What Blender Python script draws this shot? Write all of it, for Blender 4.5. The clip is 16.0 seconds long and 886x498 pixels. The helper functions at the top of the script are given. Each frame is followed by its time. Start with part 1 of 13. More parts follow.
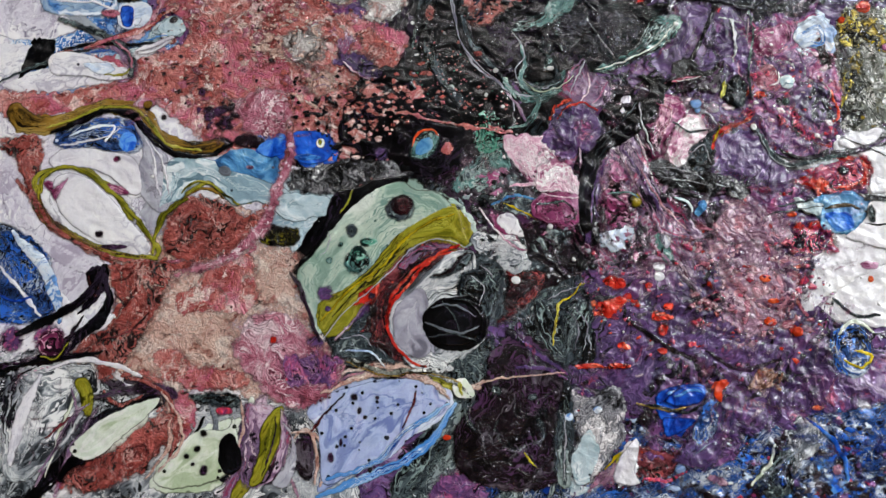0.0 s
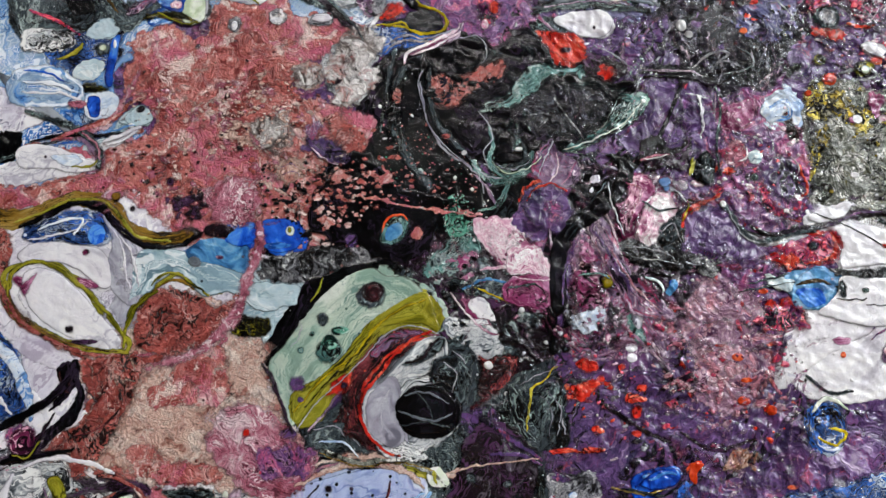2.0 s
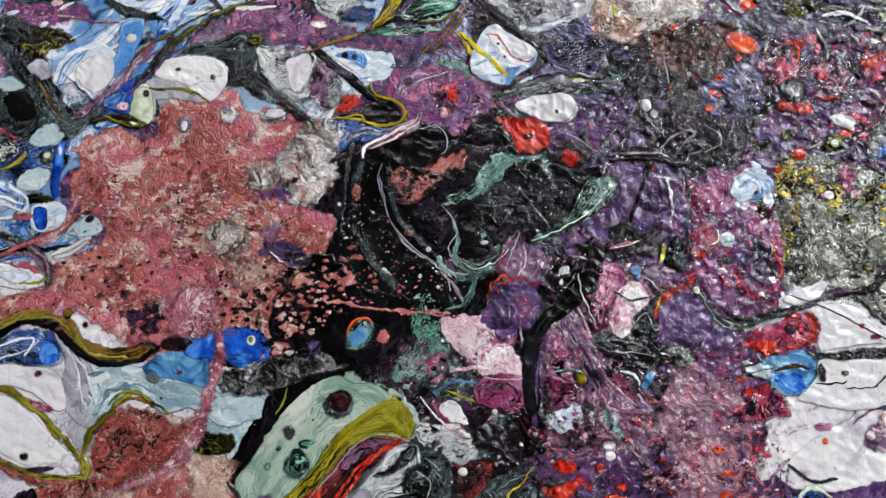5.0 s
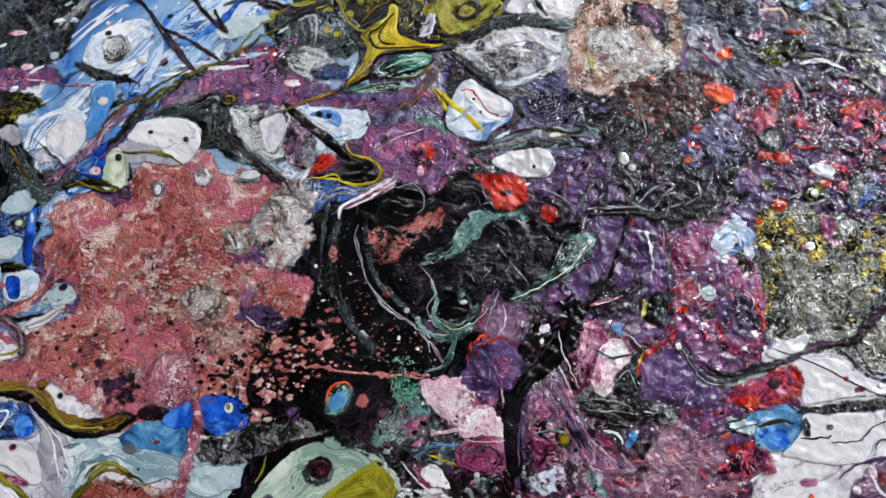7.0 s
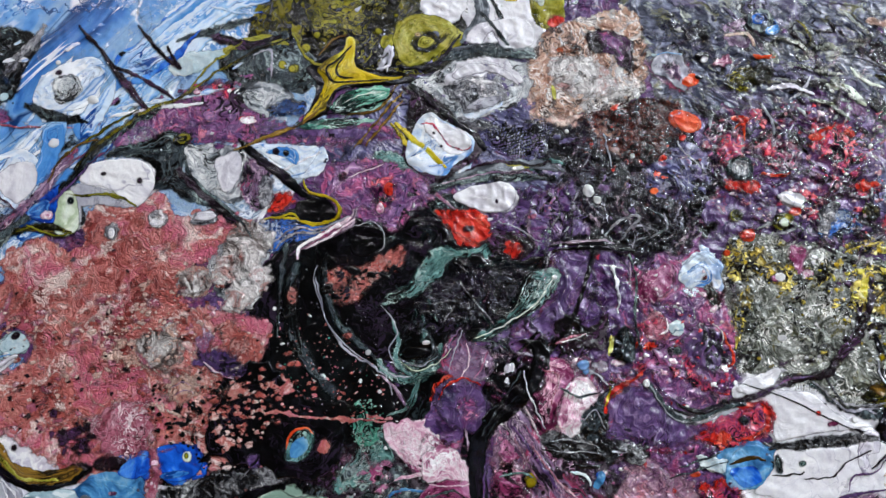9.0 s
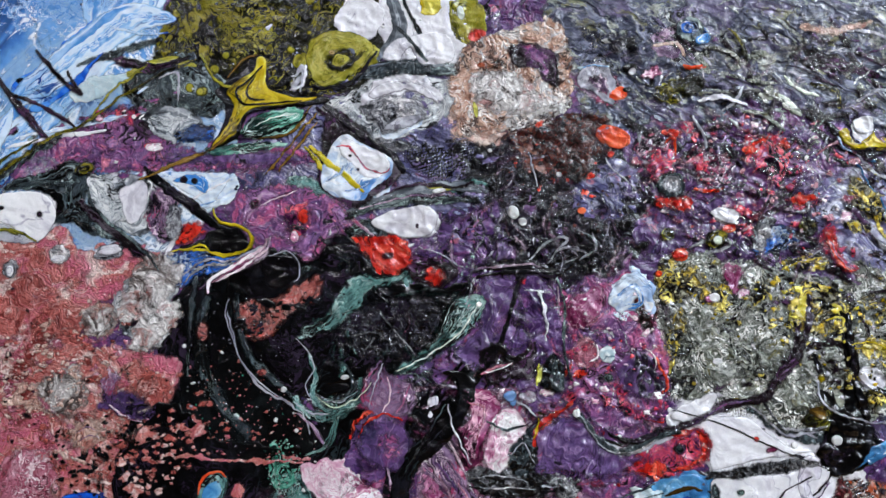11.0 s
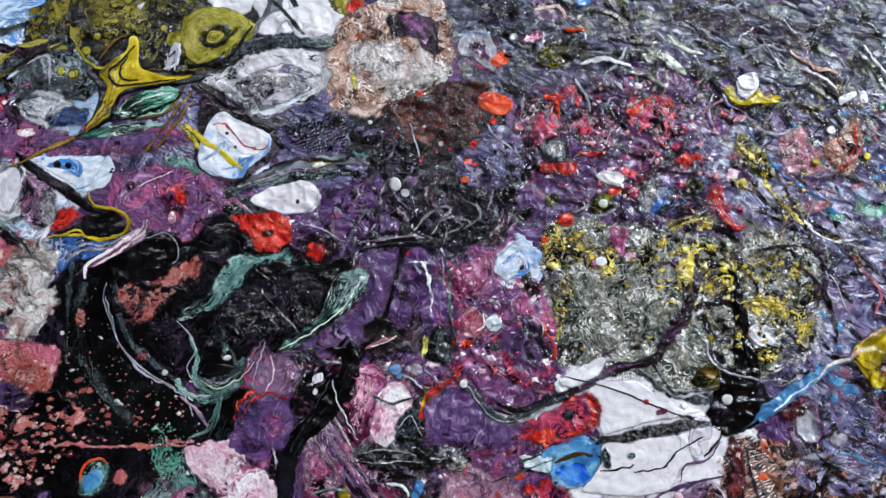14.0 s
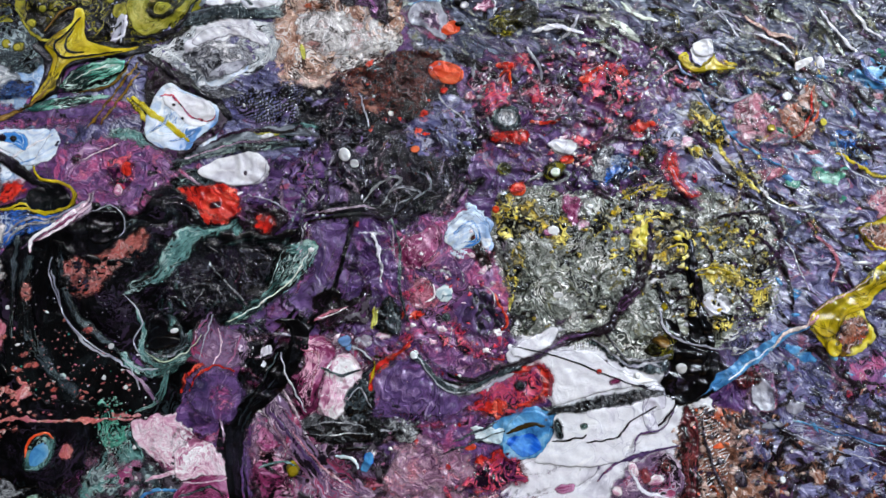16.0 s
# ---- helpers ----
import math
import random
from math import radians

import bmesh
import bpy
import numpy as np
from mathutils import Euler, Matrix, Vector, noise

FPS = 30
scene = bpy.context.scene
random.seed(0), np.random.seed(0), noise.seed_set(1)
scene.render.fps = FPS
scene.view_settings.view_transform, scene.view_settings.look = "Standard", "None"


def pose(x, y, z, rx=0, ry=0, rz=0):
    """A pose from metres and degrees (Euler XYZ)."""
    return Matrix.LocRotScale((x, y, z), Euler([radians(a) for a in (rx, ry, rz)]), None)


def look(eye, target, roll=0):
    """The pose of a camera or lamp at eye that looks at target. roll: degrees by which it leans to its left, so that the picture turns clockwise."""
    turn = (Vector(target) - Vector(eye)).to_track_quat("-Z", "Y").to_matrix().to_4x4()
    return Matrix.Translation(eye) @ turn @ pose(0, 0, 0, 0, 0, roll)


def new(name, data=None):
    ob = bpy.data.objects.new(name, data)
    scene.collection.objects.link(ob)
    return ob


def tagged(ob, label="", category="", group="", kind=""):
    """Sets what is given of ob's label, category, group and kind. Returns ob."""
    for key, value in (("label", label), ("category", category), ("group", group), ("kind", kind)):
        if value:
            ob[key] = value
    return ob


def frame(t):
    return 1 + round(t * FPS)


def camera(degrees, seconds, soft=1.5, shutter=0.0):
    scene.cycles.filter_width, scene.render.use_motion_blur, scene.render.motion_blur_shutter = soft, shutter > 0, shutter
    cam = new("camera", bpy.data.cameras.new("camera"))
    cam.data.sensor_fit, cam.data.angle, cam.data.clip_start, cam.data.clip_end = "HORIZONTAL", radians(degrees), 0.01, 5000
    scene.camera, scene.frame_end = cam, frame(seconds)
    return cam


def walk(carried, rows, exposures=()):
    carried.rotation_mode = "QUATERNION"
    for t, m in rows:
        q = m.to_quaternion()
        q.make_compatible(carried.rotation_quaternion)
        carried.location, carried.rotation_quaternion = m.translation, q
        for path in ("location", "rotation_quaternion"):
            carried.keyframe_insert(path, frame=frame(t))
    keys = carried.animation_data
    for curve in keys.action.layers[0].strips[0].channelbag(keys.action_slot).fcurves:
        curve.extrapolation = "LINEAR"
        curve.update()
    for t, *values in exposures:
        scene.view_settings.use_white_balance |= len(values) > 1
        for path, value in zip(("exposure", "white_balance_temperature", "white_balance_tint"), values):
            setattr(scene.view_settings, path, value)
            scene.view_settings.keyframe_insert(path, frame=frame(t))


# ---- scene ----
cam = camera(61.3, 16.0, soft=1.5)
METRES, EYE, TILT, LEAN, TURN = 0.2214, 1.45, 8.1, 0.0, -0.7
ROWS = [
    (0.0, 0.0, 0.0, 0.0, 0.0, 0.0, -0.0),
    (0.5, 0.0156, -0.0008, 0.0306, 0.1, -0.03, 0.31),
    (1.0, 0.0294, 0.0007, 0.0721, 0.01, 0.03, 0.68),
    (1.5, 0.0406, 0.0001, 0.1084, -0.11, 0.2, 1.03),
    (2.0, 0.0483, 0.0017, 0.1439, -0.23, 0.38, 1.37),
    (2.5, 0.0554, 0.0052, 0.1843, -0.41, 0.52, 1.96),
    (3.0, 0.064, 0.0114, 0.2201, -0.62, 0.64, 2.8),
    (3.5, 0.072, 0.0236, 0.2463, -0.87, 0.52, 3.34),
    (4.0, 0.0808, 0.0342, 0.2705, -1.03, 0.19, 3.63),
    (6.5, 0.1201, 0.057, 0.3993, -1.46, 0.41, 4.77),
    (7.0, 0.1353, 0.0575, 0.4212, -1.49, 0.46, 5.19),
    (7.5, 0.1492, 0.0589, 0.4404, -1.51, 0.35, 5.5),
    (8.0, 0.166, 0.0628, 0.4584, -1.48, 0.26, 5.79),
    (8.5, 0.1869, 0.0731, 0.4728, -1.5, 0.29, 6.06),
    (9.0, 0.2099, 0.0855, 0.4873, -1.54, 0.23, 6.33),
    (11.5, 0.3775, 0.153, 0.5221, -2.42, -0.11, 8.4),
    (12.0, 0.4138, 0.1572, 0.5165, -2.58, -0.42, 8.96),
    (12.5, 0.4413, 0.1552, 0.5056, -2.71, -0.49, 9.38),
    (13.0, 0.4675, 0.1546, 0.4926, -2.77, -0.58, 9.73),
    (13.5, 0.4915, 0.1513, 0.4784, -2.86, -0.68, 10.01),
    (14.0, 0.517, 0.1521, 0.4603, -2.85, -0.7, 10.28),
    (14.5, 0.5424, 0.1589, 0.4427, -2.92, -0.66, 10.58),
    (15.0, 0.565, 0.1606, 0.4279, -2.92, -0.71, 10.79),
    (15.5, 0.5788, 0.1613, 0.4144, -2.88, -0.71, 10.85),
    (16.0, 0.5935, 0.1626, 0.3988, -2.7, -0.81, 10.85),
]
walk(cam, [(t, pose(0, 0, EYE, TILT, LEAN, TURN) @ pose(METRES * x, METRES * y, METRES * z, 90 + pitch, roll, yaw)) for t, x, y, z, yaw, pitch, roll in ROWS],
     exposures=[(0.0, 0.05, 6750, 10), (4.0, 0.05, 6750, 10), (9.0, 0.03, 6350, 10), (16.0, 0.1, 6200, 10)])

# ---- light: daylight through one unseen window behind the viewer, to the right of the painting, inferred from glare; two added tubes ----
world = bpy.data.worlds.new("world")
scene.world = world
world.use_nodes = True
wn = world.node_tree
sky = wn.nodes.new("ShaderNodeTexSky")
sky.sky_type, sky.sun_disc, sky.sun_elevation, sky.sun_rotation = "NISHITA", False, radians(40), radians(200)
wn.links.new(sky.outputs["Color"], wn.nodes["Background"].inputs["Color"])
wn.nodes["Background"].inputs["Strength"].default_value = 0.1


def area_lamp(name, place, target, width, height, watts, colour):
    data = bpy.data.lights.new(name, "AREA")
    data.shape, data.size, data.size_y, data.energy, data.color = "RECTANGLE", width, height, watts, colour
    ob = new(name, data)
    ob.matrix_world = look(place, target)
    return ob


WINDOW_X, WINDOW_Z, WINDOW_W, WINDOW_H = 2.6, 2.8, 1.5, 1.4
area_lamp("window_daylight", (WINDOW_X, -2.52, WINDOW_Z), (WINDOW_X, 0, WINDOW_Z), WINDOW_W - 0.1, WINDOW_H - 0.1, 156, (0.86, 0.93, 1.0))
# Two made-up tubes, added to put glints on the ridges and brighten the paint.
ADDED_TUBES = ((-0.12, -0.95, 0.0), (1.25, -1.7, 0.0))   # place across and out from the wall, turn
for tx, ty, turn in ADDED_TUBES:
    tube = area_lamp("added_glint_light", (tx, ty, 2.485), (tx, ty, 0), 1.2, 0.05, 9.0 if tx < 0 else 5.0, (0.98, 0.97, 1.0))
    tube.rotation_euler.z = radians(turn)


# ---- materials ----
def rgb(h):
    v = [int(h[i:i + 2], 16) / 255 for i in (0, 2, 4)]
    return tuple(c / 12.92 if c <= 0.04045 else ((c + 0.055) / 1.055) ** 2.4 for c in v) + (1.0,)


class Net:
    """A small wrapper that adds nodes to a material and links them."""

    def __init__(self, name):
        self.mat = bpy.data.materials.new(name)
        self.mat.use_nodes = True
        self.tree = self.mat.node_tree
        self.bsdf = self.tree.nodes["Principled BSDF"]

    def add(self, kind, props=None, **inputs):
        n = self.tree.nodes.new("ShaderNode" + kind)
        for k, v in (props or {}).items():
            setattr(n, k, v)
        for k, v in inputs.items():
            self.put(n, k.replace("_", " "), v)
        return n

    def put(self, n, key, v):
        s = n.inputs[int(key)] if key.isdigit() else n.inputs[key]
        if isinstance(v, bpy.types.NodeSocket):
            self.tree.links.new(v, s)
        else:
            s.default_value = v

    def math(self, op, a, b=0.0, clamp=False):
        n = self.add("Math", {"operation": op, "use_clamp": clamp})
        self.put(n, "0", a)
        self.put(n, "1", b)
        return n.outputs[0]

    def mix(self, fac, a, b, blend="MIX"):
        n = self.add("Mix", {"data_type": "RGBA", "blend_type": blend})
        self.put(n, "0", fac)
        self.put(n, "6", a)
        self.put(n, "7", b)
        return n.outputs[2]

    def ramp(self, fac, stops):
        n = self.add("ValToRGB")
        e = n.color_ramp.elements
        while len(e) < len(stops):
            e.new(0.5)
        for el, (p, c) in zip(e, stops):
            el.position, el.color = p, rgb(c) if isinstance(c, str) else (c, c, c, 1)
        self.put(n, "Fac", fac)
        return n.outputs[0]


def paint(name, stops, scale=70, warp=1.0, angle=0, stretch=1.0, specks=(), rough=0.34, bump=0.35, relief=420, contrast=1.0, grain=0.25, lines=(), rim=(), fringe=0.6, broad=0.9, follow=0.0, tints=(), soft=0.0):
    """Dried acrylic paint: pigments run into one another along a warped noise, with threads, specks, fine grain and relief.
    fringe: how far, in millimetres, the paint breaks up into crumbs towards its rim. rim: a colour that gathers along the rim, and its width.
    follow: how far the marbling runs along the outline of the pour. tints: pigments that cloud the paint, each with the size of its clouds and its share.
    soft: how far, in millimetres, the rim thins out over the paint below."""
    m = Net(name)
    scale *= 2.1
    base = m.add("TexCoord").outputs["Object"]
    vec = m.add("Mapping", {"vector_type": "TEXTURE"}, Vector=base, Rotation=(0, radians(-angle), 0), Scale=(stretch, 1, 1)).outputs[0]
    low = m.add("TexNoise", Vector=vec, Scale=scale * 0.45, Detail=3.0).outputs["Color"]
    off = m.add("VectorMath", {"operation": "SUBTRACT"})
    m.put(off, "0", low), m.put(off, "1", (0.5, 0.5, 0.5))
    far = m.add("VectorMath", {"operation": "MULTIPLY_ADD"})
    m.put(far, "0", off.outputs[0]), m.put(far, "1", (warp * 4.5 / scale,) * 3), m.put(far, "2", vec)
    inward = m.add("Attribute", {"attribute_name": "inward"}).outputs["Fac"]
    along = far.outputs[0]
    if follow:
        squeeze = m.add("VectorMath", {"operation": "MULTIPLY_ADD"})
        m.put(squeeze, "0", far.outputs[0]), m.put(squeeze, "1", (1 - 0.75 * follow,) * 3)
        m.put(squeeze, "2", m.add("CombineXYZ", Y=m.math("MULTIPLY", m.math("MINIMUM", inward, 30.0), 0.0032 * follow)).outputs[0])
        along = squeeze.outputs[0]
    flow = m.add("TexNoise", Vector=along, Scale=scale * 0.62, Detail=4.5, Roughness=0.5, Distortion=1.5).outputs["Fac"]
    wide = m.add("TexNoise", Vector=far.outputs[0], Scale=scale * 0.22, Detail=3.0).outputs["Fac"]
    both = m.math("ADD", m.math("ADD", m.math("MULTIPLY", flow, 0.8), 0.1), m.math("MULTIPLY", m.math("SUBTRACT", wide, 0.5), broad))
    half = 0.16 / contrast
    t = m.add("MapRange", Value=both)
    m.put(t, "1", 0.5 - half), m.put(t, "2", 0.5 + half)
    colour = m.ramp(t.outputs[0], stops)
    fine = m.add("TexNoise", Vector=base, Scale=1400.0, Detail=4.0, Roughness=0.7).outputs["Fac"]
    for k, (c, size, share) in enumerate(tints):
        shift = m.add("VectorMath", {"operation": "ADD"})
        m.put(shift, "0", far.outputs[0]), m.put(shift, "1", (0.37 * (k + 1), 0.21, 0.53 * (k + 1)))
        cloud = m.add("TexNoise", Vector=shift.outputs[0], Scale=1000.0 / size, Detail=5.0, Roughness=0.62, Distortion=0.8).outputs["Fac"]
        cloud = m.math("ADD", cloud, m.math("MULTIPLY", m.math("SUBTRACT", fine, 0.5), 0.25))
        colour = m.mix(m.math("MULTIPLY", m.math("MULTIPLY", m.math("SUBTRACT", cloud, 0.70 - 0.4 * share), 11.0, True), 0.85), colour, rgb(c))
    colour = m.mix(1.0, colour, m.ramp(fine, [(0.34, 1 - grain), (0.56, 1.0)]), "MULTIPLY")
    for c, often, width in lines:
        often *= 0.55
        wave = m.add("TexNoise", Vector=along, Scale=often, Detail=2.0, Distortion=1.6).outputs["Fac"]
        gate = m.add("TexNoise", Vector=base, Scale=often * 0.6, Detail=1.0).outputs["Fac"]
        thin = m.math("MULTIPLY", m.math("SUBTRACT", gate, 0.42, True), width * 6)
        faint = m.math("MULTIPLY", m.math("SUBTRACT", thin, m.math("ABSOLUTE", m.math("SUBTRACT", wave, 0.5))), 45, True)
        colour = m.mix(faint, colour, rgb(c))
    for c, spacing, size, share in specks:
        bent = m.add("VectorMath", {"operation": "MULTIPLY_ADD"})
        m.put(bent, "0", m.add("TexNoise", Vector=base, Scale=900.0, Detail=2.0).outputs["Color"])
        m.put(bent, "1", (size * 0.0011,) * 3), m.put(bent, "2", base)
        v = m.add("TexVoronoi", Vector=bent.outputs[0], Scale=1000 / spacing, Randomness=1.0)
        sep = m.add("SeparateColor", Color=v.outputs["Color"]).outputs
        size_here = m.math("MULTIPLY", m.math("ADD", sep[1], 0.35), size / spacing)
        near = m.math("MULTIPLY", m.math("SUBTRACT", size_here, v.outputs["Distance"]), 5 * spacing / size, True)
        mask = m.math("MULTIPLY", near, m.math("GREATER_THAN", sep[0], 1 - share))
        colour = m.mix(mask, colour, rgb(c))
    crumb = m.add("TexNoise", Vector=base, Scale=420.0 if fringe > 1.5 else 600.0, Detail=5.0, Roughness=0.7).outputs["Fac"]
    ragged = m.math("ADD", inward, m.math("MULTIPLY", m.math("SUBTRACT", crumb, 0.5), 2.4 * fringe))
    for c, width in rim:
        reach = m.math("ADD", ragged, m.math("MULTIPLY", m.math("SUBTRACT", wide, 0.45), width * 8))
        colour = m.mix(m.math("MULTIPLY", m.math("MULTIPLY", m.math("SUBTRACT", width * 1.6 + fringe * 0.5, reach), 1 / width, True), 0.8), colour, rgb(c))
    m.put(m.bsdf, "Base Color", colour)
    thin = fringe * 0.5 + soft * 0.5
    m.put(m.bsdf, "Alpha", m.math("ADD", m.math("MULTIPLY", m.math("SUBTRACT", ragged, thin), 1 / (0.14 + 0.28 * fringe + soft)), 0.5, True))
    m.put(m.bsdf, "Specular IOR Level", 0.5)
    m.put(m.bsdf, "Roughness", m.math("ADD", m.math("MULTIPLY", m.math("SUBTRACT", flow, 0.5), 0.35), rough - 0.14, True))
    ridge = m.add("TexNoise", Vector=far.outputs[0], Scale=relief * 0.42, Detail=1.3, Roughness=0.45, Distortion=0.6).outputs["Fac"]
    crest = m.math("SUBTRACT", 1.0, m.math("ABSOLUTE", m.math("MULTIPLY", m.math("SUBTRACT", ridge, 0.5), 3.0)))
    height = m.math("ADD", m.math("MULTIPLY", crest, 0.5), m.math("MULTIPLY", wide, 0.8))
    b = m.add("Bump", Height=height, Strength=min(1.0, 0.4 + bump * 1.5), Distance=0.0011 * bump / 0.35)
    pits = m.add("Bump", Height=fine, Strength=0.3, Distance=0.0003, Normal=b.outputs[0])
    m.put(m.bsdf, "Normal", pits.outputs[0])
    FRINGE[name] = fringe
    return m.mat


FRINGE = {}


def plain(name, colour, rough, scale=12.0, spread=0.12, bump=0.1):
    m = Net(name)
    base = m.add("TexCoord").outputs["Object"]
    n = m.add("TexNoise", Vector=base, Scale=scale, Detail=6.0).outputs["Fac"]
    c = m.mix(1.0, rgb(colour), m.ramp(n, [(0.3, 1 - spread), (0.7, 1.0)]), "MULTIPLY")
    m.put(m.bsdf, "Base Color", c), m.put(m.bsdf, "Roughness", rough)
    fine = m.add("TexNoise", Vector=base, Scale=scale * 30, Detail=3.0).outputs["Fac"]
    m.put(m.bsdf, "Normal", m.add("Bump", Height=fine, Strength=bump, Distance=0.002).outputs[0])
    return m.mat


PAINTS = {}
LABELS = {}


def mixed(key, label, *args, **kw):
    PAINTS[key] = paint(key + "_paint", *args, **kw)
    LABELS[key] = label


mixed("purple", "wrinkled dark purple paint", [(0.00, "18101f"), (0.14, "34214a"), (0.29, "502f66"), (0.43, "3e2856"), (0.57, "6a4a80"), (0.71, "482f5e"), (0.86, "8e70a4"), (1.00, "bca8c8")], scale=70, rough=0.36, bump=0.42, relief=330, fringe=2, contrast=0.6, lines=[("120c18", 160, 0.035), ("8c6c9a", 240, 0.02)], specks=[("d8d4e0", 5.0, 0.25, 0.12), ("c03448", 7.0, 1.1, 0.12)], tints=[("7a4478", 16, 0.45), ("b0506c", 10, 0.28), ("2a1e34", 12, 0.35)], soft=1.2)
mixed("violet", "violet paint with grey streaks", [(0.0, "1c1428"), (0.14, "3a2848"), (0.29, "543a6a"), (0.43, "443056"), (0.57, "6a4c80"), (0.71, "4e3866"), (0.86, "806490"), (1.0, "a090b0")], scale=80, angle=55, rough=0.36, bump=0.3, specks=[("dcd8e4", 5.0, 0.25, 0.25)], fringe=2, contrast=0.6, stretch=1.4, lines=[("140e1c", 160, 0.035)], tints=[("6a3c6c", 15, 0.42), ("963c50", 8, 0.2), ("2c2648", 14, 0.35)], soft=1.2)
mixed("plum", "plum paint with pink and red flecks", [(0.00, "2c1836"), (0.14, "4c2c58"), (0.29, "6c4474"), (0.43, "5a3864"), (0.57, "884e80"), (0.71, "664470"), (0.86, "a070a0"), (1.00, "c8a8c0")], scale=75, rough=0.34, bump=0.4, specks=[("c8304a", 7.0, 0.8, 0.1), ("d8c8d4", 4.5, 0.35, 0.2)], fringe=2.6, contrast=0.6, lines=[("1c0e20", 160, 0.035), ("b888ac", 240, 0.02)], soft=1.2, tints=[("b8507c", 11, 0.45), ("4a3468", 15, 0.4), ("dc7c90", 6, 0.28)])
mixed("salmon", "salmon pink grainy paint", [(0.00, "7a302e"), (0.14, "a85650"), (0.29, "c06e66"), (0.43, "b25a54"), (0.57, "cc7e76"), (0.71, "ba6860"), (0.86, "da9c94"), (1.00, "e6c4bc")], scale=80, rough=0.4, grain=0.32, specks=[("4a2022", 6.0, 0.5, 0.18), ("e8d4ce", 3.0, 0.25, 0.25)], lines=[("6a2c2a", 150, 0.02)], fringe=2.0, contrast=0.8, soft=0.5, relief=1000, bump=0.34, tints=[("8a302e", 15, 0.42), ("f0dcd4", 11, 0.42), ("c4607a", 26, 0.5), ("3c1414", 4, 0.18)])
mixed("brick", "dark brick red grainy paint", [(0.00, "3c1414"), (0.17, "7c302e"), (0.33, "96443c"), (0.50, "863a36"), (0.67, "ac5a52"), (0.83, "8e423e"), (1.00, "c28478")], scale=85, rough=0.38, grain=0.28, specks=[("28100f", 4.0, 0.5, 0.25), ("d0b0a8", 3.5, 0.3, 0.2)], lines=[("200c0c", 240, 0.05), ("c09088", 330, 0.03)], contrast=0.6, fringe=1.8, tints=[("c0625a", 9, 0.45), ("340c0c", 7, 0.36), ("d89c94", 6, 0.25)], soft=0.9, relief=1000, bump=0.34)
mixed("rose", "dusty rose paint", [(0.0, "6a3040"), (0.3, "a4566a"), (0.55, "b87082"), (0.8, "c894a0"), (1.0, "e0c4ca")], scale=80, rough=0.36, grain=0.22, specks=[("702a3a", 4.0, 0.4, 0.2)], fringe=2.4, lines=[("5c2434", 240, 0.035), ("e8d0d4", 300, 0.03)], tints=[("8c3a4c", 8, 0.33), ("dcb4bc", 7, 0.28)], contrast=0.7, soft=1.4, relief=1000, bump=0.34)
mixed("cream", "cream and pinkish grey crusted paint", [(0.00, "905c50"), (0.17, "bc9080"), (0.33, "d8b8a8"), (0.50, "c89e8e"), (0.67, "dec6b8"), (0.83, "bc8676"), (1.00, "e6d6ca")], scale=130, rough=0.45, grain=0.28, specks=[("3c2420", 4.5, 0.5, 0.25)], fringe=3, contrast=0.6, tints=[("e8d8cc", 12, 0.42), ("a85a50", 10, 0.34), ("6a3a34", 5, 0.2)], lines=[("5c3a34", 200, 0.02)], soft=1.4, relief=1000, bump=0.34)
mixed("white", "glossy white poured paint", [(0.00, "c8c4cc"), (0.25, "e4e1e6"), (0.50, "eeecee"), (0.75, "e6e4e8"), (1.00, "f3f1f1")], scale=45, rough=0.28, bump=0.1, grain=0.06, specks=[("3a3440", 9.0, 0.5, 0.3)], fringe=0.3, lines=[("b8b4c0", 70, 0.02)], rim=[("8c8890", 0.3)], follow=0.3)
mixed("lilac", "pale lilac and white poured paint", [(0.00, "b4aabc"), (0.17, "d0cad6"), (0.33, "e2dfe6"), (0.50, "ccc6d2"), (0.67, "eae8ec"), (0.83, "d8d2da"), (1.00, "f4f2f3")], scale=50, stretch=2.0, angle=60, rough=0.28, bump=0.1, grain=0.08, specks=[("4a4050", 10.0, 0.5, 0.3)], fringe=0.5, lines=[("8c8698", 70, 0.03), ("f4f2f2", 90, 0.04)], rim=[("7c7684", 0.3)], follow=0.3)
mixed("greywhite", "grey and white marbled paint", [(0.0, "2c3034"), (0.25, "6a7076"), (0.45, "a8acb0"), (0.6, "d8dada"), (0.8, "8a9096"), (1.0, "e4e4e2")], scale=80, stretch=1.8, angle=50, rough=0.3, bump=0.25, grain=0.15, specks=[("20222a", 5.0, 0.5, 0.25)], fringe=0.8, lines=[("1a1c20", 140, 0.05), ("f0f0ee", 160, 0.05)], rim=[("33353a", 0.4)], follow=0.7, soft=0.4)
mixed("icy", "pale blue and white streaked paint", [(0.00, "84a0c8"), (0.14, "acc2e0"), (0.29, "ccdaea"), (0.43, "e4ecf2"), (0.57, "b8cce4"), (0.71, "e8eef4"), (0.86, "ccdcec"), (1.00, "f4f6f8")], scale=30, stretch=3.0, angle=25, rough=0.26, bump=0.12, grain=0.08, specks=[("232634", 5.5, 0.55, 0.22)], fringe=0.5, lines=[("5c8cc8", 60, 0.03), ("4c5c78", 110, 0.012), ("f6f8fa", 90, 0.05)], rim=[("5c6c84", 0.3)], follow=0.3)
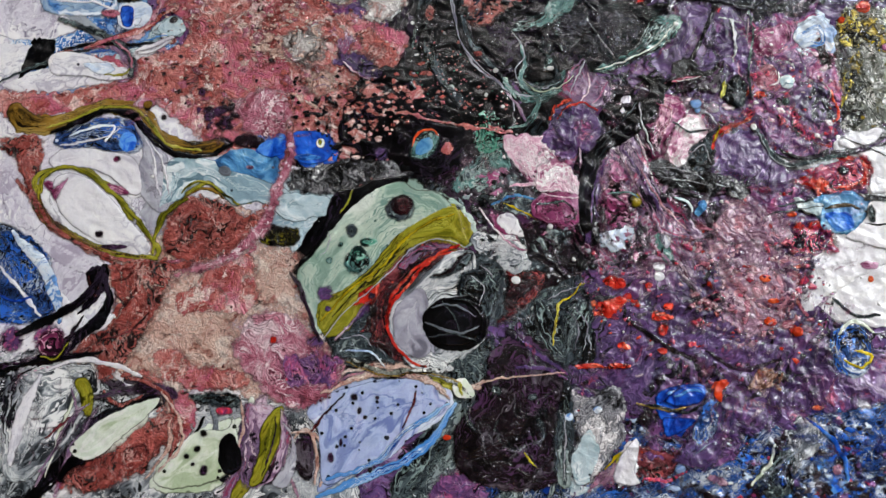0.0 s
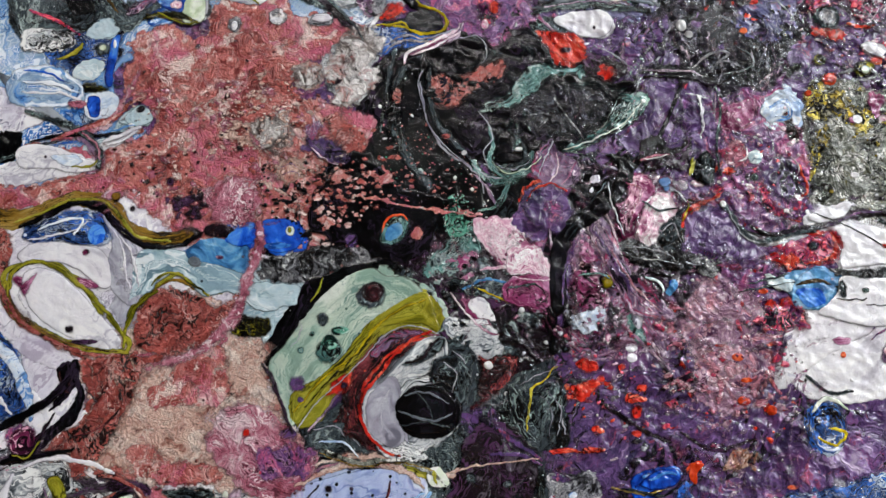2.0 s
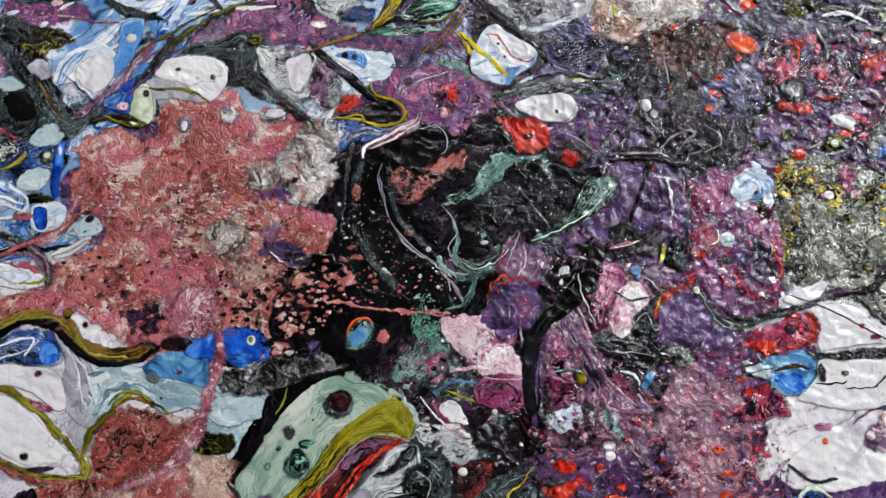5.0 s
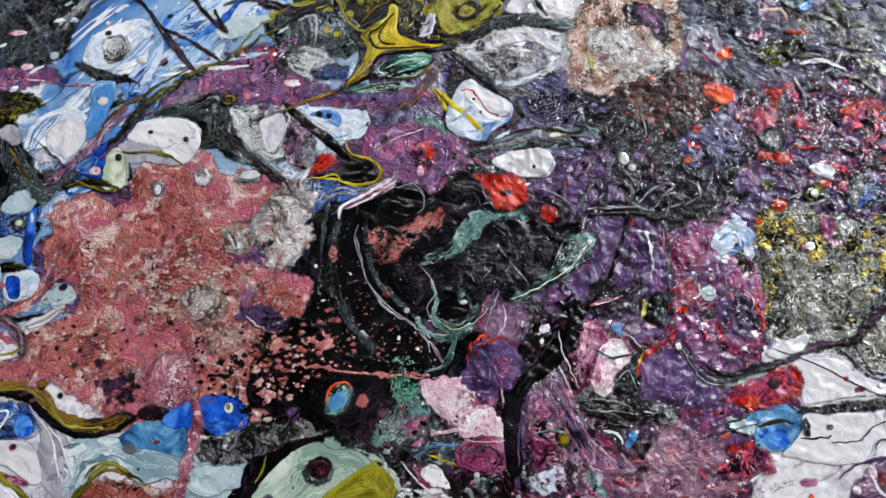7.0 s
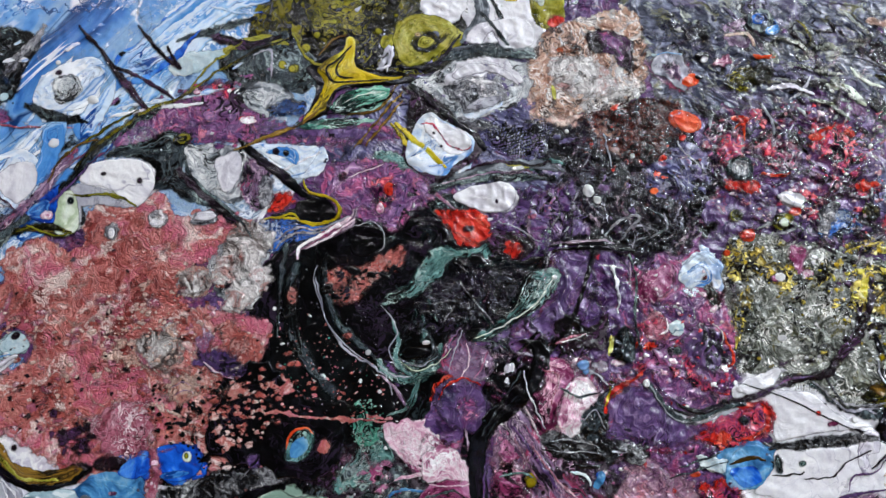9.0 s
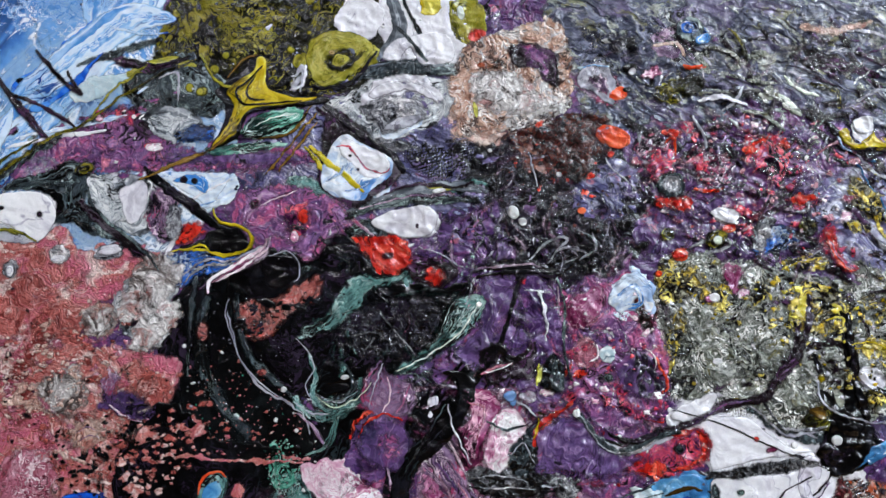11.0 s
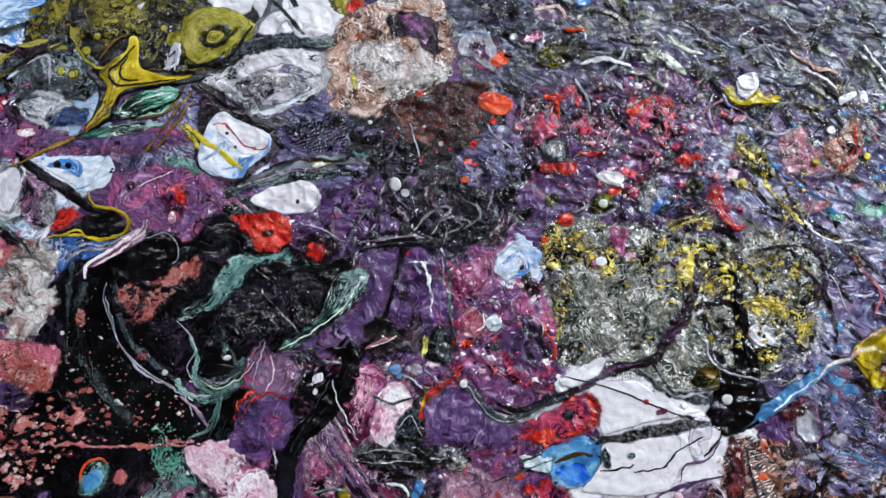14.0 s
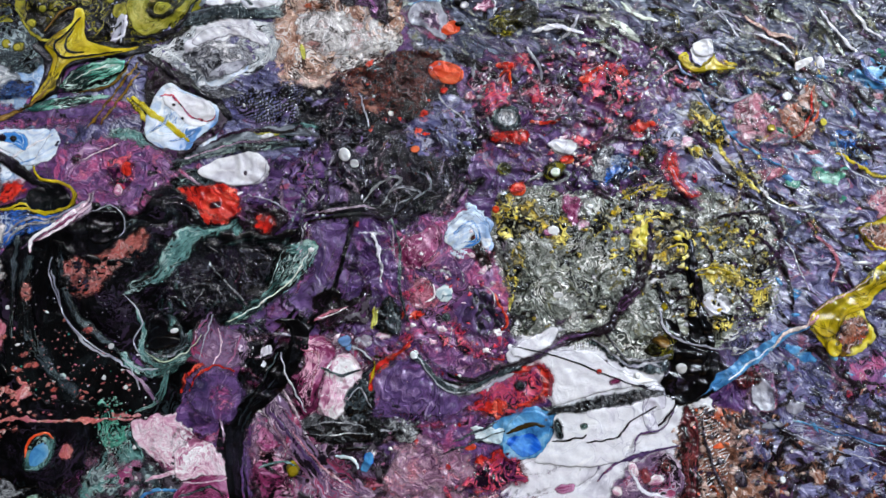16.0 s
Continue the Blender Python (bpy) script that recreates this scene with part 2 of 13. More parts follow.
mixed("powder", "powder blue paint with black pinholes", [(0.00, "8494c4"), (0.17, "a0b0d8"), (0.33, "b4c4e2"), (0.50, "a8b4dc"), (0.67, "bccae6"), (0.83, "b0b4da"), (1.00, "dce4f0")], scale=45, stretch=3.0, angle=68, rough=0.27, bump=0.12, grain=0.08, specks=[("15161e", 3.0, 0.6, 0.45), ("20222c", 8.0, 1.1, 0.25)], fringe=0.3, lines=[("7484bc", 70, 0.02)], rim=[("4c5878", 0.3)], follow=0.3)
mixed("skyblue", "bright sky blue paint", [(0.0, "1a4f98"), (0.3, "3478c4"), (0.55, "5a98d8"), (0.75, "3f84cc"), (1.0, "9cc4e8")], scale=28, stretch=3.5, angle=50, rough=0.26, bump=0.12, grain=0.08, specks=[("dfe8f0", 7.0, 0.7, 0.2)], fringe=0.6, lines=[("d0e0ee", 90, 0.05), ("10408c", 100, 0.04)], follow=0.7, soft=0.4)
mixed("cobalt", "cobalt blue paint", [(0.0, "0c2c84"), (0.35, "1450c0"), (0.65, "1f68d8"), (1.0, "5a9ae0")], scale=60, rough=0.24, bump=0.15, grain=0.1, specks=[("0a1c50", 4.0, 0.35, 0.2)], fringe=0.3, rim=[("0a1c58", 0.35)])
mixed("ocean", "mid blue paint with brown flecks", [(0.0, "23507c"), (0.4, "3f7fb4"), (0.7, "5a98c4"), (1.0, "8ab4cc")], scale=60, rough=0.28, bump=0.2, grain=0.12, specks=[("4a4a58", 4.0, 0.5, 0.3)], fringe=0.5)
mixed("navy", "dark blue and grey mottled paint", [(0.00, "080a16"), (0.14, "14203c"), (0.29, "22407c"), (0.43, "16203c"), (0.57, "3c64a4"), (0.71, "1a2444"), (0.86, "8090ac"), (1.00, "ccd4dc")], scale=130, rough=0.3, bump=0.28, grain=0.2, specks=[("d8dce4", 5.0, 0.6, 0.22)], fringe=1.2, lines=[("a8b4c4", 200, 0.04), ("2a64c0", 160, 0.05), ("08080c", 220, 0.05)], follow=0.7, soft=0.8)
mixed("black", "glossy black paint with pale dust", [(0.00, "010102"), (0.25, "020203"), (0.50, "040405"), (0.75, "08080a"), (1.00, "16161c")], scale=80, rough=0.24, bump=0.1, grain=0.1, specks=[("9a9aa0", 6.0, 0.2, 0.25)], fringe=0.5, lines=[("2a3438", 90, 0.012), ("2a2030", 130, 0.03)], follow=0.7)
mixed("glitter", "black paint with green and pink glitter", [(0.0, "040405"), (0.6, "08090b"), (1.0, "14181a")], scale=70, rough=0.24, bump=0.18, grain=0.1, specks=[("b48a84", 1.3, 0.16, 0.22), ("2c7a64", 2.2, 0.3, 0.2), ("a8b0b0", 4.0, 0.25, 0.3)], fringe=1.5)
mixed("coal", "black crusted paint", [(0.00, "030304"), (0.17, "08080a"), (0.33, "131318"), (0.50, "0a0a0c"), (0.67, "2a2a32"), (0.83, "101014"), (1.00, "4a4a56")], scale=150, rough=0.28, bump=0.38, relief=380, grain=0.2, specks=[("c8c8d0", 3.5, 0.25, 0.3)], fringe=3.5, lines=[("70707c", 330, 0.02), ("1c1424", 160, 0.05), ("000000", 260, 0.06)], contrast=0.8, tints=[("1e1826", 12, 0.4)], soft=1.0)
mixed("slate", "dark slate paint with grey-green swirls", [(0.00, "060708"), (0.14, "12161a"), (0.29, "22292e"), (0.43, "3c464c"), (0.57, "1a1f24"), (0.71, "58666a"), (0.86, "20262b"), (1.00, "8c9a98")], scale=70, warp=1.6, stretch=1.8, angle=70, rough=0.26, bump=0.4, grain=0.15, specks=[("c0c8cc", 4.0, 0.35, 0.25)], fringe=1.2, lines=[("8ca09c", 120, 0.022), ("040506", 150, 0.06)], follow=0.7, soft=0.5)
mixed("ink", "blackish brown paint with thin swirls", [(0.00, "070507"), (0.17, "0e090c"), (0.33, "150d12"), (0.50, "241620"), (0.67, "120c10"), (0.83, "2c242c"), (1.00, "544c54")], scale=80, warp=1.5, rough=0.26, bump=0.28, grain=0.15, specks=[("b8b4bc", 4.0, 0.35, 0.25)], fringe=0.8, lines=[("847c84", 140, 0.022), ("4a2c4c", 140, 0.04)], follow=0.7, soft=0.4)
mixed("wine", "dark wine red paint", [(0.0, "16080c"), (0.4, "38141a"), (0.7, "5a2028"), (1.0, "8c4048")], scale=90, rough=0.32, bump=0.4, grain=0.3, specks=[("c04030", 4.0, 0.45, 0.25)], fringe=1.2, lines=[("0c0406", 200, 0.06), ("9c3c3c", 260, 0.03)], follow=0.7, soft=0.7)
mixed("rust", "rust brown paint with red grains", [(0.00, "0c0808"), (0.17, "241210"), (0.33, "421c18"), (0.50, "2c1412"), (0.67, "5c2820"), (0.83, "381a18"), (1.00, "744030")], scale=140, rough=0.36, bump=0.35, grain=0.4, specks=[("a84030", 3.5, 0.4, 0.2), ("d8ccc8", 5, 0.25, 0.2)], fringe=3.5, lines=[("060404", 260, 0.06), ("983828", 300, 0.02)], soft=1.2)
mixed("terra", "terracotta and orange brown paint", [(0.0, "2c1c18"), (0.3, "6e4434"), (0.5, "96664e"), (0.7, "7c5244"), (1.0, "b89484")], scale=100, rough=0.38, bump=0.4, grain=0.2, specks=[("d8d4d0", 4.5, 0.5, 0.25), ("20140f", 5.0, 0.7, 0.2)], fringe=2, lines=[("180e0a", 220, 0.06), ("c0a498", 300, 0.03), ("a84824", 200, 0.03)], soft=0.8)
mixed("peach", "peach crusted paint round grey", [(0.0, "5a4038"), (0.3, "a87c68"), (0.55, "c8a48e"), (0.8, "a8a4a4"), (1.0, "d8d4d0")], scale=90, rough=0.38, bump=0.45, grain=0.2, specks=[("ccb0a0", 3.0, 0.5, 0.25)], fringe=2, lines=[("3c2820", 240, 0.05), ("e4d8d0", 260, 0.04)], soft=0.8)
mixed("olive", "olive yellow paint", [(0.00, "5c5c10"), (0.17, "86801c"), (0.33, "a09a2c"), (0.50, "7c7c1c"), (0.67, "aca63c"), (0.83, "8c8820"), (1.00, "c0bc54")], scale=60, stretch=2.5, angle=40, rough=0.26, bump=0.15, grain=0.12, fringe=0.4, lines=[("2c2c06", 120, 0.04)], rim=[("24240a", 0.35)], follow=0.7)
mixed("ochre", "brown ochre paint", [(0.0, "3c2c10"), (0.35, "78581c"), (0.65, "927028"), (1.0, "a89050")], scale=60, stretch=2.0, rough=0.28, bump=0.15, grain=0.15, fringe=0.4, lines=[("20160a", 140, 0.05)], rim=[("2c200c", 0.4)], follow=0.7)
mixed("mustard", "bright mustard yellow paint", [(0.0, "8a7808"), (0.4, "b8a010"), (0.75, "cdb81c"), (1.0, "dcd050")], scale=60, rough=0.26, bump=0.15, grain=0.1, fringe=0.25, lines=[("4c4206", 120, 0.03)], rim=[("4c420a", 0.3)], follow=0.7)
mixed("moss", "black paint with mustard blotches", [(0.00, "060604"), (0.14, "0c0c08"), (0.29, "1a1a0c"), (0.43, "0a0a06"), (0.57, "2c2c10"), (0.71, "10100a"), (0.86, "54500f"), (1.00, "787018")], scale=70, rough=0.28, bump=0.3, grain=0.15, specks=[("8c8020", 6.0, 1.6, 0.3), ("c8c8c0", 4.0, 0.3, 0.25)], fringe=1.0, lines=[("8c8420", 150, 0.03), ("000000", 160, 0.05)], follow=0.7, soft=0.5)
mixed("sage", "pale sage green paint with darker cells", [(0.00, "84a090"), (0.17, "9cb4a4"), (0.33, "b0c2b2"), (0.50, "bccab8"), (0.67, "a4b8a8"), (0.83, "c8d4c4"), (1.00, "d4dcd0")], scale=50, rough=0.27, bump=0.14, grain=0.1, specks=[("3c5850", 4.5, 0.6, 0.25)], fringe=0.3, lines=[("6c8c80", 110, 0.03)], rim=[("3c463c", 0.3)], follow=0.7)
mixed("mint", "pale mint and cream paint", [(0.00, "b4c4a0"), (0.17, "d0dac0"), (0.33, "e0e6d6"), (0.50, "d4deca"), (0.67, "eceee6"), (0.83, "dce4d0"), (1.00, "f0f0ea")], scale=50, stretch=2.0, angle=50, rough=0.27, bump=0.12, grain=0.1, specks=[("1e2018", 5.0, 0.7, 0.35)], fringe=0.4, rim=[("4c5440", 0.3)], follow=0.3)
mixed("jade", "jade green metallic paint", [(0.0, "12403a"), (0.3, "2f7a66"), (0.6, "5ca48c"), (1.0, "a4ccbc")], scale=110, stretch=2.5, angle=25, rough=0.26, bump=0.35, grain=0.2, fringe=1.0, lines=[("0c2420", 180, 0.06), ("dcece4", 240, 0.03)], follow=0.7)
mixed("teal", "grey teal paint over black", [(0.0, "121c1c"), (0.35, "3a605c"), (0.6, "6a9690"), (0.8, "3f6a66"), (1.0, "a4c0b8")], scale=90, rough=0.28, bump=0.3, grain=0.2, specks=[("0c1010", 4.0, 0.5, 0.25)], fringe=1.5, lines=[("0a0e0e", 200, 0.07), ("b8d0c8", 240, 0.03)], follow=0.7, soft=0.6)
mixed("scarlet", "scarlet red paint", [(0.0, "781410"), (0.25, "b02018"), (0.5, "c8281c"), (0.75, "d83a28"), (1.0, "ee6a50")], scale=110, rough=0.28, bump=0.3, grain=0.2, specks=[("3c0c0a", 4.0, 0.4, 0.2)], lines=[("4c0c08", 220, 0.04)], rim=[("5c1410", 0.4)], fringe=1.8, soft=1.0)
mixed("coral", "orange red paint flake", [(0.0, "c03014"), (0.5, "dc4c24"), (1.0, "ec7448")], scale=80, rough=0.25, bump=0.12, grain=0.08, fringe=0.2)
mixed("crimson", "crimson and plum paint", [(0.0, "3c1438"), (0.17, "74305c"), (0.33, "a83456"), (0.5, "dc3c48"), (0.67, "742c5c"), (0.83, "cc4660"), (1.0, "8c4270")], scale=90, rough=0.3, bump=0.35, grain=0.2, lines=[("e4606c", 260, 0.04), ("18081a", 240, 0.06)], fringe=2.6, soft=1.4)
mixed("candy", "pink and white marbled paint", [(0.0, "7a3a58"), (0.25, "c07898"), (0.45, "e0b4c4"), (0.6, "efe0e4"), (0.75, "d094ac"), (1.0, "f4ecec")], scale=75, warp=1.6, rough=0.28, bump=0.25, grain=0.1, fringe=1.0, lines=[("8c3c60", 160, 0.04), ("fbf6f6", 160, 0.06)], rim=[("5c2c44", 0.4)], follow=0.7, soft=0.4)
mixed("mauve", "mauve paint streaked with pale pink", [(0.0, "2c2030"), (0.3, "5c4460"), (0.5, "846a88"), (0.65, "6a4a68"), (0.82, "b494ac"), (1.0, "d4bccc")], scale=60, stretch=1.5, angle=70, rough=0.3, bump=0.3, grain=0.2, fringe=1.5, lines=[("1a121e", 180, 0.06), ("dcc4d0", 220, 0.03), ("943a5c", 150, 0.04)], follow=0.7, soft=0.9)
mixed("magenta", "deep magenta paint", [(0.0, "3a1028"), (0.4, "7a2850"), (0.7, "94406c"), (1.0, "b87a9c")], scale=80, rough=0.28, bump=0.25, grain=0.15, fringe=1.0, lines=[("e0a8bc", 180, 0.03), ("200a18", 200, 0.05)], follow=0.7, soft=0.7)
mixed("gold", "gold leaf crust over grey", [(0.00, "10100c"), (0.12, "34342a"), (0.25, "6c6850"), (0.38, "a8a490"), (0.50, "2c2a1c"), (0.62, "6c6444"), (0.75, "b89c34"), (0.88, "d8c460"), (1.00, "e4d890")], scale=110, rough=0.28, bump=0.7, grain=0.25, specks=[("c8a828", 3.0, 1.0, 0.3), ("e4dca8", 3.5, 0.4, 0.25)], fringe=1.4, lines=[("080806", 220, 0.07), ("e4d060", 260, 0.05)], soft=0.5)
mixed("stone", "grey olive crusted paint with gold flecks", [(0.00, "20221f"), (0.14, "42463f"), (0.29, "6e7268"), (0.43, "969a90"), (0.57, "585c54"), (0.71, "a8aaa2"), (0.86, "74786e"), (1.00, "d0cec6")], scale=95, rough=0.34, bump=0.6, grain=0.35, specks=[("dcdad0", 2.8, 0.4, 0.3), ("a89430", 5.0, 0.7, 0.15), ("8c2c30", 9.0, 0.5, 0.2)], fringe=2.5, lines=[("101210", 260, 0.05), ("e4e2da", 360, 0.04)], contrast=0.7, tints=[("a4a694", 9, 0.38), ("3a3c28", 7, 0.36), ("6a6430", 5, 0.25)], soft=1.0)
mixed("crumb", "crumbling pale grey and cream paint", [(0.0, "4a403e"), (0.25, "8c827e"), (0.5, "c4beba"), (0.75, "dcd6d2"), (1.0, "f0ecea")], scale=110, rough=0.4, bump=0.5, grain=0.35, contrast=0.8, specks=[("3a2c2a", 3.5, 0.4, 0.3)], fringe=3.2, tints=[("a8736c", 8, 0.36), ("1c1816", 6, 0.36)], soft=1.2)
mixed("ash", "grey paint wrinkled with lilac and black", [(0.00, "10101a"), (0.14, "30304a"), (0.29, "565480"), (0.43, "403e60"), (0.57, "7c7aa0"), (0.71, "525076"), (0.86, "aeaec8"), (1.00, "d4d6e4")], scale=70, stretch=1.5, angle=-35, rough=0.28, bump=0.6, relief=300, grain=0.2, fringe=2.5, contrast=0.62, tints=[("74608c", 14, 0.45), ("22222e", 7, 0.24), ("b4b0c4", 7, 0.36), ("94546a", 9, 0.28)], lines=[("0a0a0e", 160, 0.025), ("d8d8e4", 240, 0.015)], specks=[("e0dce4", 5.0, 0.3, 0.15)], soft=1.2)
mixed("thicket", "wrinkled dark grey and olive paint", [(0.00, "0a0a12"), (0.14, "242634"), (0.29, "464a60"), (0.43, "2f3242"), (0.57, "6a6e86"), (0.71, "3c404e"), (0.86, "a0a2b0"), (1.00, "d2d4da")], scale=75, stretch=1.5, angle=-30, rough=0.27, bump=0.6, relief=300, grain=0.2, fringe=2.5, contrast=0.62, tints=[("6a6080", 14, 0.45), ("14141a", 6, 0.28), ("a4a89c", 6, 0.36), ("747250", 8, 0.3)], lines=[("060608", 180, 0.025)], specks=[("dcdcd4", 4.0, 0.3, 0.15)], soft=1.2)
mixed("char", "crumbled charcoal and white crust", [(0.0, "08080a"), (0.35, "1c1c20"), (0.5, "5c5c60"), (0.58, "101014"), (0.75, "9a9a9c"), (0.85, "18181c"), (1.0, "d8d8d8")], scale=150, rough=0.4, bump=0.5, grain=0.3, fringe=1.5, soft=0.4)
mixed("lace", "white and grey marbled lacing", [(0.0, "141418"), (0.35, "55555c"), (0.55, "a8a8ac"), (0.7, "44444c"), (1.0, "e8e4e4")], scale=120, warp=1.6, rough=0.3, bump=0.3, grain=0.15, fringe=1.5, follow=0.7, soft=0.4)
mixed("ember", "purple paint with scarlet patches", [(0.00, "20142a"), (0.14, "42284e"), (0.29, "5a3864"), (0.43, "4c2e58"), (0.57, "6e4068"), (0.71, "93304a"), (0.86, "5a3a66"), (1.00, "866a92")], scale=80, rough=0.32, bump=0.5, grain=0.25, specks=[("d4ccd8", 4.5, 0.3, 0.25)], fringe=2.6, contrast=0.6, tints=[("b03048", 9, 0.34), ("5a3a70", 14, 0.4)], lines=[("140c18", 180, 0.03)], soft=1.2)
mixed("blush", "blush pink grainy paint over purple", [(0.00, "4a2c48"), (0.17, "80546c"), (0.33, "a47e92"), (0.50, "8c627c"), (0.67, "b894a0"), (0.83, "94708a"), (1.00, "d4bcc2")], scale=85, rough=0.36, bump=0.36, grain=0.28, specks=[("c83a3c", 6.0, 1.0, 0.22), ("dcd0d4", 3.5, 0.3, 0.25)], fringe=3, contrast=0.6, tints=[("c07480", 9, 0.4), ("6a4468", 13, 0.38), ("e0c4c4", 5, 0.22)], lines=[("4a2444", 180, 0.03)], soft=1.6)
mixed("dot", "small white paint dot", [(0.0, "c8c8c8"), (1.0, "ecebe8")], scale=60, rough=0.3, bump=0.1, grain=0.05, fringe=0.05)
mixed("grey", "smooth grey paint", [(0.0, "3c4046"), (0.5, "6a7078"), (1.0, "a0a6ac")], scale=60, stretch=2.5, angle=10, rough=0.26, bump=0.15, grain=0.1, fringe=0.5, follow=0.7)
mixed("mist", "misty pale grey paint", [(0.0, "6c6a76"), (0.35, "a4a2ae"), (0.6, "bcbcc4"), (0.8, "94929e"), (1.0, "d4d4d8")], scale=50, stretch=2.5, angle=70, rough=0.28, bump=0.12, grain=0.08, fringe=0.6, lines=[("e0e0e4", 110, 0.04), ("5c5866", 110, 0.03)], soft=0.4, follow=0.3)
mixed("aqua", "pale grey blue poured paint", [(0.00, "84a0ac"), (0.17, "a4bcc4"), (0.33, "bcced2"), (0.50, "acc4cc"), (0.67, "c8d6d8"), (0.83, "b0c8d0"), (1.00, "d8e0e0")], scale=50, stretch=2.0, angle=-20, rough=0.27, bump=0.12, grain=0.08, specks=[("2c3840", 5.0, 0.5, 0.3)], fringe=0.4, lines=[("dfe6e6", 100, 0.04), ("64808c", 110, 0.03)], rim=[("4c6068", 0.3)], follow=0.3)
mixed("wash", "blue and pale grey streaked paint", [(0.00, "1c3c6c"), (0.14, "3470bc"), (0.29, "5c94d0"), (0.43, "88acd0"), (0.57, "4c88cc"), (0.71, "a4bcd0"), (0.86, "7898bc"), (1.00, "c8d6e0")], scale=34, stretch=3.0, angle=38, rough=0.26, bump=0.1, grain=0.06, fringe=0.5, specks=[("232634", 7, 0.5, 0.2), ("e4ecf2", 9, 0.8, 0.15)], lines=[("16386c", 100, 0.02), ("e8eef4", 90, 0.05)], follow=0.7, soft=0.8)
MATS = PAINTS


WALL = plain("grey_wall_paint", "625f5c", 0.8)
CEIL = plain("ceiling_paint", "b4b2ae", 0.9)
BOARDS = plain("oak_floor", "9a7750", 0.45, 4.0, 0.4)
LINEN = plain("primed_canvas", "e4e0d6", 0.85, 200.0)
TIMBER = plain("stretcher_pine", "c39a66", 0.6, 30.0, 0.3)
FRAMEPAINT = plain("window_frame_paint", "e8e8e6", 0.4)
glass = Net("window_glass")
for key, v in (("Transmission Weight", 1.0), ("Roughness", 0.0), ("IOR", 1.45)):
    glass.put(glass.bsdf, key, v)
GLASS = glass.mat


# ---- structure: a plain room round the painting ----
def box_bm(bm, x0, y0, z0, x1, y1, z1):
    m = Matrix.Translation(((x0 + x1) / 2, (y0 + y1) / 2, (z0 + z1) / 2)) @ Matrix.Diagonal((x1 - x0, y1 - y0, z1 - z0, 1))
    bmesh.ops.create_cube(bm, size=1.0, matrix=m)


def part(name, bm, material, parent=None, label=""):
    me = bpy.data.meshes.new(name)
    bm.to_mesh(me)
    bm.free()
    me.materials.append(material)
    ob = new(name, me)
    if parent:
        ob.parent = parent
    return tagged(ob, label)


def slab(name, boxes, material, label, category):
    bm = bmesh.new()
    for b in boxes:
        box_bm(bm, *b)
    return tagged(part(name, bm, material), label, category, kind="structure")


WY = 0.318                      # face of the wall that the painting hangs on
X0, X1, Y0, TOP = -2.0, 3.6, -2.4, 3.7
slab("floor", [(X0 - 0.15, Y0 - 0.2, -0.12, X1 + 0.15, WY + 0.15, 0)], BOARDS, "brown oak floor of the room", "floor")
slab("ceiling", [(X0 - 0.15, Y0 - 0.2, TOP, X1 + 0.15, WY + 0.15, TOP + 0.12)], CEIL, "plain pale grey ceiling", "ceiling")
slab("wall_north", [(X0 - 0.15, WY, 0, X1 + 0.15, WY + 0.15, TOP)], WALL, "grey wall that the painting hangs on", "wall")
slab("wall_west", [(X0 - 0.15, Y0, 0, X0, WY, TOP)], WALL, "plain grey side wall", "wall")
slab("wall_east", [(X1, Y0, 0, X1 + 0.15, WY, TOP)], WALL, "plain grey side wall", "wall")
wx0, wx1, wz0, wz1 = WINDOW_X - WINDOW_W / 2, WINDOW_X + WINDOW_W / 2, WINDOW_Z - WINDOW_H / 2, WINDOW_Z + WINDOW_H / 2
slab("wall_south", [(X0 - 0.15, Y0 - 0.2, 0, wx0, Y0, TOP), (wx1, Y0 - 0.2, 0, X1 + 0.15, Y0, TOP), (wx0, Y0 - 0.2, 0, wx1, Y0, wz0), (wx0, Y0 - 0.2, wz1, wx1, Y0, TOP)],
     WALL, "grey wall with the window opening", "wall")
window = tagged(new("window_1"), "white framed window that lets daylight in", "window", kind="structure")
window.location = (WINDOW_X, Y0 - 0.06, wz0)
for name, b in (("jamb", (-WINDOW_W / 2, 0, 0, -WINDOW_W / 2 + 0.05, 0.05, WINDOW_H)), ("jamb", (WINDOW_W / 2 - 0.05, 0, 0, WINDOW_W / 2, 0.05, WINDOW_H)),
                ("sill", (-WINDOW_W / 2 + 0.05, 0, 0, WINDOW_W / 2 - 0.05, 0.05, 0.05)), ("head", (-WINDOW_W / 2 + 0.05, 0, WINDOW_H - 0.05, WINDOW_W / 2 - 0.05, 0.05, WINDOW_H))):
    bm = bmesh.new()
    box_bm(bm, *b)
    part(name, bm, FRAMEPAINT, window)
bm = bmesh.new()
box_bm(bm, -WINDOW_W / 2 + 0.05, 0.02, 0.05, WINDOW_W / 2 - 0.05, 0.026, WINDOW_H - 0.05)
part("pane", bm, GLASS, window).visible_shadow = False
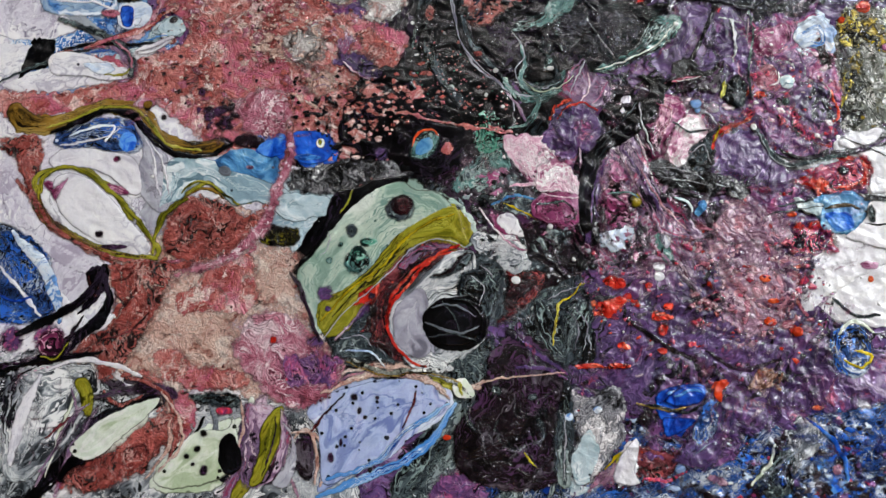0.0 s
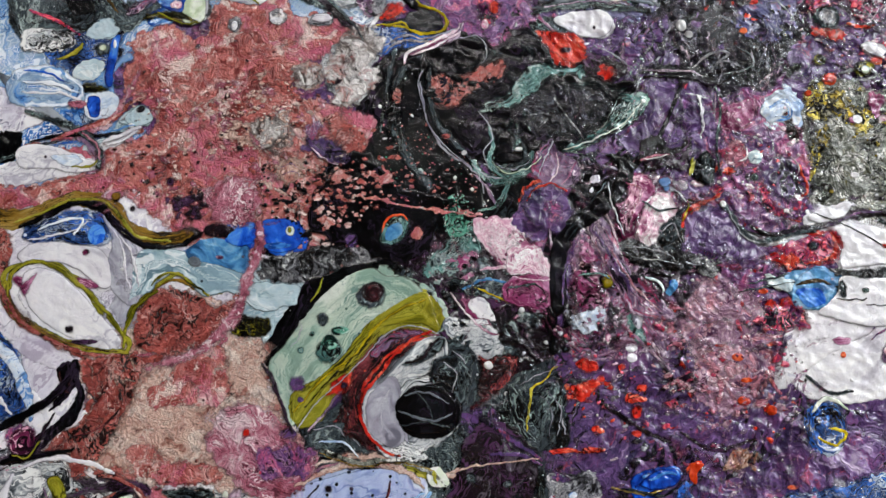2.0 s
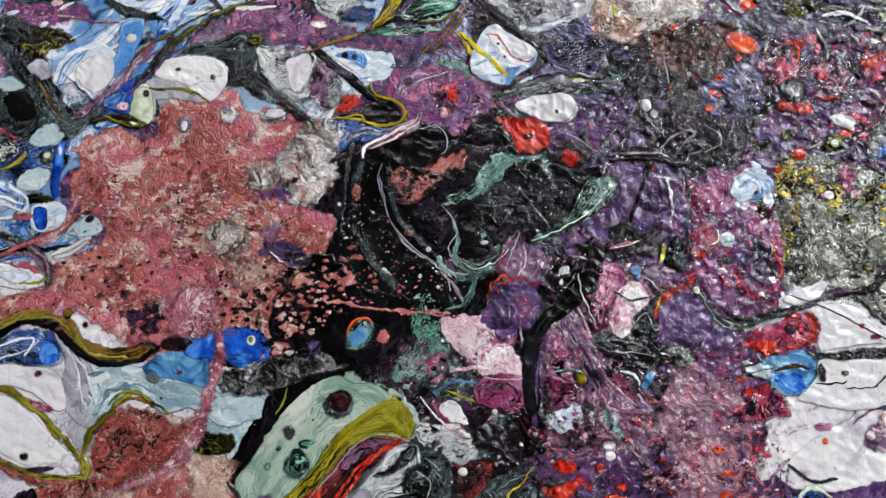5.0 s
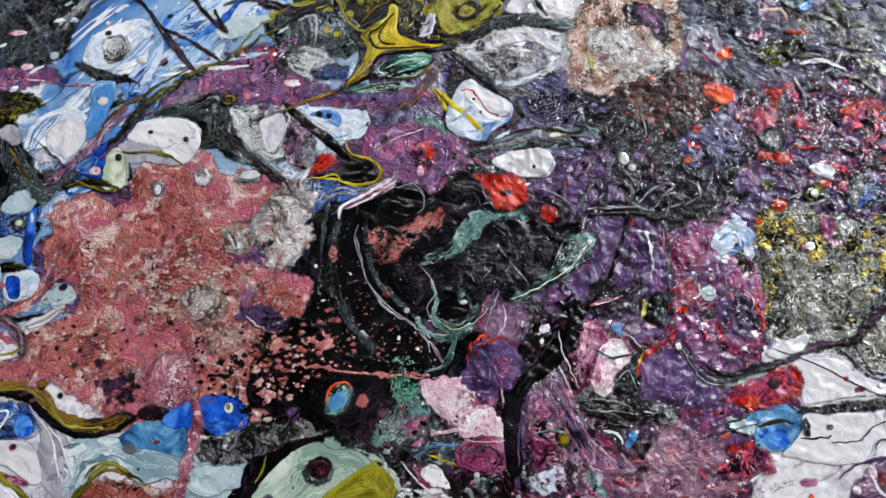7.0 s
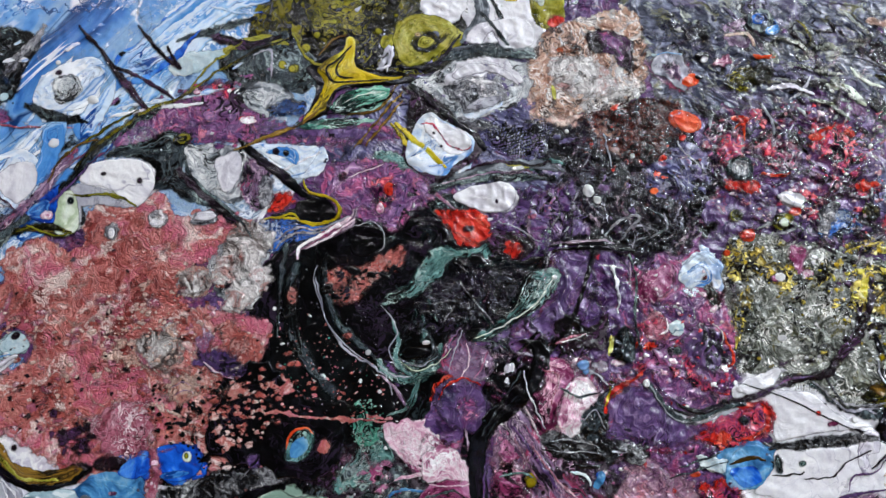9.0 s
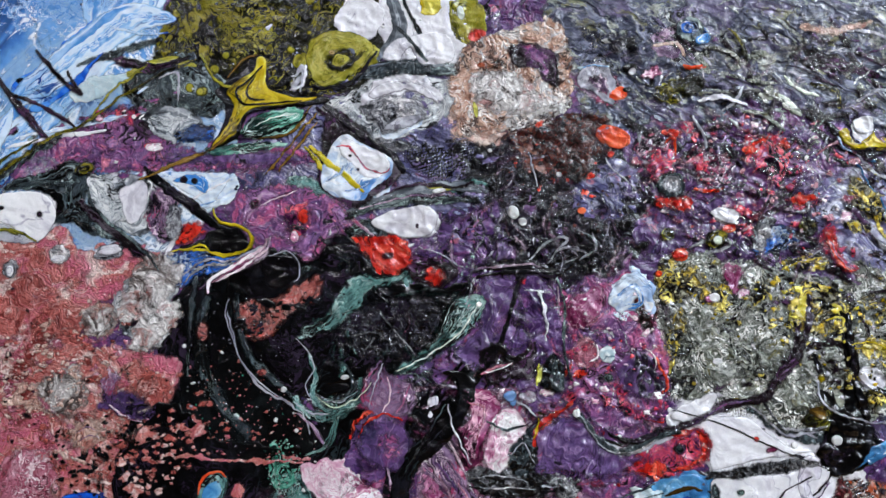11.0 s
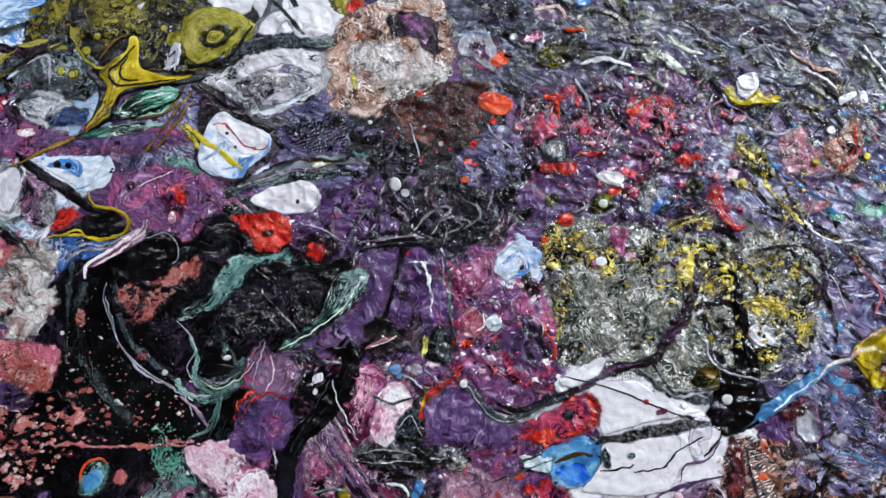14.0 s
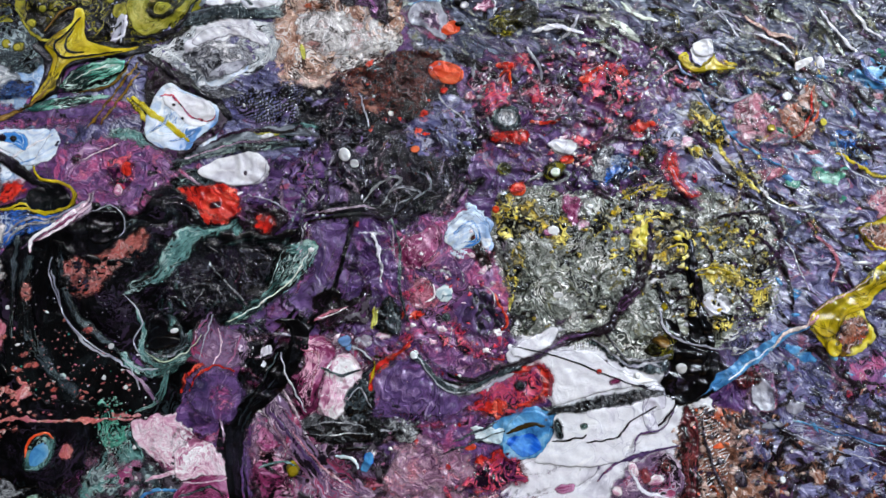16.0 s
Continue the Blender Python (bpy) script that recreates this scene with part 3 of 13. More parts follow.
# Invented fittings round the two added glint lights; the room shows no such lamps.
for tx, ty, turn in ADDED_TUBES:
    lamp = tagged(new("added_tube_light"), "made-up hanging tube light, added for glints on the paint", "lamp", "hanging tube lights")
    lamp.matrix_world = pose(tx, ty, 2.6, 0, 0, turn)
    bm = bmesh.new()
    box_bm(bm, -0.64, -0.04, -0.05, 0.64, 0.04, 0)
    bmesh.ops.bevel(bm, geom=bm.edges[:], offset=0.008, segments=2, affect="EDGES")
    part("housing", bm, FRAMEPAINT, lamp)
    for side in (-1, 1):
        bm = bmesh.new()
        bmesh.ops.create_cone(bm, cap_ends=True, segments=10, radius1=0.004, radius2=0.004, depth=TOP - 2.6, matrix=Matrix.Translation((side * 0.5, 0, (TOP - 2.6) / 2)))
        part("hanger_rod", bm, FRAMEPAINT, lamp)
        bm = bmesh.new()
        box_bm(bm, side * 0.62 - 0.012, -0.02, -0.115, side * 0.62 + 0.012, 0.02, -0.045)
        part("tube_holder", bm, FRAMEPAINT, lamp)
    bm = bmesh.new()
    bmesh.ops.create_cone(bm, cap_ends=True, segments=20, radius1=0.014, radius2=0.014, depth=1.216, matrix=Matrix.Translation((0, 0, -0.09)) @ pose(0, 0, 0, 0, 90, 0))
    part("tube", bm, FRAMEPAINT, lamp)


# ---- the painting: millimetres across (u) and up (v) on its face ----
def lattice(ix, iy, seed):
    h = (ix.astype(np.int64) * 374761393 + iy.astype(np.int64) * 668265263 + seed * 1442695041) & 0xFFFFFFFF
    h = ((h ^ (h >> 13)) * 1274126177) & 0xFFFFFFFF
    return ((h ^ (h >> 16)) & 0xFFFF) / 32767.5 - 1.0


def value_noise(x, y, seed):
    ix, iy = np.floor(x), np.floor(y)
    fx, fy = x - ix, y - iy
    fx, fy = fx * fx * (3 - 2 * fx), fy * fy * (3 - 2 * fy)
    a, b = lattice(ix, iy, seed), lattice(ix + 1, iy, seed)
    c, d = lattice(ix, iy + 1, seed), lattice(ix + 1, iy + 1, seed)
    return (a * (1 - fx) + b * fx) * (1 - fy) + (c * (1 - fx) + d * fx) * fy


def fbm(u, v, size, seed, octaves=4):
    total, amp = 0.0, 0.5
    for k in range(octaves):
        total = total + amp * value_noise(u / size, v / size, seed + k)
        size, amp = size * 0.5, amp * 0.55
    return total


def ease(x):
    x = np.clip(x, 0, 1)
    return x * x * (3 - 2 * x)


def lie(u, v):
    """The broad lie of the paint, in millimetres towards the viewer."""
    return 0.9 * fbm(u, v, 45, 11, 2)


def coarse(u, v):
    """Where the paint is thick and wrinkled: the right and the upper right of the canvas, but for the white bay."""
    calm = np.exp(-((u - 192) / 30) ** 2 - ((v - 52) / 26) ** 2) + np.exp(-((u - 165) / 14) ** 2 - ((v - 22) / 14) ** 2)
    return ease((u + 0.25 * v - 20) / 110) * (1 - 0.9 * np.clip(calm, 0, 1))


def bumps(u, v):
    wu, wv = u + 3.0 * fbm(u, v, 14, 81, 2), v + 3.0 * fbm(u, v, 14, 87, 2)
    n = fbm(wu, wv * 1.35 + 0.3 * wu, 7.0, 31, 3)
    crest = 1 - np.abs(2.6 * fbm(wu, wv * 1.2 + 0.5 * wu, 6.0, 41, 2))
    return np.clip(0.6 * n + 0.45 * crest + 0.25 * fbm(u, v, 2.2, 37, 2), -0.9, 0.9)


def relief(u, v):
    return 1.15 * (0.32 + 0.68 * coarse(u, v)) * bumps(u, v)


LAID = [0]
LEVEL = 0.1                     # each layer of paint, in millimetres
CENTRE = (0.0, 0.293, 1.45)
painting = tagged(new("painting"), "abstract poured acrylic painting with thick wrinkled paint on canvas", "painting")
painting.location = CENTRE
U0, U1, V0, V1 = -230.0, 370.0, -130.0, 320.0


def film_mesh(name, uv, depth, cells, material, parent, label):
    co = np.empty((len(uv), 3))
    co[:, 0], co[:, 1], co[:, 2] = uv[:, 0] / 1000, -depth / 1000, uv[:, 1] / 1000
    me = bpy.data.meshes.new(name)
    me.vertices.add(len(co))
    me.vertices.foreach_set("co", co.ravel())
    me.loops.add(cells.size)
    me.loops.foreach_set("vertex_index", cells.ravel().astype(np.int32))
    me.polygons.add(len(cells))
    me.polygons.foreach_set("loop_start", np.arange(0, cells.size, 4, dtype=np.int32))
    me.update(calc_edges=True)
    me.validate()
    me.attributes.new("inward", "FLOAT", "POINT").data.foreach_set("value", np.full(len(co), 50, np.float32))
    me.shade_smooth()
    me.materials.append(material)
    ob = new(name, me)
    ob.parent = parent
    return tagged(ob, label)


def grid_cells(nu, nv):
    i = np.arange(nu * nv).reshape(nv, nu)
    return np.stack([i[:-1, :-1], i[:-1, 1:], i[1:, 1:], i[1:, :-1]], -1).reshape(-1, 4)


def smooth_line(pts, closed, steps=7):
    p = np.array(pts, float)
    n = len(p)
    out = []
    for i in range(n if closed else n - 1):
        a, b, c, d = (p[(i + k) % n] if closed else p[min(max(i + k, 0), n - 1)] for k in (-1, 0, 1, 2))
        for s in np.arange(steps) / steps:
            out.append(0.5 * (2 * b + (c - a) * s + (2 * a - 5 * b + 4 * c - d) * s * s + (3 * b - a - 3 * c + d) * s ** 3))
    if not closed:
        out.append(p[-1])
    return np.array(out)


def to_segments(q, line, closed):
    """Distance from each of q to the line, and how far along it the nearest spot lies (0 to 1)."""
    best, along = np.full(len(q), 1e9), np.zeros(len(q))
    n = len(line)
    count = n if closed else n - 1
    for i in range(count):
        a, b = line[i], line[(i + 1) % n]
        ab = b - a
        s = np.clip(((q - a) @ ab) / (ab @ ab + 1e-9), 0, 1)
        d = np.hypot(*(q - a - s[:, None] * ab).T)
        near = d < best
        best, along = np.where(near, d, best), np.where(near, (i + s) / count, along)
    return best, along


def inside(q, line):
    odd = np.zeros(len(q), bool)
    for a, b in zip(line, np.roll(line, -1, 0)):
        if a[1] != b[1]:
            cross = (q[:, 1] < a[1]) != (q[:, 1] < b[1])
            odd ^= cross & (q[:, 0] < (b[0] - a[0]) * (q[:, 1] - a[1]) / (b[1] - a[1]) + a[0])
    return odd


def bend(q, warp):
    """Lets outlines wander as poured paint does, at two scales."""
    u, v = q[:, 0], q[:, 1]
    du = 1.7 * fbm(u, v, 8, 51, 3) + 1.0 * fbm(u, v, 2.2, 57, 3)
    dv = 1.7 * fbm(u, v, 8, 61, 3) + 1.0 * fbm(u, v, 2.2, 67, 3)
    return q + warp * np.stack([du, dv], 1)


def film(name, material, level, depth_in, u0, v0, u1, v1, step, thick, edge, parent, label, crisp=1.0):
    """A skin of paint over all spots where depth_in(spots) > 0, with a rounded rim, lying on the paint below."""
    us, vs = np.arange(u0, u1 + step, step), np.arange(v0, v1 + step, step)
    U, V = np.meshgrid(us, vs)
    q = np.stack([U.ravel(), V.ravel()], 1)
    sd = depth_in(q) + FRINGE[material.name] * 0.5 / crisp
    g = np.gradient(sd.reshape(U.shape), step)
    grad = np.stack([g[1].ravel(), g[0].ravel()], 1)
    length = np.hypot(grad[:, 0], grad[:, 1]) + 1e-6
    cells = grid_cells(len(us), len(vs))
    cells = cells[(sd[cells] > 0).any(1)]
    if not len(cells):
        return None
    used, cells = np.unique(cells, return_inverse=True)
    cells = cells.reshape(-1, 4)
    q, sd, grad, length = q[used], sd[used], grad[used], length[used]
    out = sd <= 0
    move = np.clip(-sd / length, 0, 1.3 * step)
    q = np.where(out[:, None], q + grad / length[:, None] * move[:, None], q)
    u, v = q[:, 0], q[:, 1]
    rim = ease(np.clip(sd / length, 0, None) / edge)
    LAID[0] += 1
    depth = lie(u, v) + relief(u, v) + LEVEL * (level - 1) + 0.006 * (LAID[0] % 11) + np.where(out, -0.16, 0.04 + thick * (0.5 + 0.5 * rim))
    ob = film_mesh(name, q, depth, cells, material, parent or painting, label)
    ob.data.attributes["inward"].data.foreach_set("value", np.clip(crisp * sd / np.maximum(length, 0.25), 0, None).astype(np.float32))
    return ob


def pool(material, level, pts, warp=1.0, thick=0.1, step=0.0, parent=None, name="paint_pool", label=""):
    line = smooth_line(pts, True)
    pad = 3 * warp + 1 + FRINGE[MATS[material].name]
    lo, hi = line.min(0) - pad, line.max(0) + pad
    lo, hi = np.maximum(lo, (U0 + 4, V0 + 4)), np.minimum(hi, (U1 - 4, V1 - 4))
    size = math.sqrt(max(1.0, (hi[0] - lo[0]) * (hi[1] - lo[1])))
    step = step or min(0.85, max(0.28, size / 55))

    def depth_in(q):
        w = bend(q, warp)
        d, _ = to_segments(w, line, True)
        return np.where(inside(w, line), d, -d)
    return film(name, MATS[material], level, depth_in, lo[0], lo[1], hi[0], hi[1], step, thick, 0.9, parent, label or LABELS[material])


def vein(material, level, width, pts, warp=0.6, thick=0.22, taper=0.6, parent=None, name="paint_string", label=""):
    line = smooth_line(pts, False)
    lo, hi = line.min(0) - 3 * warp - width - 1, line.max(0) + 3 * warp + width + 1
    width *= 0.8 if width < 3 else 1.0
    step = max(0.22, min(0.5, width / 3.5))

    def depth_in(q):
        d, s = to_segments(bend(q, warp), line, False)
        w = width / 2 * (1 - taper * np.abs(2 * s - 1) ** 2) * (1 + 0.35 * fbm(q[:, 0], q[:, 1], 6, 71, 2))
        return w - d
    return film(name, MATS[material], level, depth_in, lo[0], lo[1], hi[0], hi[1], step, thick, width * 0.35, parent, label or LABELS[material], max(1.0, 2.5 * FRINGE[MATS[material].name] / width))


def drop(material, level, u, v, ru, rv, turn=0.0, warp=0.35, thick=0.2, parent=None, name="paint_drop", label=""):
    c, s = math.cos(radians(turn)), math.sin(radians(turn))
    r = max(ru, rv) * 1.3 + 0.8 + FRINGE[MATS[material].name]

    def depth_in(q):
        w = bend(q, warp * min(1.0, min(ru, rv) / 2.5)) - (u, v)
        a, b = c * w[:, 0] + s * w[:, 1], -s * w[:, 0] + c * w[:, 1]
        k = np.hypot(a / ru, b / rv)
        return (1 - k) * min(ru, rv)
    return film(name, MATS[material], level, depth_in, u - r, v - r, u + r, v + r, max(0.13, min(0.5, min(ru, rv) / 5)), thick, min(ru, rv) * 0.6, parent, label or LABELS[material], max(1.0, 2.0 * FRINGE[MATS[material].name] / min(ru, rv)))


bm = bmesh.new()
box_bm(bm, U0 / 1000, 0.0045, V0 / 1000, U1 / 1000, 0.007, V1 / 1000)
part("canvas", bm, LINEN, painting, "primed white canvas edge")
for b in ((U0 + 1, V0 + 1, U1 - 1, V0 + 36), (U0 + 1, V1 - 36, U1 - 1, V1 - 1), (U0 + 1, V0 + 36, U0 + 36, V1 - 36), (U1 - 36, V0 + 36, U1 - 1, V1 - 36)):
    bm = bmesh.new()
    box_bm(bm, b[0] / 1000, 0.007, b[1] / 1000, b[2] / 1000, 0.0245, b[3] / 1000)
    part("stretcher_bar", bm, TIMBER, painting, "raw pine stretcher bar")

# the ground coat
gu, gv = np.arange(U0, U1 + 0.1, 1.0), np.arange(V0, V1 + 0.1, 1.0)
GU, GV = np.meshgrid(gu, gv)
gq = np.stack([GU.ravel(), GV.ravel()], 1)
gd = lie(gq[:, 0], gq[:, 1]) + relief(gq[:, 0], gq[:, 1]) - 0.05
rimmed = (gq[:, 0] < U0 + 1) | (gq[:, 0] > U1 - 1) | (gq[:, 1] < V0 + 1) | (gq[:, 1] > V1 - 1)
gd = np.where(rimmed, -4.5, gd)
film_mesh("ground_coat", gq, gd, grid_cells(len(gu), len(gv)), MATS["purple"], painting, "wrinkled dark purple and grey ground coat of paint")


def flecks(material, level, count, size, pts, long=1.6, turn=0.0, seed=1, label=""):
    """Many small raised flecks of one paint strewn over a field, too small to count."""
    rng = np.random.default_rng(seed)
    line = smooth_line(pts, True)
    lo, hi = line.min(0), line.max(0)
    q = rng.uniform(lo, hi, (count * 3, 2))
    q = q[inside(bend(q, 2.0), line)][:count]
    n, k = len(q), 9
    r = size * 0.5 * rng.lognormal(0, 0.45, n)
    th = radians(turn) + rng.normal(0, 0.5, n)
    lg = long * rng.uniform(0.6, 1.3, n)
    ang = np.arange(k) / k * 2 * np.pi
    rad = r[:, None] * (1 + 0.28 * rng.normal(0, 1, (n, k)).clip(-1.6, 1.6))
    a, b = rad * np.cos(ang) * lg[:, None], rad * np.sin(ang)
    c, s = np.cos(th)[:, None], np.sin(th)[:, None]
    rings = []
    for f in (1.0, 0.72, 0.0):
        rings.append(np.stack([q[:, :1] + f * (c * a - s * b), q[:, 1:] + f * (s * a + c * b)], -1))
    uv = np.concatenate([rings[0], rings[1], rings[2][:, :1]], 1)
    up = np.concatenate([np.full((n, k), -0.12), np.full((n, k), 0.16), np.full((n, 1), 0.22)], 1)
    flat = uv.reshape(-1, 2)
    d = lie(flat[:, 0], flat[:, 1]) + relief(flat[:, 0], flat[:, 1]) + LEVEL * (level - 1) + up.ravel()
    i = np.arange(k)
    j = (i + 1) % k
    one = np.concatenate([np.stack([i, j, j + k, i + k], 1), np.stack([i + k, j + k, np.full(k, 2 * k), np.full(k, 2 * k)], 1)])
    quads = (one[None] + (np.arange(n) * (2 * k + 1))[:, None, None]).reshape(-1, 4)
    co = np.stack([flat[:, 0] / 1000, -d / 1000, flat[:, 1] / 1000], 1)
    me = bpy.data.meshes.new("paint_spatter")
    me.from_pydata(co.tolist(), [], [f[:3] if f[2] == f[3] else f for f in quads.tolist()])
    rise = np.concatenate([np.zeros(k), np.full(k, 0.7), np.full(1, 2.0)]) * max(0.3, FRINGE[MATS[material].name])
    me.attributes.new("inward", "FLOAT", "POINT").data.foreach_set("value", np.tile(rise, n).astype(np.float32))
    me.shade_smooth()
    me.materials.append(MATS[material])
    ob = new("paint_spatter", me)
    ob.parent = painting
    return tagged(ob, label or "fine spatter of " + LABELS[material], kind="stuff")


def runs(material, level, count, width, length, pts, seed=1, swirl=26.0, turn=0.0, label=""):
    """Thin threads of one paint drawn out along the flow of the pour, too many to count."""
    rng = np.random.default_rng(seed)
    line = smooth_line(pts, True)
    lo, hi = line.min(0), line.max(0)
    q = rng.uniform(lo, hi, (count * 3, 2))
    q = q[inside(bend(q, 2.0), line)][:count]
    n, k = len(q), 16
    stride = length / k * rng.uniform(0.45, 1.4, n)[:, None]
    way, p = [], q.copy()
    for _ in range(k):
        a = radians(turn) + 4.2 * fbm(p[:, 0], p[:, 1], swirl, 141, 2) + 1.5 * fbm(p[:, 0], p[:, 1], swirl / 4, 151, 2)
        step = np.stack([np.cos(a), np.sin(a)], 1)
        way.append((p.copy(), step))
        p = p + step * stride
    mid = np.stack([w[0] for w in way], 1)
    side = np.stack([np.stack([-w[1][:, 1], w[1][:, 0]], 1) for w in way], 1)
    s = np.linspace(0, 1, k)
    swell = np.clip(np.sin(np.pi * s) ** 0.6, 0.06, 1)[None] * (1 + 0.45 * fbm(mid[..., 0], mid[..., 1], 3.0, 161, 2))
    half = width * 0.95 * rng.lognormal(0, 0.5, n)[:, None] * swell
    uv = np.stack([mid + side * half[..., None], mid, mid - side * half[..., None]], 2).reshape(-1, 2)
    up = np.tile(np.array([-0.02, 0.05, -0.02]), n * k)
    d = lie(uv[:, 0], uv[:, 1]) + relief(uv[:, 0], uv[:, 1]) + LEVEL * (level - 1) + up
    i = np.arange(k - 1) * 3
    one = np.concatenate([np.stack([i, i + 1, i + 4, i + 3], 1), np.stack([i + 1, i + 2, i + 5, i + 4], 1)])
    quads = (one[None] + (np.arange(n) * 3 * k)[:, None, None]).reshape(-1, 4)
    ob = film_mesh("paint_thread", uv, d, quads, MATS[material], painting, label or "fine drawn threads of " + LABELS[material])
    rise = np.tile(np.array([0.0, 0.62, 0.0]), n * k) * max(0.3, FRINGE[MATS[material].name])
    ob.data.attributes["inward"].data.foreach_set("value", rise.astype(np.float32))
    return tagged(ob, label or "fine drawn threads of " + LABELS[material], kind="stuff")


# large fields of colour
host = pool("lilac", 1, [(-215.0, 130.0), (-109.0, 126.0), (-48.0, 102.0), (-29.0, 46.0), (-45.0, -2.0), (-101.0, -28.0), (-199.0, -28.0)])
host = pool("wash", 1, [(-145.0, 300.0), (-32.0, 291.0), (15.0, 222.0), (13.0, 193.0), (-6.0, 175.0), (-31.0, 170.0), (-65.0, 180.0), (-98.0, 176.0), (-112.0, 161.0), (-119.0, 144.0), (-106.0, 125.0), (-132.0, 110.0), (-166.0, 109.0), (-184.0, 191.0)], warp=1.5)
host = pool("salmon", 2, [(-112.0, 168.0), (-98.0, 173.0), (-81.0, 168.0), (-81.0, 182.0), (-58.0, 184.0), (-49.0, 187.0), (-42.0, 176.0), (-24.0, 177.0), (-14.0, 167.0), (-28.0, 159.0), (-39.0, 155.0), (-44.0, 144.0), (-27.0, 138.0), (-9.0, 130.0), (-24.0, 111.0), (-37.0, 106.0), (-29.0, 90.0), (-62.0, 82.0), (-90.0, 81.0), (-104.0, 99.0), (-119.0, 105.0), (-153.0, 112.0), (-153.0, 123.0), (-132.0, 121.0), (-106.0, 125.0), (-103.0, 138.0), (-114.0, 146.0)], warp=1.8)
host = pool("black", 1, [(-8.0, 157.0), (4.0, 167.0), (25.0, 170.0), (48.0, 171.0), (70.0, 159.0), (91.0, 143.0), (89.0, 125.0), (65.0, 114.0), (53.0, 102.0), (40.0, 81.0), (25.0, 70.0), (-14.0, 65.0), (-40.0, 53.0), (-63.0, 65.0), (-51.0, 90.0), (-33.0, 101.0), (-19.0, 117.0), (-18.0, 142.0)], warp=1.2)
host = pool("ash", 1, [(14.0, 205.0), (78.0, 231.0), (103.0, 224.0), (106.0, 189.0), (85.0, 167.0), (54.0, 182.0), (27.0, 187.0)], warp=1.5)
host = pool("stone", 1, [(169.0, 136.0), (205.0, 129.0), (231.0, 94.0), (227.0, 72.0), (196.0, 79.0), (171.0, 91.0), (170.0, 113.0)], warp=1.4)
host = pool("white", 1, [(164.0, 91.0), (184.0, 89.0), (226.0, 66.0), (232.0, 28.0), (184.0, 12.0), (152.0, 16.0), (151.0, 36.0), (167.0, 56.0), (180.0, 68.0)])
host = pool("thicket", 1, [(152.0, 261.0), (280.0, 267.0), (265.0, 193.0), (232.0, 196.0), (200.0, 209.0), (168.0, 194.0), (151.0, 205.0)], warp=1.6)
host = pool("lilac", 1, [(-189.0, 104.0), (-153.0, 99.0), (-107.0, 97.0), (-84.0, 83.0), (-47.0, 72.0), (-38.0, 51.0), (-55.0, 33.0), (-93.0, 44.0), (-108.0, 33.0), (-127.0, 24.0), (-141.0, 2.0), (-179.0, -11.0)])
host = pool("greywhite", 1, [(-180.0, 2.0), (-135.0, 2.0), (-110.0, -11.0), (-95.0, -15.0), (-75.0, -15.0), (-45.0, -15.0), (-35.0, -75.0), (-173.0, -75.0)])
host = pool("cream", 2, [(-126.0, 37.0), (-107.0, 51.0), (-92.0, 62.0), (-78.0, 60.0), (-71.0, 51.0), (-64.0, 44.0), (-55.0, 42.0), (-50.0, 15.0), (-37.0, 2.0), (-36.0, -11.0), (-49.0, -19.0), (-73.0, -15.0), (-95.0, -13.0), (-96.0, -28.0), (-102.0, -36.0), (-103.0, -19.0), (-119.0, -13.0), (-128.0, -4.0), (-143.0, 0.0), (-125.0, 15.0), (-128.0, 28.0)], warp=1.6)
host = pool("slate", 1, [(-46.0, 6.0), (-28.0, 15.0), (21.0, 42.0), (52.0, 42.0), (62.0, 2.0), (48.0, -57.0), (-14.0, -57.0), (-4.0, -28.0), (7.0, -15.0), (-37.0, -7.0)])
host = pool("violet", 1, [(61.0, 35.0), (97.0, 42.0), (151.0, 35.0), (154.0, -15.0), (105.0, -28.0), (59.0, -15.0), (51.0, 2.0)], warp=1.5)
host = pool("navy", 1, [(46.0, -15.0), (94.0, -32.0), (127.0, -28.0), (160.0, -20.0), (191.0, -20.0), (186.0, -78.0), (45.0, -78.0)], warp=1.5)
host = pool("mauve", 1, [(65.0, 91.0), (81.0, 100.0), (111.0, 103.0), (110.0, 67.0), (120.0, 47.0), (97.0, 33.0), (61.0, 35.0)])
host = pool("ink", 1, [(-6.0, 69.0), (30.0, 86.0), (59.0, 67.0), (61.0, 35.0), (29.0, 24.0), (12.0, 42.0)])
host = pool("thicket", 1, [(173.0, 240.0), (370.0, 214.0), (345.0, 129.0), (306.0, 155.0), (261.0, 182.0), (231.0, 196.0), (201.0, 202.0), (179.0, 206.0)], warp=1.5)
host = pool("coal", 1, [(79.0, 199.0), (113.0, 200.0), (156.0, 199.0), (170.0, 162.0), (161.0, 149.0), (132.0, 139.0), (111.0, 143.0), (89.0, 158.0), (115.0, 164.0), (93.0, 181.0)], warp=1.5)
host = pool("ash", 1, [(242.0, 167.0), (354.0, 160.0), (317.0, 36.0), (273.0, 49.0), (243.0, 67.0), (259.0, 110.0), (238.0, 134.0)], warp=1.4)
host = pool("stone", 1, [(171.0, 144.0), (226.0, 130.0), (266.0, 113.0), (260.0, 80.0), (223.0, 71.0), (184.0, 85.0), (164.0, 91.0)], warp=1.4)
host = pool("terra", 1, [(221.0, 53.0), (245.0, 46.0), (252.0, 33.0), (246.0, -4.0), (209.0, 4.0)])
host = pool("ash", 1, [(247.0, 58.0), (319.0, 43.0), (301.0, -17.0), (244.0, -5.0)])
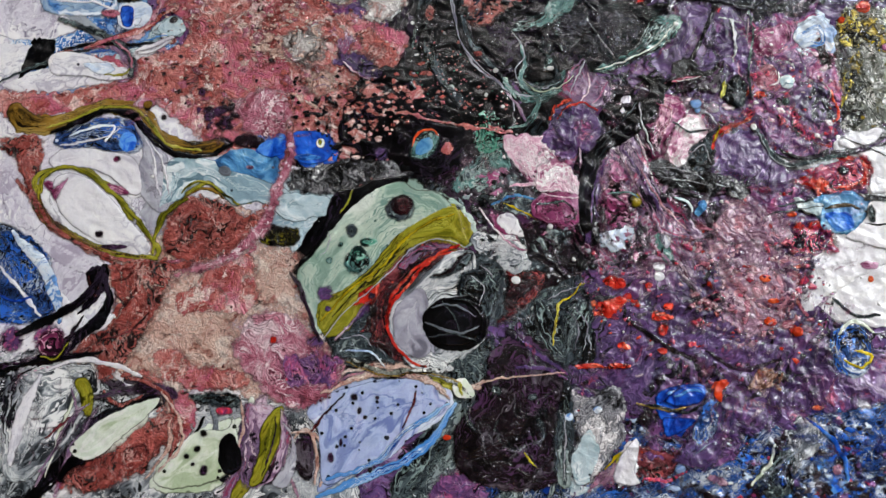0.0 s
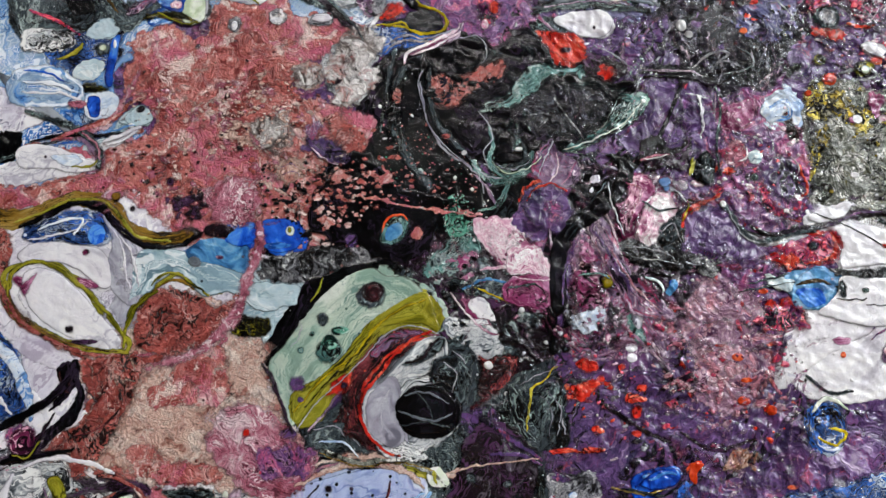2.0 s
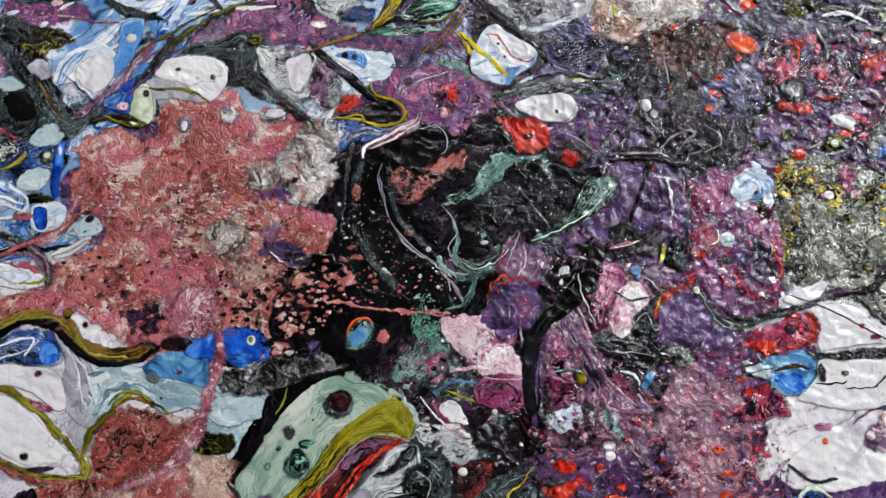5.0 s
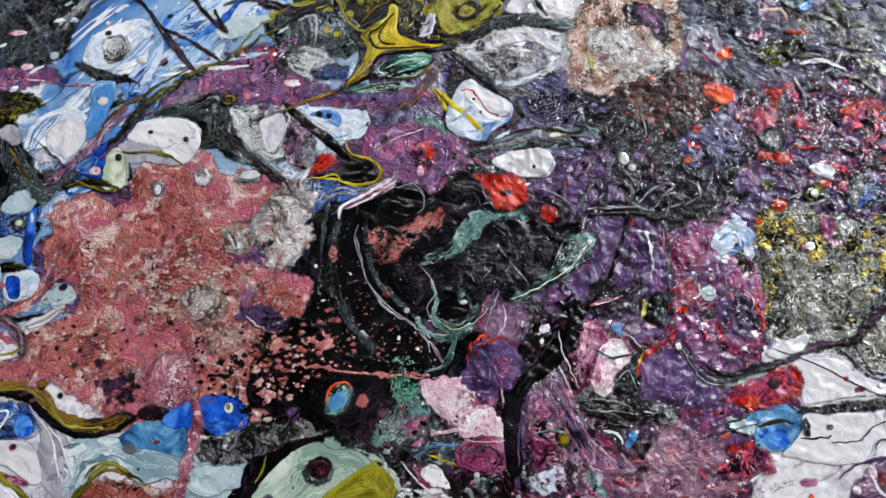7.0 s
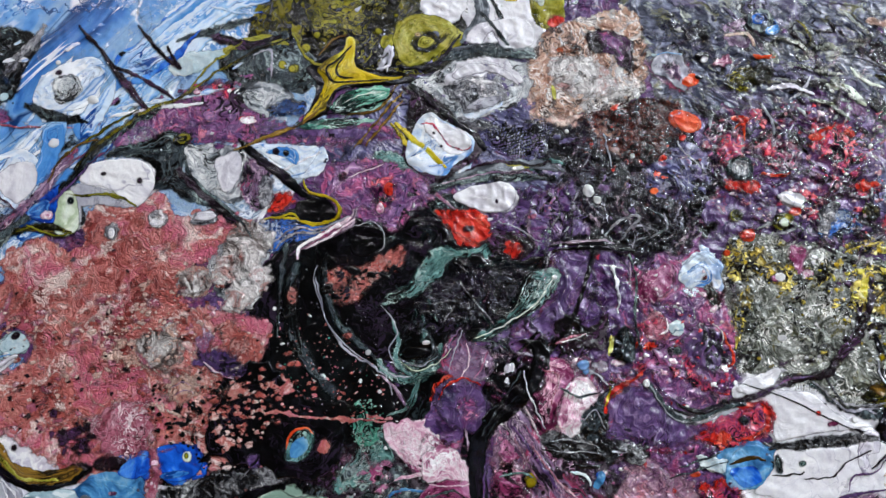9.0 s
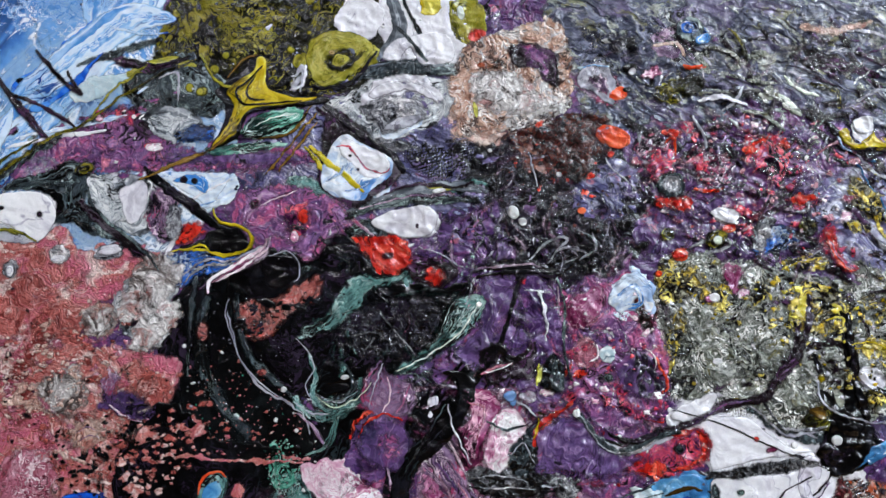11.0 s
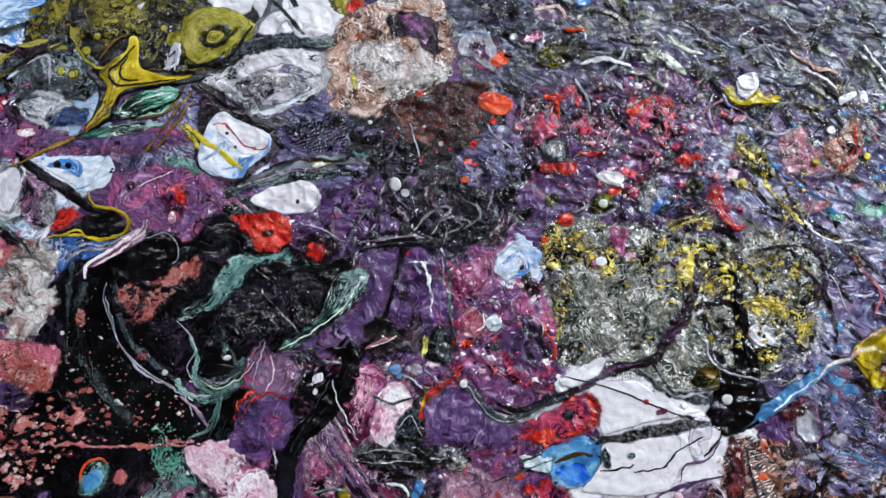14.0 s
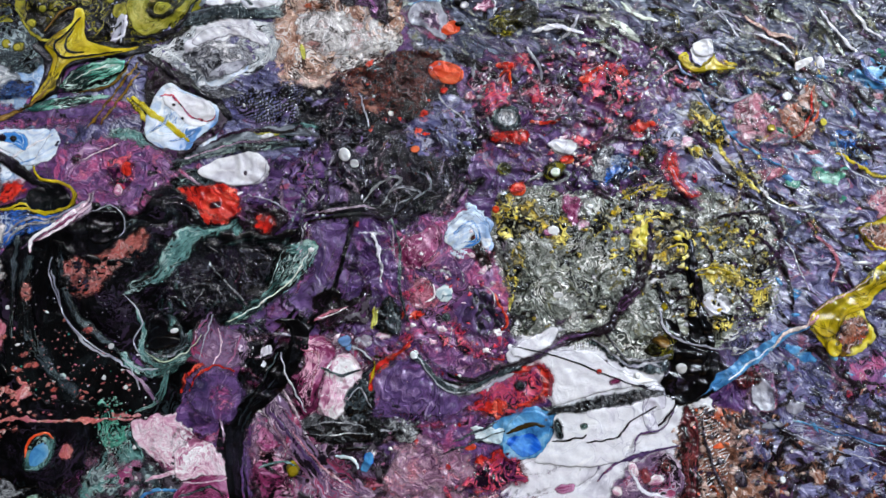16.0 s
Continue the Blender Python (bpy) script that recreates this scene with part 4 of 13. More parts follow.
host = pool("plum", 1, [(132.0, 139.0), (145.0, 141.0), (166.0, 122.0), (165.0, 90.0), (160.0, 79.0), (178.0, 78.0), (175.0, 68.0), (148.0, 61.0), (135.0, 48.0), (108.0, 69.0), (115.0, 92.0), (132.0, 97.0), (126.0, 119.0)], warp=1.5)
# upper left whites and blues
host = pool("white", 3, [(-173.0, 109.0), (-163.0, 114.0), (-143.0, 120.0), (-126.0, 117.0), (-123.0, 114.0), (-131.0, 110.0), (-158.0, 105.0), (-171.0, 106.0)])
host = pool("white", 2, [(-182.0, 123.0), (-165.0, 126.0), (-163.0, 116.0), (-177.0, 114.0)])
host = pool("navy", 2, [(-130.0, 143.0), (-124.0, 144.0), (-125.0, 133.0), (-131.0, 131.0)])
host = pool("lilac", 2, [(-179.0, 148.0), (-154.0, 145.0), (-146.0, 133.0), (-164.0, 128.0), (-178.0, 130.0)])
host = pool("black", 3, [(-164.0, 129.0), (-155.0, 128.0), (-157.0, 117.0), (-164.0, 114.0), (-169.0, 111.0), (-166.0, 121.0)])
vein("slate", 3, 2.00, [(-176.0, 110.0), (-159.0, 118.0), (-141.0, 124.0), (-132.0, 127.0)])
vein("grey", 4, 5.00, [(-166.0, 153.0), (-154.0, 143.0), (-141.0, 133.0), (-133.0, 125.0)])
vein("rose", 5, 5.00, [(-143.0, 125.0), (-132.0, 127.0), (-122.0, 132.0), (-114.0, 141.0), (-108.0, 153.0)])
vein("mauve", 4, 3.90, [(-133.0, 126.0), (-126.0, 120.0), (-123.0, 114.0), (-127.0, 110.0)])
host = pool("aqua", 3, [(-113.0, 136.0), (-104.0, 137.0), (-104.0, 130.0), (-110.0, 129.0), (-120.0, 121.0), (-131.0, 120.0), (-122.0, 126.0)])
drop("navy", 4, -108.0, 134.0, 2.16, 1.85, parent=host)
host = pool("white", 3, [(-126.0, 121.0), (-110.0, 128.0), (-115.0, 122.0), (-123.0, 118.0)])
vein("navy", 3, 1.85, [(-150.0, 121.0), (-131.0, 124.0), (-115.0, 126.0)])
# ochre band and white bay
host = pool("ochre", 3, [(-173.0, 100.0), (-155.0, 96.0), (-145.0, 94.0), (-156.0, 87.0), (-168.0, 90.0)])
vein("ochre", 3, 7.20, [(-159.0, 91.0), (-141.0, 97.0), (-130.0, 100.0), (-118.0, 96.0), (-111.0, 87.0), (-101.0, 83.0), (-85.0, 84.0)])
vein("olive", 4, 2.40, [(-134.0, 98.0), (-121.0, 95.0), (-113.0, 86.0), (-104.0, 82.0), (-95.0, 81.0)])
vein("black", 5, 2.75, [(-154.0, 88.0), (-141.0, 95.0), (-130.0, 98.0), (-119.0, 93.0), (-111.0, 83.0), (-102.0, 79.0), (-88.0, 81.0), (-80.0, 85.0)])
host = pool("navy", 2, [(-152.0, 89.0), (-134.0, 94.0), (-119.0, 94.0), (-115.0, 88.0), (-120.0, 79.0), (-131.0, 82.0), (-149.0, 82.0)])
vein("icy", 3, 1.20, [(-143.0, 91.0), (-136.0, 85.0), (-129.0, 88.0), (-122.0, 83.0)])
vein("white", 3, 1.00, [(-149.0, 85.0), (-140.0, 82.0), (-131.0, 83.0)])
host = pool("white", 2, [(-149.0, 82.0), (-129.0, 82.0), (-117.0, 78.0), (-114.0, 67.0), (-120.0, 62.0), (-133.0, 69.0), (-148.0, 71.0)])
host = pool("mist", 2, [(-120.0, 97.0), (-106.0, 76.0), (-95.0, 66.0), (-98.0, 53.0), (-107.0, 46.0), (-116.0, 55.0), (-112.0, 67.0), (-115.0, 83.0)])
vein("lilac", 3, 1.80, [(-115.0, 90.0), (-108.0, 76.0), (-102.0, 62.0)])
host = pool("white", 2, [(-149.0, 66.0), (-139.0, 69.0), (-127.0, 62.0), (-115.0, 46.0), (-110.0, 38.0), (-129.0, 41.0), (-146.0, 50.0), (-154.0, 59.0)])
host = pool("lilac", 2, [(-172.0, 64.0), (-158.0, 55.0), (-142.0, 44.0), (-128.0, 35.0), (-139.0, 33.0), (-162.0, 44.0)])
drop("magenta", 3, -126.0, 76.0, 1.80, 1.60)
drop("magenta", 3, -150.0, 66.0, 5.00, 2.50, -20)
drop("ink", 3, -124.0, 43.0, 4.00, 1.25)
drop("ink", 3, -131.0, 48.0, 1.60, 1.80)
drop("ink", 3, -135.0, 51.0, 0.80, 0.80)
drop("ink", 3, -109.0, 95.0, 1.25, 1.25)
drop("ink", 3, -116.0, 99.0, 1.60, 1.60)
host = pool("brick", 3, [(-171.0, 87.0), (-161.0, 88.0), (-156.0, 81.0), (-157.0, 71.0), (-161.0, 65.0), (-166.0, 74.0), (-173.0, 83.0)])
vein("olive", 4, 3.40, [(-146.0, 74.0), (-156.0, 72.0), (-159.0, 64.0), (-153.0, 53.0), (-141.0, 46.0), (-127.0, 40.0), (-115.0, 38.0), (-109.0, 39.0)])
vein("olive", 4, 2.80, [(-156.0, 72.0), (-144.0, 75.0), (-130.0, 67.0), (-120.0, 55.0), (-111.0, 46.0), (-108.0, 42.0)])
vein("ochre", 5, 1.50, [(-158.0, 67.0), (-152.0, 54.0), (-140.0, 46.0), (-126.0, 40.0)])
vein("brick", 4, 4.40, [(-166.0, 69.0), (-159.0, 62.0), (-151.0, 51.0), (-140.0, 44.0), (-126.0, 36.0)])
host = pool("aqua", 2, [(-106.0, 76.0), (-83.0, 77.0), (-56.0, 72.0), (-38.0, 64.0), (-46.0, 52.0), (-56.0, 50.0), (-65.0, 62.0), (-76.0, 60.0), (-85.0, 69.0), (-97.0, 66.0), (-103.0, 59.0)])
host = pool("ocean", 3, [(-84.0, 80.0), (-72.0, 82.0), (-60.0, 79.0), (-62.0, 66.0), (-74.0, 71.0), (-89.0, 76.0)])
host = pool("cobalt", 4, [(-71.0, 88.0), (-58.0, 88.0), (-59.0, 78.0), (-70.0, 81.0)])
host = pool("cobalt", 4, [(-55.0, 89.0), (-43.0, 89.0), (-39.0, 83.0), (-41.0, 76.0), (-54.0, 76.0)])
drop("mint", 5, -46.0, 85.0, 2.40, 3.00, parent=host)
drop("dot", 6, -45.0, 84.0, 0.60, 1.00, parent=host)
drop("ink", 4, -73.0, 85.0, 5.08, 2.97)
drop("ink", 4, -86.0, 84.0, 5.50, 3.00)
drop("rose", 4, -74.0, 74.0, 1.75, 1.25)
drop("grey", 3, -84.0, 74.0, 3.25, 2.00)
drop("grey", 3, -75.0, 62.0, 3.14, 1.83)
vein("olive", 4, 2.25, [(-110.0, 44.0), (-108.0, 54.0), (-102.0, 60.0), (-95.0, 66.0), (-87.0, 68.0), (-80.0, 61.0), (-73.0, 60.0)])
vein("ochre", 3, 1.50, [(-105.0, 51.0), (-99.0, 62.0), (-90.0, 66.0), (-83.0, 62.0)])
host = pool("char", 3, [(-57.0, 70.0), (-43.0, 76.0), (-27.0, 77.0), (-8.0, 76.0), (-11.0, 71.0), (-27.0, 68.0), (-47.0, 65.0), (-58.0, 66.0)])
host = pool("char", 3, [(-34.0, 77.0), (-11.0, 78.0), (-2.0, 76.0), (-6.0, 74.0), (-25.0, 74.0)])
host = pool("ink", 3, [(-47.0, 68.0), (-29.0, 69.0), (-38.0, 64.0)])
# salmon string and lower salmon field
vein("brick", 5, 5.20, [(-59.0, 103.0), (-58.0, 86.0), (-60.0, 74.0), (-64.0, 62.0), (-71.0, 50.0), (-82.0, 42.0), (-97.0, 35.0), (-108.0, 33.0)], taper=0.3)
drop("candy", 6, -58.0, 84.0, 1.75, 1.50)
drop("candy", 6, -61.0, 74.0, 0.80, 0.80)
drop("candy", 6, -63.0, 67.0, 0.60, 0.60)
drop("candy", 6, -58.0, 88.0, 0.60, 0.60)
drop("candy", 6, -67.0, 58.0, 0.75, 0.75)
host = pool("brick", 3, [(-128.0, 35.0), (-117.0, 37.0), (-106.0, 39.0), (-105.0, 26.0), (-114.0, 13.0), (-128.0, 4.0), (-143.0, -1.0), (-127.0, 15.0), (-126.0, 28.0)], warp=1.5)
host = pool("rose", 3, [(-107.0, 36.0), (-87.0, 44.0), (-67.0, 51.0), (-74.0, 37.0), (-97.0, 30.0)], warp=1.4)
host = pool("brick", 3, [(-103.0, 59.0), (-94.0, 63.0), (-83.0, 60.0), (-73.0, 51.0), (-78.0, 45.0), (-93.0, 42.0), (-104.0, 46.0)], warp=1.4)
host = pool("brick", 3, [(-85.0, 36.0), (-76.0, 40.0), (-68.0, 33.0), (-68.0, 22.0), (-76.0, 18.0), (-84.0, 19.0), (-86.0, 28.0)], warp=1.5)
host = pool("brick", 3, [(-101.0, 24.0), (-94.0, 27.0), (-87.0, 22.0), (-91.0, 15.0), (-98.0, 15.0)], warp=1.4)
host = pool("rose", 3, [(-79.0, 12.0), (-66.0, 16.0), (-53.0, 15.0), (-42.0, 2.0), (-35.0, -8.0), (-49.0, -16.0), (-65.0, -12.0), (-79.0, 3.0)], warp=1.6)
host = pool("crimson", 4, [(-58.0, -6.0), (-45.0, -1.0), (-36.0, -4.0), (-38.0, -13.0), (-54.0, -16.0)], warp=1.6)
drop("scarlet", 5, -62.0, 6.0, 2.00, 1.60)
drop("scarlet", 5, -45.0, -1.0, 1.00, 1.00)
drop("scarlet", 5, -49.0, -4.0, 1.20, 1.20, parent=host)
host = pool("salmon", 3, [(-112.0, -2.0), (-96.0, -1.0), (-76.0, -7.0), (-78.0, -13.0), (-97.0, -13.0), (-115.0, -7.0)], warp=1.5)
drop("ink", 4, -92.0, -9.0, 2.25, 3.25, parent=host)
drop("ink", 4, -116.0, -3.0, 3.50, 1.00)
drop("ink", 4, -103.0, 12.0, 3.20, 1.00)
drop("ink", 4, -95.0, 5.0, 2.50, 1.00)
vein("ink", 4, 4.80, [(-130.0, -6.0), (-123.0, -11.0), (-115.0, -9.0), (-107.0, -13.0)])
vein("brick", 4, 4.00, [(-128.0, -2.0), (-117.0, -7.0), (-106.0, -13.0), (-101.0, -24.0), (-98.0, -34.0)])
host = pool("salmon", 2, [(-104.0, -13.0), (-93.0, -14.0), (-91.0, -24.0), (-98.0, -36.0), (-104.0, -32.0)])
host = pool("rose", 4, [(-84.0, 98.0), (-66.0, 107.0), (-57.0, 106.0), (-57.0, 88.0), (-68.0, 90.0), (-79.0, 88.0)])
host = pool("cream", 3, [(-52.0, 114.0), (-41.0, 115.0), (-39.0, 106.0), (-48.0, 105.0)])
vein("candy", 4, 1.00, [(-49.0, 109.0), (-45.0, 112.0), (-42.0, 107.0)])
drop("ink", 4, -94.0, 106.0, 1.80, 1.80)
drop("ink", 4, -87.0, 98.0, 6.00, 2.00, 20)
drop("ink", 4, -91.0, 96.0, 2.00, 2.00)
drop("violet", 4, -30.0, 117.0, 7.80, 3.00, -20)
drop("violet", 4, -39.0, 119.0, 3.20, 2.00)
host = pool("cream", 3, [(-72.0, 129.0), (-58.0, 131.0), (-51.0, 124.0), (-53.0, 119.0), (-64.0, 120.0), (-74.0, 123.0)], warp=1.6)
# green pool and eye
host = pool("sage", 3, [(-50.0, 33.0), (-38.0, 53.0), (-18.0, 69.0), (-2.0, 67.0), (14.0, 56.0), (14.0, 42.0), (-11.0, 40.0), (-28.0, 20.0), (-39.0, 6.0), (-48.0, 15.0)])
host = pool("olive", 5, [(-43.0, 8.0), (-45.0, 17.0), (-33.0, 26.0), (-17.0, 39.0), (-2.0, 53.0), (7.0, 60.0), (14.0, 51.0), (12.0, 41.0), (-4.0, 41.0), (-14.0, 32.0), (-28.0, 17.0), (-37.0, 7.0)])
host = pool("aqua", 3, [(-65.0, 62.0), (-40.0, 64.0), (-37.0, 51.0), (-47.0, 45.0), (-51.0, 36.0), (-60.0, 45.0), (-68.0, 50.0)])
host = pool("moss", 4, [(-70.0, 48.0), (-55.0, 46.0), (-57.0, 42.0), (-67.0, 44.0)])
host = pool("black", 4, [(-56.0, 33.0), (-47.0, 53.0), (-38.0, 64.0), (-29.0, 68.0), (-11.0, 72.0), (-14.0, 64.0), (-31.0, 53.0), (-44.0, 39.0), (-48.0, 32.0)])
vein("olive", 5, 2.00, [(-36.0, 57.0), (-34.0, 61.0), (-32.0, 66.0)])
drop("ink", 5, -13.0, 60.0, 6.00, 5.40)
drop("ink", 5, -33.0, 48.0, 2.50, 3.50)
drop("ink", 5, -40.0, 42.0, 1.40, 1.40)
drop("ink", 5, 3.0, 62.0, 2.80, 1.40)
drop("violet", 5, -42.0, 24.0, 3.00, 2.80)
drop("violet", 5, -40.0, 21.0, 1.50, 1.50)
drop("teal", 5, -29.0, 38.0, 5.60, 4.80)
drop("teal", 5, -40.0, 35.0, 1.40, 2.00)
drop("teal", 5, -37.0, 33.0, 1.00, 1.00)
drop("jade", 6, -32.0, 36.0, 4.00, 2.50)
drop("jade", 6, -29.0, 42.0, 2.00, 2.00)
vein("wine", 4, 6.80, [(-36.0, 2.0), (-25.0, 9.0), (-17.0, 21.0), (-8.0, 33.0), (12.0, 39.0)], taper=0.4)
vein("mauve", 5, 2.00, [(-38.0, 6.0), (-26.0, 20.0), (-13.0, 36.0), (1.0, 42.0), (14.0, 41.0)])
host = pool("wine", 4, [(-17.0, 28.0), (-6.0, 37.0), (-11.0, 20.0), (-15.0, 6.0), (-8.0, -3.0), (-17.0, 0.0), (-24.0, 11.0)])
host = pool("greywhite", 4, [(-15.0, 18.0), (-8.0, 30.0), (5.0, 39.0), (15.0, 33.0), (19.0, 20.0), (19.0, 6.0), (7.0, -3.0), (-6.0, -3.0), (-14.0, 6.0)])
host = pool("mist", 5, [(-14.0, 15.0), (-7.0, 28.0), (0.0, 33.0), (-4.0, 15.0), (1.0, 0.0), (-8.0, 2.0)])
vein("scarlet", 5, 2.00, [(12.0, 41.0), (0.0, 38.0), (-10.0, 31.0), (-17.0, 20.0), (-17.0, 8.0), (-10.0, -1.0), (-3.0, -4.0)], taper=0.4)
drop("scarlet", 5, -26.0, 24.0, 3.90, 4.50, -30)
drop("scarlet", 5, -28.0, 27.0, 1.60, 1.60)
drop("black", 6, 8.0, 13.0, 13.50, 11.50)
vein("grey", 7, 0.80, [(-3.0, 14.0), (4.0, 10.0), (12.0, 12.0), (20.0, 18.0)])
vein("slate", 7, 1.00, [(-2.0, 8.0), (5.0, 6.0), (14.0, 7.0)])
vein("slate", 7, 1.50, [(0.0, 18.0), (9.0, 22.0), (17.0, 20.0)])
drop("slate", 5, 8.0, 35.0, 7.20, 4.00, 25)
drop("slate", 5, 11.0, 36.0, 2.97, 2.12)
drop("ink", 6, 7.0, 35.0, 4.40, 2.00, 20)
host = pool("slate", 5, [(15.0, 39.0), (28.0, 35.0), (26.0, 15.0), (19.0, 18.0), (16.0, 28.0)])
vein("mist", 6, 0.75, [(18.0, 35.0), (23.0, 31.0), (21.0, 22.0)])
host = pool("slate", 4, [(-42.0, 6.0), (-28.0, 12.0), (-17.0, 2.0), (-14.0, -5.0), (-32.0, -2.0)])
vein("mist", 5, 0.80, [(-39.0, 4.0), (-30.0, 7.0), (-21.0, 3.0), (-17.0, -2.0)])
vein("icy", 5, 0.80, [(-37.0, 0.0), (-28.0, 2.0), (-19.0, -2.0)])
vein("cream", 5, 3.50, [(-37.0, -7.0), (-19.0, -4.0), (-4.0, -6.0), (7.0, -11.0), (18.0, -12.0)])
vein("cream", 5, 1.20, [(16.0, -11.0), (29.0, -8.0), (48.0, -7.0)])
vein("olive", 6, 3.60, [(-6.0, -6.0), (5.0, -10.0), (14.0, -14.0)])
vein("blush", 5, 1.60, [(-45.0, -13.0), (-32.0, -8.0), (-15.0, -7.0), (3.0, -13.0)])
# powder blue pool and bottom left
host = pool("powder", 3, [(-48.0, -19.0), (-36.0, -11.0), (-15.0, -9.0), (5.0, -11.0), (8.0, -20.0), (-4.0, -28.0), (-19.0, -39.0), (-36.0, -47.0), (-44.0, -51.0), (-41.0, -32.0)])
vein("skyblue", 4, 4.00, [(-44.0, -53.0), (-31.0, -48.0), (-14.0, -41.0), (-2.0, -33.0), (9.0, -18.0)])
vein("wine", 5, 2.00, [(-6.0, -13.0), (-7.0, -17.0), (-10.0, -23.0)])
vein("wine", 5, 1.40, [(-34.0, -13.0), (-40.0, -18.0), (-45.0, -25.0)])
drop("ink", 5, -32.0, -15.0, 2.00, 2.00, parent=host)
drop("ink", 5, -39.0, -33.0, 1.25, 1.25, parent=host)
drop("ink", 5, -39.0, -39.0, 1.57, 2.09, parent=host)
drop("ink", 5, -29.0, -21.0, 1.00, 1.60, parent=host)
drop("ink", 5, -24.0, -43.0, 0.80, 1.20)
drop("ink", 5, -15.0, -22.0, 0.75, 0.75, parent=host)
vein("candy", 4, 2.00, [(-17.0, -15.0), (-15.0, -28.0), (-19.0, -36.0)])
host = pool("mint", 3, [(-95.0, -31.0), (-75.0, -23.0), (-72.0, -34.0), (-78.0, -47.0), (-93.0, -52.0), (-107.0, -49.0), (-100.0, -37.0)])
host = pool("mint", 3, [(-135.0, -35.0), (-122.0, -24.0), (-109.0, -17.0), (-110.0, -28.0), (-125.0, -37.0), (-132.0, -40.0)])
host = pool("brick", 3, [(-141.0, -45.0), (-126.0, -38.0), (-111.0, -30.0), (-102.0, -28.0), (-106.0, -41.0), (-121.0, -49.0), (-139.0, -51.0)], warp=1.5)
host = pool("black", 4, [(-79.0, -30.0), (-75.0, -34.0), (-73.0, -43.0), (-79.0, -47.0), (-83.0, -38.0)])
vein("black", 4, 9.20, [(-152.0, -54.0), (-136.0, -37.0), (-122.0, -24.0), (-105.0, -15.0)])
vein("black", 5, 4.80, [(-171.0, -8.0), (-152.0, -2.0), (-139.0, 6.0), (-127.0, 19.0), (-131.0, 33.0)])
vein("ink", 5, 3.50, [(-171.0, -4.0), (-154.0, -3.0), (-141.0, 0.0), (-128.0, -1.0)])
host = pool("white", 3, [(-163.0, -2.0), (-148.0, 6.0), (-133.0, 4.0), (-136.0, 15.0), (-147.0, 15.0), (-159.0, 6.0)])
drop("plum", 4, -149.0, 7.0, 6.00, 5.60, parent=host)
drop("plum", 4, -163.0, 6.0, 4.40, 5.20)
host = pool("olive", 4, [(-139.0, -9.0), (-131.0, -8.0), (-130.0, -18.0), (-133.0, -23.0), (-138.0, -16.0)])
vein("mauve", 4, 4.80, [(-142.0, -52.0), (-135.0, -33.0), (-128.0, -19.0)])
vein("mint", 4, 2.80, [(-160.0, -36.0), (-155.0, -19.0), (-151.0, -7.0)])
vein("white", 4, 2.40, [(-167.0, -30.0), (-159.0, -19.0), (-154.0, -4.0)])
vein("wine", 4, 3.67, [(-150.0, -32.0), (-144.0, -24.0), (-135.0, -23.0)])
vein("olive", 5, 6.80, [(-59.0, -21.0), (-61.0, -34.0), (-69.0, -45.0), (-75.0, -54.0)], taper=0.4)
vein("mauve", 4, 10.47, [(-65.0, -16.0), (-69.0, -28.0), (-70.0, -36.0), (-78.0, -55.0)])
vein("violet", 4, 4.00, [(-71.0, -18.0), (-74.0, -32.0), (-83.0, -47.0)])
drop("ink", 5, -68.0, -39.0, 1.20, 1.20)
drop("ink", 5, -58.0, -25.0, 0.80, 0.80)
host = pool("ink", 4, [(-52.0, -33.0), (-45.0, -30.0), (-44.0, -43.0), (-49.0, -47.0), (-54.0, -39.0)])
vein("cream", 5, 2.00, [(-53.0, -32.0), (-48.0, -28.0), (-41.0, -36.0), (-43.0, -49.0)])
vein("blush", 5, 2.36, [(-56.0, -28.0), (-56.0, -40.0), (-51.0, -53.0)])
host = pool("navy", 2, [(-176.0, 51.0), (-158.0, 46.0), (-149.0, 33.0), (-150.0, 15.0), (-173.0, 15.0)])
vein("icy", 4, 4.71, [(-166.0, 48.0), (-152.0, 33.0), (-145.0, 13.0)])
vein("white", 3, 2.40, [(-170.0, 35.0), (-160.0, 24.0), (-153.0, 15.0)])
vein("cobalt", 4, 1.60, [(-169.0, 24.0), (-162.0, 21.0), (-156.0, 22.0)])
host = pool("black", 4, [(-137.0, 33.0), (-129.0, 34.0), (-127.0, 28.0), (-134.0, 19.0), (-140.0, 15.0), (-134.0, 24.0)])
vein("white", 3, 4.00, [(-147.0, 24.0), (-135.0, 11.0), (-125.0, 15.0)])
# lower middle darks
host = pool("ink", 3, [(18.0, -11.0), (47.0, -8.0), (47.0, -47.0), (21.0, -50.0), (7.0, -33.0), (18.0, -24.0)], warp=1.3)
vein("slate", 4, 2.97, [(48.0, -11.0), (45.0, -26.0), (47.0, -41.0), (44.0, -53.0)])
vein("slate", 4, 2.00, [(52.0, -11.0), (50.0, -28.0), (52.0, -45.0)])
drop("slate", 5, 25.0, -14.0, 2.00, 2.00, parent=host)
drop("slate", 5, 20.0, -30.0, 1.60, 1.60, parent=host)
drop("slate", 5, 37.0, -36.0, 2.25, 1.25, parent=host)
vein("char", 5, 1.60, [(19.0, -28.0), (24.0, -30.0), (22.0, -27.0)])
drop("olive", 5, 35.0, -37.0, 2.77, 3.70, -40, parent=host)
drop("coral", 5, 5.0, -31.0, 1.60, 1.00)
host = pool("navy", 3, [(5.0, -47.0), (18.0, -43.0), (24.0, -53.0), (7.0, -55.0)])
host = pool("plum", 3, [(3.0, -45.0), (16.0, -43.0), (20.0, -57.0), (-2.0, -57.0)])
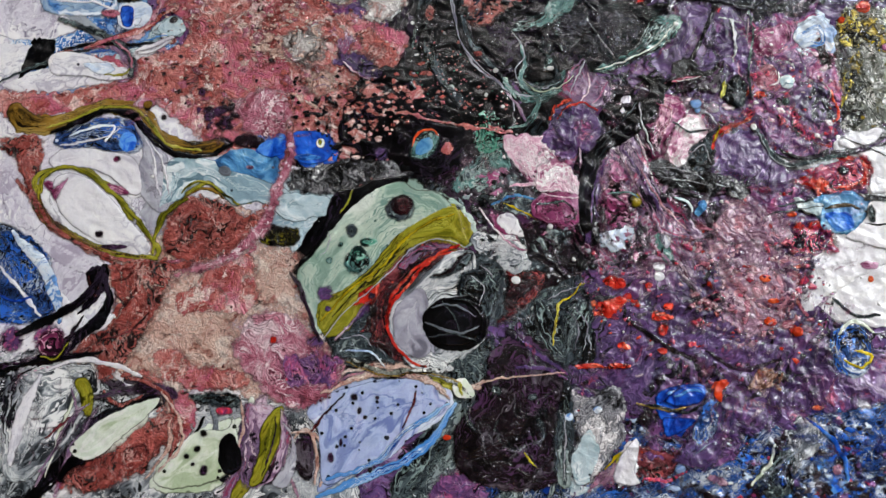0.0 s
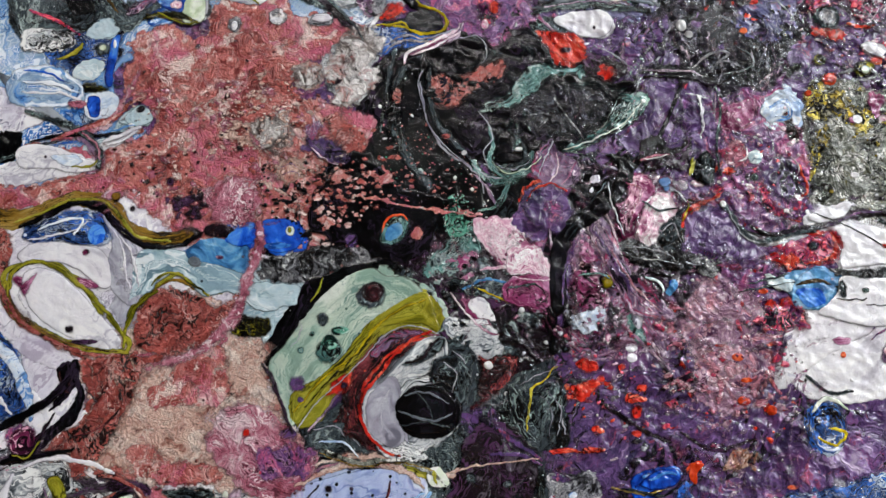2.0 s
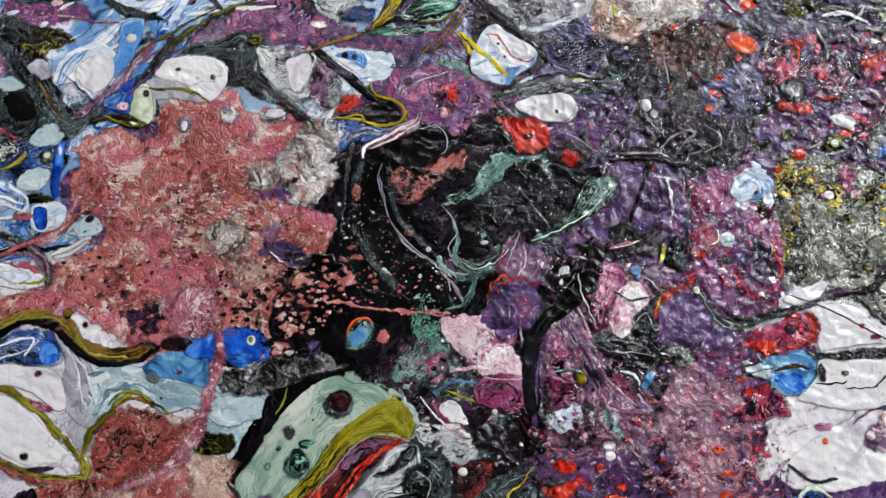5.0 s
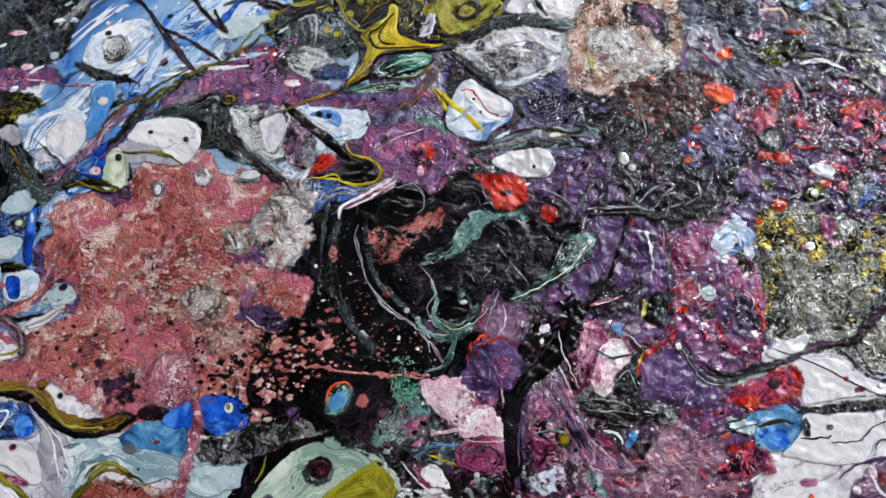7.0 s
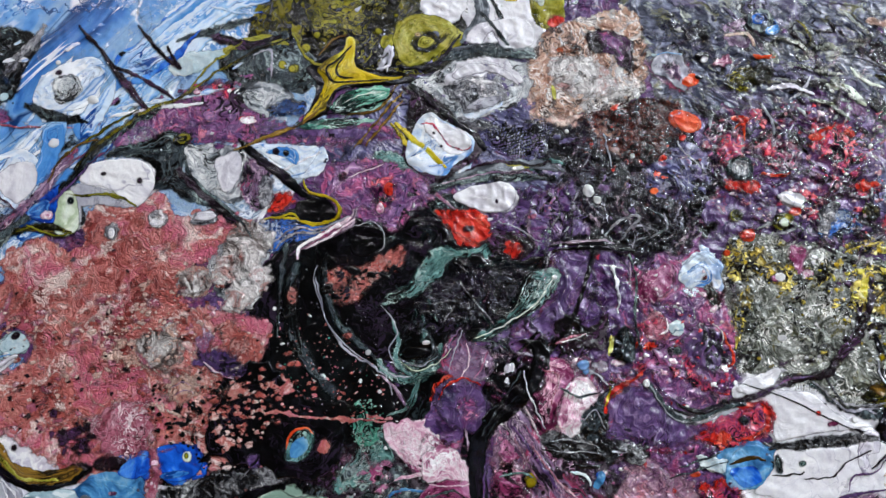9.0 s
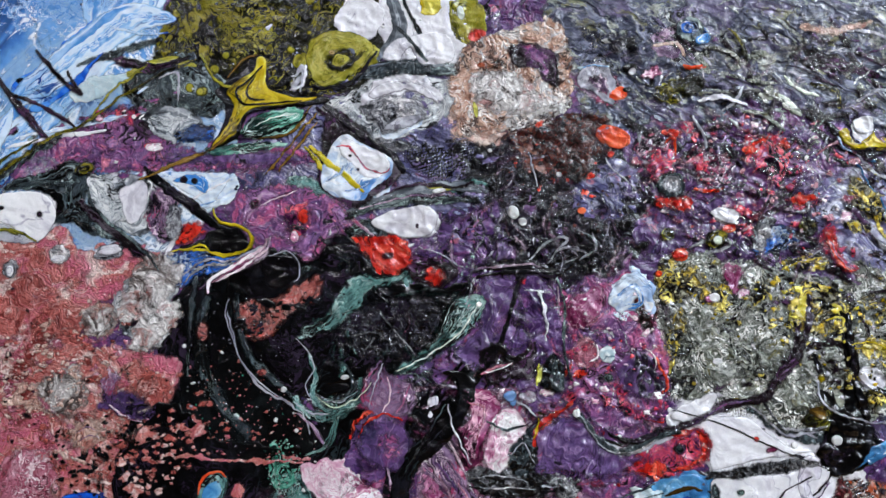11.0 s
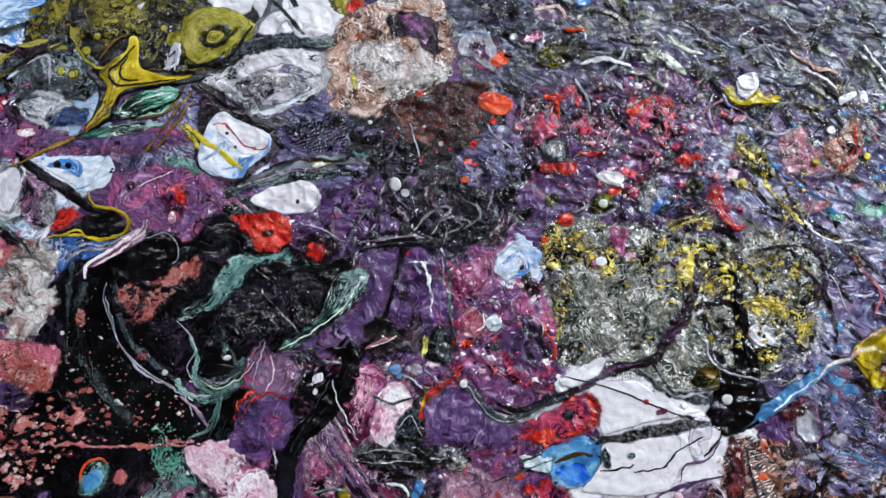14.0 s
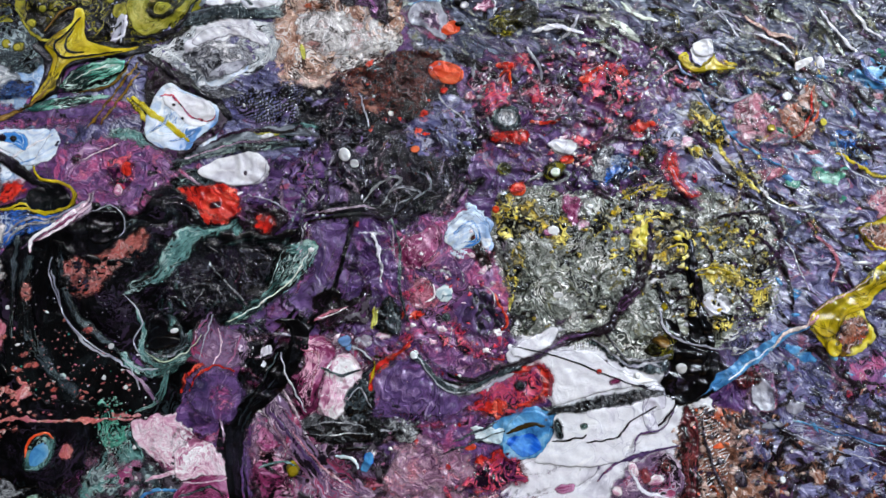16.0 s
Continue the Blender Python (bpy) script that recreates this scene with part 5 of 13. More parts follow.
host = pool("slate", 4, [(45.0, 20.0), (60.0, 15.0), (62.0, -3.0), (51.0, -3.0), (45.0, 6.0)])
vein("mist", 5, 0.80, [(48.0, 6.0), (51.0, 15.0), (58.0, 13.0), (61.0, 2.0)])
vein("mist", 5, 0.80, [(51.0, -2.0), (55.0, 6.0), (58.0, 9.0)])
vein("olive", 5, 1.40, [(48.0, 6.0), (49.0, 17.0), (53.0, 23.0), (59.0, 28.0)])
vein("wine", 5, 4.00, [(29.0, 33.0), (36.0, 28.0), (34.0, 20.0), (25.0, 13.0)])
drop("dot", 6, 32.0, 29.0, 1.20, 1.20)
drop("dot", 6, 45.0, 31.0, 0.80, 0.80)
drop("dot", 6, 20.0, -16.0, 0.60, 0.60)
host = pool("wine", 4, [(31.0, 35.0), (43.0, 33.0), (40.0, 24.0), (33.0, 25.0)])
host = pool("violet", 4, [(20.0, 11.0), (34.0, 13.0), (36.0, 2.0), (25.0, 2.0)])
# blue, scarlet and white accents at the lower edge
host = pool("cobalt", 4, [(85.0, -20.0), (90.0, -13.0), (101.0, -11.0), (107.0, -15.0), (99.0, -22.0), (95.0, -31.0), (87.0, -26.0)])
host = pool("skyblue", 5, [(91.0, -14.0), (101.0, -12.0), (102.0, -15.0), (93.0, -17.0)])
vein("ochre", 5, 1.80, [(78.0, -18.0), (90.0, -21.0), (104.0, -18.0)])
host = pool("coral", 5, [(108.0, -11.0), (114.0, -9.0), (111.0, -18.0), (109.0, -17.0)])
host = pool("purple", 3, [(99.0, -15.0), (117.0, -13.0), (117.0, -37.0), (104.0, -43.0), (94.0, -34.0)])
host = pool("white", 4, [(71.0, -37.0), (76.0, -32.0), (78.0, -45.0), (70.0, -49.0)])
vein("olive", 5, 1.40, [(68.0, -45.0), (70.0, -40.0), (72.0, -37.0)])
vein("blush", 5, 4.00, [(58.0, -51.0), (65.0, -45.0), (70.0, -41.0)])
host = pool("lace", 3, [(51.0, -16.0), (70.0, -15.0), (72.0, -33.0), (61.0, -47.0), (50.0, -47.0)], warp=1.3)
host = pool("aqua", 4, [(50.0, -35.0), (59.0, -36.0), (56.0, -47.0), (61.0, -51.0), (51.0, -51.0)], warp=1.3)
vein("mist", 4, 2.50, [(59.0, -18.0), (68.0, -22.0), (63.0, -30.0)])
host = pool("wine", 4, [(76.0, -34.0), (94.0, -37.0), (91.0, -47.0), (78.0, -45.0)])
host = pool("navy", 4, [(58.0, -51.0), (76.0, -49.0), (93.0, -45.0), (91.0, -55.0), (58.0, -56.0)], warp=1.6)
drop("icy", 5, 103.0, -30.0, 1.69, 1.69)
drop("icy", 5, 94.0, -43.0, 2.00, 2.00)
drop("icy", 5, 91.0, -50.0, 2.40, 1.20, parent=host)
drop("icy", 5, 53.0, -22.0, 1.60, 1.60)
vein("crimson", 5, 2.00, [(80.0, -46.0), (89.0, -47.0), (95.0, -45.0)])
vein("cobalt", 4, 2.50, [(144.0, -24.0), (155.0, -35.0), (158.0, -47.0)])
host = pool("greywhite", 4, [(135.0, -28.0), (147.0, -24.0), (148.0, -37.0), (137.0, -41.0)], warp=1.8)
host = pool("slate", 4, [(124.0, -43.0), (137.0, -34.0), (136.0, -51.0), (125.0, -53.0)])
vein("mint", 4, 2.40, [(121.0, -49.0), (128.0, -41.0), (131.0, -34.0)])
drop("blush", 5, 154.0, -43.0, 2.25, 2.25)
drop("blush", 5, 108.0, -47.0, 1.80, 4.00, 70)
drop("coral", 5, 148.0, -20.0, 2.00, 1.00)
# middle band of pinks and violets
host = pool("candy", 4, [(28.0, 88.0), (42.0, 87.0), (51.0, 77.0), (58.0, 67.0), (44.0, 68.0), (32.0, 74.0)], warp=1.3)
vein("candy", 4, 1.80, [(30.0, 67.0), (41.0, 68.0), (58.0, 65.0)])
host = pool("teal", 3, [(7.0, 67.0), (19.0, 83.0), (30.0, 84.0), (28.0, 69.0), (14.0, 66.0)])
drop("jade", 4, 20.0, 88.0, 3.60, 7.20)
host = pool("slate", 4, [(19.0, 64.0), (43.0, 63.0), (46.0, 55.0), (26.0, 57.0)])
vein("ocean", 5, 1.60, [(23.0, 60.0), (34.0, 63.0), (44.0, 60.0)])
vein("mustard", 5, 1.00, [(28.0, 60.0), (37.0, 56.0), (41.0, 53.0)])
host = pool("magenta", 4, [(37.0, 60.0), (58.0, 65.0), (59.0, 51.0), (48.0, 51.0), (36.0, 55.0)])
vein("rose", 5, 2.25, [(41.0, 55.0), (50.0, 58.0), (57.0, 64.0)])
vein("candy", 5, 1.40, [(18.0, 58.0), (30.0, 44.0), (37.0, 41.0)])
host = pool("magenta", 4, [(23.0, 58.0), (32.0, 49.0), (34.0, 42.0), (25.0, 49.0)])
host = pool("greywhite", 4, [(15.0, 48.0), (30.0, 47.0), (40.0, 35.0), (25.0, 33.0), (16.0, 42.0)], warp=1.3)
host = pool("white", 5, [(25.0, 54.0), (32.0, 56.0), (36.0, 47.0), (30.0, 47.0)])
host = pool("violet", 4, [(48.0, 97.0), (58.0, 103.0), (68.0, 95.0), (63.0, 86.0), (51.0, 86.0)])
vein("scarlet", 5, 2.25, [(47.0, 94.0), (50.0, 100.0), (57.0, 103.0), (64.0, 100.0)])
host = pool("black", 4, [(58.0, 86.0), (67.0, 98.0), (81.0, 110.0), (77.0, 88.0), (65.0, 74.0), (62.0, 47.0), (57.0, 32.0), (57.0, 60.0)])
vein("violet", 5, 3.50, [(68.0, 78.0), (64.0, 60.0), (61.0, 44.0)])
vein("mauve", 5, 1.55, [(58.0, 84.0), (59.0, 70.0), (58.0, 51.0)])
host = pool("magenta", 4, [(67.0, 66.0), (83.0, 64.0), (77.0, 51.0), (67.0, 53.0)])
host = pool("rose", 5, [(70.0, 74.0), (74.0, 75.0), (73.0, 68.0), (70.0, 68.0)])
vein("black", 5, 2.40, [(71.0, 65.0), (75.0, 58.0), (70.0, 52.0)])
drop("mustard", 6, 81.0, 62.0, 2.75, 2.25)
host = pool("icy", 4, [(67.0, 48.0), (79.0, 51.0), (77.0, 42.0), (68.0, 42.0)], warp=1.3)
host = pool("teal", 4, [(88.0, 51.0), (95.0, 52.0), (96.0, 37.0), (88.0, 40.0)])
drop("mist", 5, 92.0, 47.0, 2.40, 4.80, parent=host)
drop("white", 5, 89.0, 35.0, 2.40, 1.80)
drop("white", 5, 89.0, 31.0, 2.00, 1.75)
vein("mauve", 4, 10.00, [(72.0, 81.0), (82.0, 67.0), (93.0, 51.0), (102.0, 31.0)])
vein("blush", 5, 1.60, [(78.0, 74.0), (87.0, 63.0), (97.0, 49.0)])
host = pool("blush", 4, [(83.0, 93.0), (95.0, 91.0), (92.0, 79.0), (85.0, 81.0)])
host = pool("candy", 4, [(90.0, 81.0), (102.0, 91.0), (106.0, 77.0), (94.0, 76.0)], warp=1.3)
host = pool("magenta", 4, [(85.0, 92.0), (95.0, 94.0), (93.0, 83.0), (87.0, 81.0)])
drop("icy", 5, 98.0, 100.0, 2.50, 2.50)
drop("icy", 5, 107.0, 99.0, 1.48, 1.48)
drop("icy", 5, 105.0, 86.0, 2.00, 4.00)
vein("slate", 5, 3.00, [(99.0, 90.0), (108.0, 86.0), (118.0, 92.0)])
host = pool("mist", 4, [(108.0, 100.0), (115.0, 102.0), (116.0, 98.0), (109.0, 97.0)])
host = pool("char", 4, [(87.0, 76.0), (117.0, 72.0), (128.0, 67.0), (112.0, 64.0), (89.0, 69.0)])
host = pool("char", 4, [(119.0, 74.0), (128.0, 72.0), (126.0, 67.0), (119.0, 69.0)])
host = pool("blush", 4, [(116.0, 62.0), (131.0, 60.0), (135.0, 46.0), (120.0, 44.0)], warp=1.5)
host = pool("blush", 4, [(111.0, 44.0), (129.0, 42.0), (146.0, 29.0), (141.0, 17.0), (118.0, 20.0)], warp=1.6)
vein("crimson", 5, 4.00, [(110.0, 81.0), (114.0, 87.0), (122.0, 92.0)])
host = pool("ember", 4, [(110.0, 86.0), (120.0, 97.0), (142.0, 91.0), (137.0, 66.0), (114.0, 66.0)], warp=1.4)
drop("cobalt", 5, 107.0, 59.0, 1.80, 2.20)
# scarlet flecks in the violet field
drop("scarlet", 4, 70.0, 29.0, 3.50, 2.25)
drop("scarlet", 4, 68.0, 19.0, 7.50, 3.25, 20)
drop("scarlet", 4, 76.0, 23.0, 2.00, 1.60)
drop("scarlet", 4, 88.0, 15.0, 3.60, 2.40)
drop("scarlet", 4, 90.0, 11.0, 2.00, 2.00)
drop("scarlet", 4, 60.0, -4.0, 4.80, 1.20)
drop("scarlet", 4, 72.0, -4.0, 4.20, 1.50)
drop("scarlet", 4, 132.0, 13.0, 2.80, 2.00)
drop("scarlet", 4, 142.0, 29.0, 3.60, 3.60)
drop("scarlet", 4, 124.0, 35.0, 2.00, 1.20)
drop("scarlet", 4, 92.0, 19.0, 2.06, 2.06)
drop("scarlet", 4, 141.0, 10.0, 1.60, 2.00)
drop("scarlet", 4, 111.0, 16.0, 1.50, 1.50)
drop("scarlet", 4, 89.0, 2.0, 2.00, 1.20)
drop("scarlet", 4, 73.0, 4.0, 1.80, 1.40)
drop("scarlet", 4, 106.0, 50.0, 2.50, 2.00)
drop("scarlet", 4, 131.0, 51.0, 4.00, 2.00)
drop("scarlet", 4, 153.0, 51.0, 3.60, 2.40)
drop("scarlet", 4, 144.0, 35.0, 2.00, 1.40)
drop("coral", 4, 143.0, 56.0, 2.00, 1.20)
drop("coral", 4, 128.0, 74.0, 2.00, 2.00, parent=host)
drop("coral", 4, 159.0, 51.0, 2.40, 2.80)
drop("coral", 4, 63.0, 20.0, 1.75, 1.75)
host = pool("blush", 4, [(116.0, 22.0), (137.0, 25.0), (140.0, 15.0), (124.0, 6.0), (114.0, 13.0)], warp=1.7)
# right rim: navy bulb and white
drop("navy", 4, 163.0, 2.0, 9.00, 11.00)
vein("mustard", 5, 2.00, [(159.0, -2.0), (166.0, -5.0), (171.0, 0.0), (164.0, 2.0)])
vein("mint", 5, 2.50, [(158.0, 9.0), (165.0, 13.0), (172.0, 9.0)])
drop("magenta", 5, 173.0, 35.0, 3.00, 1.25)
drop("coral", 5, 173.0, 30.0, 1.06, 1.27)
vein("slate", 4, 2.12, [(157.0, 22.0), (167.0, 15.0), (176.0, 16.0)])
# upper left blues
host = pool("skyblue", 2, [(-107.0, 175.0), (-87.0, 199.0), (-75.0, 222.0), (-56.0, 237.0), (-38.0, 256.0), (-32.0, 281.0), (1.0, 278.0), (-35.0, 238.0), (-61.0, 216.0), (-76.0, 191.0), (-92.0, 175.0)])
host = pool("cobalt", 3, [(-60.0, 238.0), (-48.0, 242.0), (-36.0, 253.0), (-33.0, 266.0), (-55.0, 250.0), (-65.0, 243.0)])
host = pool("cobalt", 3, [(-98.0, 176.0), (-89.0, 189.0), (-83.0, 191.0), (-86.0, 178.0), (-94.0, 175.0)])
host = pool("icy", 3, [(-94.0, 238.0), (-83.0, 243.0), (-72.0, 239.0), (-72.0, 226.0), (-84.0, 220.0), (-94.0, 226.0)])
host = pool("greywhite", 4, [(-90.0, 240.0), (-81.0, 241.0), (-79.0, 232.0), (-87.0, 228.0), (-91.0, 232.0)])
vein("slate", 4, 5.55, [(-100.0, 227.0), (-88.0, 221.0), (-77.0, 218.0)])
drop("dot", 5, -74.0, 227.0, 2.10, 2.10)
drop("dot", 5, -91.0, 211.0, 2.00, 1.75)
drop("dot", 5, -87.0, 244.0, 1.00, 1.00)
vein("icy", 4, 2.80, [(-63.0, 223.0), (-45.0, 224.0), (-21.0, 226.0), (-3.0, 226.0)])
vein("white", 4, 2.62, [(-68.0, 219.0), (-49.0, 221.0), (-31.0, 221.0)])
host = pool("white", 3, [(-79.0, 201.0), (-53.0, 200.0), (-50.0, 188.0), (-60.0, 183.0), (-69.0, 188.0), (-80.0, 194.0)])
drop("ink", 4, -58.0, 193.0, 1.83, 1.83, parent=host)
drop("ink", 4, -69.0, 198.0, 2.50, 1.25, parent=host)
drop("ink", 4, -86.0, 237.0, 1.75, 1.75)
host = pool("lilac", 3, [(-111.0, 194.0), (-98.0, 197.0), (-96.0, 188.0), (-107.0, 186.0), (-118.0, 190.0)])
vein("icy", 4, 3.81, [(-122.0, 192.0), (-113.0, 203.0), (-102.0, 210.0), (-93.0, 218.0)])
vein("white", 4, 1.60, [(-109.0, 196.0), (-102.0, 204.0), (-94.0, 209.0)])
host = pool("slate", 3, [(-140.0, 269.0), (-117.0, 265.0), (-94.0, 255.0), (-101.0, 241.0), (-109.0, 229.0), (-140.0, 232.0)])
vein("lace", 4, 4.19, [(-108.0, 242.0), (-99.0, 251.0), (-92.0, 260.0)])
host = pool("plum", 3, [(-140.0, 232.0), (-118.0, 233.0), (-106.0, 222.0), (-122.0, 218.0), (-140.0, 219.0)])
host = pool("moss", 3, [(-140.0, 219.0), (-122.0, 218.0), (-113.0, 212.0), (-125.0, 207.0), (-140.0, 210.0)])
vein("rose", 4, 1.25, [(-136.0, 222.0), (-120.0, 223.0), (-104.0, 219.0), (-82.0, 216.0)])
drop("candy", 4, -120.0, 228.0, 2.50, 1.50)
drop("candy", 4, -124.0, 243.0, 3.50, 1.25)
drop("aqua", 4, -126.0, 201.0, 4.50, 3.50)
drop("aqua", 4, -123.0, 171.0, 5.00, 3.50)
drop("aqua", 4, -109.0, 232.0, 1.80, 1.80)
host = pool("navy", 3, [(-145.0, 176.0), (-118.0, 173.0), (-116.0, 162.0), (-123.0, 153.0), (-145.0, 153.0)])
vein("olive", 6, 1.50, [(-86.0, 206.0), (-73.0, 213.0), (-56.0, 221.0)])
vein("olive", 6, 1.20, [(-35.0, 228.0), (-28.0, 236.0), (-13.0, 245.0)])
vein("mauve", 5, 1.60, [(-98.0, 189.0), (-84.0, 202.0), (-70.0, 209.0)])
vein("ink", 5, 2.60, [(-78.0, 259.0), (-67.0, 243.0), (-60.0, 232.0), (-53.0, 221.0)])
vein("ink", 5, 2.36, [(-66.0, 241.0), (-51.0, 231.0), (-42.0, 224.0)])
vein("ink", 5, 3.20, [(-131.0, 199.0), (-123.0, 188.0), (-112.0, 177.0), (-118.0, 169.0)])
host = pool("slate", 4, [(-118.0, 183.0), (-107.0, 183.0), (-111.0, 176.0), (-118.0, 176.0)])
host = pool("plum", 3, [(-57.0, 215.0), (-40.0, 226.0), (-24.0, 230.0), (-16.0, 219.0), (-4.0, 211.0), (14.0, 207.0), (42.0, 203.0), (44.0, 197.0), (14.0, 199.0), (-14.0, 202.0), (-41.0, 206.0), (-60.0, 209.0)])
drop("crimson", 4, -33.0, 227.0, 2.32, 2.84, parent=host)
drop("crimson", 4, -20.0, 225.0, 3.24, 4.32)
drop("crimson", 4, -14.0, 213.0, 3.20, 1.20, parent=host)
drop("candy", 5, -33.0, 227.0, 0.80, 1.00, parent=host)
drop("candy", 5, -20.0, 225.0, 1.00, 1.00)
drop("candy", 5, -13.0, 213.0, 2.09, 0.79, parent=host)
vein("violet", 4, 6.16, [(-9.0, 208.0), (14.0, 204.0), (42.0, 200.0)])
host = pool("coal", 4, [(-64.0, 205.0), (-45.0, 211.0), (-36.0, 208.0), (-41.0, 195.0), (-35.0, 187.0), (-26.0, 176.0), (-13.0, 163.0), (-20.0, 168.0), (-35.0, 180.0), (-48.0, 190.0), (-53.0, 202.0)])
vein("ink", 5, 4.20, [(-42.0, 195.0), (-31.0, 181.0), (-18.0, 169.0), (-12.0, 161.0)])
drop("moss", 5, -40.0, 207.0, 3.67, 2.62, parent=host)
host = pool("greywhite", 3, [(-40.0, 204.0), (-23.0, 203.0), (-13.0, 197.0), (-14.0, 183.0), (-24.0, 179.0), (-35.0, 189.0)])
host = pool("white", 4, [(-28.0, 198.0), (-16.0, 196.0), (-19.0, 185.0), (-25.0, 189.0)])
vein("black", 5, 3.00, [(-18.0, 205.0), (-10.0, 196.0), (-1.0, 186.0), (8.0, 178.0), (15.0, 175.0)])
host = pool("icy", 4, [(-12.0, 199.0), (14.0, 198.0), (14.0, 188.0), (-1.0, 186.0), (-7.0, 192.0)])
vein("white", 5, 1.60, [(-3.0, 189.0), (6.0, 193.0), (14.0, 196.0)])
drop("black", 5, -4.0, 198.0, 1.50, 1.50, parent=host)
drop("black", 5, 1.0, 196.0, 1.20, 1.20, parent=host)
drop("rose", 4, -13.0, 193.0, 3.00, 2.00)
host = pool("white", 4, [(-15.0, 185.0), (-8.0, 178.0), (-14.0, 169.0), (-9.0, 183.0)])
host = pool("crimson", 5, [(-8.0, 180.0), (-0.0, 181.0), (3.0, 177.0), (-2.0, 174.0), (-9.0, 175.0)])
host = pool("navy", 4, [(-11.0, 171.0), (2.0, 167.0), (16.0, 166.0), (11.0, 163.0), (-7.0, 160.0), (-17.0, 153.0), (-14.0, 167.0)])
vein("black", 5, 5.50, [(-7.0, 172.0), (5.0, 171.0), (17.0, 173.0)])
vein("mustard", 6, 1.40, [(7.0, 180.0), (16.0, 177.0), (20.0, 171.0), (14.0, 167.0), (-4.0, 171.0), (-11.0, 171.0)])
vein("mauve", 6, 3.60, [(-1.0, 156.0), (11.0, 162.0), (22.0, 165.0), (26.0, 171.0)])
vein("candy", 7, 1.57, [(4.0, 158.0), (13.0, 161.0), (25.0, 167.0)])
vein("lace", 6, 1.27, [(-7.0, 159.0), (-0.0, 164.0), (13.0, 164.0)])
host = pool("greywhite", 4, [(-33.0, 158.0), (-20.0, 167.0), (-9.0, 166.0), (-10.0, 152.0), (-18.0, 138.0), (-27.0, 140.0), (-33.0, 149.0)], warp=1.8)
host = pool("cream", 4, [(-45.0, 155.0), (-35.0, 156.0), (-33.0, 145.0), (-42.0, 145.0)], warp=1.5)
drop("lace", 4, -69.0, 173.0, 2.75, 3.39)
drop("lace", 4, -51.0, 176.0, 3.40, 2.60)
drop("lace", 4, -33.0, 175.0, 4.66, 2.12)
drop("white", 5, -51.0, 177.0, 2.25, 1.25)
drop("white", 5, -33.0, 176.0, 3.14, 1.05)
drop("white", 5, -69.0, 174.0, 1.25, 2.25)
vein("olive", 4, 1.50, [(-81.0, 189.0), (-73.0, 189.0), (-62.0, 186.0)])
vein("ochre", 5, 1.60, [(-107.0, 178.0), (-96.0, 176.0), (-84.0, 174.0)])
host = pool("greywhite", 4, [(-86.0, 189.0), (-81.0, 191.0), (-80.0, 177.0), (-88.0, 175.0)])
# yellow pour and its neighbours
host = pool("moss", 2, [(-2.0, 233.0), (-11.0, 249.0), (10.0, 278.0), (89.0, 272.0), (82.0, 241.0), (65.0, 227.0), (48.0, 223.0), (18.0, 228.0), (7.0, 227.0)])
host = pool("slate", 3, [(-23.0, 240.0), (-6.0, 248.0), (8.0, 245.0), (9.0, 229.0), (-8.0, 226.0), (-21.0, 230.0)])
vein("olive", 4, 4.20, [(-21.0, 242.0), (-6.0, 246.0), (5.0, 242.0)])
host = pool("jade", 4, [(19.0, 213.0), (27.0, 219.0), (44.0, 220.0), (41.0, 212.0), (29.0, 210.0)])
host = pool("jade", 4, [(6.0, 210.0), (19.0, 208.0), (28.0, 209.0), (16.0, 205.0)])
vein("ochre", 5, 1.83, [(26.0, 210.0), (38.0, 211.0), (47.0, 220.0)])
vein("ochre", 5, 1.40, [(32.0, 197.0), (40.0, 205.0), (49.0, 214.0)])
host = pool("navy", 4, [(-8.0, 221.0), (6.0, 219.0), (9.0, 212.0), (-3.0, 213.0)])
drop("olive", 4, 7.0, 232.0, 2.00, 2.00)
drop("olive", 4, 12.0, 240.0, 2.00, 2.00)
drop("olive", 4, 45.0, 239.0, 3.00, 3.00)
drop("ochre", 6, 62.0, 239.0, 2.00, 1.50)
vein("moss", 4, 3.20, [(50.0, 241.0), (54.0, 230.0), (65.0, 226.0), (76.0, 234.0)])
host = pool("mist", 3, [(41.0, 242.0), (45.0, 249.0), (46.0, 234.0), (41.0, 227.0)])
host = pool("white", 3, [(81.0, 264.0), (108.0, 262.0), (108.0, 231.0), (92.0, 230.0), (79.0, 238.0)])
vein("slate", 4, 4.86, [(66.0, 229.0), (82.0, 230.0), (101.0, 228.0), (110.0, 226.0)])
vein("slate", 4, 2.58, [(92.0, 248.0), (94.0, 238.0), (98.0, 230.0)])
host = pool("greywhite", 3, [(50.0, 218.0), (68.0, 227.0), (87.0, 228.0), (103.0, 222.0), (99.0, 210.0), (85.0, 203.0), (68.0, 204.0), (57.0, 215.0)], warp=1.3)
host = pool("white", 4, [(67.0, 223.0), (77.0, 228.0), (89.0, 224.0), (81.0, 220.0), (69.0, 217.0)])
host = pool("white", 4, [(89.0, 225.0), (97.0, 221.0), (97.0, 216.0), (91.0, 219.0)])
host = pool("icy", 4, [(73.0, 209.0), (87.0, 211.0), (87.0, 206.0), (75.0, 203.0)])
vein("ink", 5, 3.75, [(49.0, 219.0), (59.0, 211.0), (65.0, 200.0), (78.0, 193.0)])
host = pool("icy", 4, [(50.0, 199.0), (59.0, 208.0), (70.0, 202.0), (76.0, 194.0), (73.0, 185.0), (63.0, 181.0), (50.0, 185.0)])
host = pool("white", 5, [(63.0, 205.0), (72.0, 200.0), (74.0, 187.0), (66.0, 187.0)])
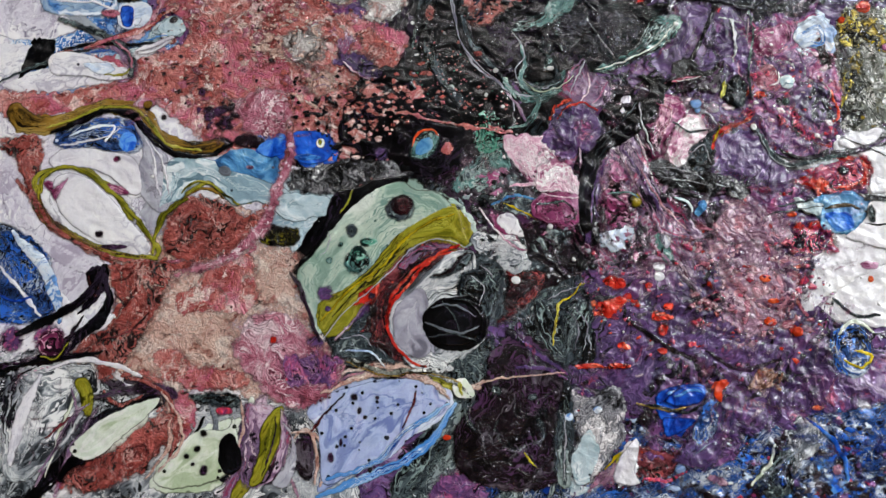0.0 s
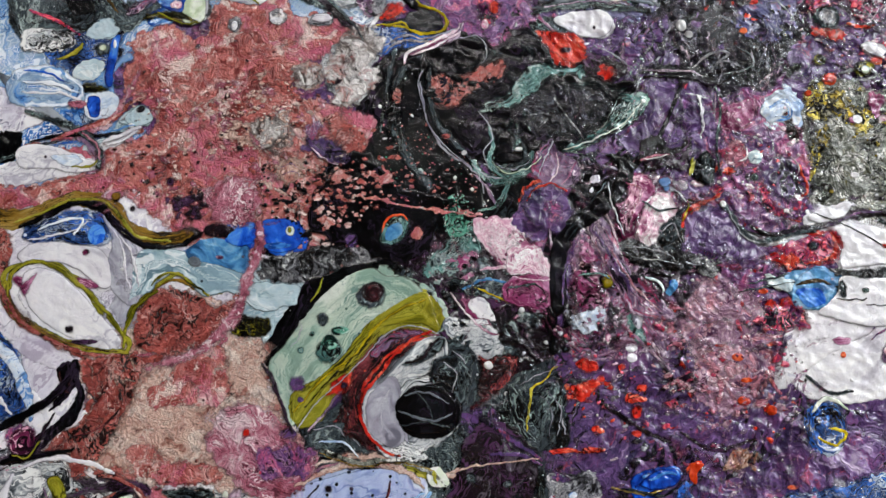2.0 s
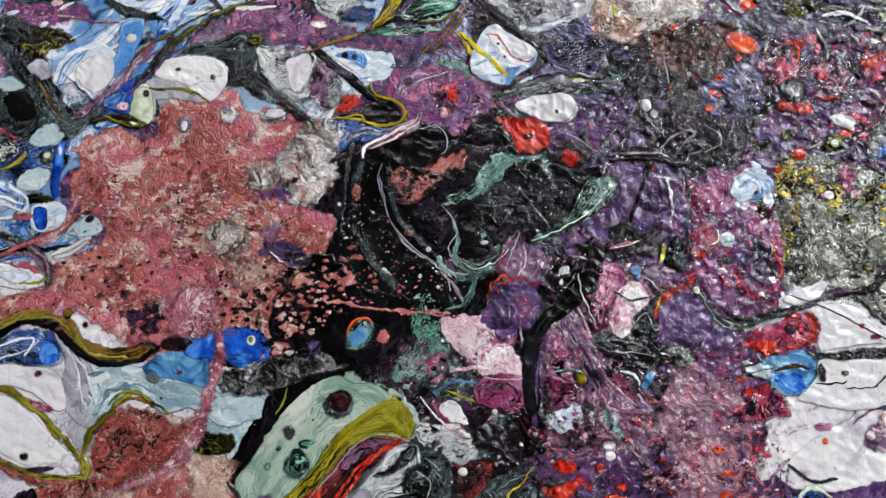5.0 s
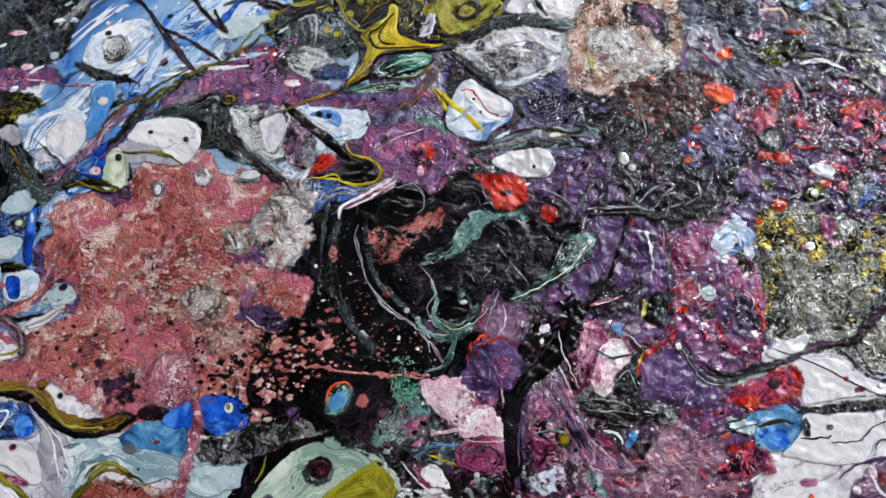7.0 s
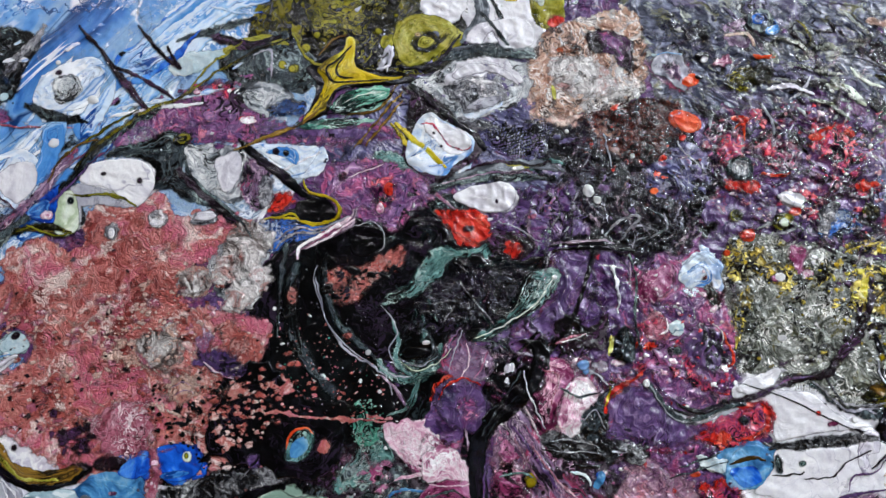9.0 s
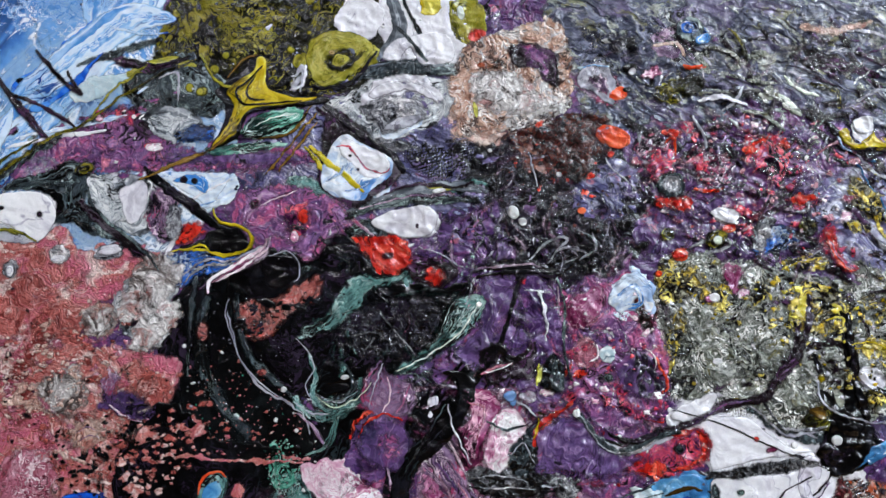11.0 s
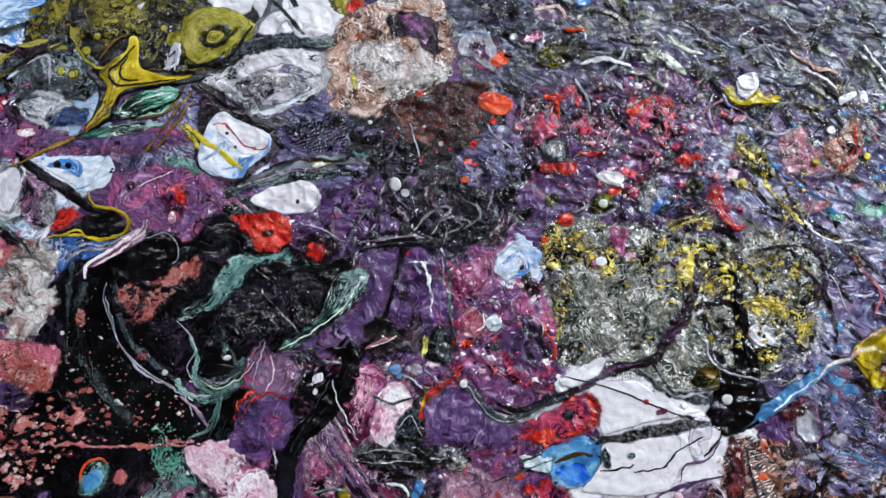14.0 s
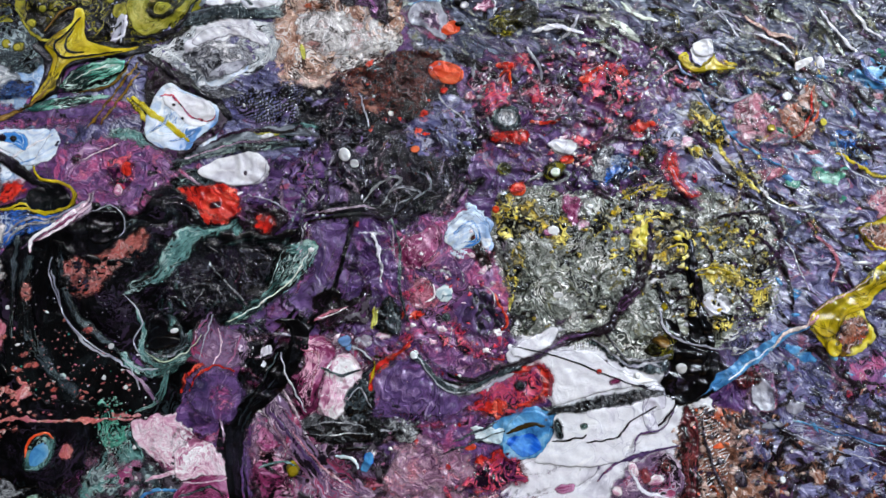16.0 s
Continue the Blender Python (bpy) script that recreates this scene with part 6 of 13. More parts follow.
vein("crimson", 6, 1.50, [(57.0, 204.0), (63.0, 200.0), (67.0, 195.0), (74.0, 191.0)])
vein("mustard", 6, 2.50, [(43.0, 205.0), (50.0, 194.0), (62.0, 184.0)])
drop("ink", 6, 57.0, 191.0, 0.60, 0.60)
drop("ink", 6, 68.0, 188.0, 0.90, 0.90, parent=host)
drop("ink", 6, 64.0, 193.0, 0.75, 0.75)
drop("ink", 6, 67.0, 198.0, 0.52, 0.52, parent=host)
drop("ink", 6, 74.0, 195.0, 0.52, 0.52)
host = pool("teal", 4, [(36.0, 194.0), (57.0, 188.0), (49.0, 183.0), (37.0, 189.0)])
host = pool("peach", 3, [(103.0, 224.0), (117.0, 238.0), (147.0, 244.0), (149.0, 220.0), (144.0, 205.0), (122.0, 200.0), (106.0, 201.0), (102.0, 214.0)], warp=1.5)
host = pool("greywhite", 4, [(113.0, 223.0), (125.0, 230.0), (136.0, 219.0), (133.0, 209.0), (116.0, 213.0)])
host = pool("ink", 4, [(129.0, 240.0), (148.0, 236.0), (144.0, 220.0), (136.0, 216.0), (130.0, 227.0)], warp=1.4)
host = pool("cream", 4, [(100.0, 212.0), (108.0, 204.0), (122.0, 200.0), (112.0, 196.0), (100.0, 202.0)], warp=1.5)
drop("terra", 5, 120.0, 228.0, 3.00, 1.50)
drop("moss", 5, 110.0, 211.0, 1.25, 3.00)
drop("olive", 6, 110.0, 211.0, 0.90, 3.00)
host = pool("mauve", 3, [(148.0, 221.0), (165.0, 219.0), (167.0, 206.0), (154.0, 210.0)])
drop("coral", 5, 167.0, 210.0, 2.97, 2.70)
drop("coral", 5, 161.0, 193.0, 6.78, 4.31, -25)
drop("black", 5, 170.0, 211.0, 1.75, 1.00)
host = pool("rust", 3, [(122.0, 200.0), (158.0, 203.0), (153.0, 180.0), (131.0, 180.0)], warp=1.5)
vein("grey", 5, 4.80, [(52.0, 176.0), (68.0, 180.0), (84.0, 182.0), (98.0, 182.0), (109.0, 178.0)])
vein("slate", 5, 2.97, [(56.0, 177.0), (72.0, 179.0), (88.0, 179.0), (106.0, 174.0)])
vein("mauve", 6, 1.50, [(60.0, 178.0), (77.0, 180.0), (95.0, 180.0)])
vein("olive", 6, 1.25, [(84.0, 185.0), (91.0, 182.0), (96.0, 181.0)])
drop("dot", 6, 92.0, 181.0, 1.80, 1.00)
host = pool("teal", 4, [(96.0, 183.0), (108.0, 183.0), (109.0, 180.0), (98.0, 179.0)])
host = pool("white", 5, [(66.0, 171.0), (76.0, 175.0), (88.0, 175.0), (89.0, 166.0), (80.0, 164.0), (71.0, 167.0)])
host = pool("slate", 4, [(53.0, 171.0), (65.0, 174.0), (70.0, 164.0), (59.0, 163.0)])
host = pool("coal", 2, [(106.0, 189.0), (127.0, 191.0), (155.0, 183.0), (152.0, 154.0), (133.0, 146.0), (113.0, 153.0), (104.0, 166.0)], warp=2.2)
drop("dot", 5, 118.0, 169.0, 2.00, 2.25, parent=host)
drop("dot", 5, 121.0, 165.0, 1.50, 1.25, parent=host)
drop("dot", 5, 113.0, 194.0, 0.85, 0.85)
drop("dot", 5, 138.0, 181.0, 1.05, 1.05, parent=host)
drop("dot", 5, 110.0, 169.0, 0.92, 0.92, parent=host)
# the black pool
host = pool("black", 3, [(22.0, 154.0), (38.0, 162.0), (61.0, 160.0), (91.0, 143.0), (87.0, 125.0), (65.0, 114.0), (42.0, 111.0), (25.0, 113.0), (13.0, 134.0)], warp=1.4)
host = pool("glitter", 3, [(-9.0, 130.0), (8.0, 130.0), (25.0, 111.0), (33.0, 94.0), (18.0, 85.0), (-3.0, 98.0), (-12.0, 112.0)])
host = pool("plum", 3, [(13.0, 190.0), (50.0, 192.0), (56.0, 179.0), (56.0, 170.0), (41.0, 165.0), (23.0, 166.0), (14.0, 173.0)])
drop("crimson", 4, 37.0, 180.0, 10.20, 8.40, parent=host)
drop("crimson", 4, 31.0, 184.0, 2.50, 2.50, parent=host)
drop("crimson", 4, 44.0, 172.0, 3.39, 2.12, parent=host)
drop("candy", 5, 37.0, 179.0, 3.14, 4.19, -30, parent=host)
host = pool("scarlet", 5, [(61.0, 167.0), (75.0, 166.0), (79.0, 157.0), (69.0, 152.0), (60.0, 159.0)])
drop("wine", 6, 72.0, 159.0, 1.40, 0.80, parent=host)
drop("scarlet", 5, 86.0, 148.0, 3.80, 3.40)
host = pool("ink", 5, [(77.0, 156.0), (90.0, 153.0), (93.0, 147.0), (83.0, 151.0)])
host = pool("salmon", 4, [(12.0, 148.0), (24.0, 151.0), (42.0, 153.0), (39.0, 143.0), (23.0, 134.0), (12.0, 139.0)], warp=1.6)
host = pool("teal", 4, [(31.0, 137.0), (46.0, 147.0), (58.0, 155.0), (63.0, 150.0), (45.0, 138.0), (36.0, 134.0)], warp=1.4)
host = pool("coal", 4, [(59.0, 143.0), (78.0, 147.0), (84.0, 137.0), (73.0, 122.0), (57.0, 122.0), (51.0, 135.0)], warp=1.5)
host = pool("black", 5, [(20.0, 164.0), (32.0, 165.0), (34.0, 159.0), (24.0, 156.0)])
vein("mist", 5, 1.25, [(10.0, 152.0), (8.0, 144.0), (10.0, 132.0), (17.0, 117.0), (29.0, 108.0), (33.0, 98.0)])
vein("teal", 5, 4.25, [(28.0, 115.0), (32.0, 106.0), (42.0, 104.0), (51.0, 108.0), (54.0, 117.0)])
vein("mist", 6, 0.80, [(29.0, 110.0), (35.0, 105.0), (45.0, 106.0)])
vein("teal", 5, 1.60, [(36.0, 92.0), (41.0, 100.0), (44.0, 109.0)])
vein("lace", 5, 1.60, [(63.0, 115.0), (77.0, 121.0), (86.0, 128.0)])
host = pool("teal", 4, [(86.0, 139.0), (94.0, 141.0), (91.0, 129.0), (80.0, 123.0)])
vein("violet", 4, 5.00, [(31.0, 112.0), (35.0, 105.0), (34.0, 101.0)])
host = pool("mauve", 4, [(49.0, 110.0), (59.0, 122.0), (64.0, 118.0), (74.0, 104.0), (60.0, 101.0), (50.0, 104.0)], warp=1.3)
vein("candy", 5, 1.00, [(59.0, 120.0), (60.0, 112.0), (64.0, 105.0)])
host = pool("violet", 3, [(95.0, 157.0), (116.0, 165.0), (113.0, 141.0), (89.0, 125.0), (74.0, 108.0), (65.0, 114.0), (86.0, 127.0)], warp=1.4)
vein("lilac", 4, 3.67, [(95.0, 155.0), (103.0, 161.0), (112.0, 163.0)])
vein("black", 4, 1.20, [(79.0, 158.0), (92.0, 150.0), (115.0, 151.0)])
drop("salmon", 4, 21.0, 123.0, 1.60, 1.60)
drop("salmon", 4, 6.0, 81.0, 3.50, 3.25)
drop("salmon", 4, -2.0, 140.0, 1.60, 2.80)
drop("salmon", 4, 37.0, 105.0, 1.25, 1.25)
drop("jade", 5, 7.0, 108.0, 1.40, 1.20)
drop("jade", 5, 22.0, 85.0, 3.50, 4.50)
drop("dot", 5, 25.0, 116.0, 1.00, 1.00)
drop("dot", 5, 28.0, 100.0, 0.80, 0.80)
drop("dot", 5, 2.0, 90.0, 0.75, 0.75)
drop("dot", 5, 103.0, 135.0, 1.06, 1.06, parent=host)
drop("dot", 5, -9.0, 136.0, 0.80, 0.80)
drop("teal", 4, -5.0, 85.0, 4.40, 5.60, -20)
drop("scarlet", 5, -3.0, 89.0, 3.50, 1.75, -20)
drop("aqua", 6, -5.0, 84.0, 2.00, 3.20, -20)
drop("violet", 4, -21.0, 79.0, 2.54, 2.54)
# crumbled salmon over black
host = pool("brick", 3, [(-20.0, 108.0), (-7.0, 105.0), (-3.0, 98.0), (-12.0, 95.0), (-20.0, 100.0)], warp=2.2)
host = pool("salmon", 3, [(-39.0, 108.0), (-24.0, 109.0), (-12.0, 99.0), (1.0, 96.0), (-16.0, 93.0), (-31.0, 96.0)], warp=2.4)
vein("salmon", 4, 2.40, [(-16.0, 95.0), (-3.0, 95.0), (10.0, 93.0), (32.0, 90.0)], warp=1.2)
host = pool("salmon", 3, [(-29.0, 98.0), (-23.0, 87.0), (-30.0, 81.0), (-41.0, 76.0), (-36.0, 90.0)], warp=2.4)
host = pool("violet", 4, [(-38.0, 124.0), (-30.0, 120.0), (-24.0, 113.0), (-32.0, 114.0), (-38.0, 119.0)])
vein("candy", 5, 1.50, [(-37.0, 119.0), (-30.0, 114.0), (-24.0, 112.0)])
host = pool("brick", 3, [(-29.0, 131.0), (-16.0, 124.0), (-19.0, 113.0), (-26.0, 118.0)], warp=2)
# dark diagonal and the plum mound
vein("coal", 4, 7.60, [(166.0, 150.0), (147.0, 142.0), (121.0, 147.0), (96.0, 152.0)])
vein("black", 4, 8.47, [(121.0, 147.0), (112.0, 132.0), (98.0, 116.0), (86.0, 104.0), (76.0, 91.0), (61.0, 79.0), (56.0, 58.0)], taper=0.3)
vein("slate", 5, 1.69, [(115.0, 138.0), (101.0, 118.0), (89.0, 107.0)])
host = pool("purple", 3, [(95.0, 146.0), (112.0, 143.0), (110.0, 132.0), (95.0, 120.0), (87.0, 120.0), (89.0, 132.0)], warp=1.3)
vein("lilac", 4, 3.81, [(116.0, 141.0), (121.0, 135.0), (123.0, 122.0)])
vein("black", 4, 1.79, [(128.0, 140.0), (128.0, 129.0), (125.0, 115.0)])
vein("mauve", 5, 1.27, [(130.0, 139.0), (129.0, 127.0), (127.0, 113.0)])
host = pool("icy", 4, [(150.0, 137.0), (160.0, 142.0), (167.0, 134.0), (163.0, 126.0), (154.0, 124.0), (149.0, 129.0)], warp=1.4)
vein("skyblue", 5, 1.40, [(152.0, 135.0), (159.0, 136.0), (162.0, 129.0), (157.0, 126.0)])
drop("wine", 5, 163.0, 125.0, 4.05, 5.94)
drop("slate", 4, 152.0, 104.0, 4.40, 2.00)
drop("slate", 4, 122.0, 107.0, 5.08, 5.51)
vein("olive", 5, 1.57, [(118.0, 105.0), (120.0, 110.0), (123.0, 113.0)])
vein("olive", 5, 1.27, [(116.0, 88.0), (117.0, 92.0), (116.0, 94.0)])
host = pool("ember", 3, [(135.0, 123.0), (149.0, 119.0), (163.0, 107.0), (165.0, 93.0), (153.0, 87.0), (138.0, 96.0), (130.0, 106.0)], warp=1.6)
vein("scarlet", 4, 2.00, [(162.0, 112.0), (163.0, 99.0), (165.0, 93.0)])
vein("crimson", 4, 3.58, [(145.0, 99.0), (151.0, 89.0), (161.0, 85.0)])
drop("crimson", 4, 140.0, 114.0, 3.39, 1.69, parent=host)
drop("crimson", 4, 134.0, 109.0, 2.80, 2.00, parent=host)
drop("crimson", 4, 128.0, 98.0, 2.97, 2.12)
drop("crimson", 4, 153.0, 97.0, 2.12, 2.12, parent=host)
drop("crimson", 4, 164.0, 99.0, 1.69, 1.69, parent=host)
host = pool("violet", 4, [(112.0, 80.0), (123.0, 90.0), (131.0, 89.0), (139.0, 77.0), (156.0, 71.0), (149.0, 65.0), (130.0, 67.0), (111.0, 72.0)], warp=1.2)
vein("coral", 5, 2.20, [(110.0, 75.0), (113.0, 84.0), (120.0, 91.0), (129.0, 96.0)])
vein("lace", 5, 2.97, [(130.0, 92.0), (134.0, 83.0), (141.0, 76.0), (151.0, 76.0), (163.0, 80.0)])
vein("black", 6, 1.60, [(137.0, 82.0), (147.0, 78.0), (158.0, 81.0)])
drop("dot", 6, 130.0, 92.0, 1.27, 1.27)
drop("dot", 6, 144.0, 81.0, 0.80, 0.80)
drop("dot", 6, 144.0, 103.0, 1.06, 1.06)
host = pool("crimson", 4, [(143.0, 70.0), (162.0, 80.0), (174.0, 79.0), (176.0, 69.0), (164.0, 66.0), (148.0, 65.0)], warp=1.3)
drop("scarlet", 5, 149.0, 70.0, 2.80, 2.40, parent=host)
drop("scarlet", 5, 155.0, 68.0, 3.81, 2.12, parent=host)
drop("scarlet", 5, 172.0, 73.0, 3.13, 4.02, parent=host)
drop("scarlet", 5, 167.0, 79.0, 4.02, 1.34, parent=host)
drop("ink", 6, 165.0, 72.0, 2.56, 2.22, parent=host)
drop("dot", 7, 164.0, 71.0, 1.00, 0.60, parent=host)
host = pool("ocean", 4, [(154.0, 64.0), (171.0, 64.0), (178.0, 57.0), (174.0, 48.0), (160.0, 49.0), (153.0, 56.0)])
drop("slate", 5, 175.0, 54.0, 2.54, 4.24, parent=host)
vein("ochre", 5, 1.69, [(155.0, 57.0), (164.0, 59.0), (174.0, 56.0)])
vein("slate", 5, 1.20, [(137.0, 59.0), (148.0, 61.0), (154.0, 63.0)])
host = pool("aqua", 4, [(144.0, 62.0), (154.0, 60.0), (150.0, 55.0)])
host = pool("scarlet", 4, [(143.0, 52.0), (152.0, 52.0), (161.0, 46.0), (158.0, 41.0), (147.0, 45.0)], warp=1.4)
host = pool("blush", 3, [(114.0, 58.0), (133.0, 58.0), (143.0, 50.0), (140.0, 43.0), (118.0, 46.0)], warp=1.6)
host = pool("white", 3, [(165.0, 90.0), (177.0, 90.0), (184.0, 82.0), (202.0, 72.0), (216.0, 62.0), (199.0, 59.0), (220.0, 55.0), (196.0, 43.0), (173.0, 34.0), (145.0, 17.0), (154.0, 44.0), (174.0, 48.0), (175.0, 63.0), (163.0, 82.0)])
vein("char", 5, 4.80, [(171.0, 64.0), (187.0, 62.0), (204.0, 62.0), (218.0, 62.0)])
vein("ink", 5, 3.81, [(161.0, 80.0), (175.0, 84.0), (193.0, 87.0), (202.0, 89.0), (214.0, 102.0), (219.0, 114.0)])
vein("black", 6, 0.85, [(165.0, 88.0), (179.0, 80.0), (197.0, 69.0), (217.0, 61.0)])
vein("violet", 5, 2.00, [(213.0, 56.0), (204.0, 52.0), (193.0, 46.0), (186.0, 40.0)])
vein("lilac", 5, 3.20, [(210.0, 61.0), (213.0, 54.0), (207.0, 49.0)])
drop("magenta", 5, 173.0, 36.0, 3.39, 1.27, parent=host)
drop("magenta", 5, 198.0, 68.0, 2.40, 2.00, parent=host)
drop("scarlet", 5, 194.0, 74.0, 1.12, 1.12, parent=host)
drop("scarlet", 5, 194.0, 46.0, 1.00, 1.00, parent=host)
drop("ink", 5, 185.0, 55.0, 1.79, 1.12, parent=host)
drop("ink", 5, 183.0, 82.0, 0.85, 0.85, parent=host)
drop("ink", 5, 197.0, 76.0, 0.64, 0.64)
vein("black", 5, 0.85, [(175.0, 52.0), (185.0, 50.0), (194.0, 46.0)])
host = pool("mauve", 4, [(189.0, 33.0), (204.0, 42.0), (215.0, 38.0), (212.0, 25.0), (191.0, 25.0)])
drop("candy", 5, 198.0, 37.0, 2.00, 2.80, parent=host)
drop("candy", 5, 205.0, 32.0, 3.39, 2.12, parent=host)
drop("candy", 5, 191.0, 31.0, 1.79, 1.79, parent=host)
drop("wine", 5, 202.0, 34.0, 2.24, 3.13, parent=host)
drop("wine", 5, 210.0, 36.0, 2.54, 2.54, parent=host)
# gold crust
host = pool("gold", 4, [(201.0, 125.0), (211.0, 129.0), (208.0, 122.0), (202.0, 120.0)], warp=1.4)
host = pool("gold", 4, [(213.0, 114.0), (220.0, 122.0), (232.0, 123.0), (239.0, 114.0), (232.0, 108.0), (217.0, 109.0)], warp=1.4)
host = pool("gold", 4, [(235.0, 102.0), (252.0, 99.0), (260.0, 93.0), (254.0, 92.0), (238.0, 97.0)], warp=1.4)
host = pool("gold", 4, [(171.0, 142.0), (183.0, 140.0), (185.0, 129.0), (172.0, 127.0), (167.0, 137.0)], warp=1.6)
host = pool("gold", 4, [(185.0, 129.0), (196.0, 129.0), (194.0, 122.0), (185.0, 123.0)], warp=1.4)
host = pool("gold", 4, [(170.0, 121.0), (174.0, 118.0), (171.0, 106.0), (167.0, 103.0)])
host = pool("gold", 4, [(217.0, 136.0), (230.0, 137.0), (236.0, 132.0), (220.0, 131.0)], warp=1.5)
host = pool("gold", 4, [(250.0, 161.0), (258.0, 161.0), (261.0, 150.0), (257.0, 146.0), (250.0, 152.0)], warp=1.5)
host = pool("gold", 4, [(244.0, 148.0), (254.0, 146.0), (254.0, 142.0), (245.0, 144.0)], warp=1.5)
vein("gold", 4, 2.68, [(256.0, 151.0), (261.0, 136.0), (271.0, 123.0), (283.0, 117.0)])
host = pool("greywhite", 3, [(171.0, 114.0), (188.0, 113.0), (196.0, 101.0), (186.0, 95.0), (170.0, 100.0)], warp=1.5)
drop("dot", 5, 189.0, 125.0, 3.10, 2.32)
drop("dot", 5, 184.0, 103.0, 2.00, 1.40, parent=host)
drop("dot", 5, 223.0, 117.0, 1.27, 1.27)
host = pool("moss", 4, [(206.0, 91.0), (223.0, 79.0), (222.0, 71.0), (209.0, 74.0), (201.0, 84.0)], warp=1.3)
drop("olive", 5, 220.0, 77.0, 3.39, 3.81, parent=host)
host = pool("slate", 4, [(192.0, 85.0), (207.0, 76.0), (219.0, 72.0), (214.0, 68.0), (199.0, 76.0)])
vein("mist", 5, 1.69, [(194.0, 85.0), (205.0, 73.0), (219.0, 72.0)])
host = pool("black", 3, [(216.0, 72.0), (230.0, 80.0), (240.0, 67.0), (234.0, 58.0), (221.0, 58.0)])
drop("dot", 6, 223.0, 67.0, 2.40, 2.40, parent=host)
vein("black", 4, 6.00, [(236.0, 110.0), (235.0, 94.0), (232.0, 77.0), (236.0, 64.0)])
vein("black", 4, 3.39, [(222.0, 100.0), (224.0, 83.0), (229.0, 70.0)])
host = pool("white", 4, [(237.0, 91.0), (244.0, 92.0), (246.0, 85.0), (239.0, 84.0)])
drop("gold", 5, 239.0, 82.0, 3.60, 2.80)
drop("gold", 5, 258.0, 87.0, 3.20, 3.60)
vein("mist", 5, 1.69, [(219.0, 88.0), (224.0, 83.0), (227.0, 74.0)])
host = pool("ash", 4, [(238.0, 72.0), (250.0, 76.0), (250.0, 66.0), (241.0, 65.0)])
vein("ocean", 6, 4.00, [(225.0, 57.0), (241.0, 64.0), (259.0, 71.0), (272.0, 74.0)])
host = pool("mustard", 5, [(272.0, 75.0), (283.0, 79.0), (291.0, 84.0), (314.0, 95.0), (314.0, 87.0), (296.0, 77.0), (296.0, 64.0), (281.0, 61.0), (276.0, 69.0)])
drop("terra", 6, 289.0, 69.0, 5.81, 5.37, parent=host)
drop("ochre", 6, 283.0, 63.0, 2.40, 2.40, parent=host)
host = pool("mustard", 4, [(249.0, 180.0), (257.0, 180.0), (263.0, 182.0), (272.0, 175.0), (262.0, 175.0), (251.0, 177.0)])
host = pool("white", 5, [(256.0, 184.0), (262.0, 185.0), (263.0, 180.0), (257.0, 179.0)])
host = pool("mustard", 4, [(302.0, 106.0), (316.0, 108.0), (317.0, 95.0), (302.0, 98.0)], warp=1.4)
vein("mustard", 4, 2.12, [(301.0, 135.0), (312.0, 125.0), (324.0, 121.0)])
# right field accents
host = pool("crimson", 4, [(210.0, 184.0), (224.0, 186.0), (230.0, 180.0), (218.0, 175.0), (211.0, 179.0)], warp=2)
drop("scarlet", 5, 227.0, 181.0, 2.40, 1.60, parent=host)
drop("scarlet", 5, 212.0, 181.0, 2.12, 1.48, parent=host)
drop("scarlet", 5, 183.0, 192.0, 2.97, 1.48)
drop("scarlet", 5, 229.0, 159.0, 3.81, 2.12)
drop("scarlet", 5, 181.0, 165.0, 5.37, 1.79)
drop("scarlet", 5, 175.0, 165.0, 2.62, 2.62)
drop("coral", 5, 179.0, 144.0, 2.97, 2.54)
drop("coral", 5, 169.0, 138.0, 1.20, 1.20)
drop("coral", 5, 199.0, 151.0, 2.54, 1.27)
host = pool("white", 4, [(194.0, 158.0), (201.0, 158.0), (201.0, 153.0), (196.0, 154.0)])
drop("crimson", 5, 237.0, 142.0, 3.75, 5.50, -20)
drop("crimson", 5, 239.0, 134.0, 2.54, 4.66, 30)
drop("crimson", 5, 243.0, 130.0, 3.13, 1.79)
drop("crimson", 5, 245.0, 136.0, 1.20, 2.00)
drop("teal", 4, 180.0, 171.0, 5.30, 4.45)
drop("greywhite", 5, 180.0, 171.0, 3.00, 2.60)
drop("moss", 4, 230.0, 148.0, 3.80, 4.00)
drop("moss", 4, 194.0, 149.0, 4.24, 2.97)
drop("olive", 5, 230.0, 148.0, 2.40, 2.60)
drop("mint", 6, 193.0, 149.0, 2.00, 1.20)
host = pool("navy", 3, [(210.0, 146.0), (222.0, 148.0), (225.0, 141.0), (213.0, 139.0), (207.0, 141.0)], warp=1.5)
vein("ink", 4, 4.24, [(208.0, 153.0), (220.0, 157.0), (229.0, 161.0)])
drop("candy", 4, 197.0, 133.0, 3.39, 2.54)
drop("candy", 4, 200.0, 126.0, 2.58, 2.58)
vein("rose", 5, 1.40, [(239.0, 175.0), (249.0, 179.0), (255.0, 174.0)])
host = pool("rose", 3, [(267.0, 162.0), (278.0, 160.0), (286.0, 147.0), (274.0, 143.0), (265.0, 151.0)], warp=1.6)
host = pool("terra", 3, [(294.0, 162.0), (300.0, 158.0), (297.0, 145.0), (290.0, 142.0)], warp=1.5)
vein("coral", 4, 2.12, [(298.0, 156.0), (296.0, 150.0), (290.0, 144.0)])
drop("rose", 4, 273.0, 132.0, 6.35, 2.97)
drop("rose", 4, 292.0, 137.0, 3.00, 1.00)
drop("rose", 4, 254.0, 171.0, 2.40, 1.60)
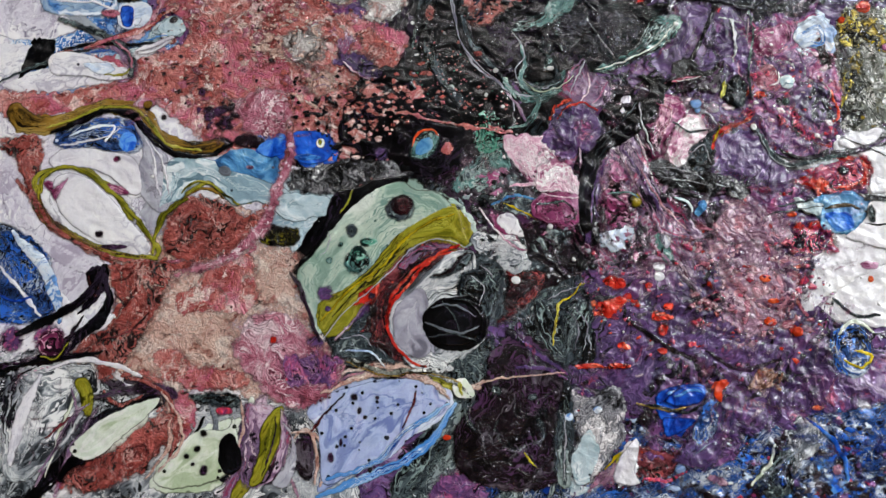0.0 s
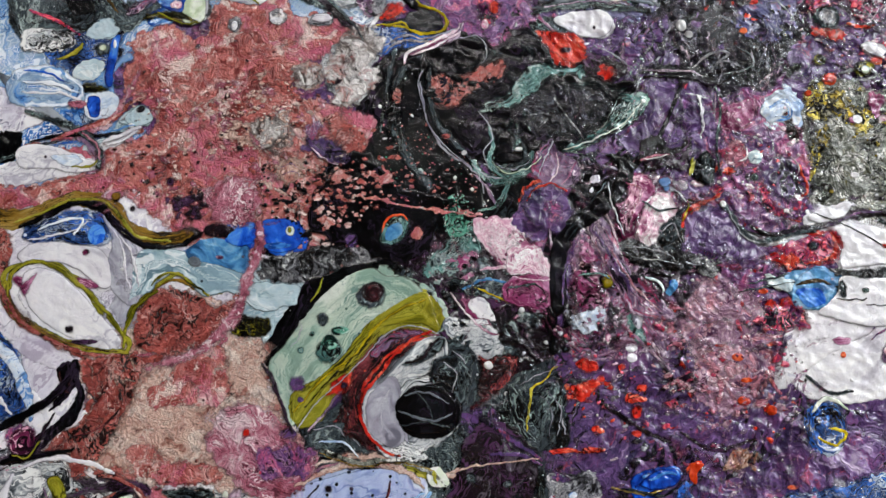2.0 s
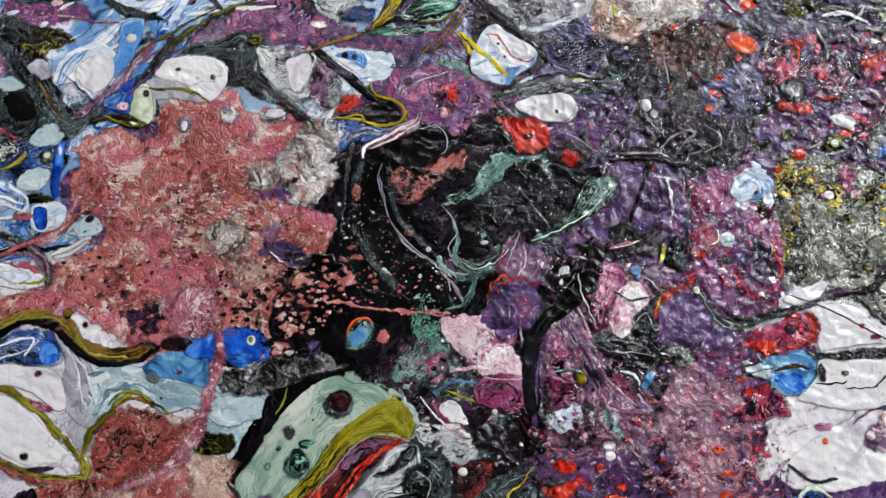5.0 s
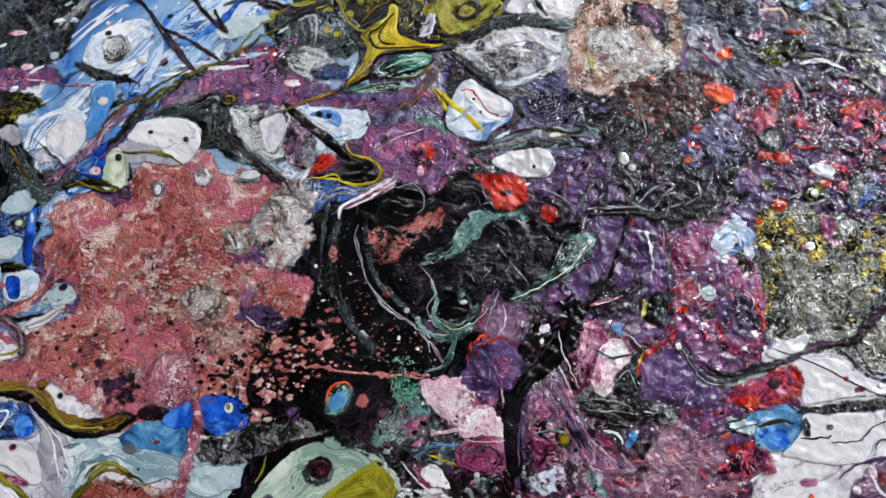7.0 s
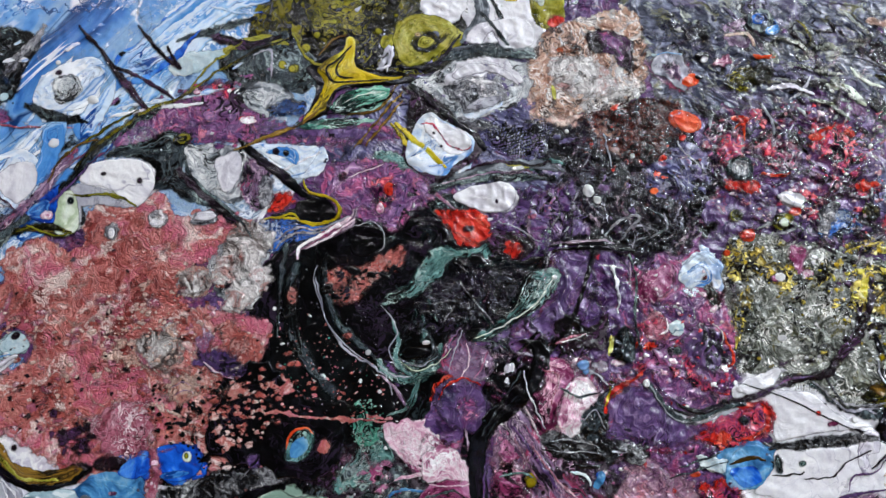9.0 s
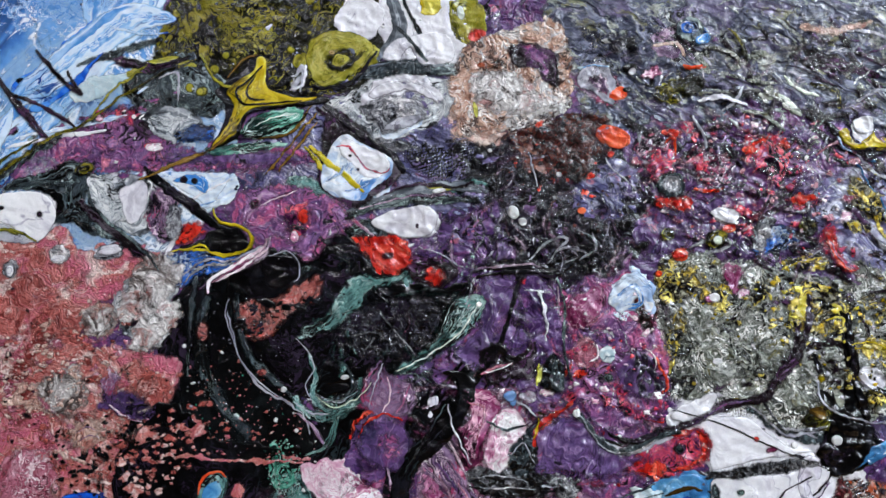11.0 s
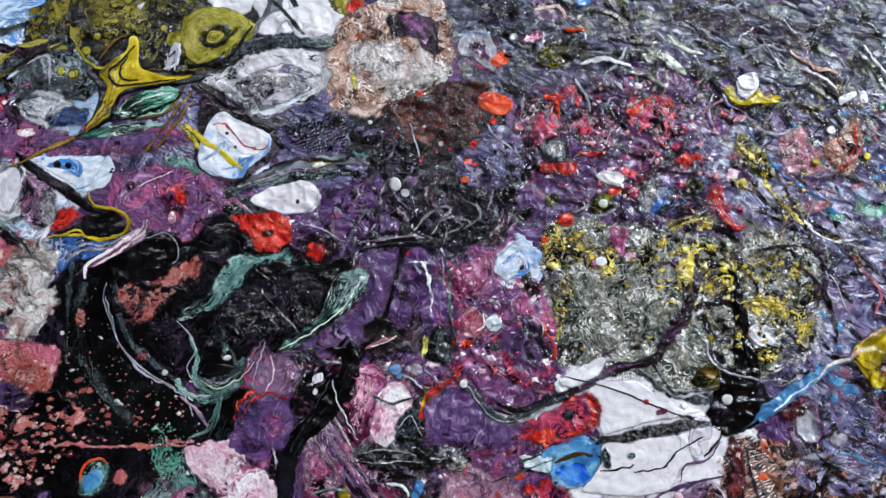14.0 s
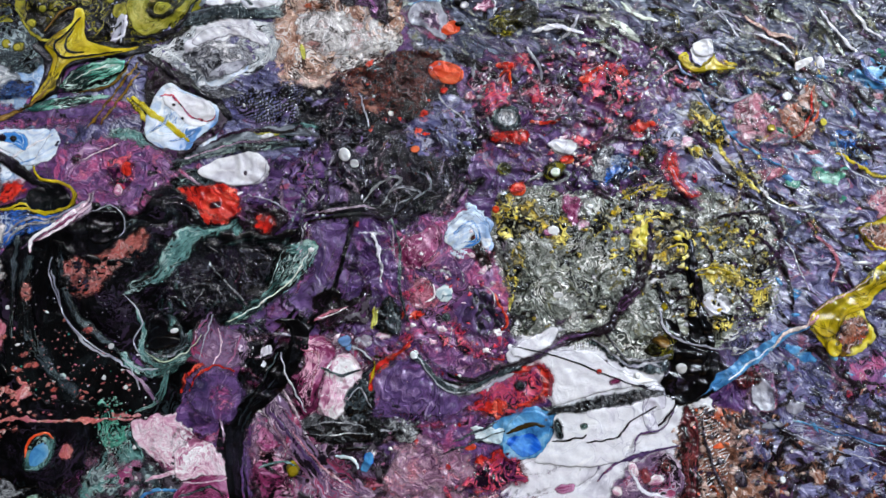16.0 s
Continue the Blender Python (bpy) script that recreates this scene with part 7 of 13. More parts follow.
host = pool("stone", 3, [(245.0, 133.0), (264.0, 122.0), (277.0, 111.0), (261.0, 101.0), (246.0, 113.0)], warp=1.5)
vein("white", 4, 1.60, [(267.0, 135.0), (269.0, 126.0), (278.0, 118.0), (287.0, 117.0)])
vein("mist", 4, 2.16, [(255.0, 174.0), (263.0, 163.0), (274.0, 163.0)])
vein("mist", 4, 1.27, [(241.0, 162.0), (252.0, 165.0), (257.0, 157.0)])
host = pool("jade", 3, [(291.0, 131.0), (301.0, 127.0), (298.0, 123.0), (291.0, 126.0)], warp=1.5)
host = pool("navy", 3, [(303.0, 144.0), (315.0, 137.0), (310.0, 127.0), (302.0, 131.0)], warp=1.6)
vein("ocean", 4, 1.20, [(254.0, 171.0), (264.0, 147.0), (282.0, 132.0)])
vein("ink", 4, 1.60, [(262.0, 149.0), (268.0, 130.0), (283.0, 117.0)])
host = pool("rose", 3, [(310.0, 118.0), (323.0, 118.0), (319.0, 103.0), (307.0, 110.0)], warp=1.6)
drop("white", 4, 295.0, 160.0, 2.62, 1.57)
drop("white", 4, 304.0, 171.0, 1.69, 2.54)
host = pool("ocean", 3, [(314.0, 165.0), (329.0, 164.0), (327.0, 156.0), (315.0, 160.0)])
# lower right
vein("ink", 5, 1.91, [(226.0, 50.0), (226.0, 38.0), (228.0, 21.0), (227.0, 12.0)])
host = pool("wine", 4, [(220.0, 53.0), (225.0, 51.0), (220.0, 25.0), (213.0, 24.0)])
drop("coral", 4, 231.0, 39.0, 2.97, 1.06)
drop("coral", 4, 227.0, 31.0, 0.75, 0.75)
vein("terra", 5, 2.80, [(232.0, 40.0), (236.0, 36.0), (242.0, 36.0)])
drop("ink", 4, 235.0, 26.0, 2.54, 3.39)
drop("ink", 4, 220.0, 33.0, 1.06, 1.06, parent=host)
host = pool("mauve", 3, [(247.0, 66.0), (255.0, 60.0), (254.0, 48.0), (243.0, 48.0)])
drop("mist", 4, 251.0, 55.0, 2.40, 4.80, parent=host)
drop("mist", 4, 261.0, 47.0, 3.58, 2.68)
vein("crimson", 4, 2.97, [(233.0, 61.0), (242.0, 62.0), (251.0, 61.0)])
vein("mist", 5, 0.64, [(254.0, 40.0), (268.0, 31.0), (289.0, 21.0)])
vein("ocean", 5, 0.64, [(259.0, 43.0), (277.0, 33.0), (290.0, 27.0)])
vein("ink", 4, 1.69, [(259.0, 51.0), (275.0, 40.0), (291.0, 31.0)])
drop("terra", 4, 263.0, 23.0, 3.39, 4.24)
drop("crimson", 4, 282.0, 47.0, 1.69, 1.69)
drop("dot", 5, 249.0, 50.0, 1.12, 1.12, parent=host)
drop("dot", 5, 250.0, 23.0, 1.06, 1.06)
drop("dot", 5, 244.0, 71.0, 1.06, 1.06)
host = pool("ash", 3, [(270.0, 29.0), (288.0, 19.0), (285.0, 9.0), (268.0, 15.0)], warp=1.8)
host = pool("plum", 3, [(284.0, 59.0), (306.0, 57.0), (302.0, 43.0), (286.0, 48.0)], warp=1.5)
# strewn flecks
flecks("cream", 4, 90, 1.54, [(-103.0, 146.0), (-30.0, 151.0), (-16.0, 131.0), (-48.0, 102.0), (-80.0, 93.0), (-107.0, 102.0), (-117.0, 121.0)], seed=663)
flecks("brick", 4, 110, 2.46, [(-103.0, 146.0), (-30.0, 151.0), (-16.0, 131.0), (-48.0, 102.0), (-79.0, 88.0), (-119.0, 99.0), (-153.0, 104.0), (-117.0, 121.0)], seed=664)
flecks("rose", 4, 80, 3.08, [(-103.0, 146.0), (-30.0, 151.0), (-28.0, 131.0), (-57.0, 102.0), (-79.0, 88.0), (-119.0, 99.0), (-117.0, 121.0)], seed=665)
flecks("ink", 4, 16, 1.54, [(-103.0, 146.0), (-30.0, 151.0), (-16.0, 131.0), (-48.0, 102.0), (-79.0, 88.0), (-119.0, 99.0), (-117.0, 121.0)], seed=666)
flecks("cream", 5, 120, 1.20, [(-126.0, 35.0), (-64.0, 44.0), (-50.0, 15.0), (-37.0, -7.0), (-75.0, -13.0), (-104.0, -13.0), (-128.0, -2.0)], seed=667)
flecks("brick", 5, 150, 1.40, [(-120.0, 15.0), (-64.0, 44.0), (-50.0, 15.0), (-37.0, -7.0), (-75.0, -13.0), (-104.0, -13.0)], seed=668)
flecks("ink", 3, 70, 1.40, [(61.0, 33.0), (151.0, 35.0), (154.0, -15.0), (105.0, -24.0), (59.0, -13.0)], long=2.2, turn=40, seed=669)
flecks("mauve", 3, 120, 1.80, [(61.0, 42.0), (151.0, 35.0), (154.0, -15.0), (105.0, -24.0), (59.0, -13.0)], long=2, turn=30, seed=670)
flecks("mist", 3, 40, 1.00, [(61.0, 42.0), (151.0, 35.0), (154.0, -15.0), (105.0, -24.0), (59.0, -13.0)], long=2, seed=671)
flecks("scarlet", 3, 60, 1.40, [(63.0, 35.0), (151.0, 40.0), (150.0, -2.0), (106.0, 2.0), (64.0, 6.0)], seed=672)
flecks("blush", 3, 90, 2.00, [(97.0, 51.0), (151.0, 44.0), (151.0, 6.0), (107.0, 11.0)], seed=673)
flecks("cobalt", 3, 50, 2.00, [(48.0, -20.0), (115.0, -32.0), (175.0, -24.0), (172.0, -55.0), (48.0, -55.0)], seed=674)
flecks("icy", 3, 80, 1.91, [(49.0, -15.0), (115.0, -32.0), (175.0, -24.0), (172.0, -55.0), (48.0, -55.0)], seed=675)
flecks("ink", 3, 160, 2.97, [(49.0, -15.0), (115.0, -32.0), (175.0, -24.0), (172.0, -55.0), (48.0, -55.0)], long=2, seed=676)
flecks("purple", 3, 60, 5.08, [(49.0, -15.0), (116.0, -20.0), (175.0, -24.0), (172.0, -55.0), (48.0, -55.0)], long=2, seed=677)
flecks("crimson", 3, 50, 1.69, [(49.0, -15.0), (115.0, -32.0), (175.0, -24.0), (172.0, -55.0), (48.0, -55.0)], seed=678)
flecks("mist", 4, 40, 1.00, [(-6.0, 67.0), (59.0, 67.0), (61.0, 33.0), (29.0, 24.0), (3.0, -49.0), (48.0, -49.0), (20.0, -2.0)], seed=679)
flecks("slate", 4, 90, 2.80, [(-6.0, 67.0), (59.0, 67.0), (61.0, 33.0), (29.0, 24.0), (25.0, -2.0), (49.0, -2.0)], long=2, seed=680)
flecks("magenta", 4, 60, 3.00, [(16.0, 67.0), (110.0, 86.0), (109.0, 47.0), (61.0, 42.0)], long=2, seed=681)
flecks("ink", 4, 110, 3.00, [(65.0, 91.0), (111.0, 103.0), (110.0, 67.0), (115.0, 47.0), (65.0, 38.0)], long=2, turn=60, seed=682)
flecks("candy", 4, 35, 2.00, [(65.0, 91.0), (111.0, 103.0), (110.0, 67.0), (115.0, 47.0), (65.0, 38.0)], long=2, turn=60, seed=683)
flecks("dot", 6, 90, 0.60, [(-175.0, 97.0), (3.0, 74.0), (187.0, 123.0), (172.0, -54.0), (-163.0, -53.0)], seed=684)
flecks("dot", 6, 90, 0.75, [(-27.0, 250.0), (240.0, 228.0), (212.0, 82.0), (81.0, 56.0), (-25.0, 87.0), (-8.0, 152.0)], seed=685)
flecks("salmon", 4, 200, 1.60, [(-46.0, 111.0), (-19.0, 117.0), (6.0, 93.0), (-13.0, 73.0), (-39.0, 67.0), (-51.0, 85.0)], seed=686)
flecks("brick", 4, 120, 2.09, [(-45.0, 120.0), (-18.0, 130.0), (6.0, 97.0), (-13.0, 73.0), (-39.0, 67.0), (-51.0, 85.0)], seed=687)
flecks("black", 4, 70, 1.80, [(-59.0, 112.0), (-32.0, 118.0), (-21.0, 87.0), (-39.0, 76.0), (-62.0, 86.0)], seed=688)
flecks("salmon", 4, 40, 0.80, [(-9.0, 134.0), (27.0, 133.0), (32.0, 95.0), (-3.0, 98.0)], seed=689)
flecks("teal", 4, 60, 2.50, [(19.0, 154.0), (87.0, 148.0), (84.0, 126.0), (51.0, 111.0), (25.0, 113.0)], long=2, turn=40, seed=690)
flecks("coal", 4, 80, 3.50, [(19.0, 154.0), (87.0, 148.0), (84.0, 126.0), (51.0, 111.0), (25.0, 113.0)], long=2, turn=30, seed=691)
flecks("purple", 3, 60, 4.50, [(80.0, 168.0), (137.0, 172.0), (124.0, 131.0), (86.0, 103.0), (65.0, 109.0)], long=2, turn=50, seed=692)
flecks("coal", 3, 50, 2.80, [(83.0, 191.0), (165.0, 204.0), (147.0, 129.0), (85.0, 90.0), (65.0, 109.0)], long=2, turn=50, seed=693)
flecks("lilac", 3, 25, 1.50, [(80.0, 168.0), (137.0, 172.0), (124.0, 131.0), (86.0, 103.0), (65.0, 109.0)], long=2.5, turn=50, seed=694)
flecks("ash", 3, 90, 2.97, [(54.0, 228.0), (103.0, 224.0), (108.0, 165.0), (56.0, 179.0)], long=2.5, turn=-10, seed=695)
flecks("icy", 4, 40, 2.00, [(-131.0, 258.0), (-15.0, 249.0), (10.0, 212.0), (-40.0, 221.0), (-87.0, 182.0), (-131.0, 179.0)], long=3, turn=30, seed=696)
flecks("slate", 4, 24, 1.80, [(-131.0, 258.0), (-15.0, 249.0), (10.0, 212.0), (-40.0, 221.0), (-87.0, 182.0), (-131.0, 179.0)], long=3, turn=20, seed=697)
flecks("plum", 4, 40, 2.40, [(-131.0, 258.0), (-63.0, 228.0), (-2.0, 233.0), (9.0, 203.0), (-64.0, 209.0)], long=2, turn=20, seed=698)
flecks("rust", 3, 70, 1.69, [(120.0, 203.0), (160.0, 202.0), (151.0, 154.0), (117.0, 165.0)], seed=699)
flecks("scarlet", 4, 20, 1.50, [(122.0, 203.0), (160.0, 202.0), (153.0, 171.0), (123.0, 178.0)], seed=700)
flecks("ink", 3, 100, 2.60, [(177.0, 206.0), (263.0, 190.0), (242.0, 131.0), (206.0, 138.0), (170.0, 158.0)], long=4, turn=-35, seed=701)
flecks("mist", 3, 38, 1.20, [(177.0, 206.0), (263.0, 190.0), (242.0, 131.0), (206.0, 138.0), (170.0, 158.0)], long=4, turn=-35, seed=702)
flecks("violet", 3, 28, 3.20, [(177.0, 206.0), (263.0, 190.0), (242.0, 131.0), (206.0, 138.0), (170.0, 158.0)], long=2, turn=-35, seed=703)
flecks("crimson", 3, 60, 2.01, [(178.0, 197.0), (250.0, 184.0), (244.0, 131.0), (208.0, 146.0), (170.0, 162.0)], long=1.8, seed=704)
flecks("candy", 3, 90, 1.57, [(178.0, 197.0), (250.0, 184.0), (244.0, 131.0), (206.0, 138.0), (170.0, 158.0)], long=1.8, seed=705)
flecks("ink", 3, 140, 3.18, [(194.0, 231.0), (357.0, 202.0), (334.0, 123.0), (258.0, 168.0), (209.0, 200.0)], long=4, turn=-40, seed=706)
flecks("mist", 3, 45, 1.27, [(194.0, 231.0), (357.0, 202.0), (334.0, 123.0), (258.0, 168.0), (209.0, 200.0)], long=4.5, turn=-40, seed=707)
flecks("stone", 3, 24, 2.75, [(194.0, 231.0), (357.0, 202.0), (334.0, 123.0), (258.0, 168.0), (209.0, 200.0)], long=2, turn=-40, seed=708)
flecks("violet", 3, 19, 2.97, [(194.0, 231.0), (357.0, 202.0), (334.0, 123.0), (258.0, 168.0), (209.0, 200.0)], long=2, turn=-40, seed=709)
flecks("ink", 3, 140, 2.80, [(246.0, 166.0), (344.0, 157.0), (309.0, 37.0), (262.0, 55.0), (258.0, 106.0)], long=4, turn=-40, seed=710)
flecks("mist", 3, 45, 1.20, [(246.0, 166.0), (344.0, 157.0), (309.0, 37.0), (262.0, 55.0), (258.0, 106.0)], long=4.5, turn=-40, seed=711)
flecks("rose", 3, 22, 2.75, [(260.0, 168.0), (344.0, 157.0), (309.0, 37.0), (276.0, 69.0), (264.0, 114.0)], long=2, turn=-40, seed=712)
flecks("ocean", 3, 60, 1.91, [(260.0, 168.0), (344.0, 157.0), (299.0, 3.0), (256.0, 32.0), (264.0, 114.0)], long=2.5, turn=-40, seed=713)
flecks("jade", 3, 30, 2.32, [(266.0, 158.0), (344.0, 157.0), (310.0, 41.0)], long=2, seed=714)
flecks("gold", 4, 50, 2.40, [(173.0, 144.0), (226.0, 128.0), (266.0, 113.0), (258.0, 81.0), (225.0, 79.0), (170.0, 98.0)], long=1.5, seed=715)
flecks("ink", 3, 90, 2.60, [(173.0, 144.0), (226.0, 128.0), (266.0, 113.0), (258.0, 81.0), (224.0, 75.0), (184.0, 87.0)], long=2, seed=716)
flecks("white", 3, 160, 1.20, [(173.0, 144.0), (226.0, 128.0), (266.0, 113.0), (258.0, 81.0), (224.0, 75.0), (169.0, 94.0)], long=1.5, seed=717)
flecks("gold", 4, 60, 1.91, [(203.0, 132.0), (264.0, 114.0), (258.0, 89.0), (210.0, 107.0)], long=2.2, seed=718)
flecks("ink", 3, 80, 3.61, [(246.0, 54.0), (310.0, 41.0), (299.0, 5.0), (251.0, 15.0)], long=4, turn=-20, seed=719)
flecks("ash", 3, 60, 5.16, [(246.0, 54.0), (310.0, 41.0), (299.0, 5.0), (251.0, 15.0)], long=2, turn=-20, seed=720)
flecks("mist", 3, 29, 1.55, [(247.0, 58.0), (311.0, 45.0), (299.0, 5.0), (251.0, 15.0)], long=3, turn=-20, seed=721)
flecks("terra", 3, 60, 3.10, [(246.0, 54.0), (310.0, 41.0), (299.0, 5.0), (251.0, 15.0)], seed=722)
flecks("ink", 3, 40, 2.54, [(220.0, 51.0), (245.0, 46.0), (249.0, 15.0), (213.0, 22.0)], seed=723)
flecks("cream", 3, 80, 1.48, [(220.0, 51.0), (245.0, 46.0), (249.0, 15.0), (213.0, 22.0)], seed=724)
flecks("scarlet", 3, 45, 1.91, [(129.0, 127.0), (165.0, 116.0), (162.0, 83.0), (135.0, 92.0), (108.0, 69.0), (148.0, 61.0), (178.0, 76.0)], seed=725)
flecks("candy", 3, 50, 1.27, [(129.0, 127.0), (165.0, 116.0), (162.0, 83.0), (135.0, 92.0), (110.0, 77.0)], seed=726)
flecks("purple", 3, 70, 3.81, [(132.0, 139.0), (165.0, 116.0), (162.0, 83.0), (135.0, 92.0)], seed=727)
flecks("white", 4, 20, 0.85, [(132.0, 139.0), (165.0, 116.0), (162.0, 83.0), (135.0, 92.0)], seed=728)
# more of the upper edge
host = pool("moss", 3, [(4.0, 276.0), (55.0, 271.0), (52.0, 248.0), (43.0, 231.0), (28.0, 231.0), (10.0, 240.0), (3.0, 255.0)])
drop("olive", 4, 47.0, 241.0, 1.80, 1.80, parent=host)
drop("olive", 4, 50.0, 250.0, 1.06, 1.06, parent=host)
drop("olive", 4, 42.0, 244.0, 1.57, 1.57, parent=host)
drop("olive", 4, 17.0, 245.0, 1.40, 1.40, parent=host)
drop("olive", 4, 24.0, 250.0, 1.80, 1.20, parent=host)
drop("olive", 4, 53.0, 242.0, 2.16, 2.16)
drop("olive", 4, 52.0, 236.0, 1.91, 1.91)
host = pool("olive", 4, [(53.0, 245.0), (67.0, 245.0), (77.0, 239.0), (72.0, 230.0), (59.0, 228.0), (50.0, 234.0)])
drop("moss", 5, 64.0, 239.0, 5.20, 4.40, parent=host)
drop("olive", 6, 64.0, 240.0, 3.40, 3.00, parent=host)
drop("grey", 7, 65.0, 240.0, 1.69, 1.69, parent=host)
drop("olive", 6, 56.0, 234.0, 1.27, 1.27, parent=host)
drop("olive", 6, 74.0, 238.0, 1.91, 1.91, parent=host)
drop("olive", 6, 58.0, 231.0, 1.54, 1.54, parent=host)
host = pool("white", 4, [(60.0, 253.0), (70.0, 264.0), (80.0, 256.0), (76.0, 246.0), (67.0, 245.0)])
host = pool("white", 4, [(88.0, 240.0), (97.0, 262.0), (113.0, 259.0), (106.0, 227.0), (96.0, 232.0)])
host = pool("white", 4, [(77.0, 227.0), (91.0, 228.0), (95.0, 220.0), (80.0, 220.0), (67.0, 216.0)])
vein("slate", 5, 5.08, [(69.0, 232.0), (87.0, 232.0), (106.0, 226.0)])
vein("grey", 6, 2.16, [(72.0, 233.0), (87.0, 232.0), (104.0, 228.0)])
vein("slate", 5, 2.80, [(88.0, 261.0), (92.0, 245.0), (98.0, 230.0)])
vein("grey", 5, 5.94, [(83.0, 262.0), (85.0, 247.0), (76.0, 236.0)])
host = pool("olive", 4, [(106.0, 256.0), (118.0, 256.0), (119.0, 242.0), (110.0, 238.0), (105.0, 244.0)])
drop("mint", 5, 110.0, 251.0, 1.62, 2.70, parent=host)
drop("scarlet", 5, 115.0, 241.0, 3.93, 3.14, parent=host)
host = pool("mustard", 5, [(96.0, 261.0), (103.0, 260.0), (101.0, 252.0), (95.0, 252.0)])
host = pool("slate", 4, [(-8.0, 246.0), (6.0, 243.0), (18.0, 232.0), (12.0, 222.0), (-4.0, 225.0), (-11.0, 235.0)])
drop("olive", 5, 2.0, 234.0, 1.80, 1.80, parent=host)
drop("olive", 5, 6.0, 232.0, 1.83, 1.83, parent=host)
vein("mist", 5, 1.20, [(-9.0, 239.0), (-2.0, 240.0), (-3.0, 229.0)])
vein("mist", 5, 1.69, [(43.0, 233.0), (46.0, 237.0), (44.0, 226.0)])
vein("white", 5, 2.00, [(40.0, 228.0), (45.0, 229.0), (47.0, 237.0)])
vein("olive", 6, 1.83, [(7.0, 247.0), (12.0, 236.0), (20.0, 232.0)])
vein("skyblue", 4, 1.60, [(-26.0, 262.0), (-15.0, 258.0), (-4.0, 257.0)])
vein("ink", 4, 4.71, [(-27.0, 251.0), (-13.0, 244.0), (2.0, 246.0)])
host = pool("aqua", 4, [(-40.0, 242.0), (-21.0, 243.0), (-12.0, 246.0), (-28.0, 237.0), (-41.0, 233.0)])
vein("slate", 4, 3.20, [(-40.0, 248.0), (-22.0, 252.0), (-7.0, 255.0)])
drop("navy", 5, 202.0, 230.0, 4.80, 4.20)
drop("skyblue", 6, 204.0, 228.0, 2.97, 2.43)
drop("mist", 6, 201.0, 233.0, 1.12, 1.12)
host = pool("mauve", 3, [(183.0, 232.0), (199.0, 234.0), (195.0, 223.0), (186.0, 222.0)])
vein("cream", 4, 2.50, [(184.0, 227.0), (193.0, 227.0), (195.0, 222.0)])
vein("coral", 4, 1.69, [(195.0, 217.0), (203.0, 216.0)])
host = pool("mauve", 3, [(151.0, 218.0), (163.0, 219.0), (164.0, 205.0), (158.0, 208.0)])
vein("aqua", 4, 2.16, [(152.0, 223.0), (158.0, 221.0), (165.0, 221.0)])
drop("dot", 5, 174.0, 219.0, 1.27, 1.27)
drop("dot", 5, 176.0, 232.0, 0.60, 0.60)
drop("dot", 5, 176.0, 231.0, 0.80, 0.80)
host = pool("coal", 3, [(116.0, 179.0), (140.0, 179.0), (140.0, 157.0), (114.0, 157.0)], warp=1.8)
host = pool("rust", 3, [(132.0, 199.0), (148.0, 201.0), (151.0, 182.0), (133.0, 180.0)], warp=1.8)
host = pool("violet", 3, [(162.0, 158.0), (180.0, 160.0), (183.0, 146.0), (164.0, 145.0)], warp=1.6)
host = pool("mauve", 3, [(168.0, 191.0), (182.0, 193.0), (183.0, 177.0), (170.0, 177.0)], warp=1.6)
host = pool("mauve", 3, [(189.0, 185.0), (206.0, 178.0), (201.0, 167.0), (187.0, 174.0)], warp=1.6)
host = pool("ash", 3, [(140.0, 179.0), (166.0, 182.0), (163.0, 162.0), (141.0, 166.0)], warp=1.6)
host = pool("thicket", 3, [(173.0, 217.0), (207.0, 214.0), (214.0, 197.0), (182.0, 195.0)], warp=1.6)
vein("mist", 4, 2.12, [(206.0, 198.0), (213.0, 202.0), (216.0, 206.0)])
vein("mint", 4, 3.14, [(222.0, 202.0), (231.0, 199.0), (236.0, 192.0)])
vein("mint", 4, 1.91, [(233.0, 208.0), (238.0, 202.0), (245.0, 199.0)])
vein("stone", 4, 3.50, [(213.0, 213.0), (224.0, 219.0), (230.0, 216.0)])
vein("mist", 4, 2.12, [(260.0, 194.0), (270.0, 198.0), (278.0, 194.0)])
vein("moss", 4, 3.50, [(243.0, 204.0), (252.0, 200.0), (252.0, 193.0)])
vein("ink", 4, 5.50, [(244.0, 218.0), (254.0, 212.0), (271.0, 204.0)])
vein("ink", 4, 4.00, [(264.0, 215.0), (281.0, 205.0), (298.0, 200.0)])
vein("stone", 4, 4.32, [(280.0, 201.0), (290.0, 194.0), (297.0, 189.0)])
vein("mist", 4, 2.12, [(253.0, 224.0), (271.0, 222.0), (287.0, 211.0)])
vein("cream", 4, 4.19, [(244.0, 228.0), (257.0, 224.0), (272.0, 226.0)])
vein("mist", 4, 1.69, [(266.0, 203.0), (275.0, 190.0), (285.0, 186.0)])
vein("violet", 4, 2.97, [(269.0, 214.0), (288.0, 216.0), (302.0, 209.0)])
vein("lace", 4, 2.06, [(183.0, 146.0), (193.0, 149.0), (199.0, 145.0), (189.0, 143.0)])
vein("rose", 4, 1.69, [(174.0, 185.0), (181.0, 186.0), (185.0, 191.0)])
vein("coral", 4, 1.40, [(181.0, 188.0), (185.0, 191.0), (184.0, 183.0)])
vein("crimson", 4, 2.16, [(189.0, 182.0), (194.0, 177.0), (196.0, 173.0)])
vein("scarlet", 4, 2.25, [(189.0, 169.0), (195.0, 167.0), (200.0, 167.0)])
vein("ink", 4, 4.40, [(212.0, 156.0), (222.0, 162.0), (230.0, 165.0)])
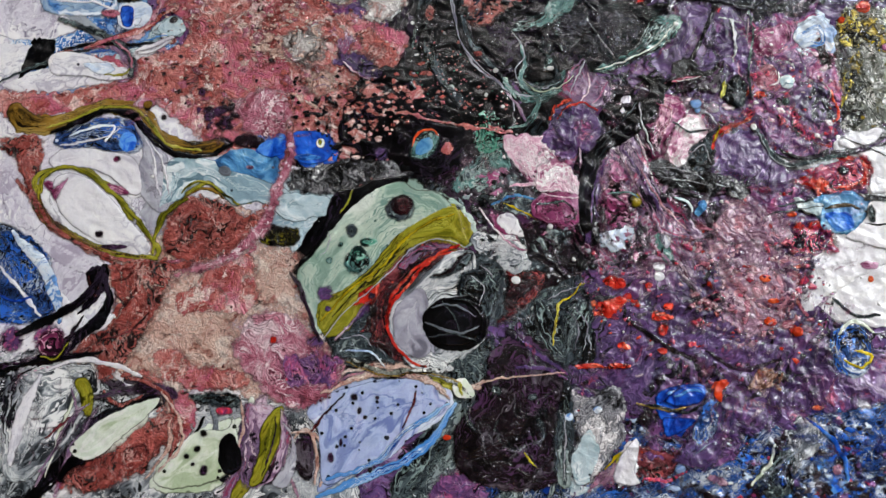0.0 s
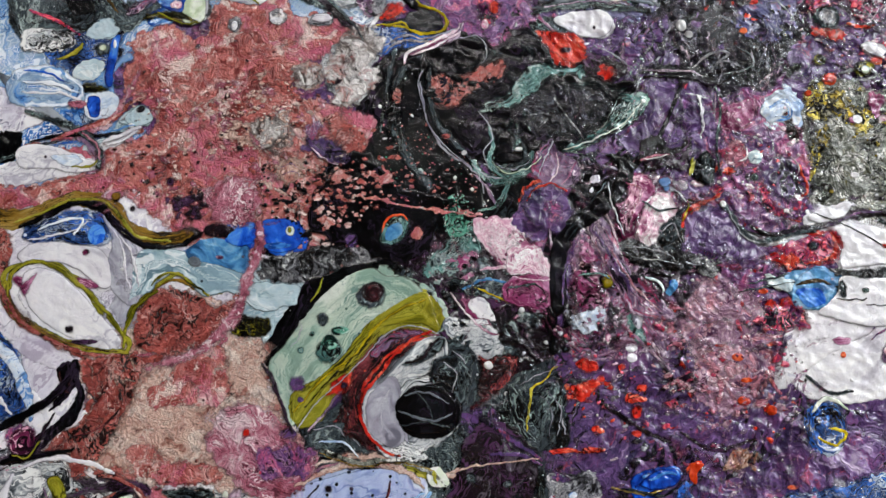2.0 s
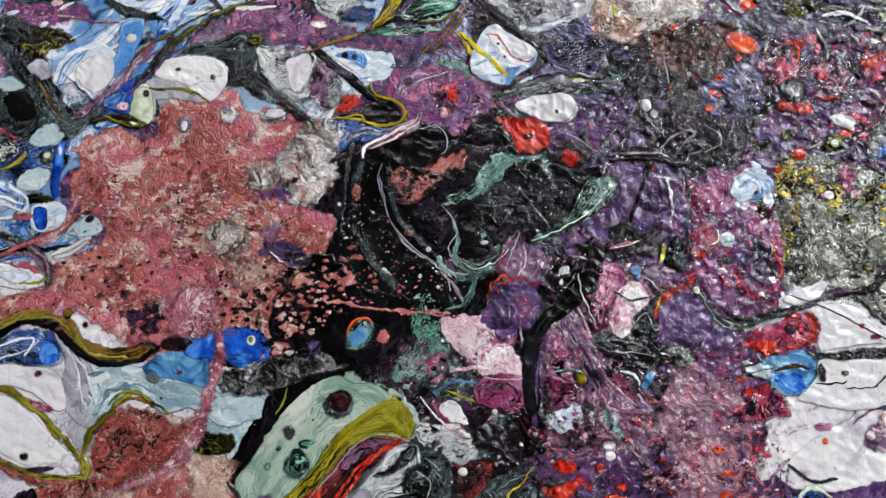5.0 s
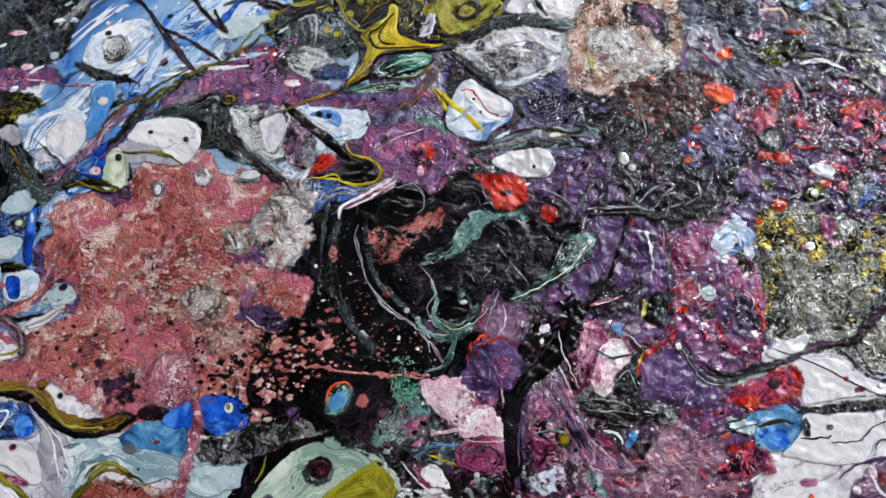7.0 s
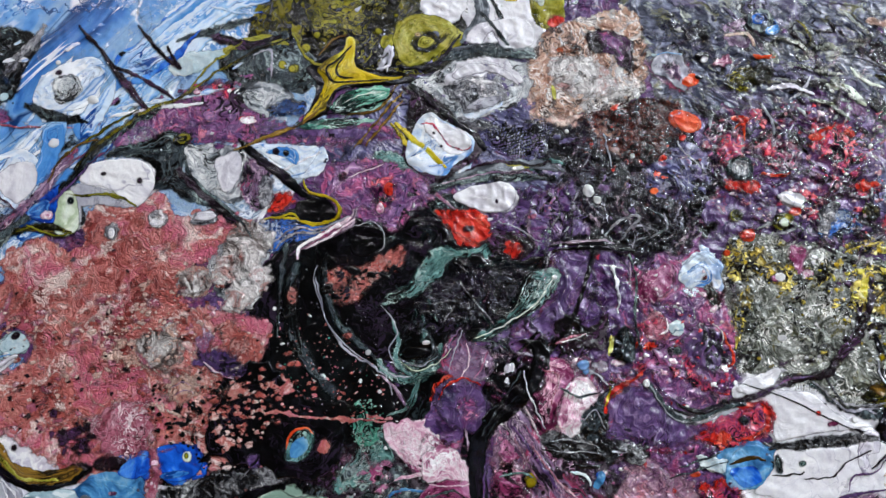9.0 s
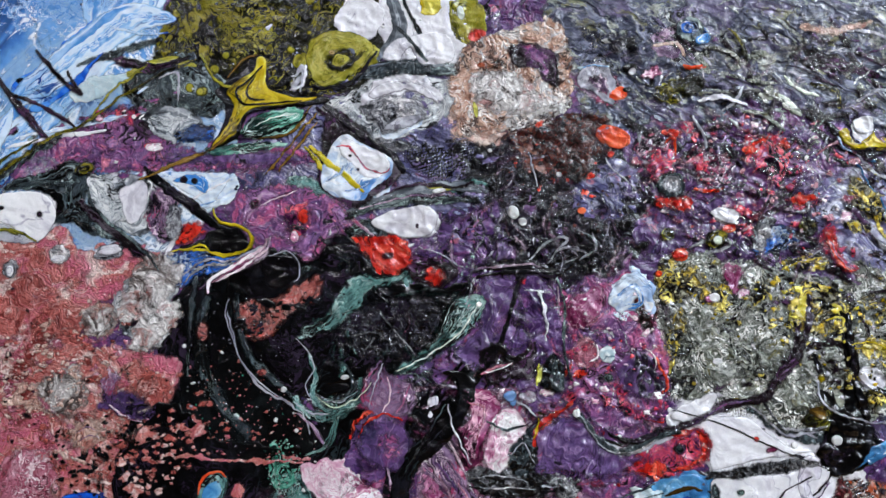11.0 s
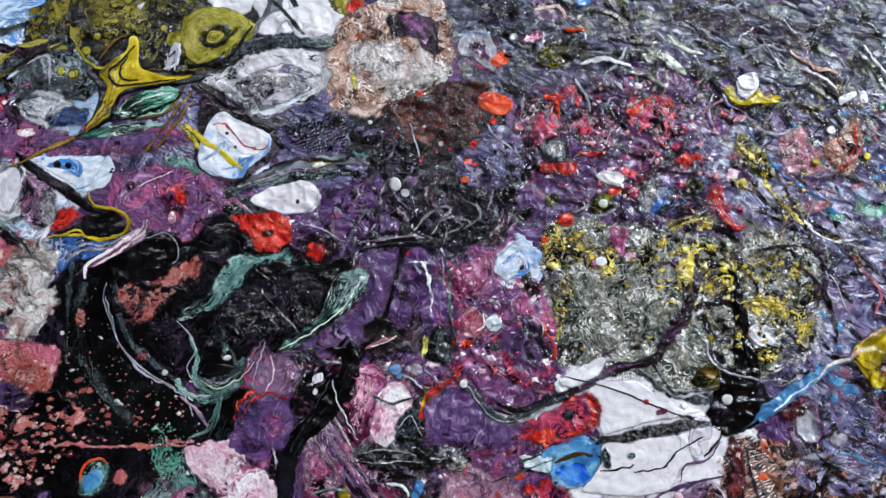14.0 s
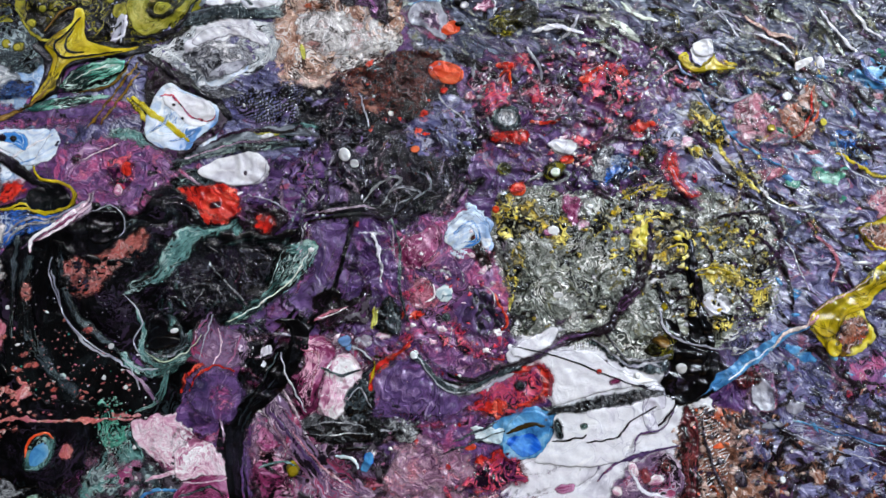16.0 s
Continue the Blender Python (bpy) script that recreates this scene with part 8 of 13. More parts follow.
vein("mauve", 4, 2.97, [(216.0, 174.0), (219.0, 167.0), (215.0, 160.0)])
# swirls in the dark middle
vein("lace", 5, 1.48, [(128.0, 148.0), (133.0, 152.0), (139.0, 152.0), (143.0, 149.0), (134.0, 147.0)])
vein("slate", 5, 1.06, [(142.0, 159.0), (147.0, 154.0), (146.0, 150.0), (136.0, 147.0)])
vein("mist", 5, 1.00, [(157.0, 185.0), (160.0, 179.0), (165.0, 173.0)])
vein("mist", 5, 0.80, [(127.0, 191.0), (128.0, 184.0), (129.0, 177.0)])
host = pool("mauve", 4, [(93.0, 160.0), (105.0, 169.0), (108.0, 165.0), (101.0, 151.0), (93.0, 148.0)], warp=1.4)
vein("lilac", 5, 1.80, [(94.0, 153.0), (100.0, 159.0), (107.0, 166.0)])
host = pool("violet", 4, [(87.0, 172.0), (100.0, 168.0), (92.0, 160.0), (83.0, 163.0)], warp=1.4)
host = pool("purple", 4, [(97.0, 148.0), (111.0, 151.0), (111.0, 133.0), (94.0, 126.0), (91.0, 135.0)], warp=1.3)
vein("lilac", 5, 1.27, [(94.0, 135.0), (96.0, 141.0), (100.0, 146.0)])
host = pool("purple", 4, [(133.0, 133.0), (150.0, 142.0), (152.0, 135.0), (138.0, 123.0), (131.0, 117.0)], warp=1.3)
vein("lilac", 5, 2.80, [(117.0, 139.0), (122.0, 136.0), (124.0, 125.0)])
vein("black", 5, 2.25, [(110.0, 146.0), (103.0, 129.0), (90.0, 115.0), (80.0, 106.0)])
vein("slate", 6, 0.85, [(113.0, 146.0), (106.0, 131.0), (93.0, 116.0)])
vein("black", 5, 2.12, [(126.0, 142.0), (128.0, 133.0), (125.0, 118.0)])
vein("mist", 6, 1.00, [(127.0, 140.0), (129.0, 131.0), (126.0, 116.0)])
vein("black", 5, 2.54, [(95.0, 148.0), (108.0, 149.0), (124.0, 147.0), (140.0, 150.0)])
vein("mauve", 5, 1.60, [(97.0, 149.0), (113.0, 149.0), (126.0, 147.0)])
host = pool("blush", 4, [(134.0, 121.0), (145.0, 122.0), (146.0, 113.0), (135.0, 112.0)], warp=1.8)
host = pool("plum", 4, [(146.0, 116.0), (162.0, 114.0), (163.0, 96.0), (147.0, 94.0)], warp=1.4)
vein("scarlet", 5, 1.48, [(159.0, 103.0), (164.0, 99.0), (167.0, 104.0)])
vein("candy", 5, 1.57, [(103.0, 112.0), (110.0, 112.0), (114.0, 109.0)])
vein("rose", 5, 2.40, [(94.0, 110.0), (103.0, 112.0), (114.0, 108.0)])
host = pool("coal", 4, [(68.0, 111.0), (79.0, 114.0), (82.0, 103.0), (70.0, 96.0)])
vein("slate", 5, 1.00, [(26.0, 149.0), (29.0, 138.0), (37.0, 128.0)])
vein("lace", 5, 1.00, [(33.0, 111.0), (39.0, 109.0), (46.0, 109.0), (52.0, 115.0)])
vein("teal", 5, 1.57, [(32.0, 120.0), (35.0, 111.0), (43.0, 107.0)])
vein("black", 5, 4.31, [(36.0, 124.0), (40.0, 114.0), (48.0, 113.0)])
vein("teal", 5, 3.00, [(33.0, 137.0), (42.0, 138.0), (52.0, 146.0), (62.0, 152.0)])
host = pool("black", 5, [(18.0, 166.0), (30.0, 166.0), (33.0, 159.0), (26.0, 156.0)])
host = pool("teal", 5, [(80.0, 127.0), (85.0, 138.0), (93.0, 142.0), (91.0, 133.0), (83.0, 123.0)])
vein("mist", 6, 1.12, [(69.0, 118.0), (78.0, 121.0), (86.0, 126.0)])
# streaks at the lower left
host = pool("salmon", 3, [(-189.0, 105.0), (-149.0, 106.0), (-122.0, 111.0), (-109.0, 100.0), (-130.0, 101.0), (-152.0, 96.0), (-189.0, 98.0)], warp=1.3)
vein("black", 5, 1.20, [(-166.0, -15.0), (-158.0, -7.0), (-147.0, -2.0)])
vein("greywhite", 4, 4.00, [(-159.0, -51.0), (-151.0, -36.0), (-142.0, -24.0)])
vein("olive", 5, 2.00, [(-135.0, -9.0), (-131.0, -15.0), (-132.0, -23.0)])
vein("ink", 5, 2.00, [(-136.0, 15.0), (-142.0, 6.0), (-145.0, -2.0)])
vein("mauve", 4, 2.40, [(-150.0, -49.0), (-143.0, -36.0), (-135.0, -26.0)])
vein("slate", 4, 2.80, [(-163.0, -44.0), (-156.0, -34.0), (-148.0, -28.0)])
vein("mist", 4, 2.00, [(-153.0, -15.0), (-147.0, -13.0), (-138.0, -11.0)])
vein("white", 4, 3.20, [(-130.0, -2.0), (-121.0, -7.0), (-114.0, -15.0)])
vein("candy", 5, 1.60, [(-162.0, -13.0), (-156.0, -7.0), (-147.0, -4.0)])
vein("brick", 5, 2.00, [(-127.0, -13.0), (-120.0, -19.0), (-112.0, -15.0)])
vein("black", 5, 2.40, [(-102.0, -36.0), (-94.0, -34.0), (-88.0, -24.0)])
vein("grey", 5, 2.50, [(-86.0, -19.0), (-83.0, -28.0), (-87.0, -36.0)])
vein("olive", 6, 1.80, [(-58.0, -24.0), (-60.0, -34.0), (-66.0, -45.0)])
vein("ink", 6, 1.00, [(-61.0, -22.0), (-64.0, -34.0), (-70.0, -47.0)])
vein("cream", 5, 1.40, [(-74.0, -15.0), (-73.0, -28.0), (-77.0, -45.0)])
vein("mist", 5, 1.20, [(-48.0, -22.0), (-45.0, -34.0), (-46.0, -47.0)])
host = pool("mint", 4, [(-71.0, -19.0), (-68.0, -15.0), (-68.0, -28.0), (-71.0, -34.0)])
drop("ink", 5, -91.0, -34.0, 0.60, 0.60)
drop("ink", 5, -87.0, -38.0, 0.60, 0.60)
drop("ink", 5, -85.0, -36.0, 0.80, 0.80)
drop("ink", 5, -82.0, -34.0, 0.60, 0.60)
drop("ink", 5, -92.0, -36.0, 0.80, 0.80)
drop("ink", 5, -85.0, -45.0, 0.80, 0.80)
drop("ink", 5, -113.0, -34.0, 1.00, 1.00)
drop("ink", 5, -28.0, -28.0, 0.79, 0.79)
drop("ink", 5, -23.0, -24.0, 0.60, 0.60)
drop("ink", 5, -17.0, -30.0, 0.60, 0.60)
drop("ink", 5, -10.0, -24.0, 0.80, 0.80)
drop("ink", 5, -36.0, -24.0, 0.80, 0.80)
drop("ink", 5, -26.0, -15.0, 0.75, 0.75)
drop("ink", 5, -19.0, -19.0, 0.75, 0.75)
drop("ink", 5, -6.0, -17.0, 0.60, 0.60)
drop("ink", 5, -34.0, -43.0, 0.80, 0.80)
drop("ink", 5, -23.0, -34.0, 0.60, 0.60)
vein("violet", 5, 1.00, [(-23.0, -15.0), (-21.0, -28.0), (-23.0, -38.0)])
vein("white", 5, 1.20, [(-28.0, -13.0), (-25.0, -24.0), (-28.0, -36.0)])
vein("wine", 6, 1.31, [(-129.0, 6.0), (-118.0, 9.0), (-110.0, 17.0)])
vein("ink", 5, 1.20, [(-125.0, 24.0), (-116.0, 15.0), (-118.0, 6.0)])
vein("cream", 4, 6.81, [(-106.0, 24.0), (-109.0, 9.0), (-115.0, -2.0)])
vein("cream", 4, 4.00, [(-98.0, 11.0), (-81.0, 6.0), (-74.0, 13.0)])
vein("cream", 4, 3.20, [(-85.0, 13.0), (-84.0, 28.0), (-73.0, 42.0)])
host = pool("salmon", 4, [(-108.0, -2.0), (-98.0, 2.0), (-93.0, -4.0), (-102.0, -9.0)], warp=1.5)
host = pool("rose", 4, [(-76.0, 9.0), (-68.0, 13.0), (-59.0, 6.0), (-65.0, -2.0)], warp=1.6)
drop("violet", 5, -46.0, 5.0, 3.50, 2.50)
drop("violet", 5, -52.0, -2.0, 2.40, 1.60)
vein("black", 5, 2.00, [(-39.0, -4.0), (-28.0, -5.0), (-15.0, -3.0)])
vein("ink", 5, 2.50, [(22.0, -2.0), (33.0, 2.0), (42.0, -2.0)])
vein("wine", 5, 3.00, [(35.0, -15.0), (42.0, -20.0), (43.0, -32.0)])
vein("slate", 5, 2.00, [(24.0, -20.0), (29.0, -28.0), (26.0, -41.0)])
vein("slate", 5, 1.20, [(33.0, -15.0), (36.0, -28.0), (34.0, -43.0)])
vein("mist", 5, 0.85, [(14.0, -34.0), (20.0, -41.0), (28.0, -45.0)])
vein("ochre", 5, 0.80, [(20.0, -28.0), (31.0, -31.0), (42.0, -30.0)])
vein("ink", 4, 2.80, [(74.0, 15.0), (87.0, 6.0), (102.0, -2.0)])
vein("ink", 4, 2.50, [(106.0, 2.0), (119.0, -5.0), (135.0, -2.0)])
vein("mauve", 4, 2.40, [(117.0, 35.0), (132.0, 31.0), (146.0, 24.0)])
vein("rose", 4, 3.50, [(115.0, 49.0), (129.0, 40.0), (149.0, 38.0)])
vein("salmon", 4, 2.40, [(119.0, 33.0), (137.0, 26.0), (147.0, 15.0)])
vein("ink", 4, 2.50, [(99.0, 29.0), (107.0, 20.0), (118.0, 17.0)])
vein("mauve", 4, 2.00, [(86.0, 44.0), (97.0, 33.0), (105.0, 24.0)])
vein("black", 5, 2.00, [(98.0, 65.0), (107.0, 63.0), (119.0, 65.0)])
vein("magenta", 5, 2.40, [(83.0, 79.0), (89.0, 72.0), (87.0, 63.0)])
vein("candy", 5, 1.25, [(81.0, 91.0), (87.0, 74.0), (89.0, 67.0)])
vein("mist", 5, 1.50, [(54.0, 120.0), (58.0, 112.0), (67.0, 105.0)])
vein("mauve", 5, 4.00, [(56.0, 122.0), (61.0, 112.0), (72.0, 110.0)])
vein("teal", 5, 2.00, [(33.0, 117.0), (37.0, 110.0), (47.0, 109.0), (54.0, 112.0)])
vein("slate", 5, 1.20, [(31.0, 124.0), (34.0, 115.0), (41.0, 107.0)])
vein("mist", 5, 0.77, [(39.0, 110.0), (45.0, 108.0), (54.0, 112.0)])
vein("teal", 5, 1.50, [(30.0, 91.0), (39.0, 94.0), (44.0, 105.0)])
vein("scarlet", 5, 2.00, [(125.0, 103.0), (130.0, 108.0), (135.0, 115.0)])
vein("crimson", 5, 2.54, [(143.0, 120.0), (147.0, 110.0), (144.0, 101.0)])
vein("scarlet", 5, 1.50, [(150.0, 93.0), (154.0, 86.0), (161.0, 84.0)])
vein("mist", 5, 3.00, [(129.0, 92.0), (138.0, 80.0), (149.0, 76.0), (163.0, 78.0)])
vein("black", 6, 2.10, [(140.0, 83.0), (149.0, 79.0), (159.0, 82.0)])
# gold veins and crust lines
vein("mustard", 5, 1.62, [(201.0, 122.0), (205.0, 125.0), (209.0, 125.0), (210.0, 122.0)])
vein("mustard", 5, 1.12, [(214.0, 113.0), (218.0, 118.0), (222.0, 119.0), (225.0, 123.0)])
vein("mustard", 5, 1.20, [(226.0, 121.0), (231.0, 119.0), (236.0, 114.0), (232.0, 109.0)])
vein("mustard", 5, 1.29, [(235.0, 100.0), (243.0, 99.0), (251.0, 97.0), (258.0, 93.0)])
vein("gold", 5, 1.69, [(181.0, 138.0), (184.0, 133.0), (180.0, 128.0)])
vein("gold", 5, 1.60, [(186.0, 124.0), (193.0, 126.0), (195.0, 123.0)])
vein("mustard", 5, 0.85, [(171.0, 119.0), (171.0, 110.0), (167.0, 101.0)])
vein("mustard", 5, 1.06, [(251.0, 157.0), (253.0, 152.0), (257.0, 148.0)])
vein("mustard", 5, 0.80, [(216.0, 133.0), (225.0, 135.0), (233.0, 132.0)])
vein("ink", 5, 1.69, [(200.0, 117.0), (207.0, 113.0), (214.0, 106.0)])
vein("ink", 5, 1.40, [(208.0, 118.0), (212.0, 111.0), (221.0, 107.0)])
vein("ink", 4, 2.12, [(248.0, 93.0), (253.0, 86.0), (258.0, 82.0)])
vein("lace", 5, 1.06, [(181.0, 108.0), (185.0, 99.0), (190.0, 94.0)])
vein("mist", 5, 0.85, [(174.0, 105.0), (179.0, 99.0), (175.0, 94.0)])
vein("mist", 5, 1.12, [(201.0, 84.0), (209.0, 74.0), (216.0, 70.0)])
vein("ink", 5, 1.35, [(242.0, 112.0), (244.0, 105.0), (241.0, 101.0)])
vein("ink", 4, 2.68, [(263.0, 110.0), (269.0, 98.0), (269.0, 83.0)])
vein("mist", 4, 1.00, [(268.0, 113.0), (274.0, 101.0), (276.0, 86.0)])
vein("ink", 4, 2.00, [(284.0, 114.0), (292.0, 102.0), (301.0, 96.0)])
vein("mist", 4, 1.06, [(302.0, 140.0), (304.0, 128.0), (315.0, 119.0)])
vein("rose", 4, 2.70, [(284.0, 106.0), (290.0, 96.0), (286.0, 88.0)])
vein("lilac", 5, 1.50, [(197.0, 37.0), (200.0, 29.0), (208.0, 25.0)])
vein("violet", 5, 1.69, [(185.0, 36.0), (193.0, 40.0), (204.0, 42.0), (216.0, 42.0)])
vein("ink", 5, 1.34, [(207.0, 48.0), (214.0, 52.0), (219.0, 56.0)])
vein("lilac", 5, 1.40, [(210.0, 61.0), (213.0, 56.0), (210.0, 50.0)])
# last swirls round the black pool
host = pool("black", 4, [(45.0, 143.0), (59.0, 146.0), (68.0, 136.0), (57.0, 119.0), (41.0, 116.0), (35.0, 128.0)], warp=1.6)
host = pool("black", 4, [(-8.0, 152.0), (6.0, 162.0), (10.0, 146.0), (-1.0, 124.0), (-11.0, 130.0)], warp=1.4)
vein("slate", 5, 2.50, [(-2.0, 161.0), (-6.0, 145.0), (-9.0, 125.0)])
vein("teal", 5, 2.00, [(22.0, 159.0), (19.0, 145.0), (22.0, 134.0)])
vein("teal", 5, 1.80, [(37.0, 125.0), (51.0, 131.0), (67.0, 127.0)])
vein("slate", 5, 2.00, [(54.0, 119.0), (66.0, 121.0), (78.0, 126.0)])
vein("mist", 5, 0.80, [(57.0, 122.0), (66.0, 125.0), (74.0, 131.0)])
vein("mauve", 5, 1.69, [(29.0, 106.0), (35.0, 99.0), (38.0, 92.0)])
vein("lilac", 5, 1.27, [(57.0, 119.0), (58.0, 110.0), (64.0, 103.0)])
vein("black", 5, 4.31, [(47.0, 164.0), (59.0, 161.0), (64.0, 148.0)])
vein("mauve", 5, 2.12, [(52.0, 182.0), (60.0, 172.0), (64.0, 167.0)])
vein("candy", 5, 1.40, [(31.0, 186.0), (35.0, 176.0), (33.0, 169.0)])
drop("magenta", 5, 26.0, 176.0, 2.97, 1.69)
drop("magenta", 5, 49.0, 182.0, 2.50, 2.50)
drop("magenta", 5, 22.0, 185.0, 2.09, 2.09)
vein("black", 5, 5.50, [(61.0, 79.0), (61.0, 66.0), (57.0, 41.0)], warp=1.0)
vein("violet", 6, 1.48, [(65.0, 79.0), (64.0, 64.0), (60.0, 45.0)])
vein("mauve", 5, 3.81, [(78.0, 86.0), (82.0, 68.0), (93.0, 50.0), (100.0, 37.0)])
vein("blush", 6, 1.27, [(75.0, 80.0), (82.0, 64.0), (91.0, 49.0)])
vein("magenta", 5, 3.50, [(85.0, 94.0), (91.0, 87.0), (92.0, 78.0)])
vein("candy", 5, 1.83, [(98.0, 89.0), (101.0, 80.0), (94.0, 78.0)])
vein("black", 6, 1.34, [(83.0, 73.0), (104.0, 66.0), (122.0, 66.0)])
vein("mist", 6, 1.05, [(85.0, 74.0), (102.0, 69.0), (120.0, 67.0)])
# the upper left retold: bays of white, the dark trident and its strings
host = pool("plum", 4, [(-68.4, 209.4), (-63.2, 215.7), (-51.6, 220.1), (-39.9, 223.0), (-30.4, 228.8), (-21.1, 229.3), (-13.5, 221.8), (-7.0, 214.6), (7.6, 207.8), (25.9, 205.8), (37.6, 206.0), (44.2, 201.8), (27.6, 197.9), (4.7, 200.3), (-18.1, 203.4), (-31.6, 206.3), (-40.6, 209.4), (-54.6, 202.9), (-63.7, 202.5)], warp=0.8)
host = pool("crimson", 5, [(-27.0, 228.5), (-18.9, 227.9), (-17.0, 221.6), (-23.9, 221.7)], warp=1.2)
drop("slate", 5, -34.0, 226.7, 2.77, 2.21)
drop("candy", 6, -13.4, 212.0, 3.22, 1.45, turn=-8)
drop("candy", 6, -32.9, 225.8, 1.38, 0.98)
drop("ink", 5, -17.0, 220.3, 3.23, 4.88, turn=30)
host = pool("slate", 5, [(-70.4, 204.3), (-54.3, 208.9), (-45.1, 211.8), (-40.6, 209.0), (-37.5, 202.7), (-40.2, 195.8), (-34.9, 188.2), (-26.3, 180.4), (-17.4, 170.2), (-20.1, 169.3), (-29.8, 177.2), (-39.7, 181.5), (-46.2, 187.5), (-54.1, 187.5), (-51.5, 195.5), (-56.9, 200.8)], warp=0.7)
host = pool("white", 6, [(-80.8, 195.7), (-75.5, 201.1), (-63.7, 201.8), (-54.7, 199.4), (-51.4, 192.0), (-53.5, 185.8), (-58.9, 181.8), (-64.3, 185.3), (-70.9, 190.6), (-78.0, 193.1)], warp=0.4)
host = pool("mist", 6, [(-86.6, 191.0), (-78.6, 193.6), (-64.3, 186.0), (-60.0, 181.7), (-73.4, 183.3), (-85.6, 185.5)], warp=0.5)
vein("olive", 7, 1.38, [(-86.6, 189.6), (-73.2, 188.0), (-64.3, 185.8), (-59.5, 182.1)])
drop("ink", 7, -57.7, 192.3, 1.35, 1.42)
drop("ink", 7, -71.3, 196.3, 1.13, 0.95)
host = pool("greywhite", 6, [(-39.8, 203.6), (-31.9, 202.2), (-27.6, 197.1), (-17.1, 199.8), (-18.5, 188.4), (-22.7, 182.4), (-27.8, 185.9), (-32.8, 184.9), (-37.4, 192.4)], warp=0.6)
host = pool("white", 7, [(-27.5, 197.8), (-18.3, 199.4), (-18.9, 189.2), (-24.3, 183.7), (-27.6, 189.2)], warp=0.6)
vein("slate", 8, 1.64, [(-39.8, 203.6), (-38.0, 193.2), (-30.6, 183.1), (-20.0, 171.6), (-15.9, 165.5)])
host = pool("icy", 6, [(-13.1, 202.3), (4.7, 199.8), (13.7, 198.1), (9.8, 191.5), (4.2, 187.2), (-1.6, 191.7), (-7.5, 196.5)], warp=0.4)
host = pool("skyblue", 7, [(-7.4, 197.7), (-1.4, 195.5), (3.6, 191.3), (5.7, 194.9), (4.6, 198.4), (-2.3, 199.5)], warp=0.5)
drop("black", 8, -3.3, 197.9, 1.37, 1.44)
drop("black", 8, 0.5, 196.8, 1.15, 1.20)
vein("black", 8, 3.75, [(-16.3, 203.1), (-8.4, 193.8), (0.2, 185.9), (7.2, 178.2)], taper=0.4)
host = pool("mauve", 6, [(-16.7, 196.1), (-8.4, 193.8), (-6.5, 186.9), (-10.7, 175.5), (-15.2, 175.9), (-19.3, 183.3)], warp=0.8)
host = pool("lace", 7, [(-9.9, 188.4), (-5.4, 186.8), (-6.3, 179.8), (-9.6, 175.4), (-12.4, 178.0)], warp=0.5)
host = pool("scarlet", 8, [(-8.9, 175.8), (-5.9, 179.3), (-0.8, 181.7), (2.1, 177.2), (-2.2, 174.3), (-8.1, 173.4)], warp=0.3)
host = pool("navy", 6, [(-10.3, 165.0), (-6.5, 170.9), (2.5, 170.1), (15.8, 166.2), (11.0, 163.1), (-0.3, 162.5), (-5.1, 158.3), (-10.7, 158.1)], warp=0.5)
host = pool("black", 7, [(2.9, 176.2), (14.4, 176.8), (18.1, 171.8), (16.3, 167.1), (9.1, 166.8), (3.0, 170.1)], warp=0.5)
vein("mustard", 9, 1.86, [(6.4, 185.8), (8.3, 180.4), (14.4, 177.5), (19.2, 174.1), (18.8, 169.4), (15.9, 166.6)])
vein("mustard", 9, 1.15, [(-8.7, 171.1), (0.4, 171.7), (4.6, 168.3), (14.7, 166.3)])
vein("mist", 8, 1.33, [(-7.1, 162.4), (2.2, 166.2), (13.5, 165.2), (22.8, 168.4)])
host = pool("candy", 8, [(1.3, 153.1), (4.4, 159.0), (13.2, 162.2), (22.7, 166.7), (25.9, 172.3), (21.2, 176.3), (19.1, 172.9), (22.9, 169.8), (15.8, 165.7), (7.6, 162.2), (1.7, 158.6)], warp=0.4)
vein("magenta", 9, 1.14, [(3.4, 157.5), (10.9, 161.5), (20.2, 164.6)])
# blues at the far upper left
host = pool("skyblue", 5, [(-62.4, 235.1), (-52.0, 236.8), (-34.0, 247.7), (-14.7, 258.8), (-0.3, 262.7), (-18.6, 271.9), (-42.9, 258.5), (-57.3, 247.1), (-64.5, 240.3)], warp=0.6)
host = pool("cobalt", 6, [(-59.0, 233.6), (-48.5, 237.0), (-38.8, 245.1), (-29.1, 252.4), (-39.1, 240.7), (-46.2, 236.3), (-55.6, 231.6)], warp=0.5)
host = pool("icy", 5, [(-97.4, 229.5), (-93.3, 237.7), (-85.1, 243.2), (-72.4, 244.6), (-68.1, 238.1), (-74.2, 226.3), (-82.3, 223.3), (-91.3, 224.1)], warp=0.4)
host = pool("greywhite", 6, [(-89.9, 236.2), (-83.0, 238.8), (-78.1, 234.0), (-80.5, 228.1), (-87.9, 227.0)], warp=0.7)
drop("ink", 7, -86.8, 239.6, 1.38, 1.23)
vein("slate", 6, 3.77, [(-97.4, 227.8), (-90.3, 221.6), (-79.0, 218.9)])
host = pool("skyblue", 5, [(-82.4, 217.3), (-76.5, 224.1), (-69.5, 230.8), (-64.7, 235.3), (-67.4, 223.3), (-74.6, 214.2), (-80.4, 211.1)], warp=0.5)
drop("dot", 7, -73.3, 226.5, 1.60, 1.22)
drop("dot", 7, -89.8, 211.2, 2.04, 1.44)
